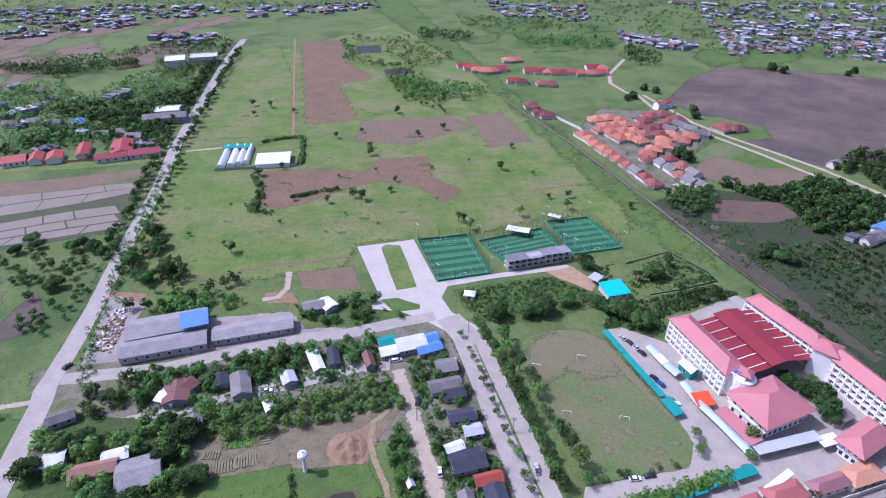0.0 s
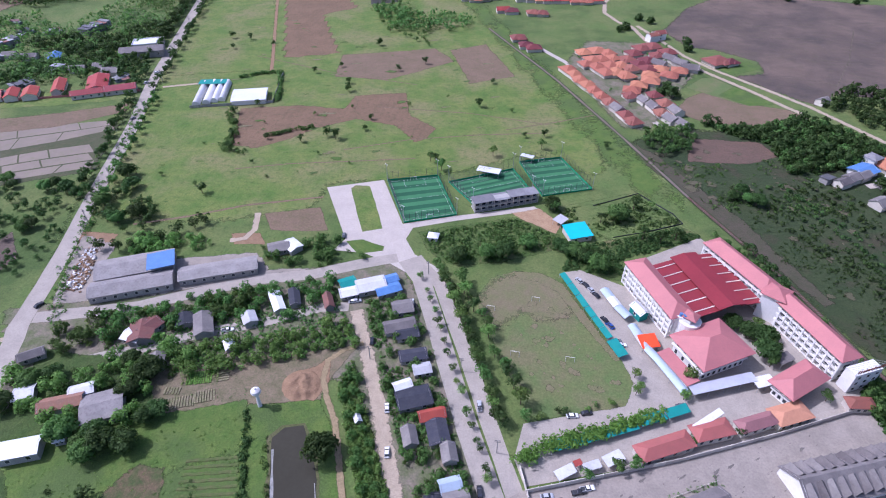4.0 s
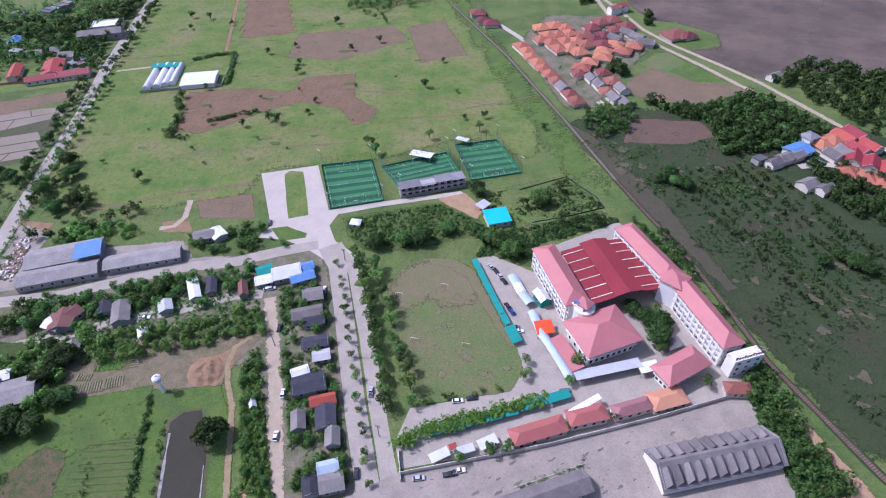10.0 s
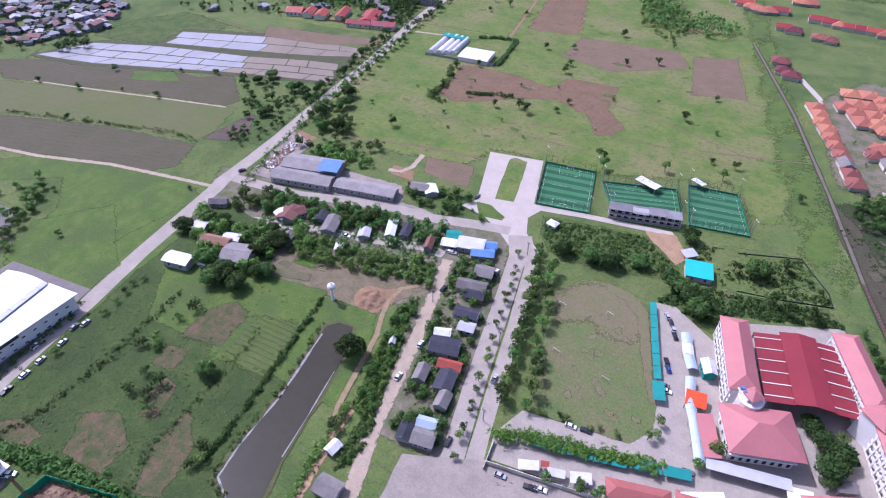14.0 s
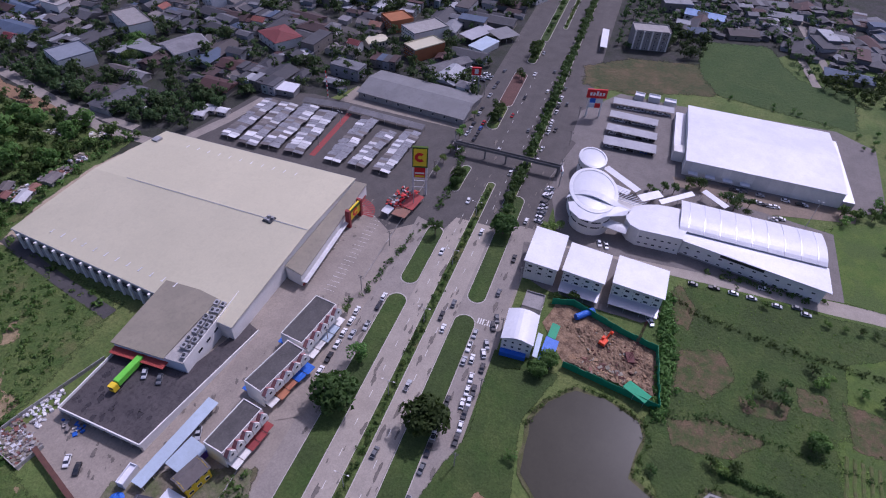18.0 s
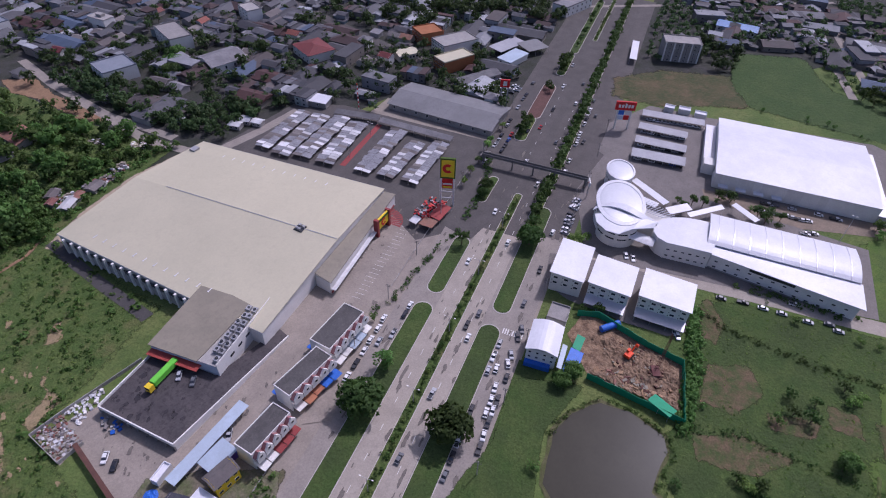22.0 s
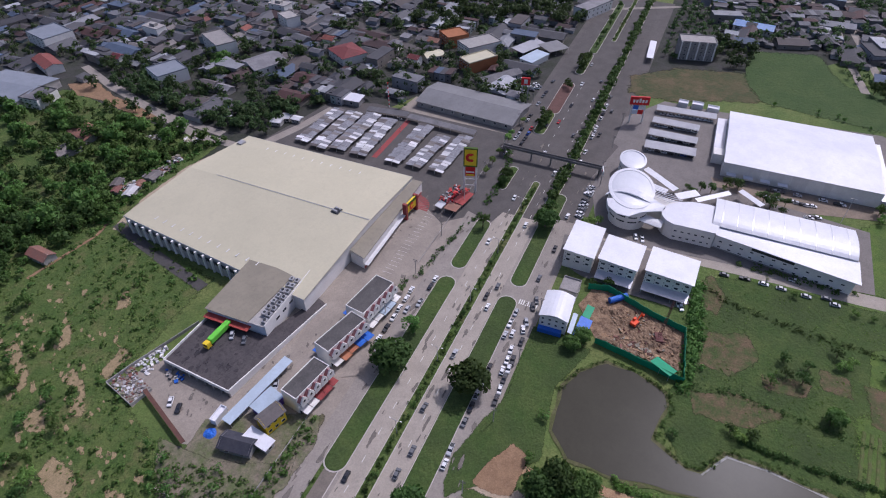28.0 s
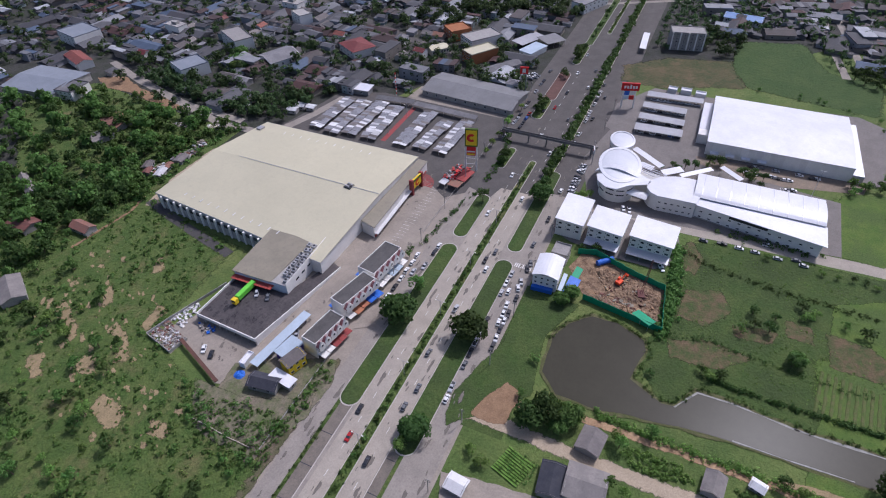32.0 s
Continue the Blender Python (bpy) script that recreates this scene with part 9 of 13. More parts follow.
teal_strip([(10.9, 198.9), (19, 176.4), (25.9, 158.1)], 2.8, 2.5, "long teal shade-net canopy along the sports field")
teal_strip([(26.3, 157.4), (29.7, 148.3)], 4.6, 2.5, "teal shade-net canopy end bay")
teal_strip([(-4.7, 106.1), (17.4, 113), (28.4, 116.7)], 4.0, 2.4, "teal shade canopy overgrown by vines")
teal_strip([(28.9, 117.3), (39.6, 121.1), (48.9, 124.5)], 3.8, 2.6, "teal shade canopy over parked motorcycles")
VINE = leaf_mat("vine_leaves", (0.19, 0.40, 0.07), (0.14, 0.31, 0.05), (0.26, 0.47, 0.10))
rows_of("vine", [(-16.4, 100.9), (-4.7, 107.2), (6.8, 110.9), (17.5, 114.2), (28.6, 118.5), (38.5, 121.3)], 620, (0.5, 1.15), 18, VINE, "dense bright green vine covering the canopy", 5, 3.0, category="vine", lift=2.3, squash=0.55)


# goal frames
def goal(x, y, ang, w=3.6, h=1.9):
    th = thing("goal", x, y, 0, ang, "small white goal frame", "goal", "goals")
    bm = bmesh.new()
    beam(bm, (0, -w / 2, 0), (0, -w / 2, h), 0.09, 6)
    beam(bm, (0, w / 2, 0), (0, w / 2, h), 0.09, 6)
    beam(bm, (0, -w / 2, h), (0, w / 2, h), 0.09, 6)
    part("frame", bm, WALL_WHITE, th)
    bm = bmesh.new()
    for s in (-1, 1):
        beam(bm, (0, s * w / 2, h), (-1.2, s * w / 2, 0), 0.06, 4)
    part("stay", bm, STEEL, th)


for p in ((-14.2, 150.1), (-23.4, 176.4), (-2.8, 182.6), (8.1, 147.9)):
    goal(*p, 80)


# ---- depot shed with dormers ----
def dormer_shed():
    x, y, L, W, ang = (95.9, 98.8, 14.6, 45.2, -75.8)
    if W > L:
        L, W, ang = W, L, ang + 90
    th = thing("depot_shed", x, y, 0, ang, "long weathered depot shed with two rows of roof dormers", "shed")
    a, b, h, rise = L / 2, W / 2, 4.2, 4.6
    bm = bmesh.new()
    gable_walls(bm, L, W, h, rise)
    part("wall", bm, WALL_WHITE, th)
    bm = bmesh.new()
    gable(bm, L, W, h, rise, 0.7, 0.2)
    part("roof", bm, ROOF_GREY, th, "weathered grey corrugated roof")
    for s in (-1, 1):
        for i in range(11):
            xx = -a + L * (i + 0.6) / 11.4
            y0, z0 = s * b * 0.98, h + 0.25
            y1, z1 = s * b * 0.22, h + rise * 0.78
            bm = bmesh.new()
            for g in (-1, 1):
                slab(bm, [(xx, y0, z0 + 2.3), (xx, y1, z1 + 1.0), (xx + g * L / 25, y1, z1 - 0.3), (xx + g * L / 25, y0, z0 - 0.2)][:: g * s], 0.12)
            part("dormer", bm, ROOF_GREY, th)
    return th


dormer_shed()
house((33.6, 82.4, 35.8, 7.6, 21.3), 4, "gable", 2.0, WALL_GREY, ROOF_GREY, "long low depot building with a grey roof", "shed", name="depot_building", win=6)


# ---- pitches ----
def pitch(quad, label):
    c = [Vector(p) for p in quad]
    m = sum(c, Vector((0, 0))) / 4
    th = thing("football_pitch", m.x, m.y, 0.1, 0, label, "football pitch", "fenced pitches", "structure")
    q = [v - m for v in c]

    def at(u, v, z=0.0):
        p = q[0].lerp(q[1], u).lerp(q[3].lerp(q[2], u), v)
        return (p.x, p.y, z)

    n = 12
    for i in range(n):
        bm = bmesh.new()
        bm.faces.new([bm.verts.new(at(u, v)) for u, v in ((0, i / n), (1, i / n), (1, (i + 1) / n), (0, (i + 1) / n))])
        bmesh.ops.recalc_face_normals(bm, faces=bm.faces[:])
        if bm.faces[:][0].normal.z < 0:
            bmesh.ops.reverse_faces(bm, faces=bm.faces[:])
        part("turf_band", bm, TURF_B if i % 2 else TURF, th)

    def line(u0, v0, u1, v1):
        bm = bmesh.new()
        p, r = Vector(at(u0, v0)).to_2d(), Vector(at(u1, v1)).to_2d()
        d = (r - p).normalized()
        s = Vector((-d.y, d.x)) * 0.035
        bm.faces.new([bm.verts.new((*w, 0.02)) for w in (p - s, r - s, r + s, p + s)])
        part("pitch_line", bm, PAINT, th)

    for k in ((0.05, 0.04, 0.95, 0.04), (0.05, 0.96, 0.95, 0.96), (0.05, 0.04, 0.05, 0.96), (0.95, 0.04, 0.95, 0.96), (0.05, 0.5, 0.95, 0.5), (0.3, 0.04, 0.3, 0.2), (0.7, 0.04, 0.7, 0.2), (0.3, 0.2, 0.7, 0.2), (0.3, 0.8, 0.7, 0.8), (0.3, 0.8, 0.3, 0.96), (0.7, 0.8, 0.7, 0.96)):
        line(*k)
    fence = thing("net_fence", m.x, m.y, 0, 0, "tall dark net fence round the artificial turf pitch", "fence", "net fences")
    H = 6.0
    for k in range(4):
        p, r = q[k], q[(k + 1) % 4]
        n = max(4, int((r - p).length / 3.2))
        for i in range(n):
            w = p.lerp(r, i / n)
            bm = bmesh.new()
            beam(bm, (w.x, w.y, 0), (w.x, w.y, H), 0.09, 5)
            part("post", bm, DARKSTEEL, fence)
        for z in (0.3, 1.1, 2.0, 3.0, 4.0, 5.0, H):
            bm = bmesh.new()
            beam(bm, (p.x, p.y, z), (r.x, r.y, z), 0.045, 3)
            part("wire", bm, DARKSTEEL, fence)
        lbox_dir(fence, p, r, 0.05, 0.9)
    for k, (u, v) in enumerate(((0, 0), (1, 0), (1, 1), (0, 1))):
        w = Vector(at(u, v))
        lamp_mast(m.x + w.x, m.y + w.y, 11, "slim floodlight mast at a pitch corner", "floodlight", "pitch floodlights", 0.8, 45)
    for v, ang in ((0.04, 0), (0.96, 180)):
        w = Vector(at(0.5, v))
        d = q[3] - q[0]
        goal(m.x + w.x, m.y + w.y, math.degrees(math.atan2(d.y, d.x)) + ang)


def lbox_dir(parent, p, r, t, h):
    bm = bmesh.new()
    d = (r - p).normalized()
    s = Vector((-d.y, d.x)) * t
    prism(bm, [tuple(p - s), tuple(r - s), tuple(r + s), tuple(p + s)], 0.05, h)
    part("kick_board", bm, GREENFENCE, parent)


pitch([(-81.3, 281.1), (-51.9, 287.5), (-39.8, 247.6), (-68, 239.5)], "fenced artificial-turf pitch with mown bands by the car park")
pitch([(-45.1, 280.4), (-6.5, 296.5), (3, 271.9), (-31.1, 257.9)], "fenced artificial-turf pitch behind the club house")
pitch([(-2.1, 305.1), (24.2, 311.3), (38.1, 275.9), (8.5, 267.5)], "fenced artificial-turf pitch beside the railway")


def club_house():
    x, y, L, W, ang = (-13.4, 259.1, 37.2, 6.8, 18.6)
    th = thing("club_house", x, y, 0, ang, "grey two-storey club house with open galleries and stepped pale roofs", "club house")
    a, b = L / 2, W / 2
    s = -1 if math.sin(radians(ang + 90)) > 0 else 1
    lbox(th, "core_wall", WALL_GREY, -a, a, -b + 1.5, b - 1.5, 0, 6.0)
    for z in (0.0, 2.9):
        lbox(th, "floor_slab", WALL_CREAM, -a, a, -b, b, z, z + 0.2)
        for i in range(11):
            xx = -a + L * i / 10
            lbox(th, "pier", WALL_CREAM, xx - 0.2, xx + 0.2, s * (b - 0.35), s * b, z + 0.2, z + 2.9)
        # Dark panes stand in for the unlit interior of the open floors.
        for i in range(10):
            share("opening", WINDOW, th, pose(-a + L * (i + 0.5) / 10, s * (b - 1.46), z + 0.5, 0, 0, 0 if s < 0 else 180) @ Matrix.Diagonal((L / 10 * 0.7, 1, 2.0, 1)))
        lbox(th, "balustrade", WALL_GREY, -a, a, s * (b - 0.12), s * b, z + 0.2, z + 0.9)
    for x0, x1, z in ((-a - 0.4, -a * 0.35, 6.3), (-a * 0.35, a * 0.1, 5.9), (a * 0.1, a * 0.62, 6.5), (a * 0.62, a + 0.4, 6.1)):
        bm = bmesh.new()
        slab(bm, [(x0, -b - 0.5, z - 0.15 * s), (x1 - 0.1, -b - 0.5, z - 0.15 * s), (x1 - 0.1, b + 0.5, z + 0.15 * s), (x0, b + 0.5, z + 0.15 * s)], 0.2)
        part("roof", bm, ROOF_TOWN, th, "weathered pale sheet roof")
    FOOT.append((x, y, L * 0.4))


club_house()
canopy_roof((-21.4, 289.4, 6.7, 13.8, 73.5), 3.6, "white shelter roof behind the pitches", ROOF_WHITE, 0.4, "shelter", "shelter", 3)
canopy_roof((2.7, 306.8, 4.5, 8, 65.3), 3.6, "small white shelter roof behind the pitches", ROOF_WHITE, 0.4, "shelter", "shelter", 2)
house((22.7, 231.3, 11.7, 10.3, 16.3), 3.4, "shed", 0.8, WALL_CREAM, ROOF_TURQ, "hut with a bright turquoise roof", "hut", name="hut", win=2)
canopy_roof((15.4, 241.8, 5.7, 7.1, -42.5), 3, "pale sheet roof beside the turquoise hut", ROOF_PALE, 0.4, "shelter", "shelter", 2)
house((-51.5, 226, 3.8, 4.6, 81.8), 2.6, "hip", 1.2, WALL_WHITE, ROOF_WHITE, "tiny white-roofed kiosk in the weeds", "kiosk", name="kiosk", win=1)
sheet_fence([(36, 259), (63.3, 272.1), (78.1, 252.4), (80.7, 243.8), (59.7, 235.8), (41.2, 230.4)], 0.7, ROOF_DARK, "low dark net fence round the rough plot", 4, "net_fence", 5)

rows_of("yard_hedge", [(26.6, 86), (37.6, 90), (51.6, 95.5)], 90, (0.3, 0.7), 14, LEAF, "narrow weedy strip in front of the depot building", 15, 2.2, category="weeds")
fencep = [(25.7, 86.7), (37.3, 91.2), (51.4, 96.7)]
yard_rail = thing("yard_rail", *fencep[0], 0, 0, "low pale concrete rail along the depot yard", "fence")
for p, q in zip(fencep[:-1], fencep[1:]):
    p, q, o = Vector(p), Vector(q), Vector(fencep[0])
    n = int((q - p).length / 3)
    for i in range(n):
        a, b = p.lerp(q, i / n) - o, p.lerp(q, (i + 1) / n) - o
        bm = bmesh.new()
        cyl(bm, a.x, a.y, 0, 1.1, 0.12, 0.12, 6)
        part("post", bm, WALL_CREAM, yard_rail)
        for z in (0.5, 0.95):
            bm = bmesh.new()
            beam(bm, (a.x, a.y, z), (b.x, b.y, z), 0.05, 4)
            part("rail", bm, WALL_CREAM, yard_rail)


# ---- settlement ----
def shed_of(rect, h, m, label, wall=WALL_GREY, roof="gable", rise=1.2, win=2, name="house", category="house"):
    return house(rect, h, roof, rise, wall, m, label, category, win=win, name=name, over=0.5)


shed_of((-192.5, 195.9, 34.1, 14.2, 19.1), 4.6, ROOF_ZINC, "long weathered market shed with a grey roof", rise=2.0, win=8, name="market_shed", category="shed")
shed_of((-188.6, 182.8, 35.6, 10.3, 18.1), 4.2, ROOF_ZINC, "long weathered market shed with an open front", rise=1.8, win=8, name="market_shed", category="shed")
shed_of((-152.4, 195.3, 35.3, 9.6, 16.7), 3.8, ROOF_ZINC, "long low shed with a grey roof", rise=1.4, win=8, name="long_shed", category="shed")
canopy_roof((-179.9, 196.8, 12.5, 12.2, 21.6), 6.9, "bright blue sheet covering over the shed end", ROOF_BLUE, 0.2, "blue_cover", "roof cover", 3)
heap("brick_stacks", [(-221.2, 181.7), (-226.2, 212.3), (-220, 211.1), (-214.2, 193.5), (-212.7, 180.1)], 300, (CLAY, ROOF_PALE, CLAY, WALL_GREY, DUGEARTH), "stacks of orange bricks and pale blocks by the road", "brick stacks", 21, (0.4, 0.9), (0.5, 1.3))
def hut(q, h, m, lab):
    shed_of(q, h, m, lab, win=2, rise=0.9 if m in (ROOF_DARK, ROOF_PALE, ROOF_WHITE, ROOF_TEAL, ROOF_BLUE) else 1.5)


hut((-78.5, 187.3, 13, 8.4, 19.2), 3.4, ROOF_PALE, "house with a pale patched sheet roof")
hut((-70.4, 184.9, 10.9, 5.8, 24.5), 3.0, ROOF_BLUE, "lean-to with a bright blue sheet roof")
hut((-70.6, 191.5, 7.8, 4.7, 25.7), 3.2, ROOF_BLUE, "lean-to with a blue tarpaulin roof")
hut((-89.6, 188.8, 7.1, 6.1, 27.9), 2.8, ROOF_TEAL, "stall under teal shade nets")
hut((-88.2, 182.2, 7.4, 5.5, 19.6), 3.0, ROOF_PALE, "low hut with a pale roof")
hut((-62.7, 173.3, 8.6, 7.4, 13.8), 3.4, ROOF_GREY, "house with a weathered grey-brown roof")
hut((-62.9, 162.2, 13.1, 6.4, 16.8), 3.2, ROOF_GREY, "house with a weathered grey roof")
hut((-59.4, 158.5, 9.2, 6.2, 14.2), 2.8, ROOF_DARK, "plant shelter under black shade net")
hut((-56, 146.3, 10.8, 5.4, 13.4), 2.8, ROOF_DARK, "plant shelter under black shade net")
hut((-51.9, 139.2, 6.6, 4.9, 14.9), 3.0, ROOF_PALE, "small house with a pale sheet roof")
hut((-54.2, 125.3, 12.7, 8.6, 17.1), 3.0, ROOF_DARK, "wide plant shelter under dark teal shade net")
hut((-58.9, 130.9, 6.5, 3.6, 25), 3.2, ROOF_PALE, "small hut with an arched pale roof")
hut((-46.9, 117.9, 9.4, 4.3, 16.3), 3.2, ROOF_RED, "house with a bright red sheet roof")
hut((-44.4, 110.8, 6.9, 9.8, 12.5), 2.8, ROOF_DARK, "plant shelter under black shade net")
hut((-54.4, 108.5, 4.7, 7.3, 14.2), 3.2, ROOF_GREY, "small house with a grey gable roof")
hut((-40.2, 102.4, 4.8, 6.8, 10.5), 3.2, ROOF_GREY, "small house with a brown-grey roof")
hut((-39.4, 90.4, 6.8, 4.9, 16.9), 3.4, ROOF_LBLUE, "house with a light blue-grey sheet roof")
hut((-37.2, 85.3, 7.9, 6.8, 14.5), 3.4, ROOF_GREY, "house with a weathered grey roof")
hut((-44.3, 83.8, 5.1, 6.8, 16.4), 2.8, ROOF_DARK, "lean-to under black shade net")
hut((-171.5, 154.6, 9.6, 10.9, 16.2), 3.6, ROOF_RUST, "house with a rust-red roof")
hut((-174.2, 152.7, 6.9, 7.7, 75.5), 3.2, ROOF_PALE, "lean-to with a white sheet roof")
hut((-147.2, 160, 7.3, 12.6, 21.4), 3.4, ROOF_GREY, "house with a grey gable roof")
hut((-156.5, 162.5, 6.7, 7.1, 23.1), 3.0, ROOF_DARK, "low shelter with a dark net roof")
hut((-128.6, 164.4, 5.4, 6.6, 28.7), 3.2, ROOF_PALE, "small house with a pale roof")
hut((-119.4, 175.3, 4.4, 12.9, 27), 3.2, ROOF_WHITE, "narrow house with a white sheet roof")
hut((-112.2, 178.4, 4.2, 10.3, 17.4), 2.8, ROOF_DARK, "plant shelter under dark net")
hut((-96.3, 176.1, 3.6, 8.6, 19.5), 3.2, ROOF_RUST, "small house with a rusty roof")
hut((-158.8, 139.1, 5.5, 7, 14.8), 3.2, ROOF_GREY, "small house with a teal-grey roof")
hut((-132.4, 149, 3.5, 5.1, 29.2), 3.0, ROOF_PALE, "tiny hut with a pale roof")
hut((-74.1, 115.5, 1.9, 2.5, 25.3), 2.6, ROOF_PALE, "tiny hut with a tan roof")
hut((-185.8, 117.7, 14.8, 5.9, 17.8), 3.8, ROOF_RUST, "long house with a rusty dark roof")
hut((-181.2, 123.8, 8.2, 5.1, 22.5), 3.6, ROOF_PALE, "house with a pale sheet roof")
hut((-169.4, 116.8, 13.9, 12.7, 22.4), 4.0, ROOF_ZINC, "large house with ribbed grey roofs")
hut((-189.5, 98, 12.8, 7, 15.7), 4.4, ROOF_WHITE, "house with a bright white sheet roof")
hut((-202.4, 121.7, 6.7, 6, 20), 3.4, ROOF_PALE, "house with a white sheet roof")
hut((-178.7, 103.3, 3.2, 2.8, 18.2), 3.0, ROOF_WHITE, "small hut with a white roof")
hut((-211.1, 140.8, 9.2, 4.6, 31.2), 3.2, ROOF_GREY, "gate house with a dark grey roof")
hut((-170.1, 157.8, 9.4, 7.8, 60.2), 3.4, ROOF_RUST, "house with a rust-red roof by the lane")
hut((-128.3, 213.6, 9.7, 7.5, 21), 3.2, ROOF_GREY, "small house with a brown-grey roof")
hut((-121.9, 215.1, 6.7, 8.3, 45.4), 3.2, ROOF_PALE, "small house with a pale roof")
hut((-42.9, 10.6, 9.6, 8.4, -175), 3.2, ROOF_GREY, "house with a pale grey roof by the pond path")
hut((-53.6, 52, 8.6, 6.6, -174), 3.0, ROOF_GREY, "small house with a grey roof near the pond")
hut((-62.3, 64.4, 3.6, 4.6, 175), 2.6, ROOF_PALE, "tiny hut with a pale roof by the pond")
hut((-26.6, 16.6, 13, 13.5, -164.9), 3.4, ROOF_GREY, "wide house with a pale grey gable roof")
hut((-21.4, 6.2, 12.3, 8.2, -161.8), 2.8, ROOF_DARK, "lean-to under a dark roof")
hut((-0, -19.6, 6, 6.7, -172.9), 2.8, ROOF_PALE, "low roadside shelter with a pale roof")


def water_tower():
    th = thing("water_tower", *(-112.2, 121.2), 0, 0, "white mushroom-shaped water tower", "water tower")
    bm = bmesh.new()
    cyl(bm, 0, 0, 0, 7.2, 0.85, 0.5, 14)
    part("shaft", bm, WALL_WHITE, th)
    bm = bmesh.new()
    prof = [(0.5, 7.0), (1.5, 7.7), (1.9, 8.6), (1.7, 9.5), (1.0, 10.1), (0.35, 10.35), (0.3, 10.9), (0.05, 10.95)]
    for (r0, z0), (r1, z1) in zip(prof[:-1], prof[1:]):
        cyl(bm, 0, 0, z0, z1, r0, r1, 18)
    part("tank", bm, WALL_WHITE, th)
    bm = bmesh.new()
    for z in range(1, 10):
        box(bm, -0.25, 0.25, 0.75, 0.95, z, z + 0.06)
    part("ladder", bm, STEEL, th)


water_tower()
# earth mound on the bare patch
mound = new("earth_mound")
mound.matrix_basis = pose(*(-98.9, 131.3), 0)
tagged(mound, "low mound of red earth with excavated ridges", "earth mound")
bm = bmesh.new()
bmesh.ops.create_grid(bm, x_segments=26, y_segments=26, size=8)
for v in bm.verts:
    r = v.co.length / 8
    v.co.z = max(-0.05, (1.6 + 1.2 * noise.noise(v.co * 0.35)) * max(0, 1 - r * r) + 0.4 * noise.noise(v.co * 0.9) * max(0, 1 - r))
part("earth", bm, CLAY, mound)


# vegetable beds
def beds(rect, n, m, label, seed, dens=2.4, big=1.0):
    x, y, L, W, ang = rect
    for i in range(n):
        v = -W / 2 + W * (i + 0.5) / n
        c, s = math.cos(radians(ang)), math.sin(radians(ang))
        p = (x - L / 2 * c - v * s, y - L / 2 * s + v * c)
        q = (x + L / 2 * c - v * s, y + L / 2 * s + v * c)
        rows_of("vegetable_bed", [p, q], int(L * dens), (0.3 * big, 0.55 * big), 10, m, label, seed + i, 0.6, category="vegetable bed")


beds((-139.2, 133, 5.3, 14.9, 102.4), 9, LEAF_LIGHT, "row of leafy vegetables in a garden bed", 50)
beds((-132.4, 125.5, 5.5, 41.2, 98.4), 8, LEAF, "sparse row of seedlings in a garden bed", 70, 0.9, 0.7)
beds((-19.1, -5.7, 10.5, 11.6, -176.2), 7, LEAF, "row of vegetables by the sandy lane", 90)


def bed_block(rect, n, m, label):
    """Raised garden beds side by side."""
    x, y, L, W, ang = rect
    if W > L:
        L, W, ang = W, L, ang + 90
    th = thing("vegetable_garden", x, y, 0.1, ang, label, "garden")
    for i in range(n):
        x0 = -L / 2 + L * i / n
        bm = bmesh.new()
        box(bm, x0 + L / n * 0.18, x0 + L / n * 0.82, -W / 2, W / 2, 0, 0.35)
        bmesh.ops.subdivide_edges(bm, edges=bm.edges[:], cuts=3, use_grid_fill=True)
        for v in bm.verts:
            v.co += Vector((noise.noise(v.co * 1.7), noise.noise(v.co * 1.3 + Vector((3, 1, 0))), 0.6 * abs(noise.noise(v.co * 2.3)))) * 0.22
        part("bed", bm, m, th)


BEDGREEN = mat("leafy_bed", (0.11, 0.22, 0.035), (0.15, 0.25, 0.05), 1.5, (0.06, 0.12, 0.02), 0.4, 0.95, bump=0.6, amount=0.7)
BEDSOIL = mat("dug_bed", (0.24, 0.20, 0.13), (0.17, 0.17, 0.08), 1.5, (0.11, 0.13, 0.05), 0.4, 0.95, bump=0.6, amount=0.7)
bed_block((-139.8, 133.4, 6.1, 9.9, 100.9), 11, BEDGREEN, "bright green leafy vegetable beds in rows")
bed_block((-130.5, 134.4, 4.7, 4.1, 105.5), 4, BEDSOIL, "pale dug vegetable beds in rows")
bed_block((-143.9, 121.5, 5.4, 12.4, 103.9), 12, BEDSOIL, "freshly dug vegetable beds with seedlings")
bed_block((-134.7, 124.7, 5.6, 7.9, 106.4), 8, BEDSOIL, "freshly dug vegetable beds with seedlings")
bed_block((-148.1, 126.7, 3.3, 6.5, 94.4), 6, BEDSOIL, "dug beds at the edge of the garden")
bed_block((-18.4, -7.7, 11.5, 11.4, 174.3), 10, BEDGREEN, "dark green vegetable beds beside the sandy lane")


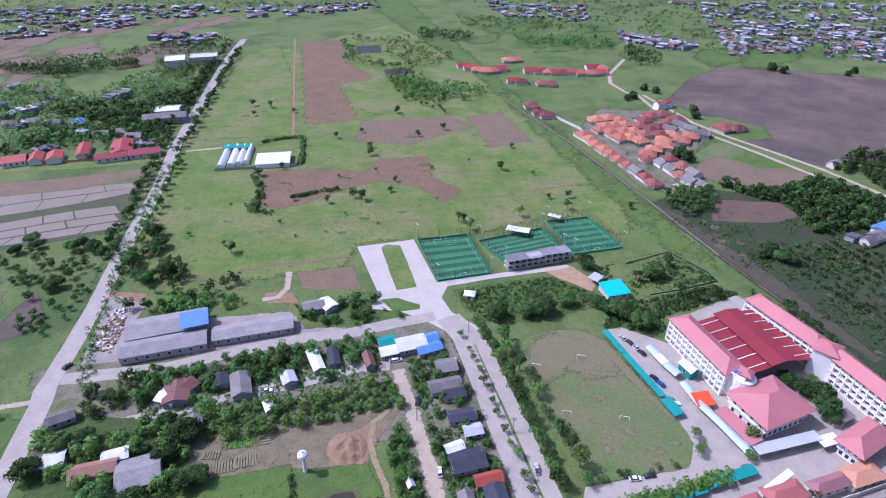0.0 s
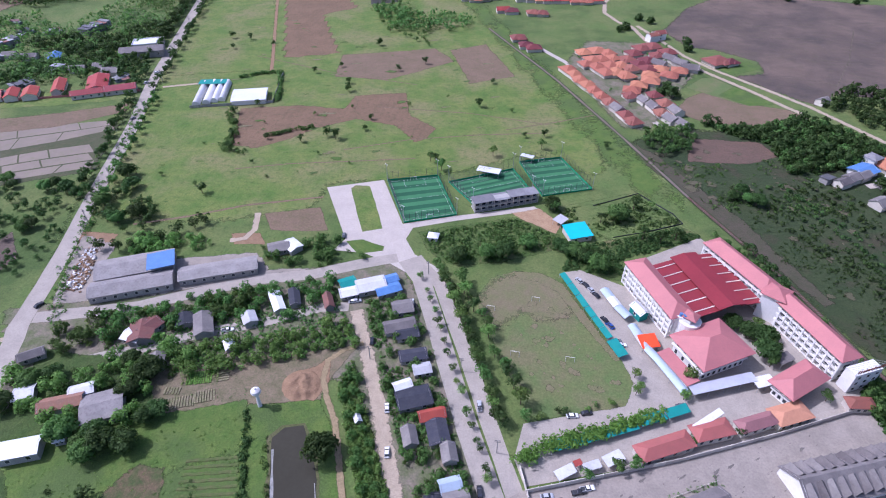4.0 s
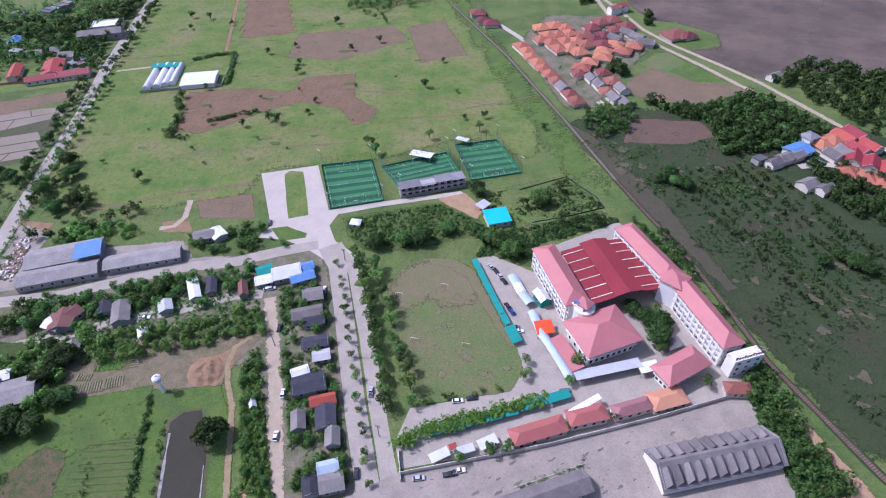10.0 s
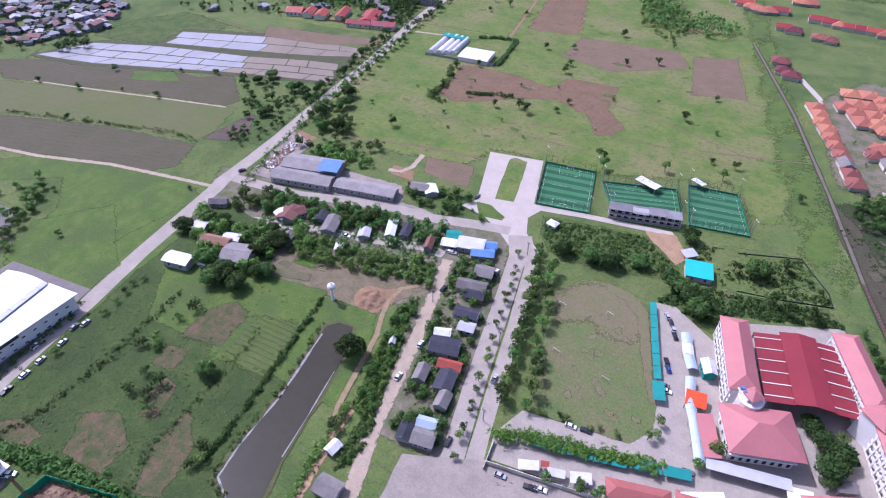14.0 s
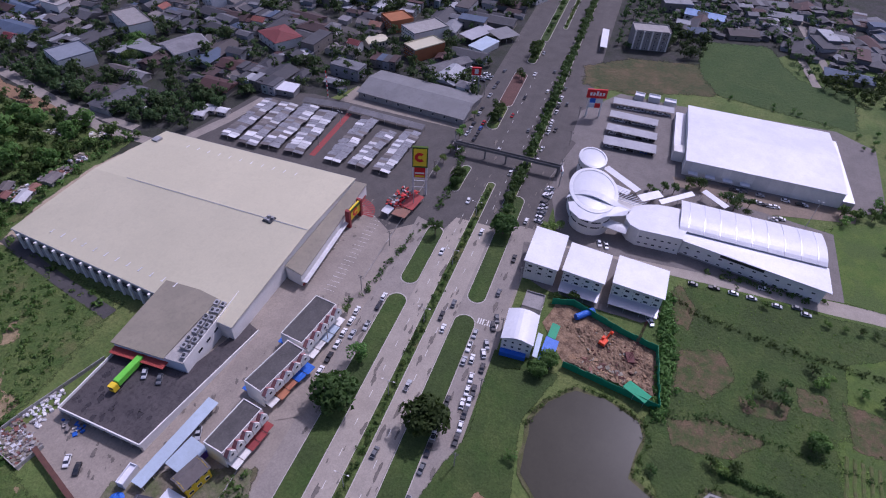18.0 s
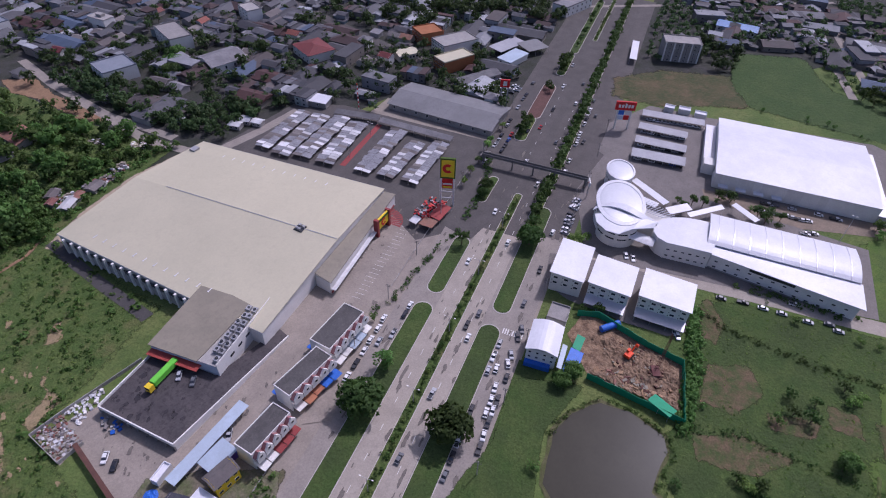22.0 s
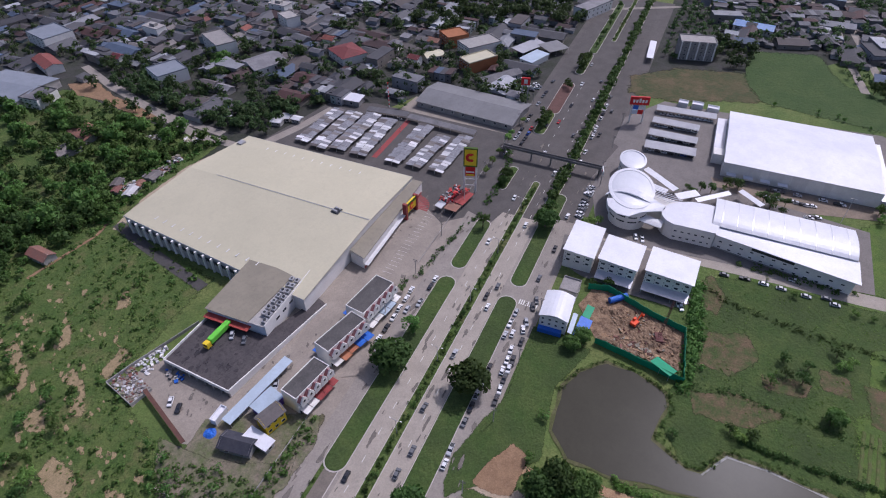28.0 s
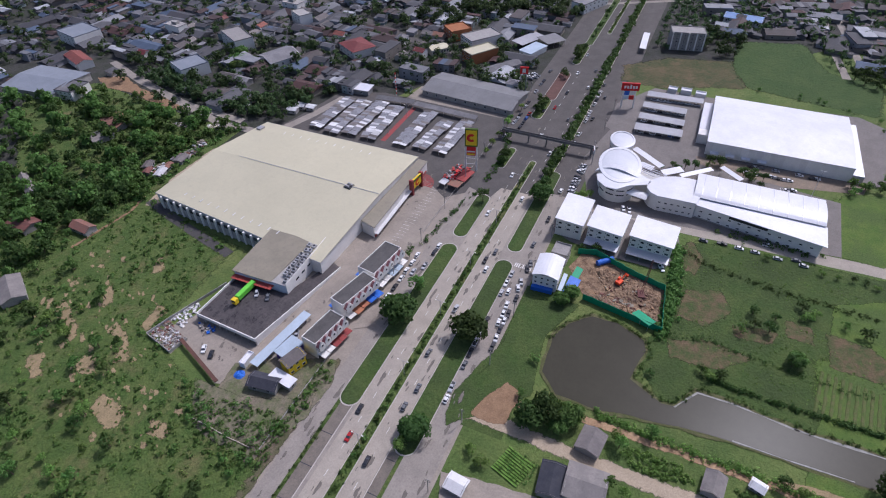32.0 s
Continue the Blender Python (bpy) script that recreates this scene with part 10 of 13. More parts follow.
# ---- greenhouses ----
def tunnel(rect):
    x, y, L, W, ang = rect
    if W > L:
        L, W, ang = W, L, ang + 90
    th = thing("greenhouse", x, y, 0, ang, "white plastic greenhouse tunnel", "greenhouse", "greenhouse tunnels")
    bm = bmesh.new()
    n = 8
    for i in range(n):
        t0, t1 = math.pi * i / n, math.pi * (i + 1) / n
        p0, p1 = (-W / 2 * math.cos(t0), 3.6 * math.sin(t0) ** 0.8), (-W / 2 * math.cos(t1), 3.6 * abs(math.sin(t1)) ** 0.8)
        slab(bm, [(-L / 2, p0[0], p0[1]), (L / 2, p0[0], p0[1]), (L / 2, p1[0], p1[1]), (-L / 2, p1[0], p1[1])], 0.06)
    bmesh.ops.remove_doubles(bm, verts=bm.verts[:], dist=0.002)
    part("cover", bm, ROOF_PALE, th)
    for s in (-1, 1):
        bm = bmesh.new()
        v = [bm.verts.new((s * (L / 2 - 0.1), -W / 2 * math.cos(math.pi * i / n), 3.5 * abs(math.sin(math.pi * i / n)) ** 0.8)) for i in range(n + 1)]
        bm.faces.new(v)
        part("end_wall", bm, WALL_WHITE, th)


for k in range(4):
    tunnel(((-233.8, 394.7, 38.4, 5.3, 98.6), (-227.3, 397.6, 37.8, 5.5, 98.9), (-221.9, 399.2, 34.7, 4.7, 98.7), (-217.2, 400.4, 32.7, 4.3, 99.1))[k])
house((-195, 389.4, 20, 23.9, 100.5), 3.6, "gable", 0.8, WALL_WHITE, ROOF_WHITE, "wide white plastic-roofed greenhouse", "greenhouse", name="greenhouse", win=0)
canopy_roof((-229.7, 411.4, 9.2, 20.7, 95.7), 3.4, "teal shade-net roof behind the greenhouses", ROOF_TEAL, 0.3, "net_roof", "shade net", 4)
sheet_fence([(-233.8, 372.3), (-176.6, 383.3), (-182.2, 436.8)], 2.0, WALL_GREY, "grey sheet fence round the greenhouses", 2, "sheet_fence", 6)
rows_of("hedge", [(-214.2, 427.1), (-200.6, 436.1), (-185, 439.2), (-177.3, 408.8), (-174.2, 385.4)], 150, (0.9, 1.8), 22, LEAF, "green clipped hedge behind the greenhouses", 7, 1.5)


# ---- houses copied from a few kinds ----
def kind_house(seed, L, W, h, roof, rise, wall, rm, label, storeys=1, win=0, far=False):
    """A house to be copied: its walls, with the roof and windows under them."""
    bm = bmesh.new()
    if roof == "gable":
        gable_walls(bm, L, W, h, rise)
    else:
        box(bm, -L / 2, L / 2, -W / 2, W / 2, 0, h)
    top = bmesh.new()
    if roof == "gable":
        gable(top, L, W, h, rise, 0.6)
    elif roof == "hip":
        hip(top, L, W, h, rise, 0.8)
        if L > 12:
            k = len(top.verts)
            hip(top, W * 0.62, L * 0.42, h - 0.1, rise * 0.62, 0.5)
            top.verts.ensure_lookup_table()
            for v in top.verts[k:]:
                v.co += Vector((L * 0.16, -W * 0.42, 0))
    elif roof == "shed":
        a, b = L / 2 + 0.6, W / 2 + 0.6
        slab(top, [(-a, -b, h + 0.16), (a, -b, h + 0.16), (a, b, h + rise + 0.16), (-a, b, h + rise + 0.16)])
    else:
        box(top, -L / 2 - 0.15, L / 2 + 0.15, -W / 2 - 0.15, W / 2 + 0.15, h, h + 0.5)
        box(top, -L / 5, L / 8, -W / 5, W / 5, h + 0.5, h + 2.6)
    th = tagged(part("house", bm, wall), label, "house")
    part("roof", top, rm, th)
    for k in range(storeys if win else 0):
        windows(th, L, W, k * h / storeys + h / storeys * 0.32, 1.6, h / storeys * 0.42, win, "front")
    return th


def put_house(k, x, y, ang, s=1.0, group=""):
    ob = copy_thing(k, pose(x, y, 0, 0, 0, ang) @ Matrix.Diagonal((s, s, 1, 1)))
    if group:
        ob["group"] = group
    return ob


K_ORANGE = kind_house(1, 12.5, 10.5, 2.9, "hip", 2.8, WALL_CREAM, ROOF_ORANGE, "cream bungalow with an orange tiled hip roof")
K_MAROON = kind_house(2, 12.5, 10.5, 2.9, "hip", 2.8, WALL_CREAM, ROOF_MAROON, "cream bungalow with a maroon tiled hip roof")
K_GREY = kind_house(3, 11, 9, 3.4, "gable", 2.4, WALL_CREAM, ROOF_GREY, "cream house with a grey gable roof")
K_RED = kind_house(4, 14, 9, 3.6, "gable", 2.4, WALL_CREAM, ROOF_RED, "low house with a red metal roof")
K_TOWN = [
    kind_house(5, 11, 8, 3.6, "gable", 1.8, WALL_CREAM, ROOF_GREY, "town house with a weathered sheet roof"),
    kind_house(6, 9, 8, 6.2, "hip", 2.0, WALL_WHITE, ROOF_TOWN, "two-storey town house with a grey hip roof", 2, 1),
    kind_house(7, 14, 9, 4.4, "gable", 2.0, WALL_GREY, ROOF_GREY, "wide low house with a dark sheet roof"),
    kind_house(8, 8, 7, 3.2, "shed", 0.8, WALL_GREY, ROOF_TOWN, "small shack with a grey sheet roof"),
    kind_house(9, 18, 10, 9.5, "flat", 0, WALL_WHITE, WALL_GREY, "white three-storey shophouse block", 3, 2),
    kind_house(10, 10, 8, 3.6, "gable", 1.8, WALL_CREAM, ROOF_RUST, "town house with a rusty roof"),
    kind_house(11, 10, 8, 6.0, "gable", 1.8, WALL_WHITE, ROOF_MAROON, "two-storey house with a maroon roof", 2, 1),
    kind_house(12, 16, 9, 3.8, "gable", 1.6, WALL_GREY, ROOF_TOWN, "long terrace with a dark corrugated roof"),
    kind_house(13, 9, 7, 3.4, "gable", 1.4, WALL_WHITE, ROOF_BLUE, "small house with a blue sheet roof"),
]
HOUSE_MASTERS = [K_ORANGE, K_MAROON, K_GREY, K_RED] + K_TOWN


def rank(kinds, pts, ang, seed, group, s=1.0, spread=4):
    rng = random.Random(seed)
    for x, y in pts:
        put_house(rng.choice(kinds), x, y, ang + rng.choice((0, 180)) + rng.uniform(-spread, spread), s * rng.uniform(0.9, 1.1), group)


VA = math.degrees(math.atan2(*(lambda p, q: (q[1] - p[1], q[0] - p[0]))((40, 468.8), (81.3, 360.1))))
rank([K_ORANGE], [(65, 487), (69.7, 470.8), (76.6, 491), (85.7, 486.7), (87.6, 474.5), (77.1, 472.7), (82.2, 459.1), (70.3, 455.6), (75.9, 444.1), (84.4, 445.5), (90.9, 438.8), (91, 459.1), (62.7, 461)], VA, 1, "village bungalows")
rank([K_MAROON], [(99.1, 472.4), (107, 486.4), (116.3, 498.7), (127.1, 503.9), (105.8, 462.6), (114.8, 470.2), (126, 482.1), (98.1, 453.1), (136.7, 490), (110.6, 452.2)], VA, 2, "village bungalows")
rank([K_GREY, K_MAROON], [(135.3, 476), (141.3, 466.1), (123.1, 464.3)], VA + 20, 3, "village bungalows")
rank([K_ORANGE], [(110.2, 439.2), (121, 452.2), (125.2, 440.1), (135.7, 449.4), (96.8, 419.5), (107.3, 427.5), (89.3, 410.3)], VA + 50, 4, "village bungalows")
rank([K_ORANGE], [(46.3, 449), (50, 439.1), (53.4, 428.6), (57, 419), (60.9, 409.1), (64.6, 399.6)], VA, 5, "village bungalows", 0.88)
rank([K_GREY, K_MAROON, K_MAROON], [(68.9, 388.8), (72.2, 378.4), (75.5, 368.4), (79.3, 358.8)], VA, 6, "village bungalows", 0.88)
rank([K_MAROON, K_MAROON, K_GREY], [(86, 400), (94.2, 392.3), (98.6, 382.3), (102.3, 372.7), (105.8, 363.3), (111.6, 356.9), (104.2, 402.5), (108.7, 388.7), (113, 376)], VA, 7, "village bungalows", 0.88)
put_house(K_GREY, 146, 456, VA + 50, 1.2, "village bungalows")
rank([K_RED, K_ORANGE], [(-50.6, 656.7), (-42.5, 649.9), (-34.4, 643.3), (-26.4, 639.1), (-18.2, 641.8), (-10.3, 646.8), (2.7, 686.5), (10.9, 689.5), (24.4, 641.5), (34.2, 639.7), (42.7, 637.8), (51.7, 636), (61.1, 636.4), (70.5, 636.8), (79.4, 635), (88.8, 635.4), (98.6, 638.1), (96.5, 658.9), (105.7, 656.9)], 8, 6, "far red-roofed houses", 1.1)
rank([K_MAROON, K_RED], [(1.1, 601.4), (9.2, 599.7), (31.1, 594.6), (39.6, 593), (11.4, 521.4), (17.1, 502.7), (23, 496.8)], 8, 7, "far red-roofed houses")
put_house(K_MAROON, 173.1, 472, 25, 1.5)
put_house(K_MAROON, 183, 470, 25, 0.9)
rank([K_TOWN[6], K_MAROON], [(131.9, 524), (139, 530)], 20, 8, "")
rank([K_GREY, K_TOWN[3], K_TOWN[0]], [(177, 289), (184.3, 285), (192, 290), (199.6, 292.7), (207, 285), (194.8, 264.3), (202, 260), (224, 396)], 28, 9, "", 0.82)
put_house(K_TOWN[1], 213, 309.5, 30, 0.9)
put_house(K_TOWN[8], 202.9, 299, 28, 1.5)
for k in range(4):
    put_house(K_ORANGE if k < 2 else K_RED, 219 + k * 8.6, 306 + k * 4.0, 115, 0.95, "eastern terraces")
    put_house(K_GREY if k < 2 else K_RED, 221 + k * 8.6, 294 + k * 3.4, 115, 0.9, "eastern terraces")
for k in range(6):
    put_house(K_RED, 231 + k * 7.2, 291 - k * 6.0, 60, 0.95, "eastern terraces")
    put_house(K_ORANGE, 222 + k * 7.4, 278 - k * 6.2, 60, 0.9, "eastern terraces")
for q in ((-384.2, 380.4, 14.5, 14.8, 115.4), (-370.7, 384.2, 15.6, 8.7, 112.9), (-358.4, 387, 15.8, 9.9, 113.1), (-343.5, 399.1, 23.5, 8.1, 112.6), (-317.4, 406.8, 26.4, 14.4, 112.6), (-295.6, 397.9, 10.3, 21.3, 111.3), (-316.1, 388.1, 6.6, 21.5, 111.4)):
    house(q, 4, "gable", 2.2, WALL_CREAM, ROOF_RED, "red-roofed school building of a roadside compound", "building", "red-roofed compound", name="compound_building", win=4)
masonry_wall([(-400.2, 373.2), (-347.6, 383.2), (-282.5, 399.4)], 1.8, "pink roadside compound wall", ROOF_PINK, gap=6)
house((-310.7, 471.1, 13.2, 34.4, 106.9), 6, "gable", 2.5, WALL_GREY, ROOF_GREY, "large grey-roofed hall among trees", "hall", name="hall", win=4)
house((-316.3, 494, 15.8, 25.2, 107.1), 4, "flat", 0, WALL_CREAM, ROOF_PALE, "wide pale flat roof among trees", "hall", name="flat_hall", win=4)
house((-379.9, 457.7, 14.5, 8.6, 111.1), 4, "gable", 2, WALL_CREAM, ROOF_BLUE, "blue-roofed house among trees", name="house", win=2)
rank([K_GREY, K_TOWN[0]], [(-348.3, 435.2), (-331.5, 440.9), (-319.5, 431.3), (-402.2, 459.4), (-420.5, 461.5), (-436.1, 455.3)], 10, 13, "")
house((-372.6, 644, 25.5, 21.4, 110.5), 10, "flat", 0, WALL_CREAM, ROOF_PALE, "pale multi-storey campus building far off", "building", storeys=3, win=6, name="campus_building")
house((-348.8, 666.2, 21, 29.9, 108), 8, "flat", 0, WALL_CREAM, ROOF_PALE, "pale campus building far off", "building", storeys=2, win=6, name="campus_building")

# far town along the northern edge
rngf = random.Random(5)
for k, (poly, n) in enumerate((
    ([(-782.1, 954.8), (-543.3, 1030.1), (-408.3, 968), (-498.5, 883.6), (-583.5, 796.8), (-651.6, 760.2)], 120),
    ([(-414.6, 1017.2), (-222.4, 1061.5), (-159.9, 1017.7), (-277.6, 948.1), (-374.3, 915.9)], 40),
    ([(-36.7, 1078.9), (184.9, 1054.8), (140.1, 920.4), (23.2, 956.9)], 50),
    ([(165.3, 844.4), (261.8, 782.7), (234.5, 745.4), (166.2, 784)], 30),
    ([(322.6, 930.8), (577.9, 904.7), (447.9, 694.3), (379.2, 752.7), (283, 725.5)], 150),
    ([(-466.5, 792.9), (-387.7, 807.4), (-362.4, 756.6), (-424.4, 747.2)], 16),
    ([(314.4, 1101.5), (697.3, 1097.9), (604, 947), (330.5, 952.8)], 80),
    ([(-552.2, 612.1), (-411.3, 577), (-331.4, 525.9), (-341.4, 438.2), (-417.3, 411.1)], 10),
    ([(-649.7, 218.6), (-575.4, 290.7), (-525, 316.7), (-492.9, 244), (-513.7, 206.8), (-552.4, 172.5)], 70),
    ([(-503.3, 332.1), (-376.8, 431.9), (-317.5, 444.7), (-299.7, 412.3), (-388.5, 381.5), (-473.9, 328.3)], 6),
)):
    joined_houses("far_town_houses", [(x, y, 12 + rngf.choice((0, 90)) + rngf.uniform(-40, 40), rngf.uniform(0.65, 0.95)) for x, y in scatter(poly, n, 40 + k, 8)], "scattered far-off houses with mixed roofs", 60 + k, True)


# landmarks of the town
ROOF_DEALER = mat("dull_grey_metal_roof", (0.20, 0.198, 0.20), (0.17, 0.168, 0.17), 12, (0.135, 0.133, 0.135), 2, 0.6, amount=0.5)
house((-291, -191.5, 33, 9.5, 158), 4.2, "gable", 1.4, WALL_GREY, ROOF_TOWN, "long workshop annex with a dark sheet roof", "workshop", name="workshop", win=3)
house((-244.8, -183.6, 70, 31, 98.8), 4.6, "gable", 2.6, WALL_GREY, ROOF_DEALER, "wide low dealership hall with a grey metal roof", "hall", name="dealership_hall", win=9, over=1)
for q in ((-210.5, -184.7, 48.3, 5.2, 99.9), (-202.4, -223.5, 29, 5.6, 109.8)):
    canopy_roof(q, 3.2, "row of patched stall roofs behind the car park", ROOF_TOWN, 0.5, "stall_row", "market stall", 7)
house((-201.9, -253.9, 11.4, 8.7, 106.4), 4, "shed", 0.8, WALL_GREY, ROOF_WHITE, "shed with a bright white roof", "shed", name="white_shed", win=1)
house((-202, -348, 22.6, 26.7, 79.7), 6, "gable", 3, WALL_WHITE, ROOF_TOWN, "hall with a curved grey roof in the town", "hall", name="hall", win=4)
house((-203.6, -402.8, 31.7, 16.5, 74.4), 10, "flat", 0, WALL_WHITE, WALL_GREY, "white apartment block with stacked balconies", "building", storeys=4, win=4, name="apartment_block")
house((-270.7, -395.7, 18.1, 12.4, 73.1), 10, "flat", 0, WALL_WHITE, WALL_GREY, "white apartment block in the town", "building", storeys=4, win=3, name="apartment_block")
house((-252.8, -308.9, 24.6, 20.7, 72.6), 6.5, "hip", 2.5, WALL_WHITE, ROOF_MAROON, "large house with dark red hip roofs", "house", name="villa", win=4, storeys=2)
house((-147.2, -389.6, 21.4, 22.5, 79.5), 8.5, "flat", 0, WALL_WHITE, ROOF_BLUEGREY, "white three-storey shop block with a blue-grey roof", "building", storeys=3, win=5, name="shop_block")
house((-67.6, -460.1, 48.9, 37.5, 109.1), 6, "gable", 2, WALL_GREY, ROOF_BLUEGREY, "large hall with a blue-grey roof", "hall", name="hall", win=5)
house((-72.4, -429.2, 15.8, 18, 109), 7, "flat", 0, WALL_WHITE, ROOF_TOWN, "white terraced apartment building", "building", storeys=3, win=4, name="apartment_block")
house((-129.9, -528.8, 29.2, 24.3, 90.7), 9, "flat", 0, WALL_WHITE, ROOF_BLUEGREY, "white apartment building with blue details", "building", storeys=4, win=4, name="apartment_block")
house((-103.1, -480.1, 27.9, 12.3, 83.3), 6, "gable", 2, WALL_WHITE, ROOF_MAROON, "house with a dark red roof in the town", "house", name="house", win=3, storeys=2)
house((-326.5, -259.5, 17.2, 18.7, 62.1), 8.5, "flat", 0, WALL_ORANGE, WALL_ORANGE, "orange three-storey commercial building", "building", storeys=3, win=5, name="orange_building")
house((-299.8, -217.1, 13.4, 26.2, 70.4), 8.5, "flat", 0, WALL_ORANGE, ROOF_BEIGE, "dark orange building with glass panels and beige roof", "building", storeys=3, win=6, name="orange_building")
house((-290.6, -253.4, 10.5, 15.3, 64.6), 5, "gable", 1.2, WALL_CREAM, ROOF_BEIGE, "long building with a cream roof", "building", name="long_hall", win=6)
house((-325.7, -233.8, 18.3, 30.3, 66.7), 8, "flat", 0, WALL_WHITE, WALL_GREY, "white terrace of shophouses with coloured bays", "building", storeys=3, win=8, name="shop_terrace")
house((-457, -199, 38, 15, 170), 8, "flat", 0, WALL_WHITE, ROOF_TOWN, "white and red two-storey shop building beside the highway", "building", storeys=2, win=6, name="shop_building")
house((-334, -188, 11.5, 21, 82), 4.5, "shed", 0.4, WALL_WHITE, ROOF_LBLUE, "petrol station with a blue-white canopy roof", "petrol station", name="petrol_station", win=2)
canopy_roof((-348.9, -201.3, 12.9, 28.8, 78.3), 4.6, "dull white workshop roof beside the highway", CARPORT, 0.5, "workshop", "workshop", 4)
canopy_roof((-359.4, -185.4, 16.5, 18.7, 64.8), 4.6, "grey workshop roof beside the highway", ROOF_DEALER, 0.5, "workshop", "workshop", 4)
house((-417.2, -92.2, 26.6, 15.1, 115.9), 14, "flat", 0, WALL_GREY, WALL_GREY, "grey hotel block with vertical window bands", "hotel", storeys=5, win=9, name="hotel_block", sides=("front", "back"))
hotel = [o for o in bpy.data.objects if o.name.startswith("hotel_block")][0]
for i in range(5):
    for s in (-1, 1):
        lbox(hotel, "fin", WALL_WHITE, -12.4 + i * 6.2 - 0.5, -12.4 + i * 6.2 + 0.5, s * 7.9 - 0.35, s * 7.9 + 0.35, 0.5, 14.4)
canopy_roof((-401.8, -120.9, 34.8, 5.1, -163.1), 4, "long white roof beside the hotel", ROOF_WHITE, 0.3, "shelter", "shelter", 3)
house((-499.1, -69.7, 14.6, 31.2, -173.8), 5, "gable", 2, WALL_WHITE, ROOF_BLUE, "long hall with a blue roof", "hall", name="blue_hall", win=6)
sgx, sgy = (-273.1, -160.3)
sign2 = thing("sign_tower", sgx, sgy, 0, -150, "tall dealership sign with a plain red square board", "sign")
for s in (-1, 1):
    lbox(sign2, "leg", STEEL, -0.4, 0.4, s * 2 - 0.4, s * 2 + 0.4, 0, 13)
brd = lbox(sign2, "board", REDPAINT, -0.6, 0.6, -3, 3, 13, 18)
lbox(brd, "mark", WALL_WHITE, -0.68, 0.68, -1.2, 1.2, 14, 17)
mast = thing("red_white_mast", *(-212, -230.7), 0, 0, "slim red and white lattice mast", "mast")
for i in range(12):
    bm = bmesh.new()
    cyl(bm, 0, 0, i * 1.5, i * 1.5 + 1.5, 0.3, 0.3, 5)
    part("mast_section", bm, REDPAINT if i % 2 else WALL_WHITE, mast)

# ---- town beyond the hypermarket ----
def taken(x, y, m=6.0):
    """Keeps roads, car parks and placed buildings free."""
    if any((x - a) ** 2 + (y - b) ** 2 < r * r for a, b, r in CLEAR) or on_building(x, y, m):
        return True
    return any(inside(np.array([x]), np.array([y]), p)[0] for p in (SHADED_PARK, HYPER, GREENPLOT))


SHADED_PARK = [(-133.1, -266.4), (-193.4, -268.1), (-204.8, -255.8), (-211.6, -241.7), (-221.3, -192.5), (-235.9, -134.3), (-225, -103.3), (-148.5, -105.6), (-153.9, -156.9), (-137.5, -191.6), (-124.3, -236.3)]
HYPER = [(-108.9, -288), (-133.4, -285.3), (-141.6, -251.1), (-159.7, -153.6), (-68.4, -125.6), (-36.6, -168.2), (-32.6, -274.4)]
GREENPLOT = [(-308, -103.1), (-366.3, -124.1), (-406.4, -95.6), (-460, -68.6), (-493.3, -16.8), (-439.6, 15.6), (-445.1, 63.5), (-356.3, 70), (-361.7, -26.6)]
CLEAR = []
TOWN_ROADS = [[(-323.9, -430.7), (-308.9, -348.1), (-297.8, -281.6)], [(-116.9, -420), (-113.2, -377.3), (-111.6, -341.3), (-110.2, -303.1), (-117.6, -274.7), (-130.2, -262.7), (-156.2, -260.1)], [(-120.8, -462.1), (-114.1, -408.7), (-112.9, -347.1), (-121.3, -293.1)]]
for road in TOWN_ROADS:
    CLEAR += [(x, y, 7.5) for x, y in dense(road, 8, 0, False)]
rngt = random.Random(77)
crowd = []


def wooded(x, y):
    """Where the town is mostly trees."""
    return noise.noise((x * 0.014, y * 0.014, 2.3)) + 0.5 * noise.noise((x * 0.035, y * 0.035, 7.1))


STREET = [(-636.2, -32.8), (-604.1, -21.2), (-534.5, 3.9), (-446.7, 35.6)]


def near_street(x, y, m=9.0):
    for a, b in zip(STREET, STREET[1:]):
        a, d = Vector(a), Vector(b) - Vector(a)
        t = min(1, max(0, (Vector((x, y)) - a).dot(d) / d.length_squared))
        if (a + d * t - Vector((x, y))).length < m:
            return True
    return False


placed = 0
for i in range(28):
    for j in range(34):
        u, v = -10 + i * 13 + rngt.uniform(-2.5, 2.5), -44 - j * 13 + rngt.uniform(-2.5, 2.5)
        x, y = hx(u, v)
        if taken(x, y) or rngt.random() < 0.14 + max(0, wooded(x, y)) * 2.0:
            continue
        ang = math.degrees(HB) + 90 * (noise.noise((x * 0.03, y * 0.03, 4.0)) > 0) + rngt.choice((0, 180)) + rngt.uniform(-4, 4)
        if u < 150 and j < 26 and placed < 110 and rngt.random() < 0.4:
            placed += 1
            put_house(rngt.choices(K_TOWN, (6, 1.0, 6, 4, 0.5, 0.7, 0.5, 6, 0.5))[0], x, y, ang, rngt.uniform(0.85, 1.05), "town houses")
        else:
            crowd.append((x, y, ang, rngt.uniform(0.8, 1.0)))
for i in range(14):
    for j in range(16):
        u, v = 215 + i * 13 + rngt.uniform(-2, 2), 60 + j * 13 + rngt.uniform(-2, 2)
        x, y = hx(u, v)
        if rngt.random() < 0.35 + max(0, wooded(x, y)) * 1.6 or near_street(x, y) or inside(np.array([x]), np.array([y]), GREENPLOT)[0]:
            continue
        crowd.append((x, y, math.degrees(HB) + rngt.choice((0, 90)) + rngt.uniform(-5, 5), rngt.uniform(0.75, 0.95)))
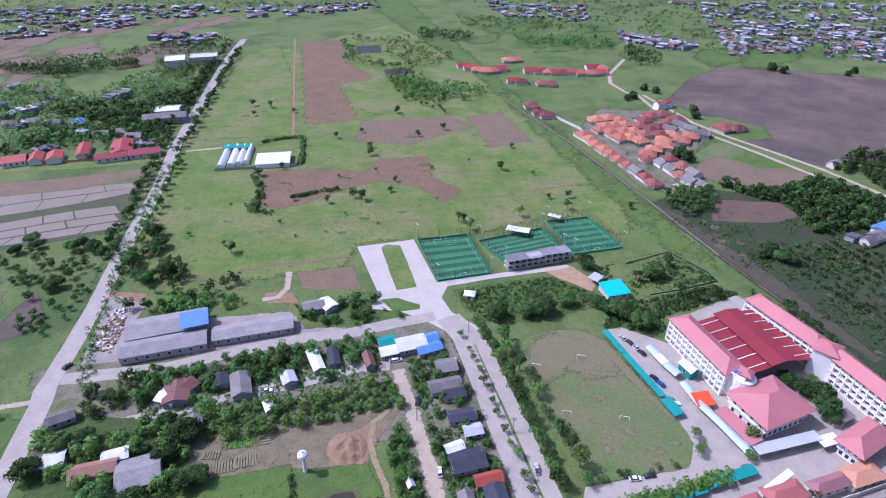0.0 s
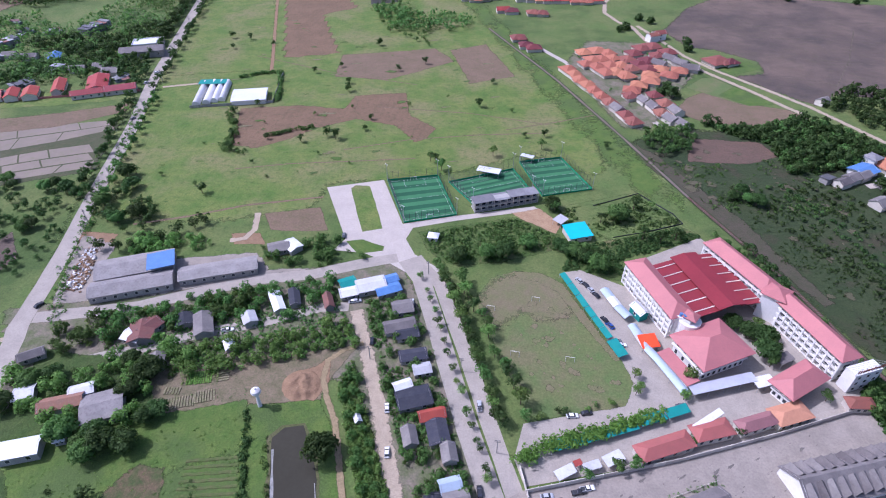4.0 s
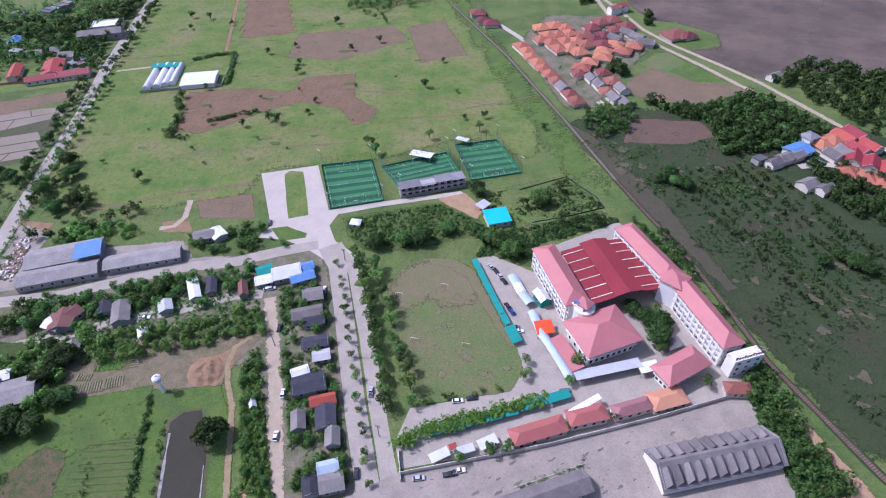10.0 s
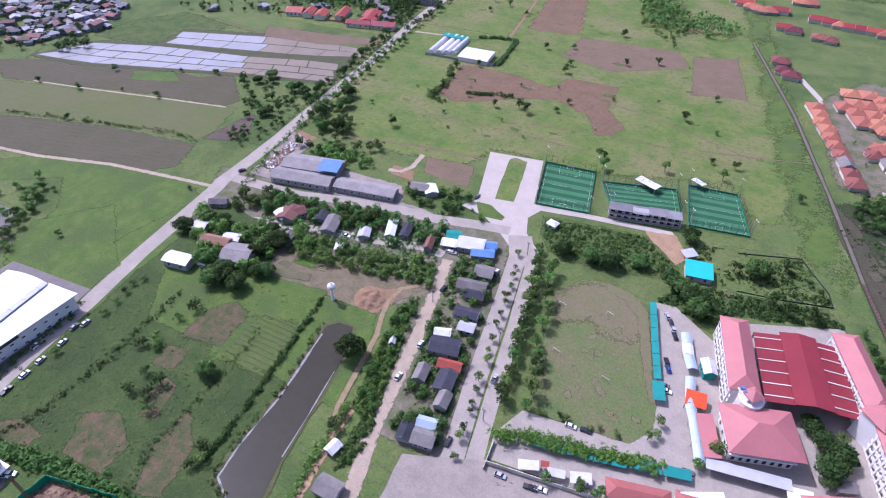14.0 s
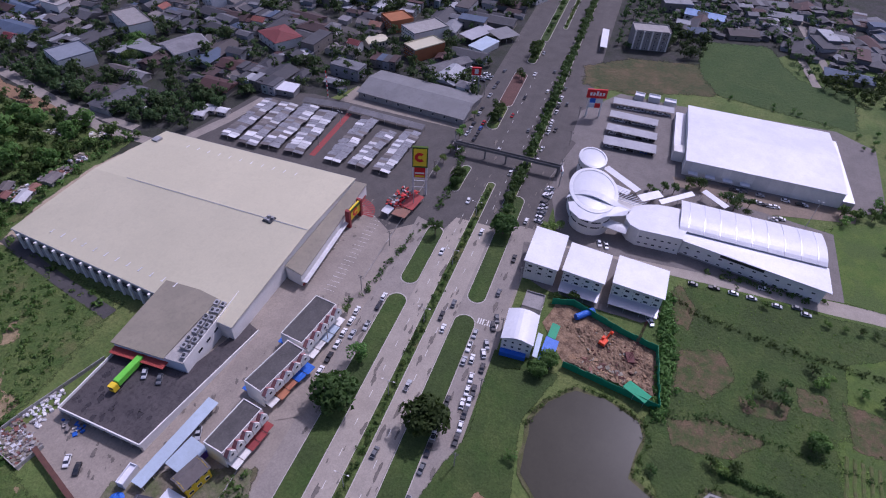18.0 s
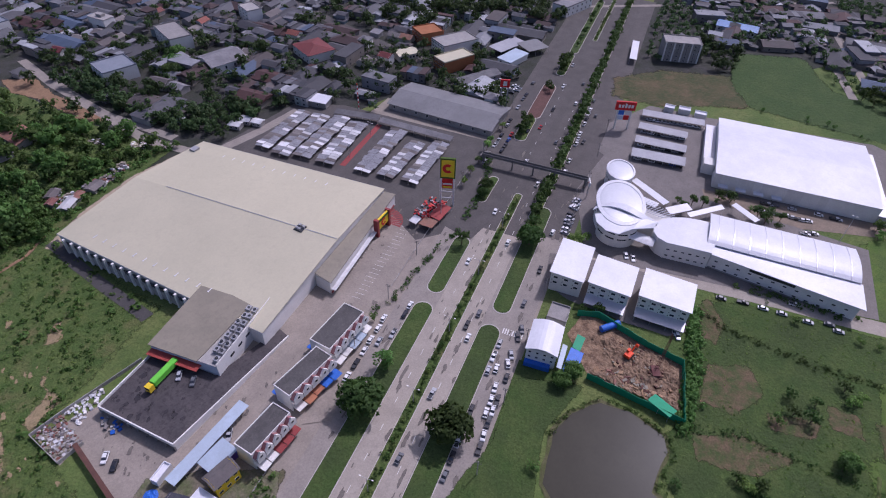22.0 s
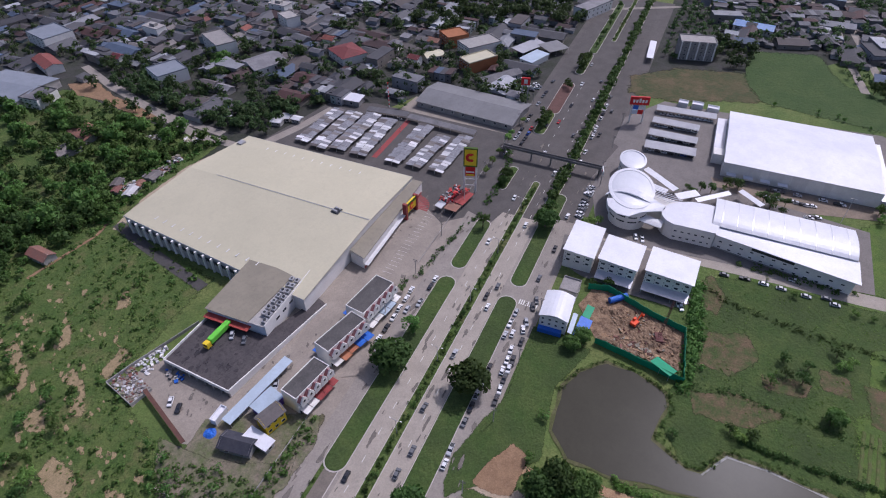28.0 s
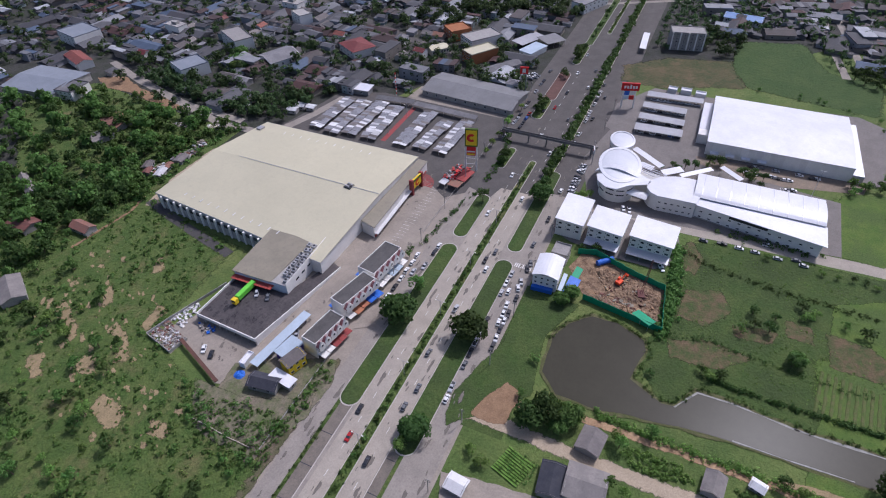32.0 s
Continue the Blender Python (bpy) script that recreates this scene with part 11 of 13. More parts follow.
for x, y in scatter([(-129, -777.8), (-393.5, -389.3), (-283.6, -333.9), (-204.1, -307.5), (-140.8, -286.4), (-115.4, -351), (-129, -454.4), (-93.2, -429.7), (-31.6, -460.9), (-1.4, -481.2)], 230, 90, 11):
    if not taken(x, y) and wooded(x, y) < 0.1 and all((x - a) ** 2 + (y - b) ** 2 > 100 for a, b, *_ in crowd):
        crowd.append((x, y, math.degrees(HB) + rngt.choice((0, 90)) + rngt.uniform(-10, 10), rngt.uniform(0.85, 1.1)))
joined_houses("crowded_town_houses", crowd, "crowded low town houses, cloud shade in their mixed roofs", 9)
joined_houses("town_edge_houses", [(x, y, 30 + 90 * (i % 2), 0.9) for i, (x, y) in enumerate(scatter([(-611.8, -98.6), (-605.1, -32.9), (-581.7, 35.9), (-523.8, 156.8), (-485.4, 133.9), (-471.5, 76.9), (-480.8, 34), (-475, 16), (-532.6, 1.7), (-488.2, -19.5), (-456.5, -41), (-461.6, -94.3)], 90, 91, 9)) if not taken(x, y, 4)], "low houses at the edge of the town", 92)

# abandoned houses among the western trees
for q, m in (((-50.1, -351.2, 11.6, 13.5, 88.1), ROOF_GREY), ((-68.1, -361.3, 20.8, 13.4, 91.9), ROOF_RUST), ((5.8, -266.3, 12.8, 6.6, 99.9), ROOF_RUST), ((23.4, -296, 15.3, 10.5, 98.3), ROOF_RUST), ((51.1, -247.9, 18.9, 10.7, 74.6), ROOF_GREY), ((5.2, -332.9, 26.8, 4.8, 77.5), ROOF_GREY)):
    shed_of(q, 3.4, m, "old house half hidden among dark trees", rise=1.8)
for q in ((-150.7, -274.4, 5.4, 7.1, -158.8), (-158.3, -274.1, 6.2, 6.4, -155.8), (-160.7, -266.3, 4.8, 6.2, -164.3)):
    shed_of(q, 3, ROOF_PALE, "small shack with a pale roof by the town road", rise=0.6)
for q, m in (((-50, -294, 7, 5, 35), ROOF_GREY), ((-50.5, -280.5, 10, 5, 30), ROOF_PALE), ((-66.5, -283.5, 8, 6, 20), ROOF_GREY), ((-46, -288, 5, 4, 30), ROOF_RUST), ((-57, -283, 5, 4, 25), ROOF_RUST)):
    shed_of(q, 2.6, m, "shanty hut with a patched sheet roof behind the hypermarket", rise=0.7, name="shanty_hut")
heap("scrap_heap", [(-88.7, -329.5), (-94.3, -327.1), (-99.5, -318.2), (-92.1, -317.9)], 60, (ROOF_GREY, ROOF_PALE, ROOF_TAUPE), "grey rubble and scrap in the scrub", "scrap", 33, (0.2, 0.7), (0.6, 2.0))
heap("scrap_heap", [(-103.4, -310.1), (-107.4, -299.7), (-103.6, -296.8), (-100.8, -303.5)], 50, (ROOF_TAUPE, ROOF_BEIGE, ROOF_PALE), "sandy rubble beside the town road", "scrap", 34, (0.2, 0.7), (0.6, 2.0))
heap("hut_row", [(-46.9, -294.7), (-60, -287.4), (-66.7, -291.4), (-56.3, -281.8), (-44.2, -285.9)], 70, (ROOF_GREY, ROOF_RUST, ROOF_TOWN, ROOF_TAUPE, ROOF_PALE), "shanty huts and scrap behind the hypermarket", "shanty huts", 31, (0.6, 2.2), (0.8, 2.8))
heap("hut_row", [(-64, -287.4), (-89.1, -293.1), (-88.7, -287.7), (-66.3, -278.7)], 60, (ROOF_GREY, ROOF_RUST, ROOF_TOWN, ROOF_TAUPE, ROOF_PALE), "shanty huts along the hypermarket wall", "shanty huts", 32, (0.6, 2.2), (0.8, 2.8))


# ---- trees: highway ----
plant([BROAD[0]], [hx(-145, 16.5)], 1.28, 1, 0.05)
plant([BROAD[1]], [hx(-147, -17)], 1.22, 2, 0.05)
plant([BROAD[0]], [hx(-37, 15.5)], 1.0, 3, 0.05)
plant(BROAD, [(-7.1, -44.1)], 0.95, 4, 0.05)
plant(ROUND, [hx(-50, -14), hx(-128, -17), hx(-205, 14), hx(-37, 12)], 1.15, 5)
grove("island_trees", along([hx(194, -12.5), hx(302, -12.5)], 12, 1, 10), 0.8, "small dark trees of the long grass island", LEAF_DARK, 11, 13, 20, 2.9, 6.5, "trees", size=0.4)
grove("island_trees", [hx(122, -16), hx(118, -14), hx(57, -17), hx(62, -16), hx(68, -17.5), hx(73, -16), hx(153, -13.5), hx(160, -13), hx(167, -13.5), hx(174, -13.5)], 1.25, "dark trees of the small islands", LEAF_DARK, 111, 13, 20, 2.9, 6.5, "trees", size=0.4)
plant([BROAD[1]], [hx(-2, -17.5), hx(-10, -17)], 0.55, 112, 0.1)
plant([ROUND[2]], [hx(-16, 13), hx(-24, 15), hx(-27, 13)], 1.1, 113, 0.1)
plant(ROUND, along([hx(-10, -30), hx(60, -30)], 11, 1.2, 12), 0.8, 13)
plant(BUSH, along([hx(-230, 0), hx(-4, 0)], 9, 0.5, 14), 0.75, 15)
rows_of("median_planting", [hx(u, 0) for u in (-230, -120, -4)], 420, (0.35, 0.8), 14, LEAF_DARK, "low clipped planting of the central reservation", 16, 1.6)
rows_of("median_planting", [hx(221, -1.7), hx(325, -1.7)], 140, (0.5, 0.9), 12, LEAF_DARK, "low planting of the central reservation", 17, 1.6)
plant(ROUND, [(-82.5, -110), (-66.5, -90.1)], 0.8, 18)
plant(BROAD, [(-106.2, -31.6), (-100.1, -33.2)], 0.6, 19)
plant(ROUND, [(-177.1, -61.6), (-180.9, -59.8), (-176.5, -65.8), (-137.9, -42.4), (-142.1, -36.4), (-232.2, -38.3), (-238.6, -33.7)], 0.75, 20)
plant(BUSH, [(-251, -16.9), (-257.6, -12), (-255.9, -0.5), (-252.5, 7.4), (-247.8, 14), (-255.4, -15.1)], 1.2, 21)
plant(BUSH, [(-186.5, 34.1), (-190.4, 58.6), (-191.3, 65.1), (-193.9, 71.3), (-195.7, 76.5), (-194.9, 81.4)], 1.1, 22)
plant(BROAD, [(-44, -9.1), (-47, -0.9), (-41.2, -2.5), (-37.9, -13)], 0.85, 23)
plant(ROUND, [(-49.8, 17.6), (-48, 19.6), (-45.8, -21.7), (-32.4, 22.6), (-59, 27.1), (-67.7, 71.7), (-68.8, 77.8), (-31.6, 28.3)], 0.85, 24)
plant(BUSH, [(-63.7, -25.9), (-85.8, 15.9), (-98.9, 35.7), (-11.6, -17.3), (-13.6, -23.8)], 1.5, 25)
plant([BUSH[1]], [(-124.6, 60.8), (-137.7, 42.5), (-138, 48.3), (-159.1, 82.1)], 1.9, 26)
plant(BUSH, [(-154.4, 59.5), (-158.4, 62.1), (-159.3, 74.4), (-130.7, 38.5), (-99.6, 32)], 1.7, 27)

plant([ROUND[2]], [(-235, -30.3), (-241, -27), (-243, -22), (-253.5, -17), (-256, -11), (-250.5, 3.7), (-252.8, 8.8), (-254.5, 14), (-248, 8)], 0.95, 280, 0.2, "trees behind the showroom")
plant([BROAD[1]], [(80.5, 169), (85.1, 164), (91, 161), (88.2, 152)], 0.72, 281, 0.12, "trees of the school court")
plant([ROUND[2]], [(105, 217), (108, 210), (108.5, 201), (111, 193), (73, 229.8), (64.2, 226), (56, 229.3)], 1.15, 282, 0.2, "trees round the school wings")

# scrubland and western woods
SCR = [(102.7, -330.6), (-4.1, -285.5), (-31.2, -264.8), (-31.8, -190.5), (22.9, -171.1), (31, -133.6), (38.4, -117.1), (33.7, -86.9), (59.8, -76.9), (172.7, -155.4)]
thicket("scrub_bushes", SCR, 1900, (0.4, 1.5), 16, LEAF, "tangled green scrub bushes", 3, clump=0.3)
thicket("scrub_bushes", SCR, 420, (0.6, 2.2), 20, LEAF, "denser thorny scrub thickets", 31, clump=0.9)
thicket("scrub_grass", SCR, 1900, (0.3, 0.9), 10, LEAF_LIGHT, "tufts of light green weeds", 4, clump=-0.6)
plant(ROUND + BUSH, scatter([(65.3, -293.6), (14.1, -268.5), (22.1, -208.6), (61.3, -156.2), (63.7, -126.9), (57.4, -96.7), (71.7, -102.2), (125.6, -173.8)], 46, 5, 6), 0.9, 28, 0.4)
plant(ROUND, [(55.9, -92), (63.2, -98.3), (84.2, -128.8)], 1.0, 29)
WOOD = [(45.8, -391.6), (-33.6, -465.7), (-75.7, -422), (-74.2, -379.5), (-90.9, -370.5), (-105.3, -336), (-112.6, -288), (-67.7, -299.2), (-43.4, -289), (-31, -271.6), (-13.8, -272.3), (4.3, -288.2), (72.4, -310.2)]
grove("western_wood", scatter(WOOD, 60, 6, 11), 1.5, "wood of broad trees", LEAF, 30, 20, 22, 3.8, 6.6, size=0.36)
grove("western_wood", scatter(WOOD, 50, 7, 9), 1.1, "dark green trees of the wood", LEAF_DARK, 31, 16, 20, size=0.38)
grove("western_wood", scatter(WOOD, 26, 71, 9), 0.9, "lighter trees of the wood", LEAF, 72, 12, 18, size=0.42)
HUTS = ((-50, -294), (-50, -281), (-66, -284), (-78, -285), (-88, -285), (-58, -284), (-98, -304), (-94, -322), (-104, -303))


def by_huts(x, y):
    """Keeps the shanty huts and scrap heaps free of trees."""
    return any((x - a) ** 2 + (y - b) ** 2 < 64 for a, b in HUTS)


EDGE = [(-1, -298.7), (-54.5, -302.7), (-89, -305.6), (-116.2, -298.9), (-107.9, -297.2), (-56.3, -281.8), (-33.5, -271), (-3.9, -272.6)]
grove("wood_edge", [q for q in scatter(EDGE, 40, 73, 5) if not by_huts(*q)], 0.8, "trees and tall bushes behind the hypermarket wall", LEAF, 74, 11, 18, size=0.42)
thicket("wood_undergrowth", EDGE, 300, (0.8, 2.0), 14, LEAF_DARK, "undergrowth behind the hypermarket wall", 75)
thicket("wood_undergrowth", WOOD, 620, (0.8, 2.2), 14, LEAF_DARK, "undergrowth below the trees", 8)
TWN = [hx(u, v) for u, v in ((40, -36), (340, -36), (360, -420), (40, -440), (-40, -300), (-20, -140))]
grove("town_trees", [q for q in scatter(TWN, 700, 9, 5) if wooded(*q) > 0.0 and not taken(*q, 1.5)], 1.15, "dense dark trees of the wooded town blocks", LEAF_DEEP, 32, 10, 11, 3.8, 7.5, size=0.5)
grove("town_trees", [q for q in scatter(TWN, 520, 10, 6) if not taken(*q, 1.5)], 0.85, "dark trees between the town houses", LEAF_DEEP, 33, 9, 10, size=0.5)
NEARWOOD = [(4.7, -358), (-9.8, -323), (-29, -274), (-15, -269), (2, -268), (19, -267), (38, -258), (56, -256), (70, -300)]
grove("western_wood", [q for q in scatter(NEARWOOD, 64, 351, 6) if not on_building(*q, 2)], 1.25, "dark trees at the edge of the scrubland", LEAF_DARK, 352, 15, 18, 3.6, 6.4, size=0.38)
grove("western_wood", [q for q in scatter(NEARWOOD, 40, 353, 5) if not on_building(*q, 2)], 0.8, "smaller trees at the edge of the scrubland", LEAF, 354, 11, 18, size=0.4)
thicket("wood_undergrowth", NEARWOOD, 260, (0.8, 2.0), 14, LEAF_DARK, "undergrowth at the edge of the scrubland", 355)
BEHIND = [(-73.6, -441.4), (-84.9, -426.6), (-96.9, -391.7), (-103.9, -326.2), (-113.7, -291.9), (-89.6, -282.1), (-72.5, -277.6), (-46.3, -299.4), (-26.6, -338.4)]
grove("roadside_wood", [q for q in scatter(BEHIND, 36, 331, 9) if not by_huts(*q)], 1.15, "trees behind the hypermarket", LEAF, 332, 12, 16, 3.8, 7, size=0.43)
thicket("scrub_bushes", BEHIND, 420, (0.6, 2.0), 14, LEAF_DARK, "tangled bushes behind the hypermarket", 333)
grove("roadside_wood", scatter([(-119.6, -418.2), (-140, -406.1), (-132.6, -338.9), (-168.3, -292.1), (-188.9, -271.4), (-140.7, -275.7), (-124.8, -293.3), (-119.5, -331.9), (-116.8, -378.5)], 80, 334, 5), 1.0, "dark trees along the town road", LEAF_DEEP, 335, 12, 16, 3.8, 7, size=0.43)
grove("roadside_wood", scatter([(-458.6, -88.3), (-474.1, -59.3), (-413.4, -47.6), (-410.5, -58.9), (-414.7, -76.8)], 24, 336, 5), 1.1, "dark trees beside the hotel", LEAF_DEEP, 337, 12, 16, size=0.43)
for u0, u1, n in ((-13, 20, 50), (20, 181, 210), (192, 325, 150)):
    rows_of("island_trees", [hx(u0, 12), hx(u1, 12)], n, (1.0, 2.3), 22, LEAF_DARK, "dense dark tree row of the planted island", 338 + u0, 2.4, lift=2.0)
rows_of("island_trees", [hx(55, -16.5), hx(76, -16.5)], 30, (0.8, 1.8), 22, LEAF_DARK, "dark shrubs of the small island", 339, 2.0, lift=1.0)
rows_of("island_trees", [hx(150, -13.5), hx(180, -13.5)], 34, (0.8, 1.8), 22, LEAF_DARK, "dark trees of the small island", 340, 2.0, lift=1.5)
plant(BROAD, scatter([(-181.4, -411.4), (-190.9, -381), (-168, -331.8), (-161.4, -355.6)], 8, 12, 6), 0.7, 35, 0.2)
grove("town_trees", [q for q in scatter([hx(u, v) for u, v in ((150, 40), (400, 40), (420, 230), (230, 210))], 420, 13, 6) if not near_street(*q, 6) and not inside(np.array([q[0]]), np.array([q[1]]), GREENPLOT)[0]], 1.0, "dark trees between the northern town houses", LEAF_DEEP, 36, 9, 10, size=0.5)
grove("far_wood", scatter([(-436.1, 23.4), (-471.3, 67.8), (-452.6, 113.7), (-419, 70.3), (-418.1, 32.9)], 40, 14, 5), 1.1, "dark wood beyond the store", LEAF_DARK, 37)
grove("bushes", scatter([(-369.9, -28.4), (-384.9, 43.4), (-378.3, 72.4), (-353, 73.6), (-350.3, 65.4), (-370.8, 41.5)], 12, 15, 4), 0.45, "bushes behind the store", LEAF, 38)
plant(BUSH, along([(-267.2, 53.9), (-297.4, 76.4)], 5, 1.5, 17), 1.6, 40)

# plot between showroom and pond
PLOT = [(-177.6, -1.1), (-192, 84.6), (-172.3, 96.5), (-137.9, 112.4), (-111.2, 118.2), (-105.3, 83.5), (-99.2, 36.6), (-102.4, 17), (-140.4, 3.3)]
thicket("plot_weeds", PLOT, 1100, (0.2, 0.5), 8, LEAF_LIGHT, "tufty weeds of the green plot", 18, clump=-0.3, size=0.6, squash=0.3)
rows_of("hedge", [(-169.5, -2.5), (-164.7, 14.1), (-165.8, 35.9), (-170.7, 69.3), (-174, 86)], 220, (0.4, 0.8), 12, LEAF_DARK, "dark overgrown ditch line across the plot", 19, 2.2)
rows_of("hedge", [(-107.7, 10.2), (-116.5, 24.2), (-118.8, 40), (-121.2, 62), (-126, 90)], 170, (0.3, 0.7), 12, LEAF_DARK, "overgrown bank across the plot", 20, 2)
rows_of("hedge", [(-107.5, 11), (-125, 8.5), (-140.4, 5.5), (-155.1, 1), (-170, -4.5)], 420, (0.9, 1.7), 14, LEAF, "tall weeds beside the green fence", 21, 3)
rows_of("hedge", [(-97.8, 32.8), (-101.5, 56.5), (-106.1, 76.5), (-112.2, 101.2), (-116, 118)], 300, (0.5, 1.1), 14, LEAF_DARK, "weedy fence line along the pond", 22, 1.2)
rows_of("bank_grass", [(-56.3, 5.2), (-59, 27.1), (-65.4, 56.1), (-70.2, 82.8)], 300, (0.5, 1.1), 14, LEAF_LIGHT, "tall grass of the pond bank", 23, 2.0)
thicket("garden_shrubs", [(-46, 20.5), (-51.6, 24), (-55, 42), (-51.5, 47), (-46, 38), (-43.4, 27)], 150, (0.5, 1.3), 18, LEAF_LIGHT, "rows of garden shrubs between lane and pond path", 24, category="garden shrubs")
thicket("garden_shrubs", [(-57, 57), (-60, 68), (-64, 84), (-57, 82), (-53.5, 68)], 150, (0.6, 1.4), 18, LEAF, "garden shrubs beside the sandy lane", 241, category="garden shrubs")
# ---- trees: settlement and avenue ----
plant(ROUND, along([(-56.7, 198.7), (-49.4, 176), (-42.9, 152.6), (-34.8, 124), (-23.7, 83.1)], 6, 0.5, 41), 0.62, 42, 0.25, "avenue median trees")
plant(ROUND, along([(-49.5, 205.1), (-39.7, 179.9), (-31.9, 152.9), (-25.3, 129.7), (-21, 113)], 4.0, 0.7, 43), 1.0, 44, 0.2, "avenue trees")
plant(ROUND, along([(-37, 195.2), (-27.1, 166.1), (-19.4, 141.2), (-12.1, 115.8)], 5.5, 1.4, 45), 1.05, 46, 0.3, "trees along the sports field")
plant(BROAD, along([(-44.3, 208.3), (-28.9, 211), (-6.2, 218.3), (8.3, 221), (24.6, 212.7), (34.7, 204.6)], 8, 2.5, 47), 0.72, 48, 0.2)
plant(BROAD, [(24.4, 210.6), (20.6, 214.8), (29.2, 204.4), (16.5, 216.8), (12.2, 255.5), (46.5, 246.2)], 0.75, 49, 0.2)
plant(ROUND, [(37, 243.4), (57.5, 257), (66.8, 257.3), (47.6, 243.7), (13.5, 252.9), (-49.9, 293.3), (-57, 304.1), (-18.1, 312.1), (13.3, 322.1)], 1.0, 50, 0.25)
plant(ROUND, [(91.5, 154.9), (88.4, 147.3), (91.4, 169.3), (102.9, 131.1), (64.6, 114.7), (47.3, 110.6), (53.5, 139), (6.4, 95.7), (17.5, 99.4), (23.7, 100.7), (48.9, 129.8)], 0.9, 52, 0.2)
plant(ROUND, along([(29.4, 144), (32.8, 136.9), (29.9, 128.7)], 4, 1.5, 53), 0.6, 54)
plant(BUSH, along([(-8.9, 119.6), (6.4, 122.7), (24.2, 127.2)], 5, 1.2, 55), 1.0, 56)
RAILSIDE = [(125.5, 143.2), (129.2, 129.9), (130.9, 115.2), (134.4, 101.9), (139.3, 89.4), (121.1, 85.2), (119.8, 105.6), (118, 124.4), (116.8, 132)]
grove("railside_trees", scatter(RAILSIDE, 60, 57, 3.5), 0.75, "dense railside trees", LEAF, 58)
grove("railside_trees", along([(93, 232), (104, 205), (114, 178), (121, 158)], 4.5, 2.4, 601) + along([(97, 226), (108, 198)], 5, 2, 602), 0.7, "green trees between school and railway", LEAF, 603)
thicket("railside_scrub", RAILSIDE, 700, (0.8, 2.2), 22, LEAF_DARK, "dense railside scrub", 59)
grove("railside_trees", along([(90.8, 210.6), (106.2, 183.7), (117.1, 160.3), (124.4, 139.7)], 6, 2, 60), 0.7, "trees behind the school", LEAF_DARK, 61)
for k, (poly, n, kinds, sc) in enumerate((
    ([(-198, 168.1), (-169, 176.2), (-136.3, 184.7), (-97.2, 194.4), (-90.5, 174.8), (-125.8, 161.5), (-161, 152.1), (-183.1, 144.9)], 46, ROUND, 0.85),
    ([(-157.4, 145.8), (-122.9, 154.9), (-85, 166.1), (-79.4, 153), (-98.6, 146.1), (-127.6, 137.6), (-148.2, 133.9)], 54, ROUND, 0.85),
    ([(-80.3, 178.7), (-60, 183), (-47, 140.3), (-38.4, 108.8), (-31.7, 84.8), (-50.2, 82), (-63.7, 123)], 30, ROUND, 0.72),
    ([(-83.5, 131), (-80.5, 145.1), (-73, 122.6), (-58.2, 81.7), (-68.5, 81.2), (-76.5, 108)], 34, ROUND, 0.65),
    ([(-218.7, 134.5), (-175.9, 145.3), (-147.6, 155), (-142.5, 139.2), (-153.8, 128.4), (-157.3, 111.8), (-202.3, 108.1)], 24, ROUND, 1.05),
    ([(-223.6, 157.6), (-154.4, 176.3), (-106.6, 188.8), (-117.6, 167), (-153.2, 158), (-203.2, 141.8)], 26, ROUND, 0.85),
    ([(-138.7, 214.9), (-103.6, 225.2), (-82.1, 207.7), (-103.1, 200.8), (-130.7, 204.2)], 12, ROUND, 0.85),
    ([(-208.4, 219.7), (-170.2, 225.6), (-161, 214.2), (-197.1, 206.5)], 14, ROUND, 1.0),
)):
    spots = scatter(poly, n, 200 + k, 4.0, True)
    grove("garden_trees", spots, sc, "leafy trees of the settlement gardens", LEAF_LIGHT if k % 3 == 1 else LEAF, 220 + k, 16, 26, 3.3, 5.8, "garden trees", 0.85, 0.3)
    grove("garden_trees", scatter(poly, n, 260 + k, 3.0, True), 0.55, "small garden trees and tall shrubs", LEAF_LIGHT if k % 2 else LEAF, 280 + k, 9, 22, 3.2, 5.0, "garden trees", 0.85, 0.33)
for k, poly in enumerate(([(-80.3, 178.7), (-60, 183), (-47, 140.3), (-38.4, 108.8), (-31.7, 84.8), (-50.2, 82), (-63.7, 123)], [(-83.5, 131), (-80.5, 145.1), (-73, 122.6), (-58.2, 81.7), (-68.5, 81.2), (-76.5, 108)], [(-198, 168.1), (-169, 176.2), (-136.3, 184.7), (-97.2, 194.4), (-81.2, 154.6), (-127.6, 137.6), (-175.4, 133)])):
    thicket("garden_shrubs", poly, 1200, (0.5, 1.3), 14, LEAF_LIGHT if k == 1 else LEAF, "dense garden shrubs and potted plants", 240 + k, clump=-0.4)
plant(BROAD, [(-85, 101.1)], 0.85, 62, 0.05)
plant(BROAD, [(-161.4, 135), (-162.5, 130.6)], 0.75, 63, 0.05)
plant(BROAD, [(-178.8, 105.9), (-163, 102), (-166.6, 97.7), (-209.6, 116.4), (-163.5, 125.6)], 0.85, 64, 0.15)
thicket("weeds", [(-57.7, 230.5), (-8.4, 244.5), (11.9, 230.4), (14.1, 221.2), (-23.2, 209), (-42.9, 208.3), (-53.6, 218.1)], 700, (0.5, 1.5), 18, LEAF, "rank weeds of the overgrown plot", 65)
thicket("weeds", [(16.9, 220.4), (78.1, 239.3), (86.6, 231.9), (42.9, 213.3), (39.5, 200.7), (12.7, 203.9)], 700, (0.5, 1.5), 18, LEAF_DARK, "rank weeds behind the school", 66)
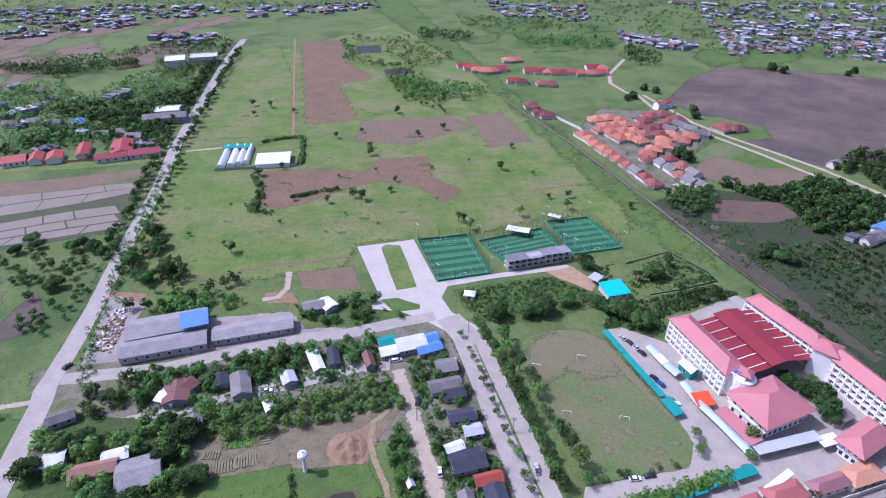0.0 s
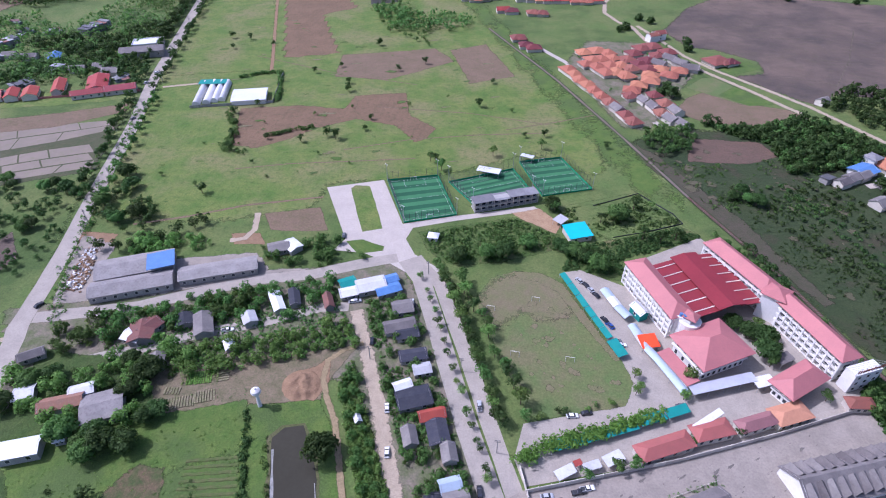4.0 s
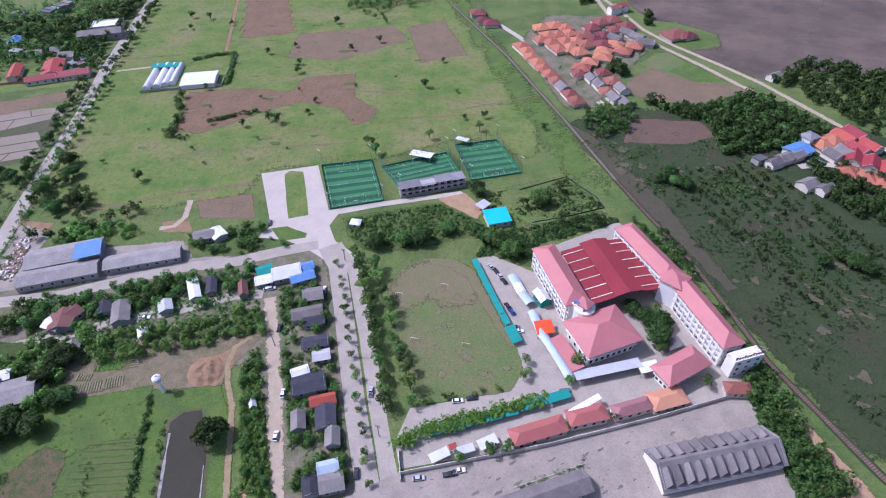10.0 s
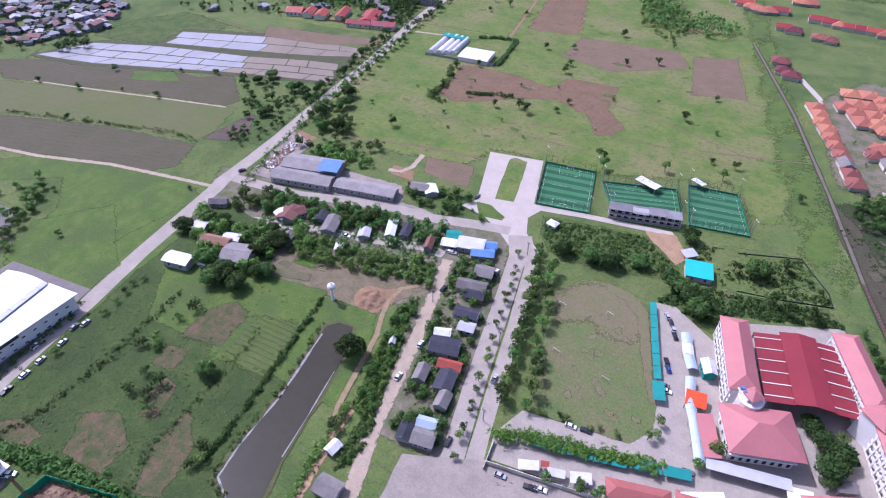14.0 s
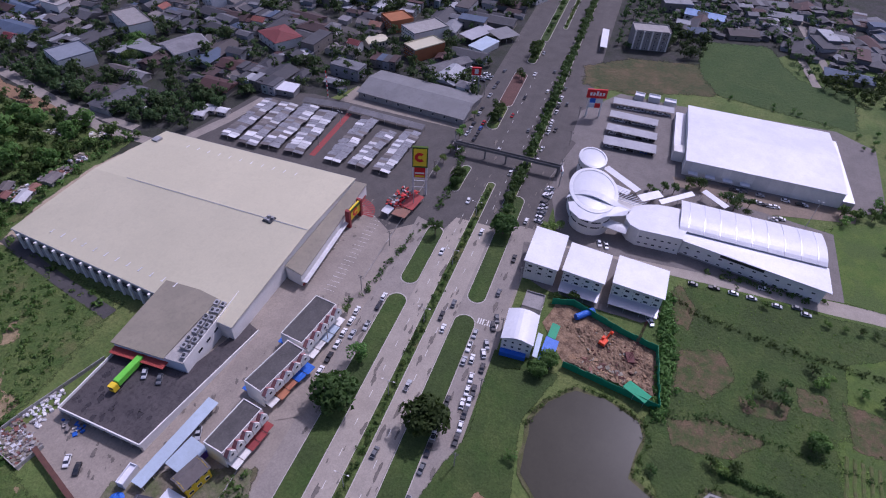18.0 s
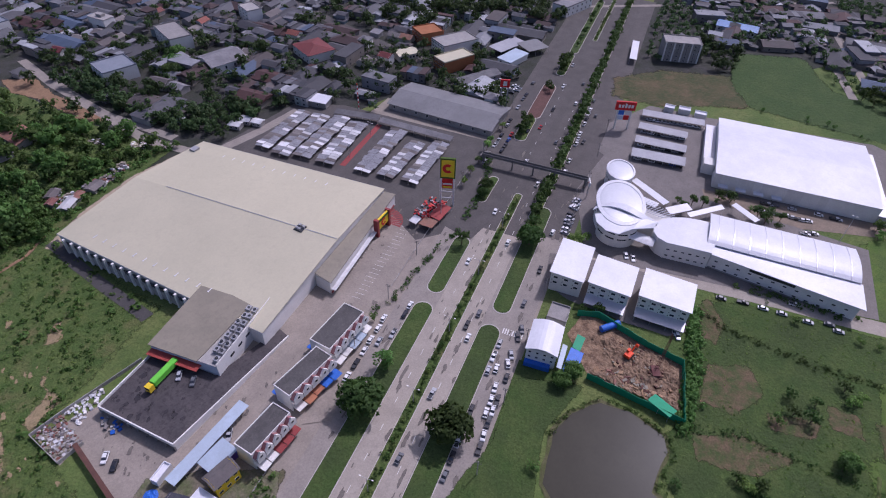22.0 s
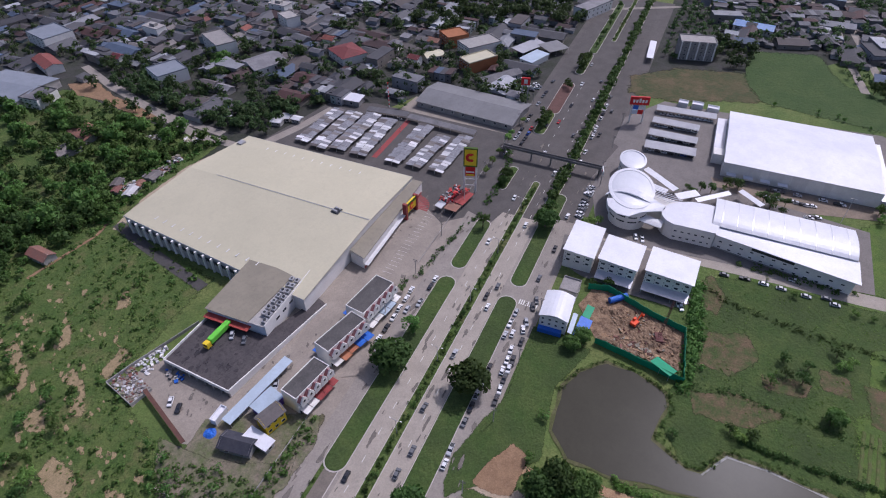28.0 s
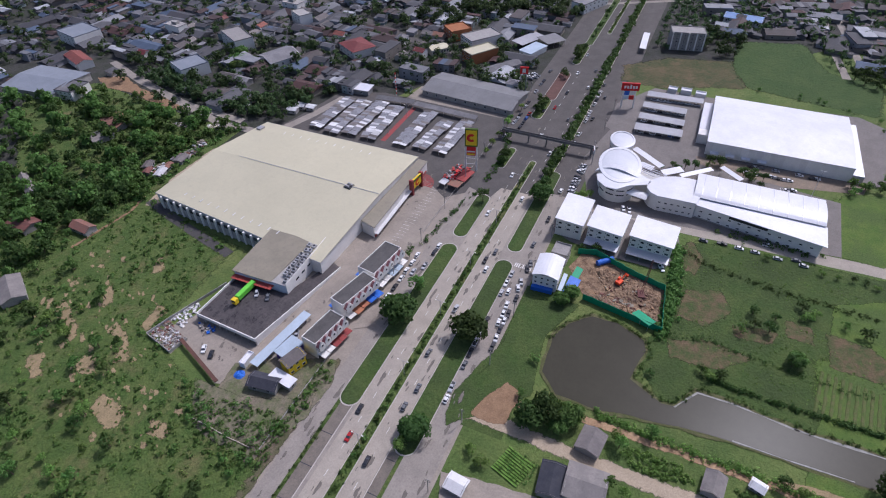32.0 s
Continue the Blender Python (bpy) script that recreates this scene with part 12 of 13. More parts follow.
thicket("weeds", [(12, 252.9), (63.1, 270.9), (79.4, 244.8), (44.1, 230.5), (32.5, 231.1)], 300, (0.5, 1.6), 18, LEAF, "rough bushes inside the fenced plot", 67, clump=0.4)

# ---- trees: fields and distance ----
grove("roadside_trees", along([(-326.2, 722.9), (-306, 602), (-284.8, 481), (-271.8, 403.1)], 8, 2.0, 68), 0.9, "trees lining the long road", LEAF_DARK, 69)
grove("roadside_trees", along([(-266.7, 394.6), (-254.4, 333.8), (-242.8, 279.2), (-236.3, 238.7)], 7, 2.2, 70), 0.95, "trees along the long road", LEAF, 71, 13, 20, 2.9, 6.5, "trees", size=0.4)
grove("roadside_trees", along([(-333, 645.6), (-312, 518.9), (-309, 502.8)], 5, 3.5, 72), 1.0, "dark casuarina belt along the road", LEAF_DARK, 73)
plant(BROAD, [(-235.4, 249.5), (-225.9, 239), (-236.1, 279.4), (-227.5, 267.1), (-211, 239.5), (-220.6, 234), (-303.4, 270.9), (-296.4, 264.9), (-305.4, 258.7), (-275.6, 262.6), (-270.8, 265.8), (-262.8, 263), (-263.3, 227.7), (-266.2, 225.2)], 0.65, 74, 0.25)
plant(BUSH, along([(-282.4, 394), (-271.3, 337.4), (-259.2, 285.2), (-251, 243.5)], 8, 2, 75), 1.3, 76, 0.3)
grove("meadow_trees", [(-248.5, 516.2), (-230.9, 513.7), (-206.3, 499.1), (-239.8, 490.2), (-126.7, 419.8), (-90, 445.4), (-112.9, 502.9), (-138, 452.5), (-157, 439), (-26.1, 382.7), (-124.9, 405.2), (-69.3, 461.8), (-14.5, 424), (-142.6, 325.4), (-127.2, 334), (-121, 330.1), (-185.4, 312.4), (-101.1, 359.1), (-185.6, 263.7), (-53.9, 305.7), (-185.5, 377), (54.6, 324.2), (84.8, 345.4), (-103.5, 343.2), (-165.7, 328.6), (-198.7, 364.9), (-192.8, 348.7), (-189.9, 331.8), (3.1, 336.8), (16.7, 338.9)], 0.9, "lone round trees scattered over the meadow", LEAF_DARK, 77, 13, 20, 2.9, 6.5, "trees", size=0.4)
grove("meadow_bushes", scatter([(-251.8, 355.6), (-193.7, 376.7), (-133.7, 421.8), (-35.2, 414.1), (17.5, 356.1), (-3.4, 314.7), (-113.6, 276.9), (-182.8, 245.6), (-217.9, 280)], 18, 78, 12), 0.36, "small bushes dotted over the meadow", LEAF, 79, category="bushes")
rows_of("hedge", [(-203.8, 371.4), (-191.1, 335.9), (-187.8, 314.6), (-175.8, 310.5)], 90, (0.8, 1.8), 20, LEAF, "bushes at the ploughed field's edge", 80, 3)
rows_of("hedge", [(-166.7, 332.6), (-153, 339.8), (-138.8, 346.3)], 60, (0.8, 1.6), 20, LEAF, "bushes along the ploughed field", 81, 2)
EAST = [(105.2, 279.3), (155.6, 286.1), (209.3, 221.8), (233.4, 146.3), (170.1, 94.5), (157.2, 118), (132.2, 167.2), (117.2, 228.4)]
thicket("pasture_bushes", EAST, 1600, (0.4, 1.1), 12, LEAF_DARK, "low bushes dotted over rough pasture", 84, clump=0.3)
for i in range(9):
    p, q = (114.9, 279.5), (161.4, 168.1)
    r, s = (181.6, 286.6), (215.7, 197.8)
    t = (i + 0.5) / 9
    rows_of("bush_row", [(p[0] + (r[0] - p[0]) * t, p[1] + (r[1] - p[1]) * t), (q[0] + (s[0] - q[0]) * t, q[1] + (s[1] - q[1]) * t)], 42, (0.8, 1.7), 20, LEAF_DARK, "row of round bushes in the pasture", 300 + i, 1.5, category="bush row")
plant(BROAD, [(122.6, 265.7), (115.4, 268.3), (126.6, 263.1), (121.6, 273.9), (186.4, 206.7), (191.5, 200.9), (176.6, 202.5), (194.9, 197.2)], 0.62, 85, 0.2)
WOODE = [(125.2, 363.3), (160.6, 351.8), (196, 368), (207, 366), (226.1, 335.2), (232.4, 320.5), (214.1, 313.3), (199.5, 305), (179, 299.6), (159.3, 296.4), (161.6, 333.5), (140, 346)]
grove("eastern_wood", scatter(WOODE, 150, 86, 5), 1.0, "dense dark green wood with an uneven canopy", LEAF_DARK, 861, 12, 16, 3.8, 6.5, size=0.44)
grove("eastern_wood", scatter(WOODE, 60, 87, 6), 0.9, "lighter trees of the eastern wood", LEAF, 871, 12, 16, 3.6, 6, size=0.44)
WOODR = [(222, 392.6), (259.6, 419.9), (314.4, 392.6), (300, 330), (272.7, 296.8), (253.1, 330.3), (238.5, 367.6)]
grove("eastern_wood", scatter(WOODR, 130, 861, 6), 1.1, "dark wood beyond the country road", LEAF_DARK, 862, 12, 16, 3.8, 6.5, size=0.44)
WOODS = [(205, 286), (222, 270), (244.8, 243.8), (262, 235), (250, 205), (222, 232), (208, 240), (199.2, 258.9)]
grove("eastern_wood", scatter(WOODS, 60, 863, 5), 0.95, "dark trees below the terraces", LEAF_DARK, 864, 12, 16, 3.8, 6.5, size=0.44)
thicket("wood_undergrowth", WOODE, 900, (1.0, 2.4), 14, LEAF_DARK, "dark undergrowth of the eastern wood", 88)
grove("plot_trees", scatter([(86.4, 348.8), (118.1, 357), (117.8, 338), (92.1, 316.5), (79.5, 326.6)], 30, 89, 4), 0.8, "trees round the cleared plot", LEAF, 90)
grove("eastern_trees", scatter([(201.1, 287), (239.4, 282), (251, 231.7), (225.9, 254.9), (204.1, 264.7)], 40, 91, 6), 0.9, "dark trees by the eastern houses", LEAF_DARK, 92)
grove("village_trees", scatter([(35.8, 472.7), (146.2, 513.6), (147.1, 457.1), (104.7, 359.1), (62, 396.1)], 40, 93, 7), 0.42, "small garden trees of the village", LEAF, 94, 9, 20)
grove("field_trees", [(116.6, 414.2), (117.4, 403.4), (110.4, 408.5), (142.5, 572.8), (133.5, 581.8), (114.8, 553.5), (108, 548), (307, 651.9), (299.5, 663.1), (387.6, 655.7), (374.6, 643.9), (159.4, 514.1), (156.7, 498.9)], 0.75, "broad dark trees of the eastern fields", LEAF_DARK, 95, 24, 24, 6.0, 9.5, "trees", size=0.4)
for k, (poly, n, sc) in enumerate((
    ([(-506.8, 544.5), (-462.7, 574.7), (-410.9, 522.6), (-395.4, 619.4), (-325.6, 552.4), (-311.1, 502.5), (-333.5, 471.9), (-304.5, 439.6), (-330.8, 426.2), (-350.2, 411.4), (-408.5, 398)], 150, 0.75),
    ([(-555.1, 616.4), (-479.9, 594.1), (-413.9, 645.9), (-431.4, 669.5), (-492.4, 626), (-569.9, 638.5)], 60, 0.8),
    ([(-403.4, 665.9), (-337.2, 674.1), (-304.3, 518.8), (-336.6, 580.3), (-380, 598.6)], 44, 0.7),
    ([(-212.2, 773.8), (-194.3, 777.9), (-179.5, 702.6), (-134.3, 659.2), (-106.3, 675.2), (-104.8, 651.1), (-132.7, 642.9), (-188.8, 676.2)], 16, 0.7),
    ([(-135.6, 609.8), (-28.4, 574.7), (-35.2, 541.9), (-106.2, 538.9)], 40, 0.6),
    ([(-112.7, 847.4), (-33.2, 833.6), (-41.9, 782.7), (-105.6, 789)], 26, 0.8),
    ([(16.7, 818.9), (148, 802.4), (142.7, 746.6), (23.9, 770.4)], 40, 0.8),
    ([(157.1, 762.1), (191.9, 721), (173.3, 669), (140.4, 679.6)], 18, 0.85),
    ([(-849, 1054.5), (-167.1, 1099.1), (-218, 1029.5), (-411.3, 977.4), (-563.8, 879.9), (-635.5, 736.3)], 110, 0.8),
    ([(-36.2, 1107.7), (734.4, 1158.1), (456, 707.4), (274.4, 738.9), (153.1, 900.6), (-19.6, 1001.4)], 170, 0.85),
    ([(-210, 800), (-120, 790), (-60, 700), (-95, 610), (-118, 662), (-148, 706), (-146, 768), (-192, 764)], 26, 0.8),
    ([(-560, 640), (-470, 700), (-420, 760), (-350, 780), (-345, 690), (-430, 680), (-500, 610)], 60, 0.8),
    ([(-60, 930), (20, 945), (130, 905), (150, 850), (20, 850), (-50, 870)], 40, 0.8),
)):
    # Lighter leaves here stand in for the haze over the far woods.
    thicket("distant_woodland", poly, n * 4, (2.4, 4.8), 12, LEAF_DARK if k % 2 else LEAF, "dark distant woodland with an uneven canopy", 400 + k, 3.0, 0.3, "woodland", 0.9)
    thicket("distant_woodland", poly, n * 3, (1.5, 3.6), 11, LEAF, "green distant woodland and bushes", 440 + k, 1.0, 0.3, "woodland", 0.9)
grove("town_wood", scatter([(-340, -275), (-404.9, -250), (-412, -205), (-464, -225), (-440, -290), (-380, -330), (-330, -310)], 130, 341, 6), 1.25, "dark wood behind the workshops", LEAF_DEEP, 342, 12, 13, 3.8, 7.5, size=0.48)
grove("compound_wood", [q for q in scatter([(-430, 490), (-356, 455), (-300, 440), (-300, 485), (-309, 530), (-332, 545), (-360, 505)], 110, 343, 5) if not on_building(*q)], 1.1, "dark wood round the halls beside the long road", LEAF_DARK, 344, 11, 14, 3.8, 7, size=0.45)
grove("compound_wood", [q for q in scatter([(-400, 400), (-363, 425), (-307, 426), (-284, 408), (-292, 437), (-353, 450), (-400, 446)], 60, 345, 5) if not on_building(*q)], 0.9, "dark trees behind the red-roofed compound", LEAF_DARK, 346, 11, 14, 3.6, 6.5, size=0.45)
WESTTOWN = [(-129, -777.8), (-421.4, -348.2), (-264.4, -277.3), (-138.1, -283.2), (-115.4, -351), (-129, -454.4), (-93.2, -429.7), (-31.6, -460.9), (-1.4, -481.2)]
grove("town_trees", [q for q in scatter(WESTTOWN, 520, 500, 6) if not taken(*q)], 1.0, "dark trees of the western town", LEAF_DEEP, 501, 9, 10, size=0.5)
BACK = [(-17, -285.5), (-36.2, -293.6), (-70.5, -293.9), (-103.6, -292.1), (-123, -281.5), (-108.1, -286.1), (-85.8, -283.5), (-50.9, -273.7), (-27.9, -263.9)]
grove("wood_edge", [q for q in scatter(BACK, 46, 620, 5) if not by_huts(*q)], 0.85, "trees behind the hypermarket track", LEAF, 621, 12, 18, size=0.42)
thicket("wood_undergrowth", BACK, 260, (0.8, 2.0), 14, LEAF, "bushes behind the hypermarket track", 622)
grove("plantation", scatter([(-134.7, 621.9), (-109.1, 634), (-67.4, 559.1), (-65.4, 495.9), (-112.2, 539.7)], 60, 630, 5), 0.7, "light green tree plantation", LEAF, 631, 9, 18, size=0.42)
grove("roadside_trees", along([(-348, 743.3), (-330, 621.8), (-307, 498.6), (-295, 432.2)], 7, 4, 632), 0.95, "dense tree belt along the long road", LEAF_DARK, 633, 10, 18, size=0.42)
grove("roadside_trees", along([(-283, 388.2), (-271.5, 342.1), (-264, 303.2), (-257, 264)], 9, 2, 634), 1.0, "dark trees along the long road", LEAF_DARK, 635, 13, 20, 2.9, 6.5, "trees", size=0.4)
grove("pasture_trees", scatter([(78, 341.1), (122.8, 351.3), (104.6, 319.2), (81.8, 314.5)], 16, 636, 5), 0.75, "trees beside the cleared plot", LEAF_DARK, 637)
thicket("pasture_bushes", [(72, 317.7), (103.4, 304.9), (159.5, 314.4), (196.7, 277), (183, 253.4), (102.4, 256)], 420, (0.4, 1.3), 16, LEAF, "bushes of the overgrown land", 638, clump=0.2)
plant(BROAD, [(-169.6, 140.5), (-158.2, 135), (-197.2, 131.9), (-166.6, 105.7), (-154.3, 102.4), (-170.3, 101.8), (-152.4, 113.6), (-148.6, 116.3), (-204.4, 128.3)], 0.72, 640, 0.2)
# gardens below the service yard
GARD = [(35, -134.4), (27.9, -134.1), (29.4, -122.3), (20.4, -101.5), (16.6, -85.8), (31.8, -84.3), (47.5, -87.1), (45.7, -106.7)]
grove("garden_trees", scatter(GARD, 22, 601, 4, True), 0.55, "small trees of the roadside gardens", LEAF, 602, 9, 20, category="garden trees")
thicket("garden_shrubs", GARD, 420, (0.4, 1.2), 14, LEAF, "shrubs and beds of the roadside gardens", 603)
rows_of("field_hedge", [(-193.1, 8.5), (-199, 32.2), (-204.3, 57.1)], 60, (0.6, 1.4), 18, LEAF, "bushes along the lush field", 605, 3)
grove("field_trees", scatter([(-330.9, 261.1), (-269.4, 258.3), (-250.2, 261), (-256.1, 218.1), (-268.2, 214.4)], 26, 606, 4), 0.75, "dark trees by the long road", LEAF_DARK, 607)
grove("field_trees", scatter([(-327.3, 83.6), (-314.8, 109.3), (-298.6, 103.1), (-286.2, 80), (-273.1, 55.7)], 16, 608, 4), 0.7, "trees round a farmyard", LEAF, 609)
grove("field_trees", along([(-256.8, 256.5), (-231.7, 263.6), (-205.1, 244.1), (-225.9, 234.3)], 6, 3, 610), 0.8, "dark trees beside the long road", LEAF_DARK, 611)
grove("field_trees", along([(-220.7, 207.9), (-190.8, 216.3), (-171.9, 237.2)], 6, 3, 612), 0.8, "dark trees behind the market sheds", LEAF_DARK, 613)
grove("field_trees", scatter([(-289.3, 234), (-267.3, 234.1), (-241.2, 223.8), (-246.8, 190), (-264.7, 194.5), (-265.1, 216.5)], 18, 650, 3), 0.6, "dark trees by the long road", LEAF_DARK, 651)
grove("field_trees", scatter([(-244.5, 254.7), (-225.8, 262.7), (-232.9, 283.5), (-202, 237.5), (-200.3, 221.8), (-226.4, 229.5)], 18, 652, 3), 0.8, "dark trees beside the long road", LEAF_DARK, 653)
grove("town_trees", scatter([(-649.7, 218.6), (-575.4, 290.7), (-525, 316.7), (-492.9, 244), (-496.7, 197.4), (-529, 161.3)], 90, 654, 6), 0.8, "dark trees of the far town", LEAF_DEEP, 655, 9, 14, size=0.45)
grove("compound_trees", scatter([(-496.8, 327.1), (-382.2, 438.2), (-313.3, 457.3), (-289, 406.5), (-315.3, 391.2), (-401.2, 365.2), (-471.4, 326.4)], 60, 656, 6), 0.7, "dark trees round the red-roofed compound", LEAF_DARK, 657, 9, 14, size=0.45)
grove("paddy_trees", scatter([(-485.7, 205.1), (-496.7, 241.2), (-463.4, 227.7), (-465.8, 212.1)], 14, 658, 4), 0.8, "dark trees beside the paddies", LEAF_DEEP, 659)
grove("field_trees", [(-366.7, 238.7), (-341.6, 251.3), (-438.3, 169), (-403.7, 178.4), (-374.7, 194.1), (-368.2, 148.5), (-346.8, 202.7), (-237.2, 141.4), (-258.1, 77.5), (-288.1, 81.7), (-260.5, 193.1), (-410.1, 212.2), (-344.9, 251.4), (-257.6, 195.1)], 0.6, "single trees in the strip fields", LEAF_DARK, 661)
rows_of("field_hedge", [(-409.5, 133.3), (-357.7, 153.9), (-298.9, 175.4), (-274.3, 177.8)], 110, (0.6, 1.3), 14, LEAF, "weedy bank between strip fields", 662, 2)
rows_of("roadside_weeds", [(-214.3, 160.3), (-228.9, 206.3), (-241.8, 251.7), (-251, 298.8), (-272.2, 375.9)], 200, (0.6, 1.5), 14, LEAF, "weeds and bushes along the long road", 664, 5)
plant(BROAD, [(-126.9, 61.6)], 0.62, 670, 0.05)
plant([BUSH[1]], [(-144.9, 39.4), (-147.1, 48.6), (-160.7, 56.6), (-101.3, 38.9)], 1.6, 671, 0.1)
grove("plot_trees", along([(-275, 55.6), (-283.4, 72.1), (-295.9, 87.2), (-306.4, 100.4)], 6, 1.5, 672), 0.85, "trees along the lush plot", LEAF, 673, 13, 20, 2.9, 6.5, "trees", size=0.4)
rows_of("verge_shrubs", [hx(-235, -33), hx(-205, -31.5), hx(-182, -31)], 120, (0.5, 1.3), 18, LEAF, "shrubs of the roadside verge", 901, 4, category="shrubs")
rows_of("drain_shrubs", [hx(-260, -18), hx(-196, -18)], 90, (0.3, 0.7), 14, LEAF_DARK, "weeds of the roadside drain", 902, 1.0, category="weeds")
rows_of("bank_weeds", [(-78.5, -26.6), (-91.6, -25), (-103, -18), (-105, -5), (-102, 8.5), (-94.3, 11), (-80.5, 11), (-77, 24.3), (-79, 28.5), (-91, 33), (-94, 47), (-96.7, 71), (-102.4, 93.2), (-106, 107)], 300, (0.3, 0.9), 12, LEAF, "weeds growing along the pond bank", 690, 1.4, category="weeds")
plant(ROUND + BUSH, scatter([(48, -270.1), (22.3, -264.2), (22.1, -208.6), (40.9, -166.2), (76.6, -144), (97.9, -150.5)], 26, 691, 7), 0.8, 692, 0.4)
for m in MASTERS + HOUSE_MASTERS:
    for o in [*m.children_recursive, m]:
        bpy.data.objects.remove(o)


# ---- vehicles ----
def paint(name, c):
    return mat(name, c, tuple(v * 0.92 for v in c), 2, tuple(v * 0.8 for v in c), 0.4, 0.25, 0.0, amount=0.3, spec=0.6)


CAR_PAINT = [paint("white_car_paint", (0.78, 0.78, 0.78)), paint("silver_car_paint", (0.45, 0.46, 0.48)), paint("dark_car_paint", (0.03, 0.03, 0.035)), paint("red_car_paint", (0.42, 0.02, 0.02)), paint("grey_car_paint", (0.14, 0.145, 0.155)), paint("blue_car_paint", (0.03, 0.08, 0.3))]


def extruded(bm, prof, w, inset=0.0):
    """A side outline swept across the width, drawn in by inset at the top."""
    zs = [z for _, z in prof]
    lo, hi = min(zs), max(zs)
    side = []
    for s in (-1, 1):
        side.append([bm.verts.new((x, s * (w / 2 - inset * (z - lo) / max(0.01, hi - lo)), z)) for x, z in prof])
    n = len(prof)
    bm.faces.new(side[0])
    bm.faces.new(side[1][::-1])
    for i in range(n):
        j = (i + 1) % n
        bm.faces.new((side[0][j], side[0][i], side[1][i], side[1][j]))
    bmesh.ops.recalc_face_normals(bm, faces=bm.faces[:])


WHEEL = None


def wheel_mesh():
    bm = bmesh.new()
    beam(bm, (0, -0.11, 0), (0, 0.11, 0), 0.33, 10)
    return mesh_of("wheel", bm, RUBBER)


WHEEL = wheel_mesh()


def car_kind(pickup, body_m, label, cat):
    th = thing("pickup" if pickup else "car", 0, -90, 0, 0, label, cat)
    L = 2.55 if pickup else 2.2
    bm = bmesh.new()
    extruded(bm, [(-L, 0.35), (L, 0.35), (L, 0.7), (L - 0.25, 0.88), (0.9, 0.95), (-L, 0.98)], 1.78, 0.06)
    box(bm, -0.58 if pickup else -1.25, 0.5 if pickup else 0.35, -0.66, 0.66, 1.6 if pickup else 1.44, 1.68 if pickup else 1.52)
    part("body", bm, body_m, th)
    bm = bmesh.new()
    if pickup:
        extruded(bm, [(-0.75, 0.95), (1.15, 0.95), (0.55, 1.62), (-0.6, 1.64)], 1.62, 0.16)
    else:
        extruded(bm, [(-1.95, 0.97), (1.15, 0.94), (0.4, 1.46), (-1.3, 1.48)], 1.62, 0.18)
    part("cabin_glass", bm, GLASS, th)
    if pickup:
        bm = bmesh.new()
        box(bm, -2.45, -0.85, -0.72, 0.72, 0.99, 1.0)
        part("load_bed", bm, DARKSTEEL, th)
    for x in (-1.4, 1.4):
        for y in (-0.8, 0.8):
            share("wheel", WHEEL, th, pose(x, y, 0.33))
    return th


CARS = [car_kind(False, m, lab, "car") for m, lab in zip(CAR_PAINT, ("white saloon car on the ground", "silver saloon car with dark windows", "black saloon car with dark windows", "red saloon car with dark windows", "dark grey saloon car with dark windows", "blue saloon car with dark windows"))]
PICKUPS = [car_kind(True, m, lab, "pickup") for m, lab in zip(CAR_PAINT[:3], ("white pickup truck with an open bed", "silver pickup truck with an open bed", "black pickup truck with an open bed"))]
ALL_CARS = CARS + PICKUPS
WEIGHTS = (6, 3, 3, 0.8, 2, 0.4, 2.5, 1.5, 1)


def park(x, y, ang, seed, z=0.0, group="parked cars", kinds=None):
    rng = random.Random(seed)
    k = rng.choices(ALL_CARS, WEIGHTS)[0] if kinds is None else rng.choice(kinds)
    ob = copy_thing(k, pose(x, y, z + 0.07, 0, 0, ang + rng.uniform(-3, 3)))
    ob["group"] = group


AH = math.degrees(HA)
n = 0


def park_line(u0, u1, v, gap, skew, seed, skip=0.15, side=0.0):
    rng = random.Random(seed)
    u = u0
    while u < u1:
        if rng.random() > skip:
            park(*hx(u, v + rng.uniform(-0.2, 0.2)), (AH if u < 0 else math.degrees(HB)) + skew + rng.choice((0, 180)), seed * 1000 + int(u * 7))
        u += gap * rng.uniform(0.95, 1.15)


park_line(-146, -110, 28.2, 5.0, 5, 1, 0.06)
park_line(-132, -112, 25.9, 5.4, 4, 19, 0.35)
park_line(-178, -100, 20.8, 6.2, 0, 2, 0.3)
park_line(-150, -100, -27.4, 5.8, 0, 3, 0.4)
park_line(-112, -95, -20.4, 5.6, 0, 4, 0.1)
park_line(-22, 10, 29.5, 2.9, 70, 5, 0.05)
park_line(30, 120, 16.4, 6.0, -3.5, 6, 0.25)
park_line(20, 130, -27.5, 6.0, -3.5, 7, 0.3)
park_line(15, 55, -22, 6.0, 0, 8, 0.4)
park_line(-108, -84, 27.0, 4.5, 20, 9, 0.3)
# traffic on the carriageways and service roads
for k, (u, v) in enumerate(((-132, 5.0), (-118, -24), (-96, 5.5), (-102, 8.2), (-88, 8.0), (-75, 24), (-112, 23.5), (-160, 4.5), (-178, 8.3), (-60, -7), (-208, -6), (-214, 5.2), (-196, -8.4), (-40, 6), (-20, -7), (-142, -25.5), (-188, 7.2), (12, 6), (30, -6), (58, 5), (70, -8), (95, -6), (110, 6), (130, -7), (62, -14), (66, 20), (100, 21), (140, 5), (165, -8), (-24, 24), (-52, 25))):
    park(*hx(u, v), (AH if u < 0 else math.degrees(HB)) + (0 if v > 0 else 180), 900 + k, 0.02, "traffic on the highway")
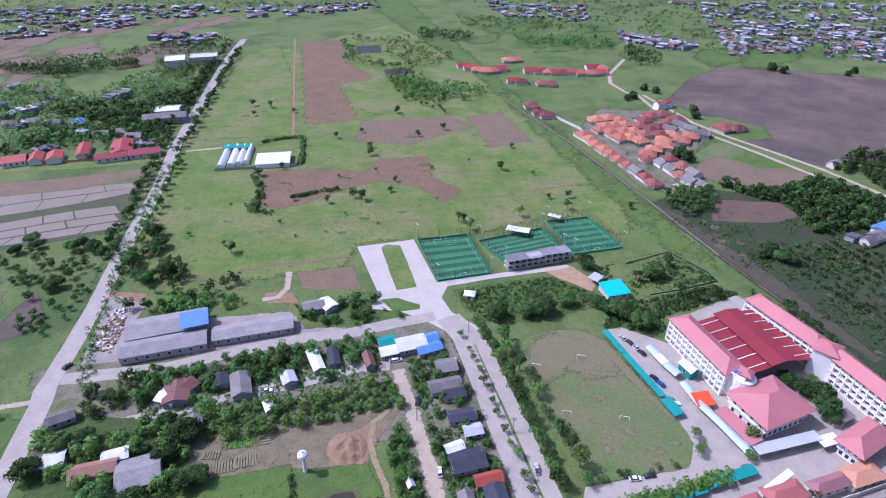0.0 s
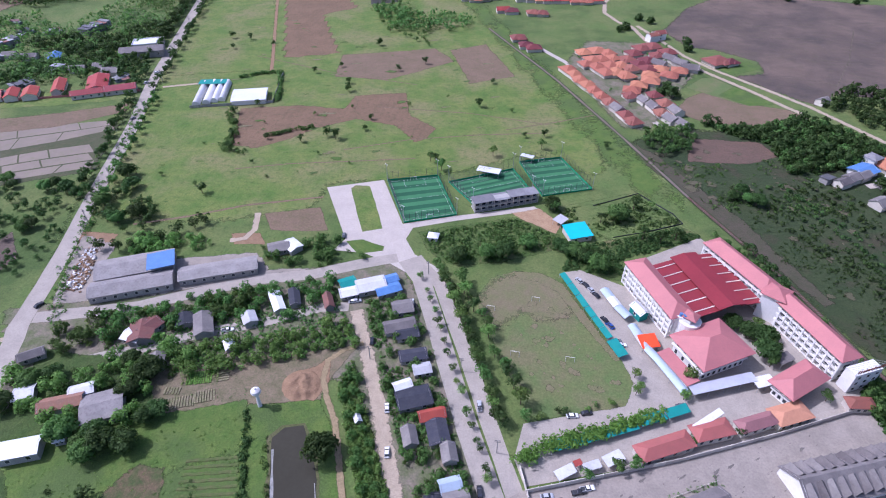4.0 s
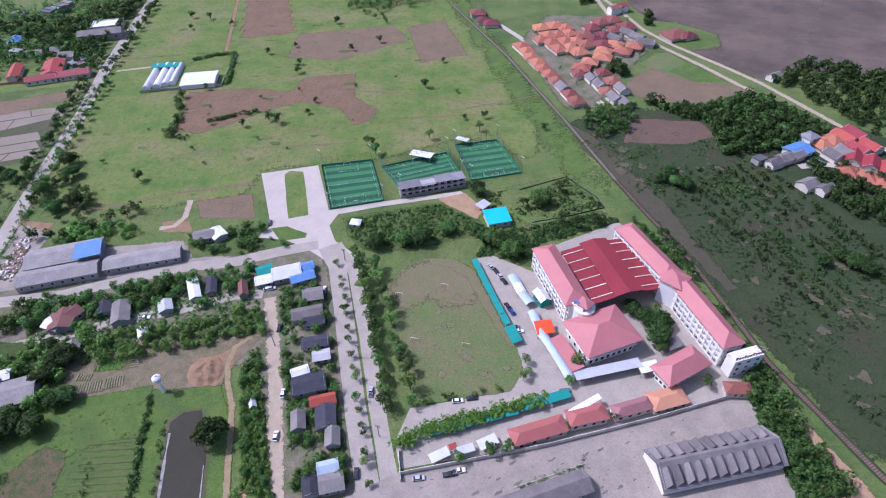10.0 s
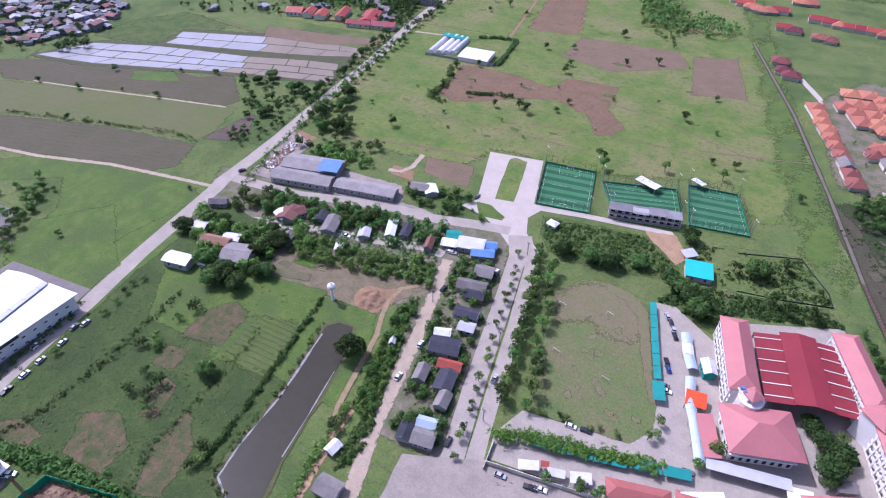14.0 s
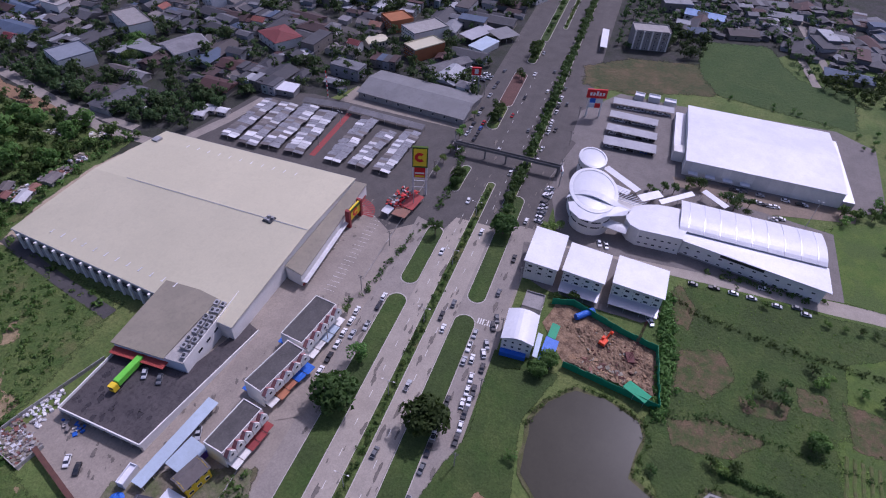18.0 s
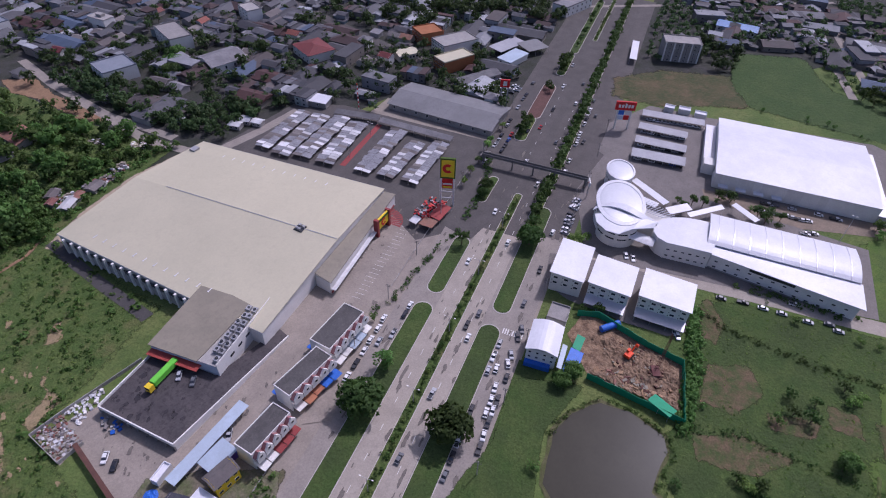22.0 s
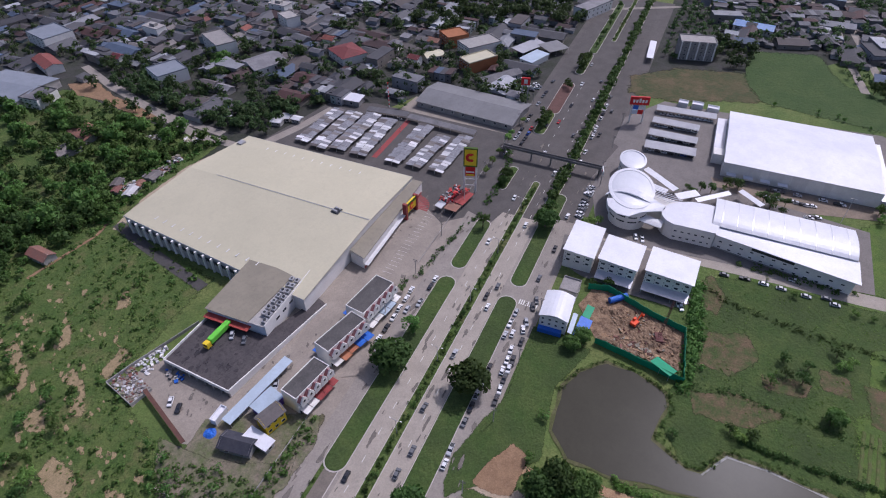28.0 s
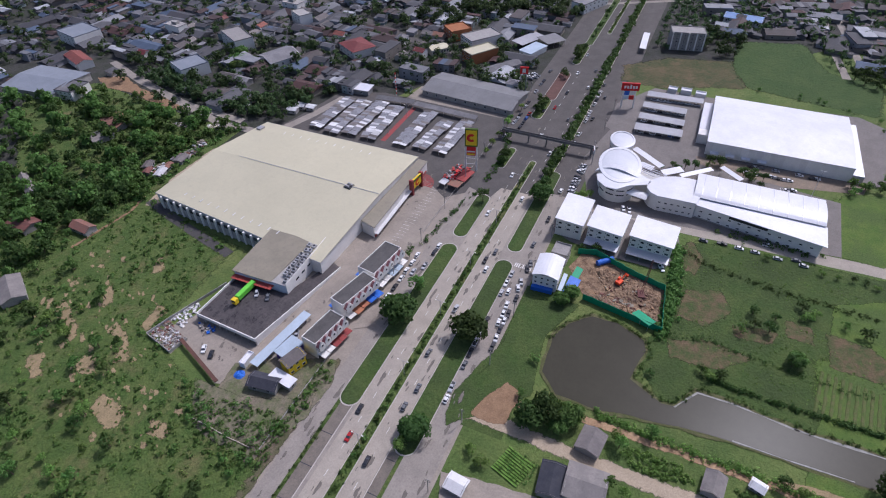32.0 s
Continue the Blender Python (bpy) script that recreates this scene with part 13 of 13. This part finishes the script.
# store, showroom and town parking
for k, p in enumerate([(-265.6, 4.6), (-266.4, 6.5), (-267.7, 9.1), (-269.6, 17.3), (-258.2, 4.2), (-258.9, 8.3), (-260, 11.5), (-261, 14.4), (-261.9, 16.5), (-262, 19), (-262.3, 21.7), (-262.8, 23.8), (-263.9, 26.1), (-272.8, 29.6), (-273.8, 36.6), (-274.6, 38.4), (-252.2, 26.7), (-253.9, 28.3), (-254.8, 30.3)]):
    park(*p, 105, 1100 + k, 0.0, "cars parked behind the store")
for k, p in enumerate([(-185, 13.1), (-186.6, 21.1), (-188.2, 28.5), (-197.3, 32.1), (-189.8, 38.7), (-193.7, 46.4), (-191.8, 50.3), (-181.9, 4.6), (-182.8, -40), (-183.3, -36.7), (-150.7, -6), (-149.3, -4.3)]):
    park(*p, 103 if k < 8 else 30, 1200 + k, 0.0, "cars along the showroom road")
for j in range(4):
    a, b = (((-312.4, -78.3), (-323.5, -47.1)), ((-296.1, -74.9), (-303.6, -50.4)), ((-280.2, -71.5), (-288, -46.2)), ((-264.9, -67.9), (-273.5, -42.3)))[j]
    for i in range(7):
        t = (i + 0.5) / 7
        park(a[0] + (b[0] - a[0]) * t, a[1] + (b[1] - a[1]) * t, AH + 90, 1300 + 10 * j + i, 0.0, "cars under the carports")
for k, (x, y) in enumerate(scatter([(-286.1, -191.4), (-302.8, -189.1), (-300.8, -162.1), (-282.2, -163.4), (-277.6, -178.1)], 26, 44, 3.4)):
    park(x, y, AH + 90, 1400 + k, 0.0, "cars at the dealership")
for k, p in enumerate([(-17.5, -148.8), (-18.9, -142.6), (16.4, -143.8), (16.3, -138.8), (-13, -117.1)]):
    park(*p, 40, 1500 + k, 3.4 if k < 2 else 0.0, "vehicles in the service yard")
# settlement, school, fields
for k, p in enumerate([(-85.4, 178.2), (-84.1, 178.6), (-136.6, 158.8), (-74, 154.8), (-64, 121.6), (-62, 103.1), (-29.6, 89.8), (-29.2, 123.7), (-58.9, 178.6), (-58, 175.7)]):
    park(*p, 12 if k < 3 else 95, 1600 + k, 0.0, "cars in the settlement lanes")
for k, p in enumerate([(18.8, 196.2), (21.4, 193.2), (23.2, 190.1), (25.1, 186.4), (26.3, 170.7), (27.9, 167.4), (10.8, 122), (5.3, 120.6), (-7.4, 88.9), (6.4, 92.1), (3.4, 90.8), (30.3, 156.1), (29, 158.3), (47.3, 126.6)]):
    park(*p, 120 if k < 6 else 10, 1700 + k, 0.0, "cars in the school grounds")
for k, p in enumerate([(-283.8, 413.9), (-284.4, 434.1), (-266.8, 353.3), (-226.4, 170.8)]):
    park(*p, 70, 1800 + k, 0.0, "cars on the long road")
park(*(-98, 226.8), 95, 1850)
for m in ALL_CARS:
    for o in [*m.children_recursive, m]:
        bpy.data.objects.remove(o)

# ---- street furniture ----
for u in range(-210, 0, 36):
    if abs(u - 26) > 8:
        lamp_mast(*hx(u, 0), 9.5, "double-armed street lamp in the central reservation", "street_lamp", "highway lamps", 2.2, AH)


def power_pole(x, y, ang, h=9):
    th = thing("power_pole", x, y, 0, ang, "grey concrete power pole with cross-arms", "power pole", "power poles")
    bm = bmesh.new()
    box(bm, -0.14, 0.14, -0.14, 0.14, 0, h)
    part("pole", bm, WALL_GREY, th)
    for z in (h - 0.4, h - 1.3):
        lbox(th, "cross_arm", DARKSTEEL, -0.06, 0.06, -1.1, 1.1, z, z + 0.12)


for i in range(11):
    power_pole(*hx(-215 + i * 30, 30.6), AH)
    if i > 2:
        power_pole(*hx(-215 + i * 30, -30.8), AH)
for p in along([(-327.4, 664.6), (-295.7, 503.1), (-273.8, 389), (-256.9, 310), (-244.8, 246.4), (-233.1, 187.1)], 45, 0.3, 7):
    power_pole(p[0] + 6, p[1], 70)
for p in [(-52.5, 198.8), (-36.4, 140.6), (-23.4, 104.6), (-73.6, 145.4)]:
    power_pole(*p, 80, 8)


# road markings
def dashes(v, u0, u1, gap=9.0):
    th = thing("lane_marking", 0, 0, 0, 0, "dashed white lane marking", "road marking", kind="structure")
    u = u0
    while u < u1:
        bm = bmesh.new()
        bm.faces.new([bm.verts.new((*hx(a, b), 0.10)) for a, b in ((u, v - 0.09), (u, v + 0.09), (u + 3, v + 0.09), (u + 3, v - 0.09))][::-1])
        part("dash", bm, PAINT, th)
        u += gap
    return th


for v in (-6.2, 6.2):
    dashes(v, -225, 130, 12)
for u0, v0, n_, ang in ((-94, 20, 9, 0),):
    for i in range(n_):
        hstrip("crossing_bar", u0, u0 + 3, v0 + i * 1.0, v0 + i * 1.0 + 0.5, PAINT, "white crossing bar", 0.11, category="road marking")
# hatched bay lines of the hypermarket car park
bay = thing("parking_bays", 0, 0, 0, 0, "faded white parking bay lines", "road marking", kind="structure")
for i in range(26):
    u, v = -100 + i * 2.7, -42
    for w in (-46, -58):
        bm = bmesh.new()
        bm.faces.new([bm.verts.new((*hx(a, b), 0.05)) for a, b in ((u, w), (u, w + 4.8), (u + 0.12, w + 4.8), (u + 0.12, w))])
        if bm.faces[:][0].normal.z < 0:
            bmesh.ops.reverse_faces(bm, faces=bm.faces[:])
        part("bay_line", bm, PAINT, bay)
masonry_wall([hx(-228, -34), hx(-170, -34)], 0.8, "low wall beside the service road", WALL_GREY)
rows_of("verge_shrubs", [(-85.4, -114.6), (-95.9, -111), (-115.8, -113.5), (-138.2, -115), (-152, -113)], 90, (0.4, 1.1), 16, LEAF_DARK, "clipped shrubs along the car park", 905, 1.6, category="shrubs")
rows_of("verge_shrubs", [(-160, -116), (-178, -119.7), (-199.4, -127.4), (-214.5, -134.8)], 80, (0.5, 1.4), 16, LEAF_DARK, "shrubs between forecourt and highway", 906, 2.4, category="shrubs")
masonry_wall([hx(-88, -33), hx(8, -33)], 0.5, "low kerb wall between car park and service road", WALL_GREY)


# railway track
def railway(pts):
    th = thing("railway_track", 0, 0, 0.30, 0, "single railway track with sleepers on ballast", "railway", kind="structure")
    p = [Vector(q) for q in dense(pts, 6.0, 0, False)]
    for s in (-0.5, 0.5):
        bm = bmesh.new()
        for a, b in zip(p[:-1], p[1:]):
            d = (b - a).normalized()
            o = Vector((-d.y, d.x)) * s
            beam(bm, (*(a + o), 0.22), (*(b + o), 0.22), 0.07, 4)
        part("rail", bm, BROWNWOOD, th, "rusted steel rail")
    bm = bmesh.new()
    for a, b in zip(p[:-1], p[1:]):
        d = (b - a).normalized()
        k = max(1, int((b - a).length / 0.9))
        for i in range(k):
            c = a.lerp(b, i / k)
            v = box(bm, -0.13, 0.13, -1.0, 1.0, 0.0, 0.14)
            m = Matrix.Translation((c.x, c.y, 0)) @ Matrix.Rotation(math.atan2(d.y, d.x), 4, "Z")
            for w in v:
                w.co = m @ w.co
    tagged(part("sleepers", bm, BROWNWOOD, th), kind="stuff")


railway(RAIL[-6:])
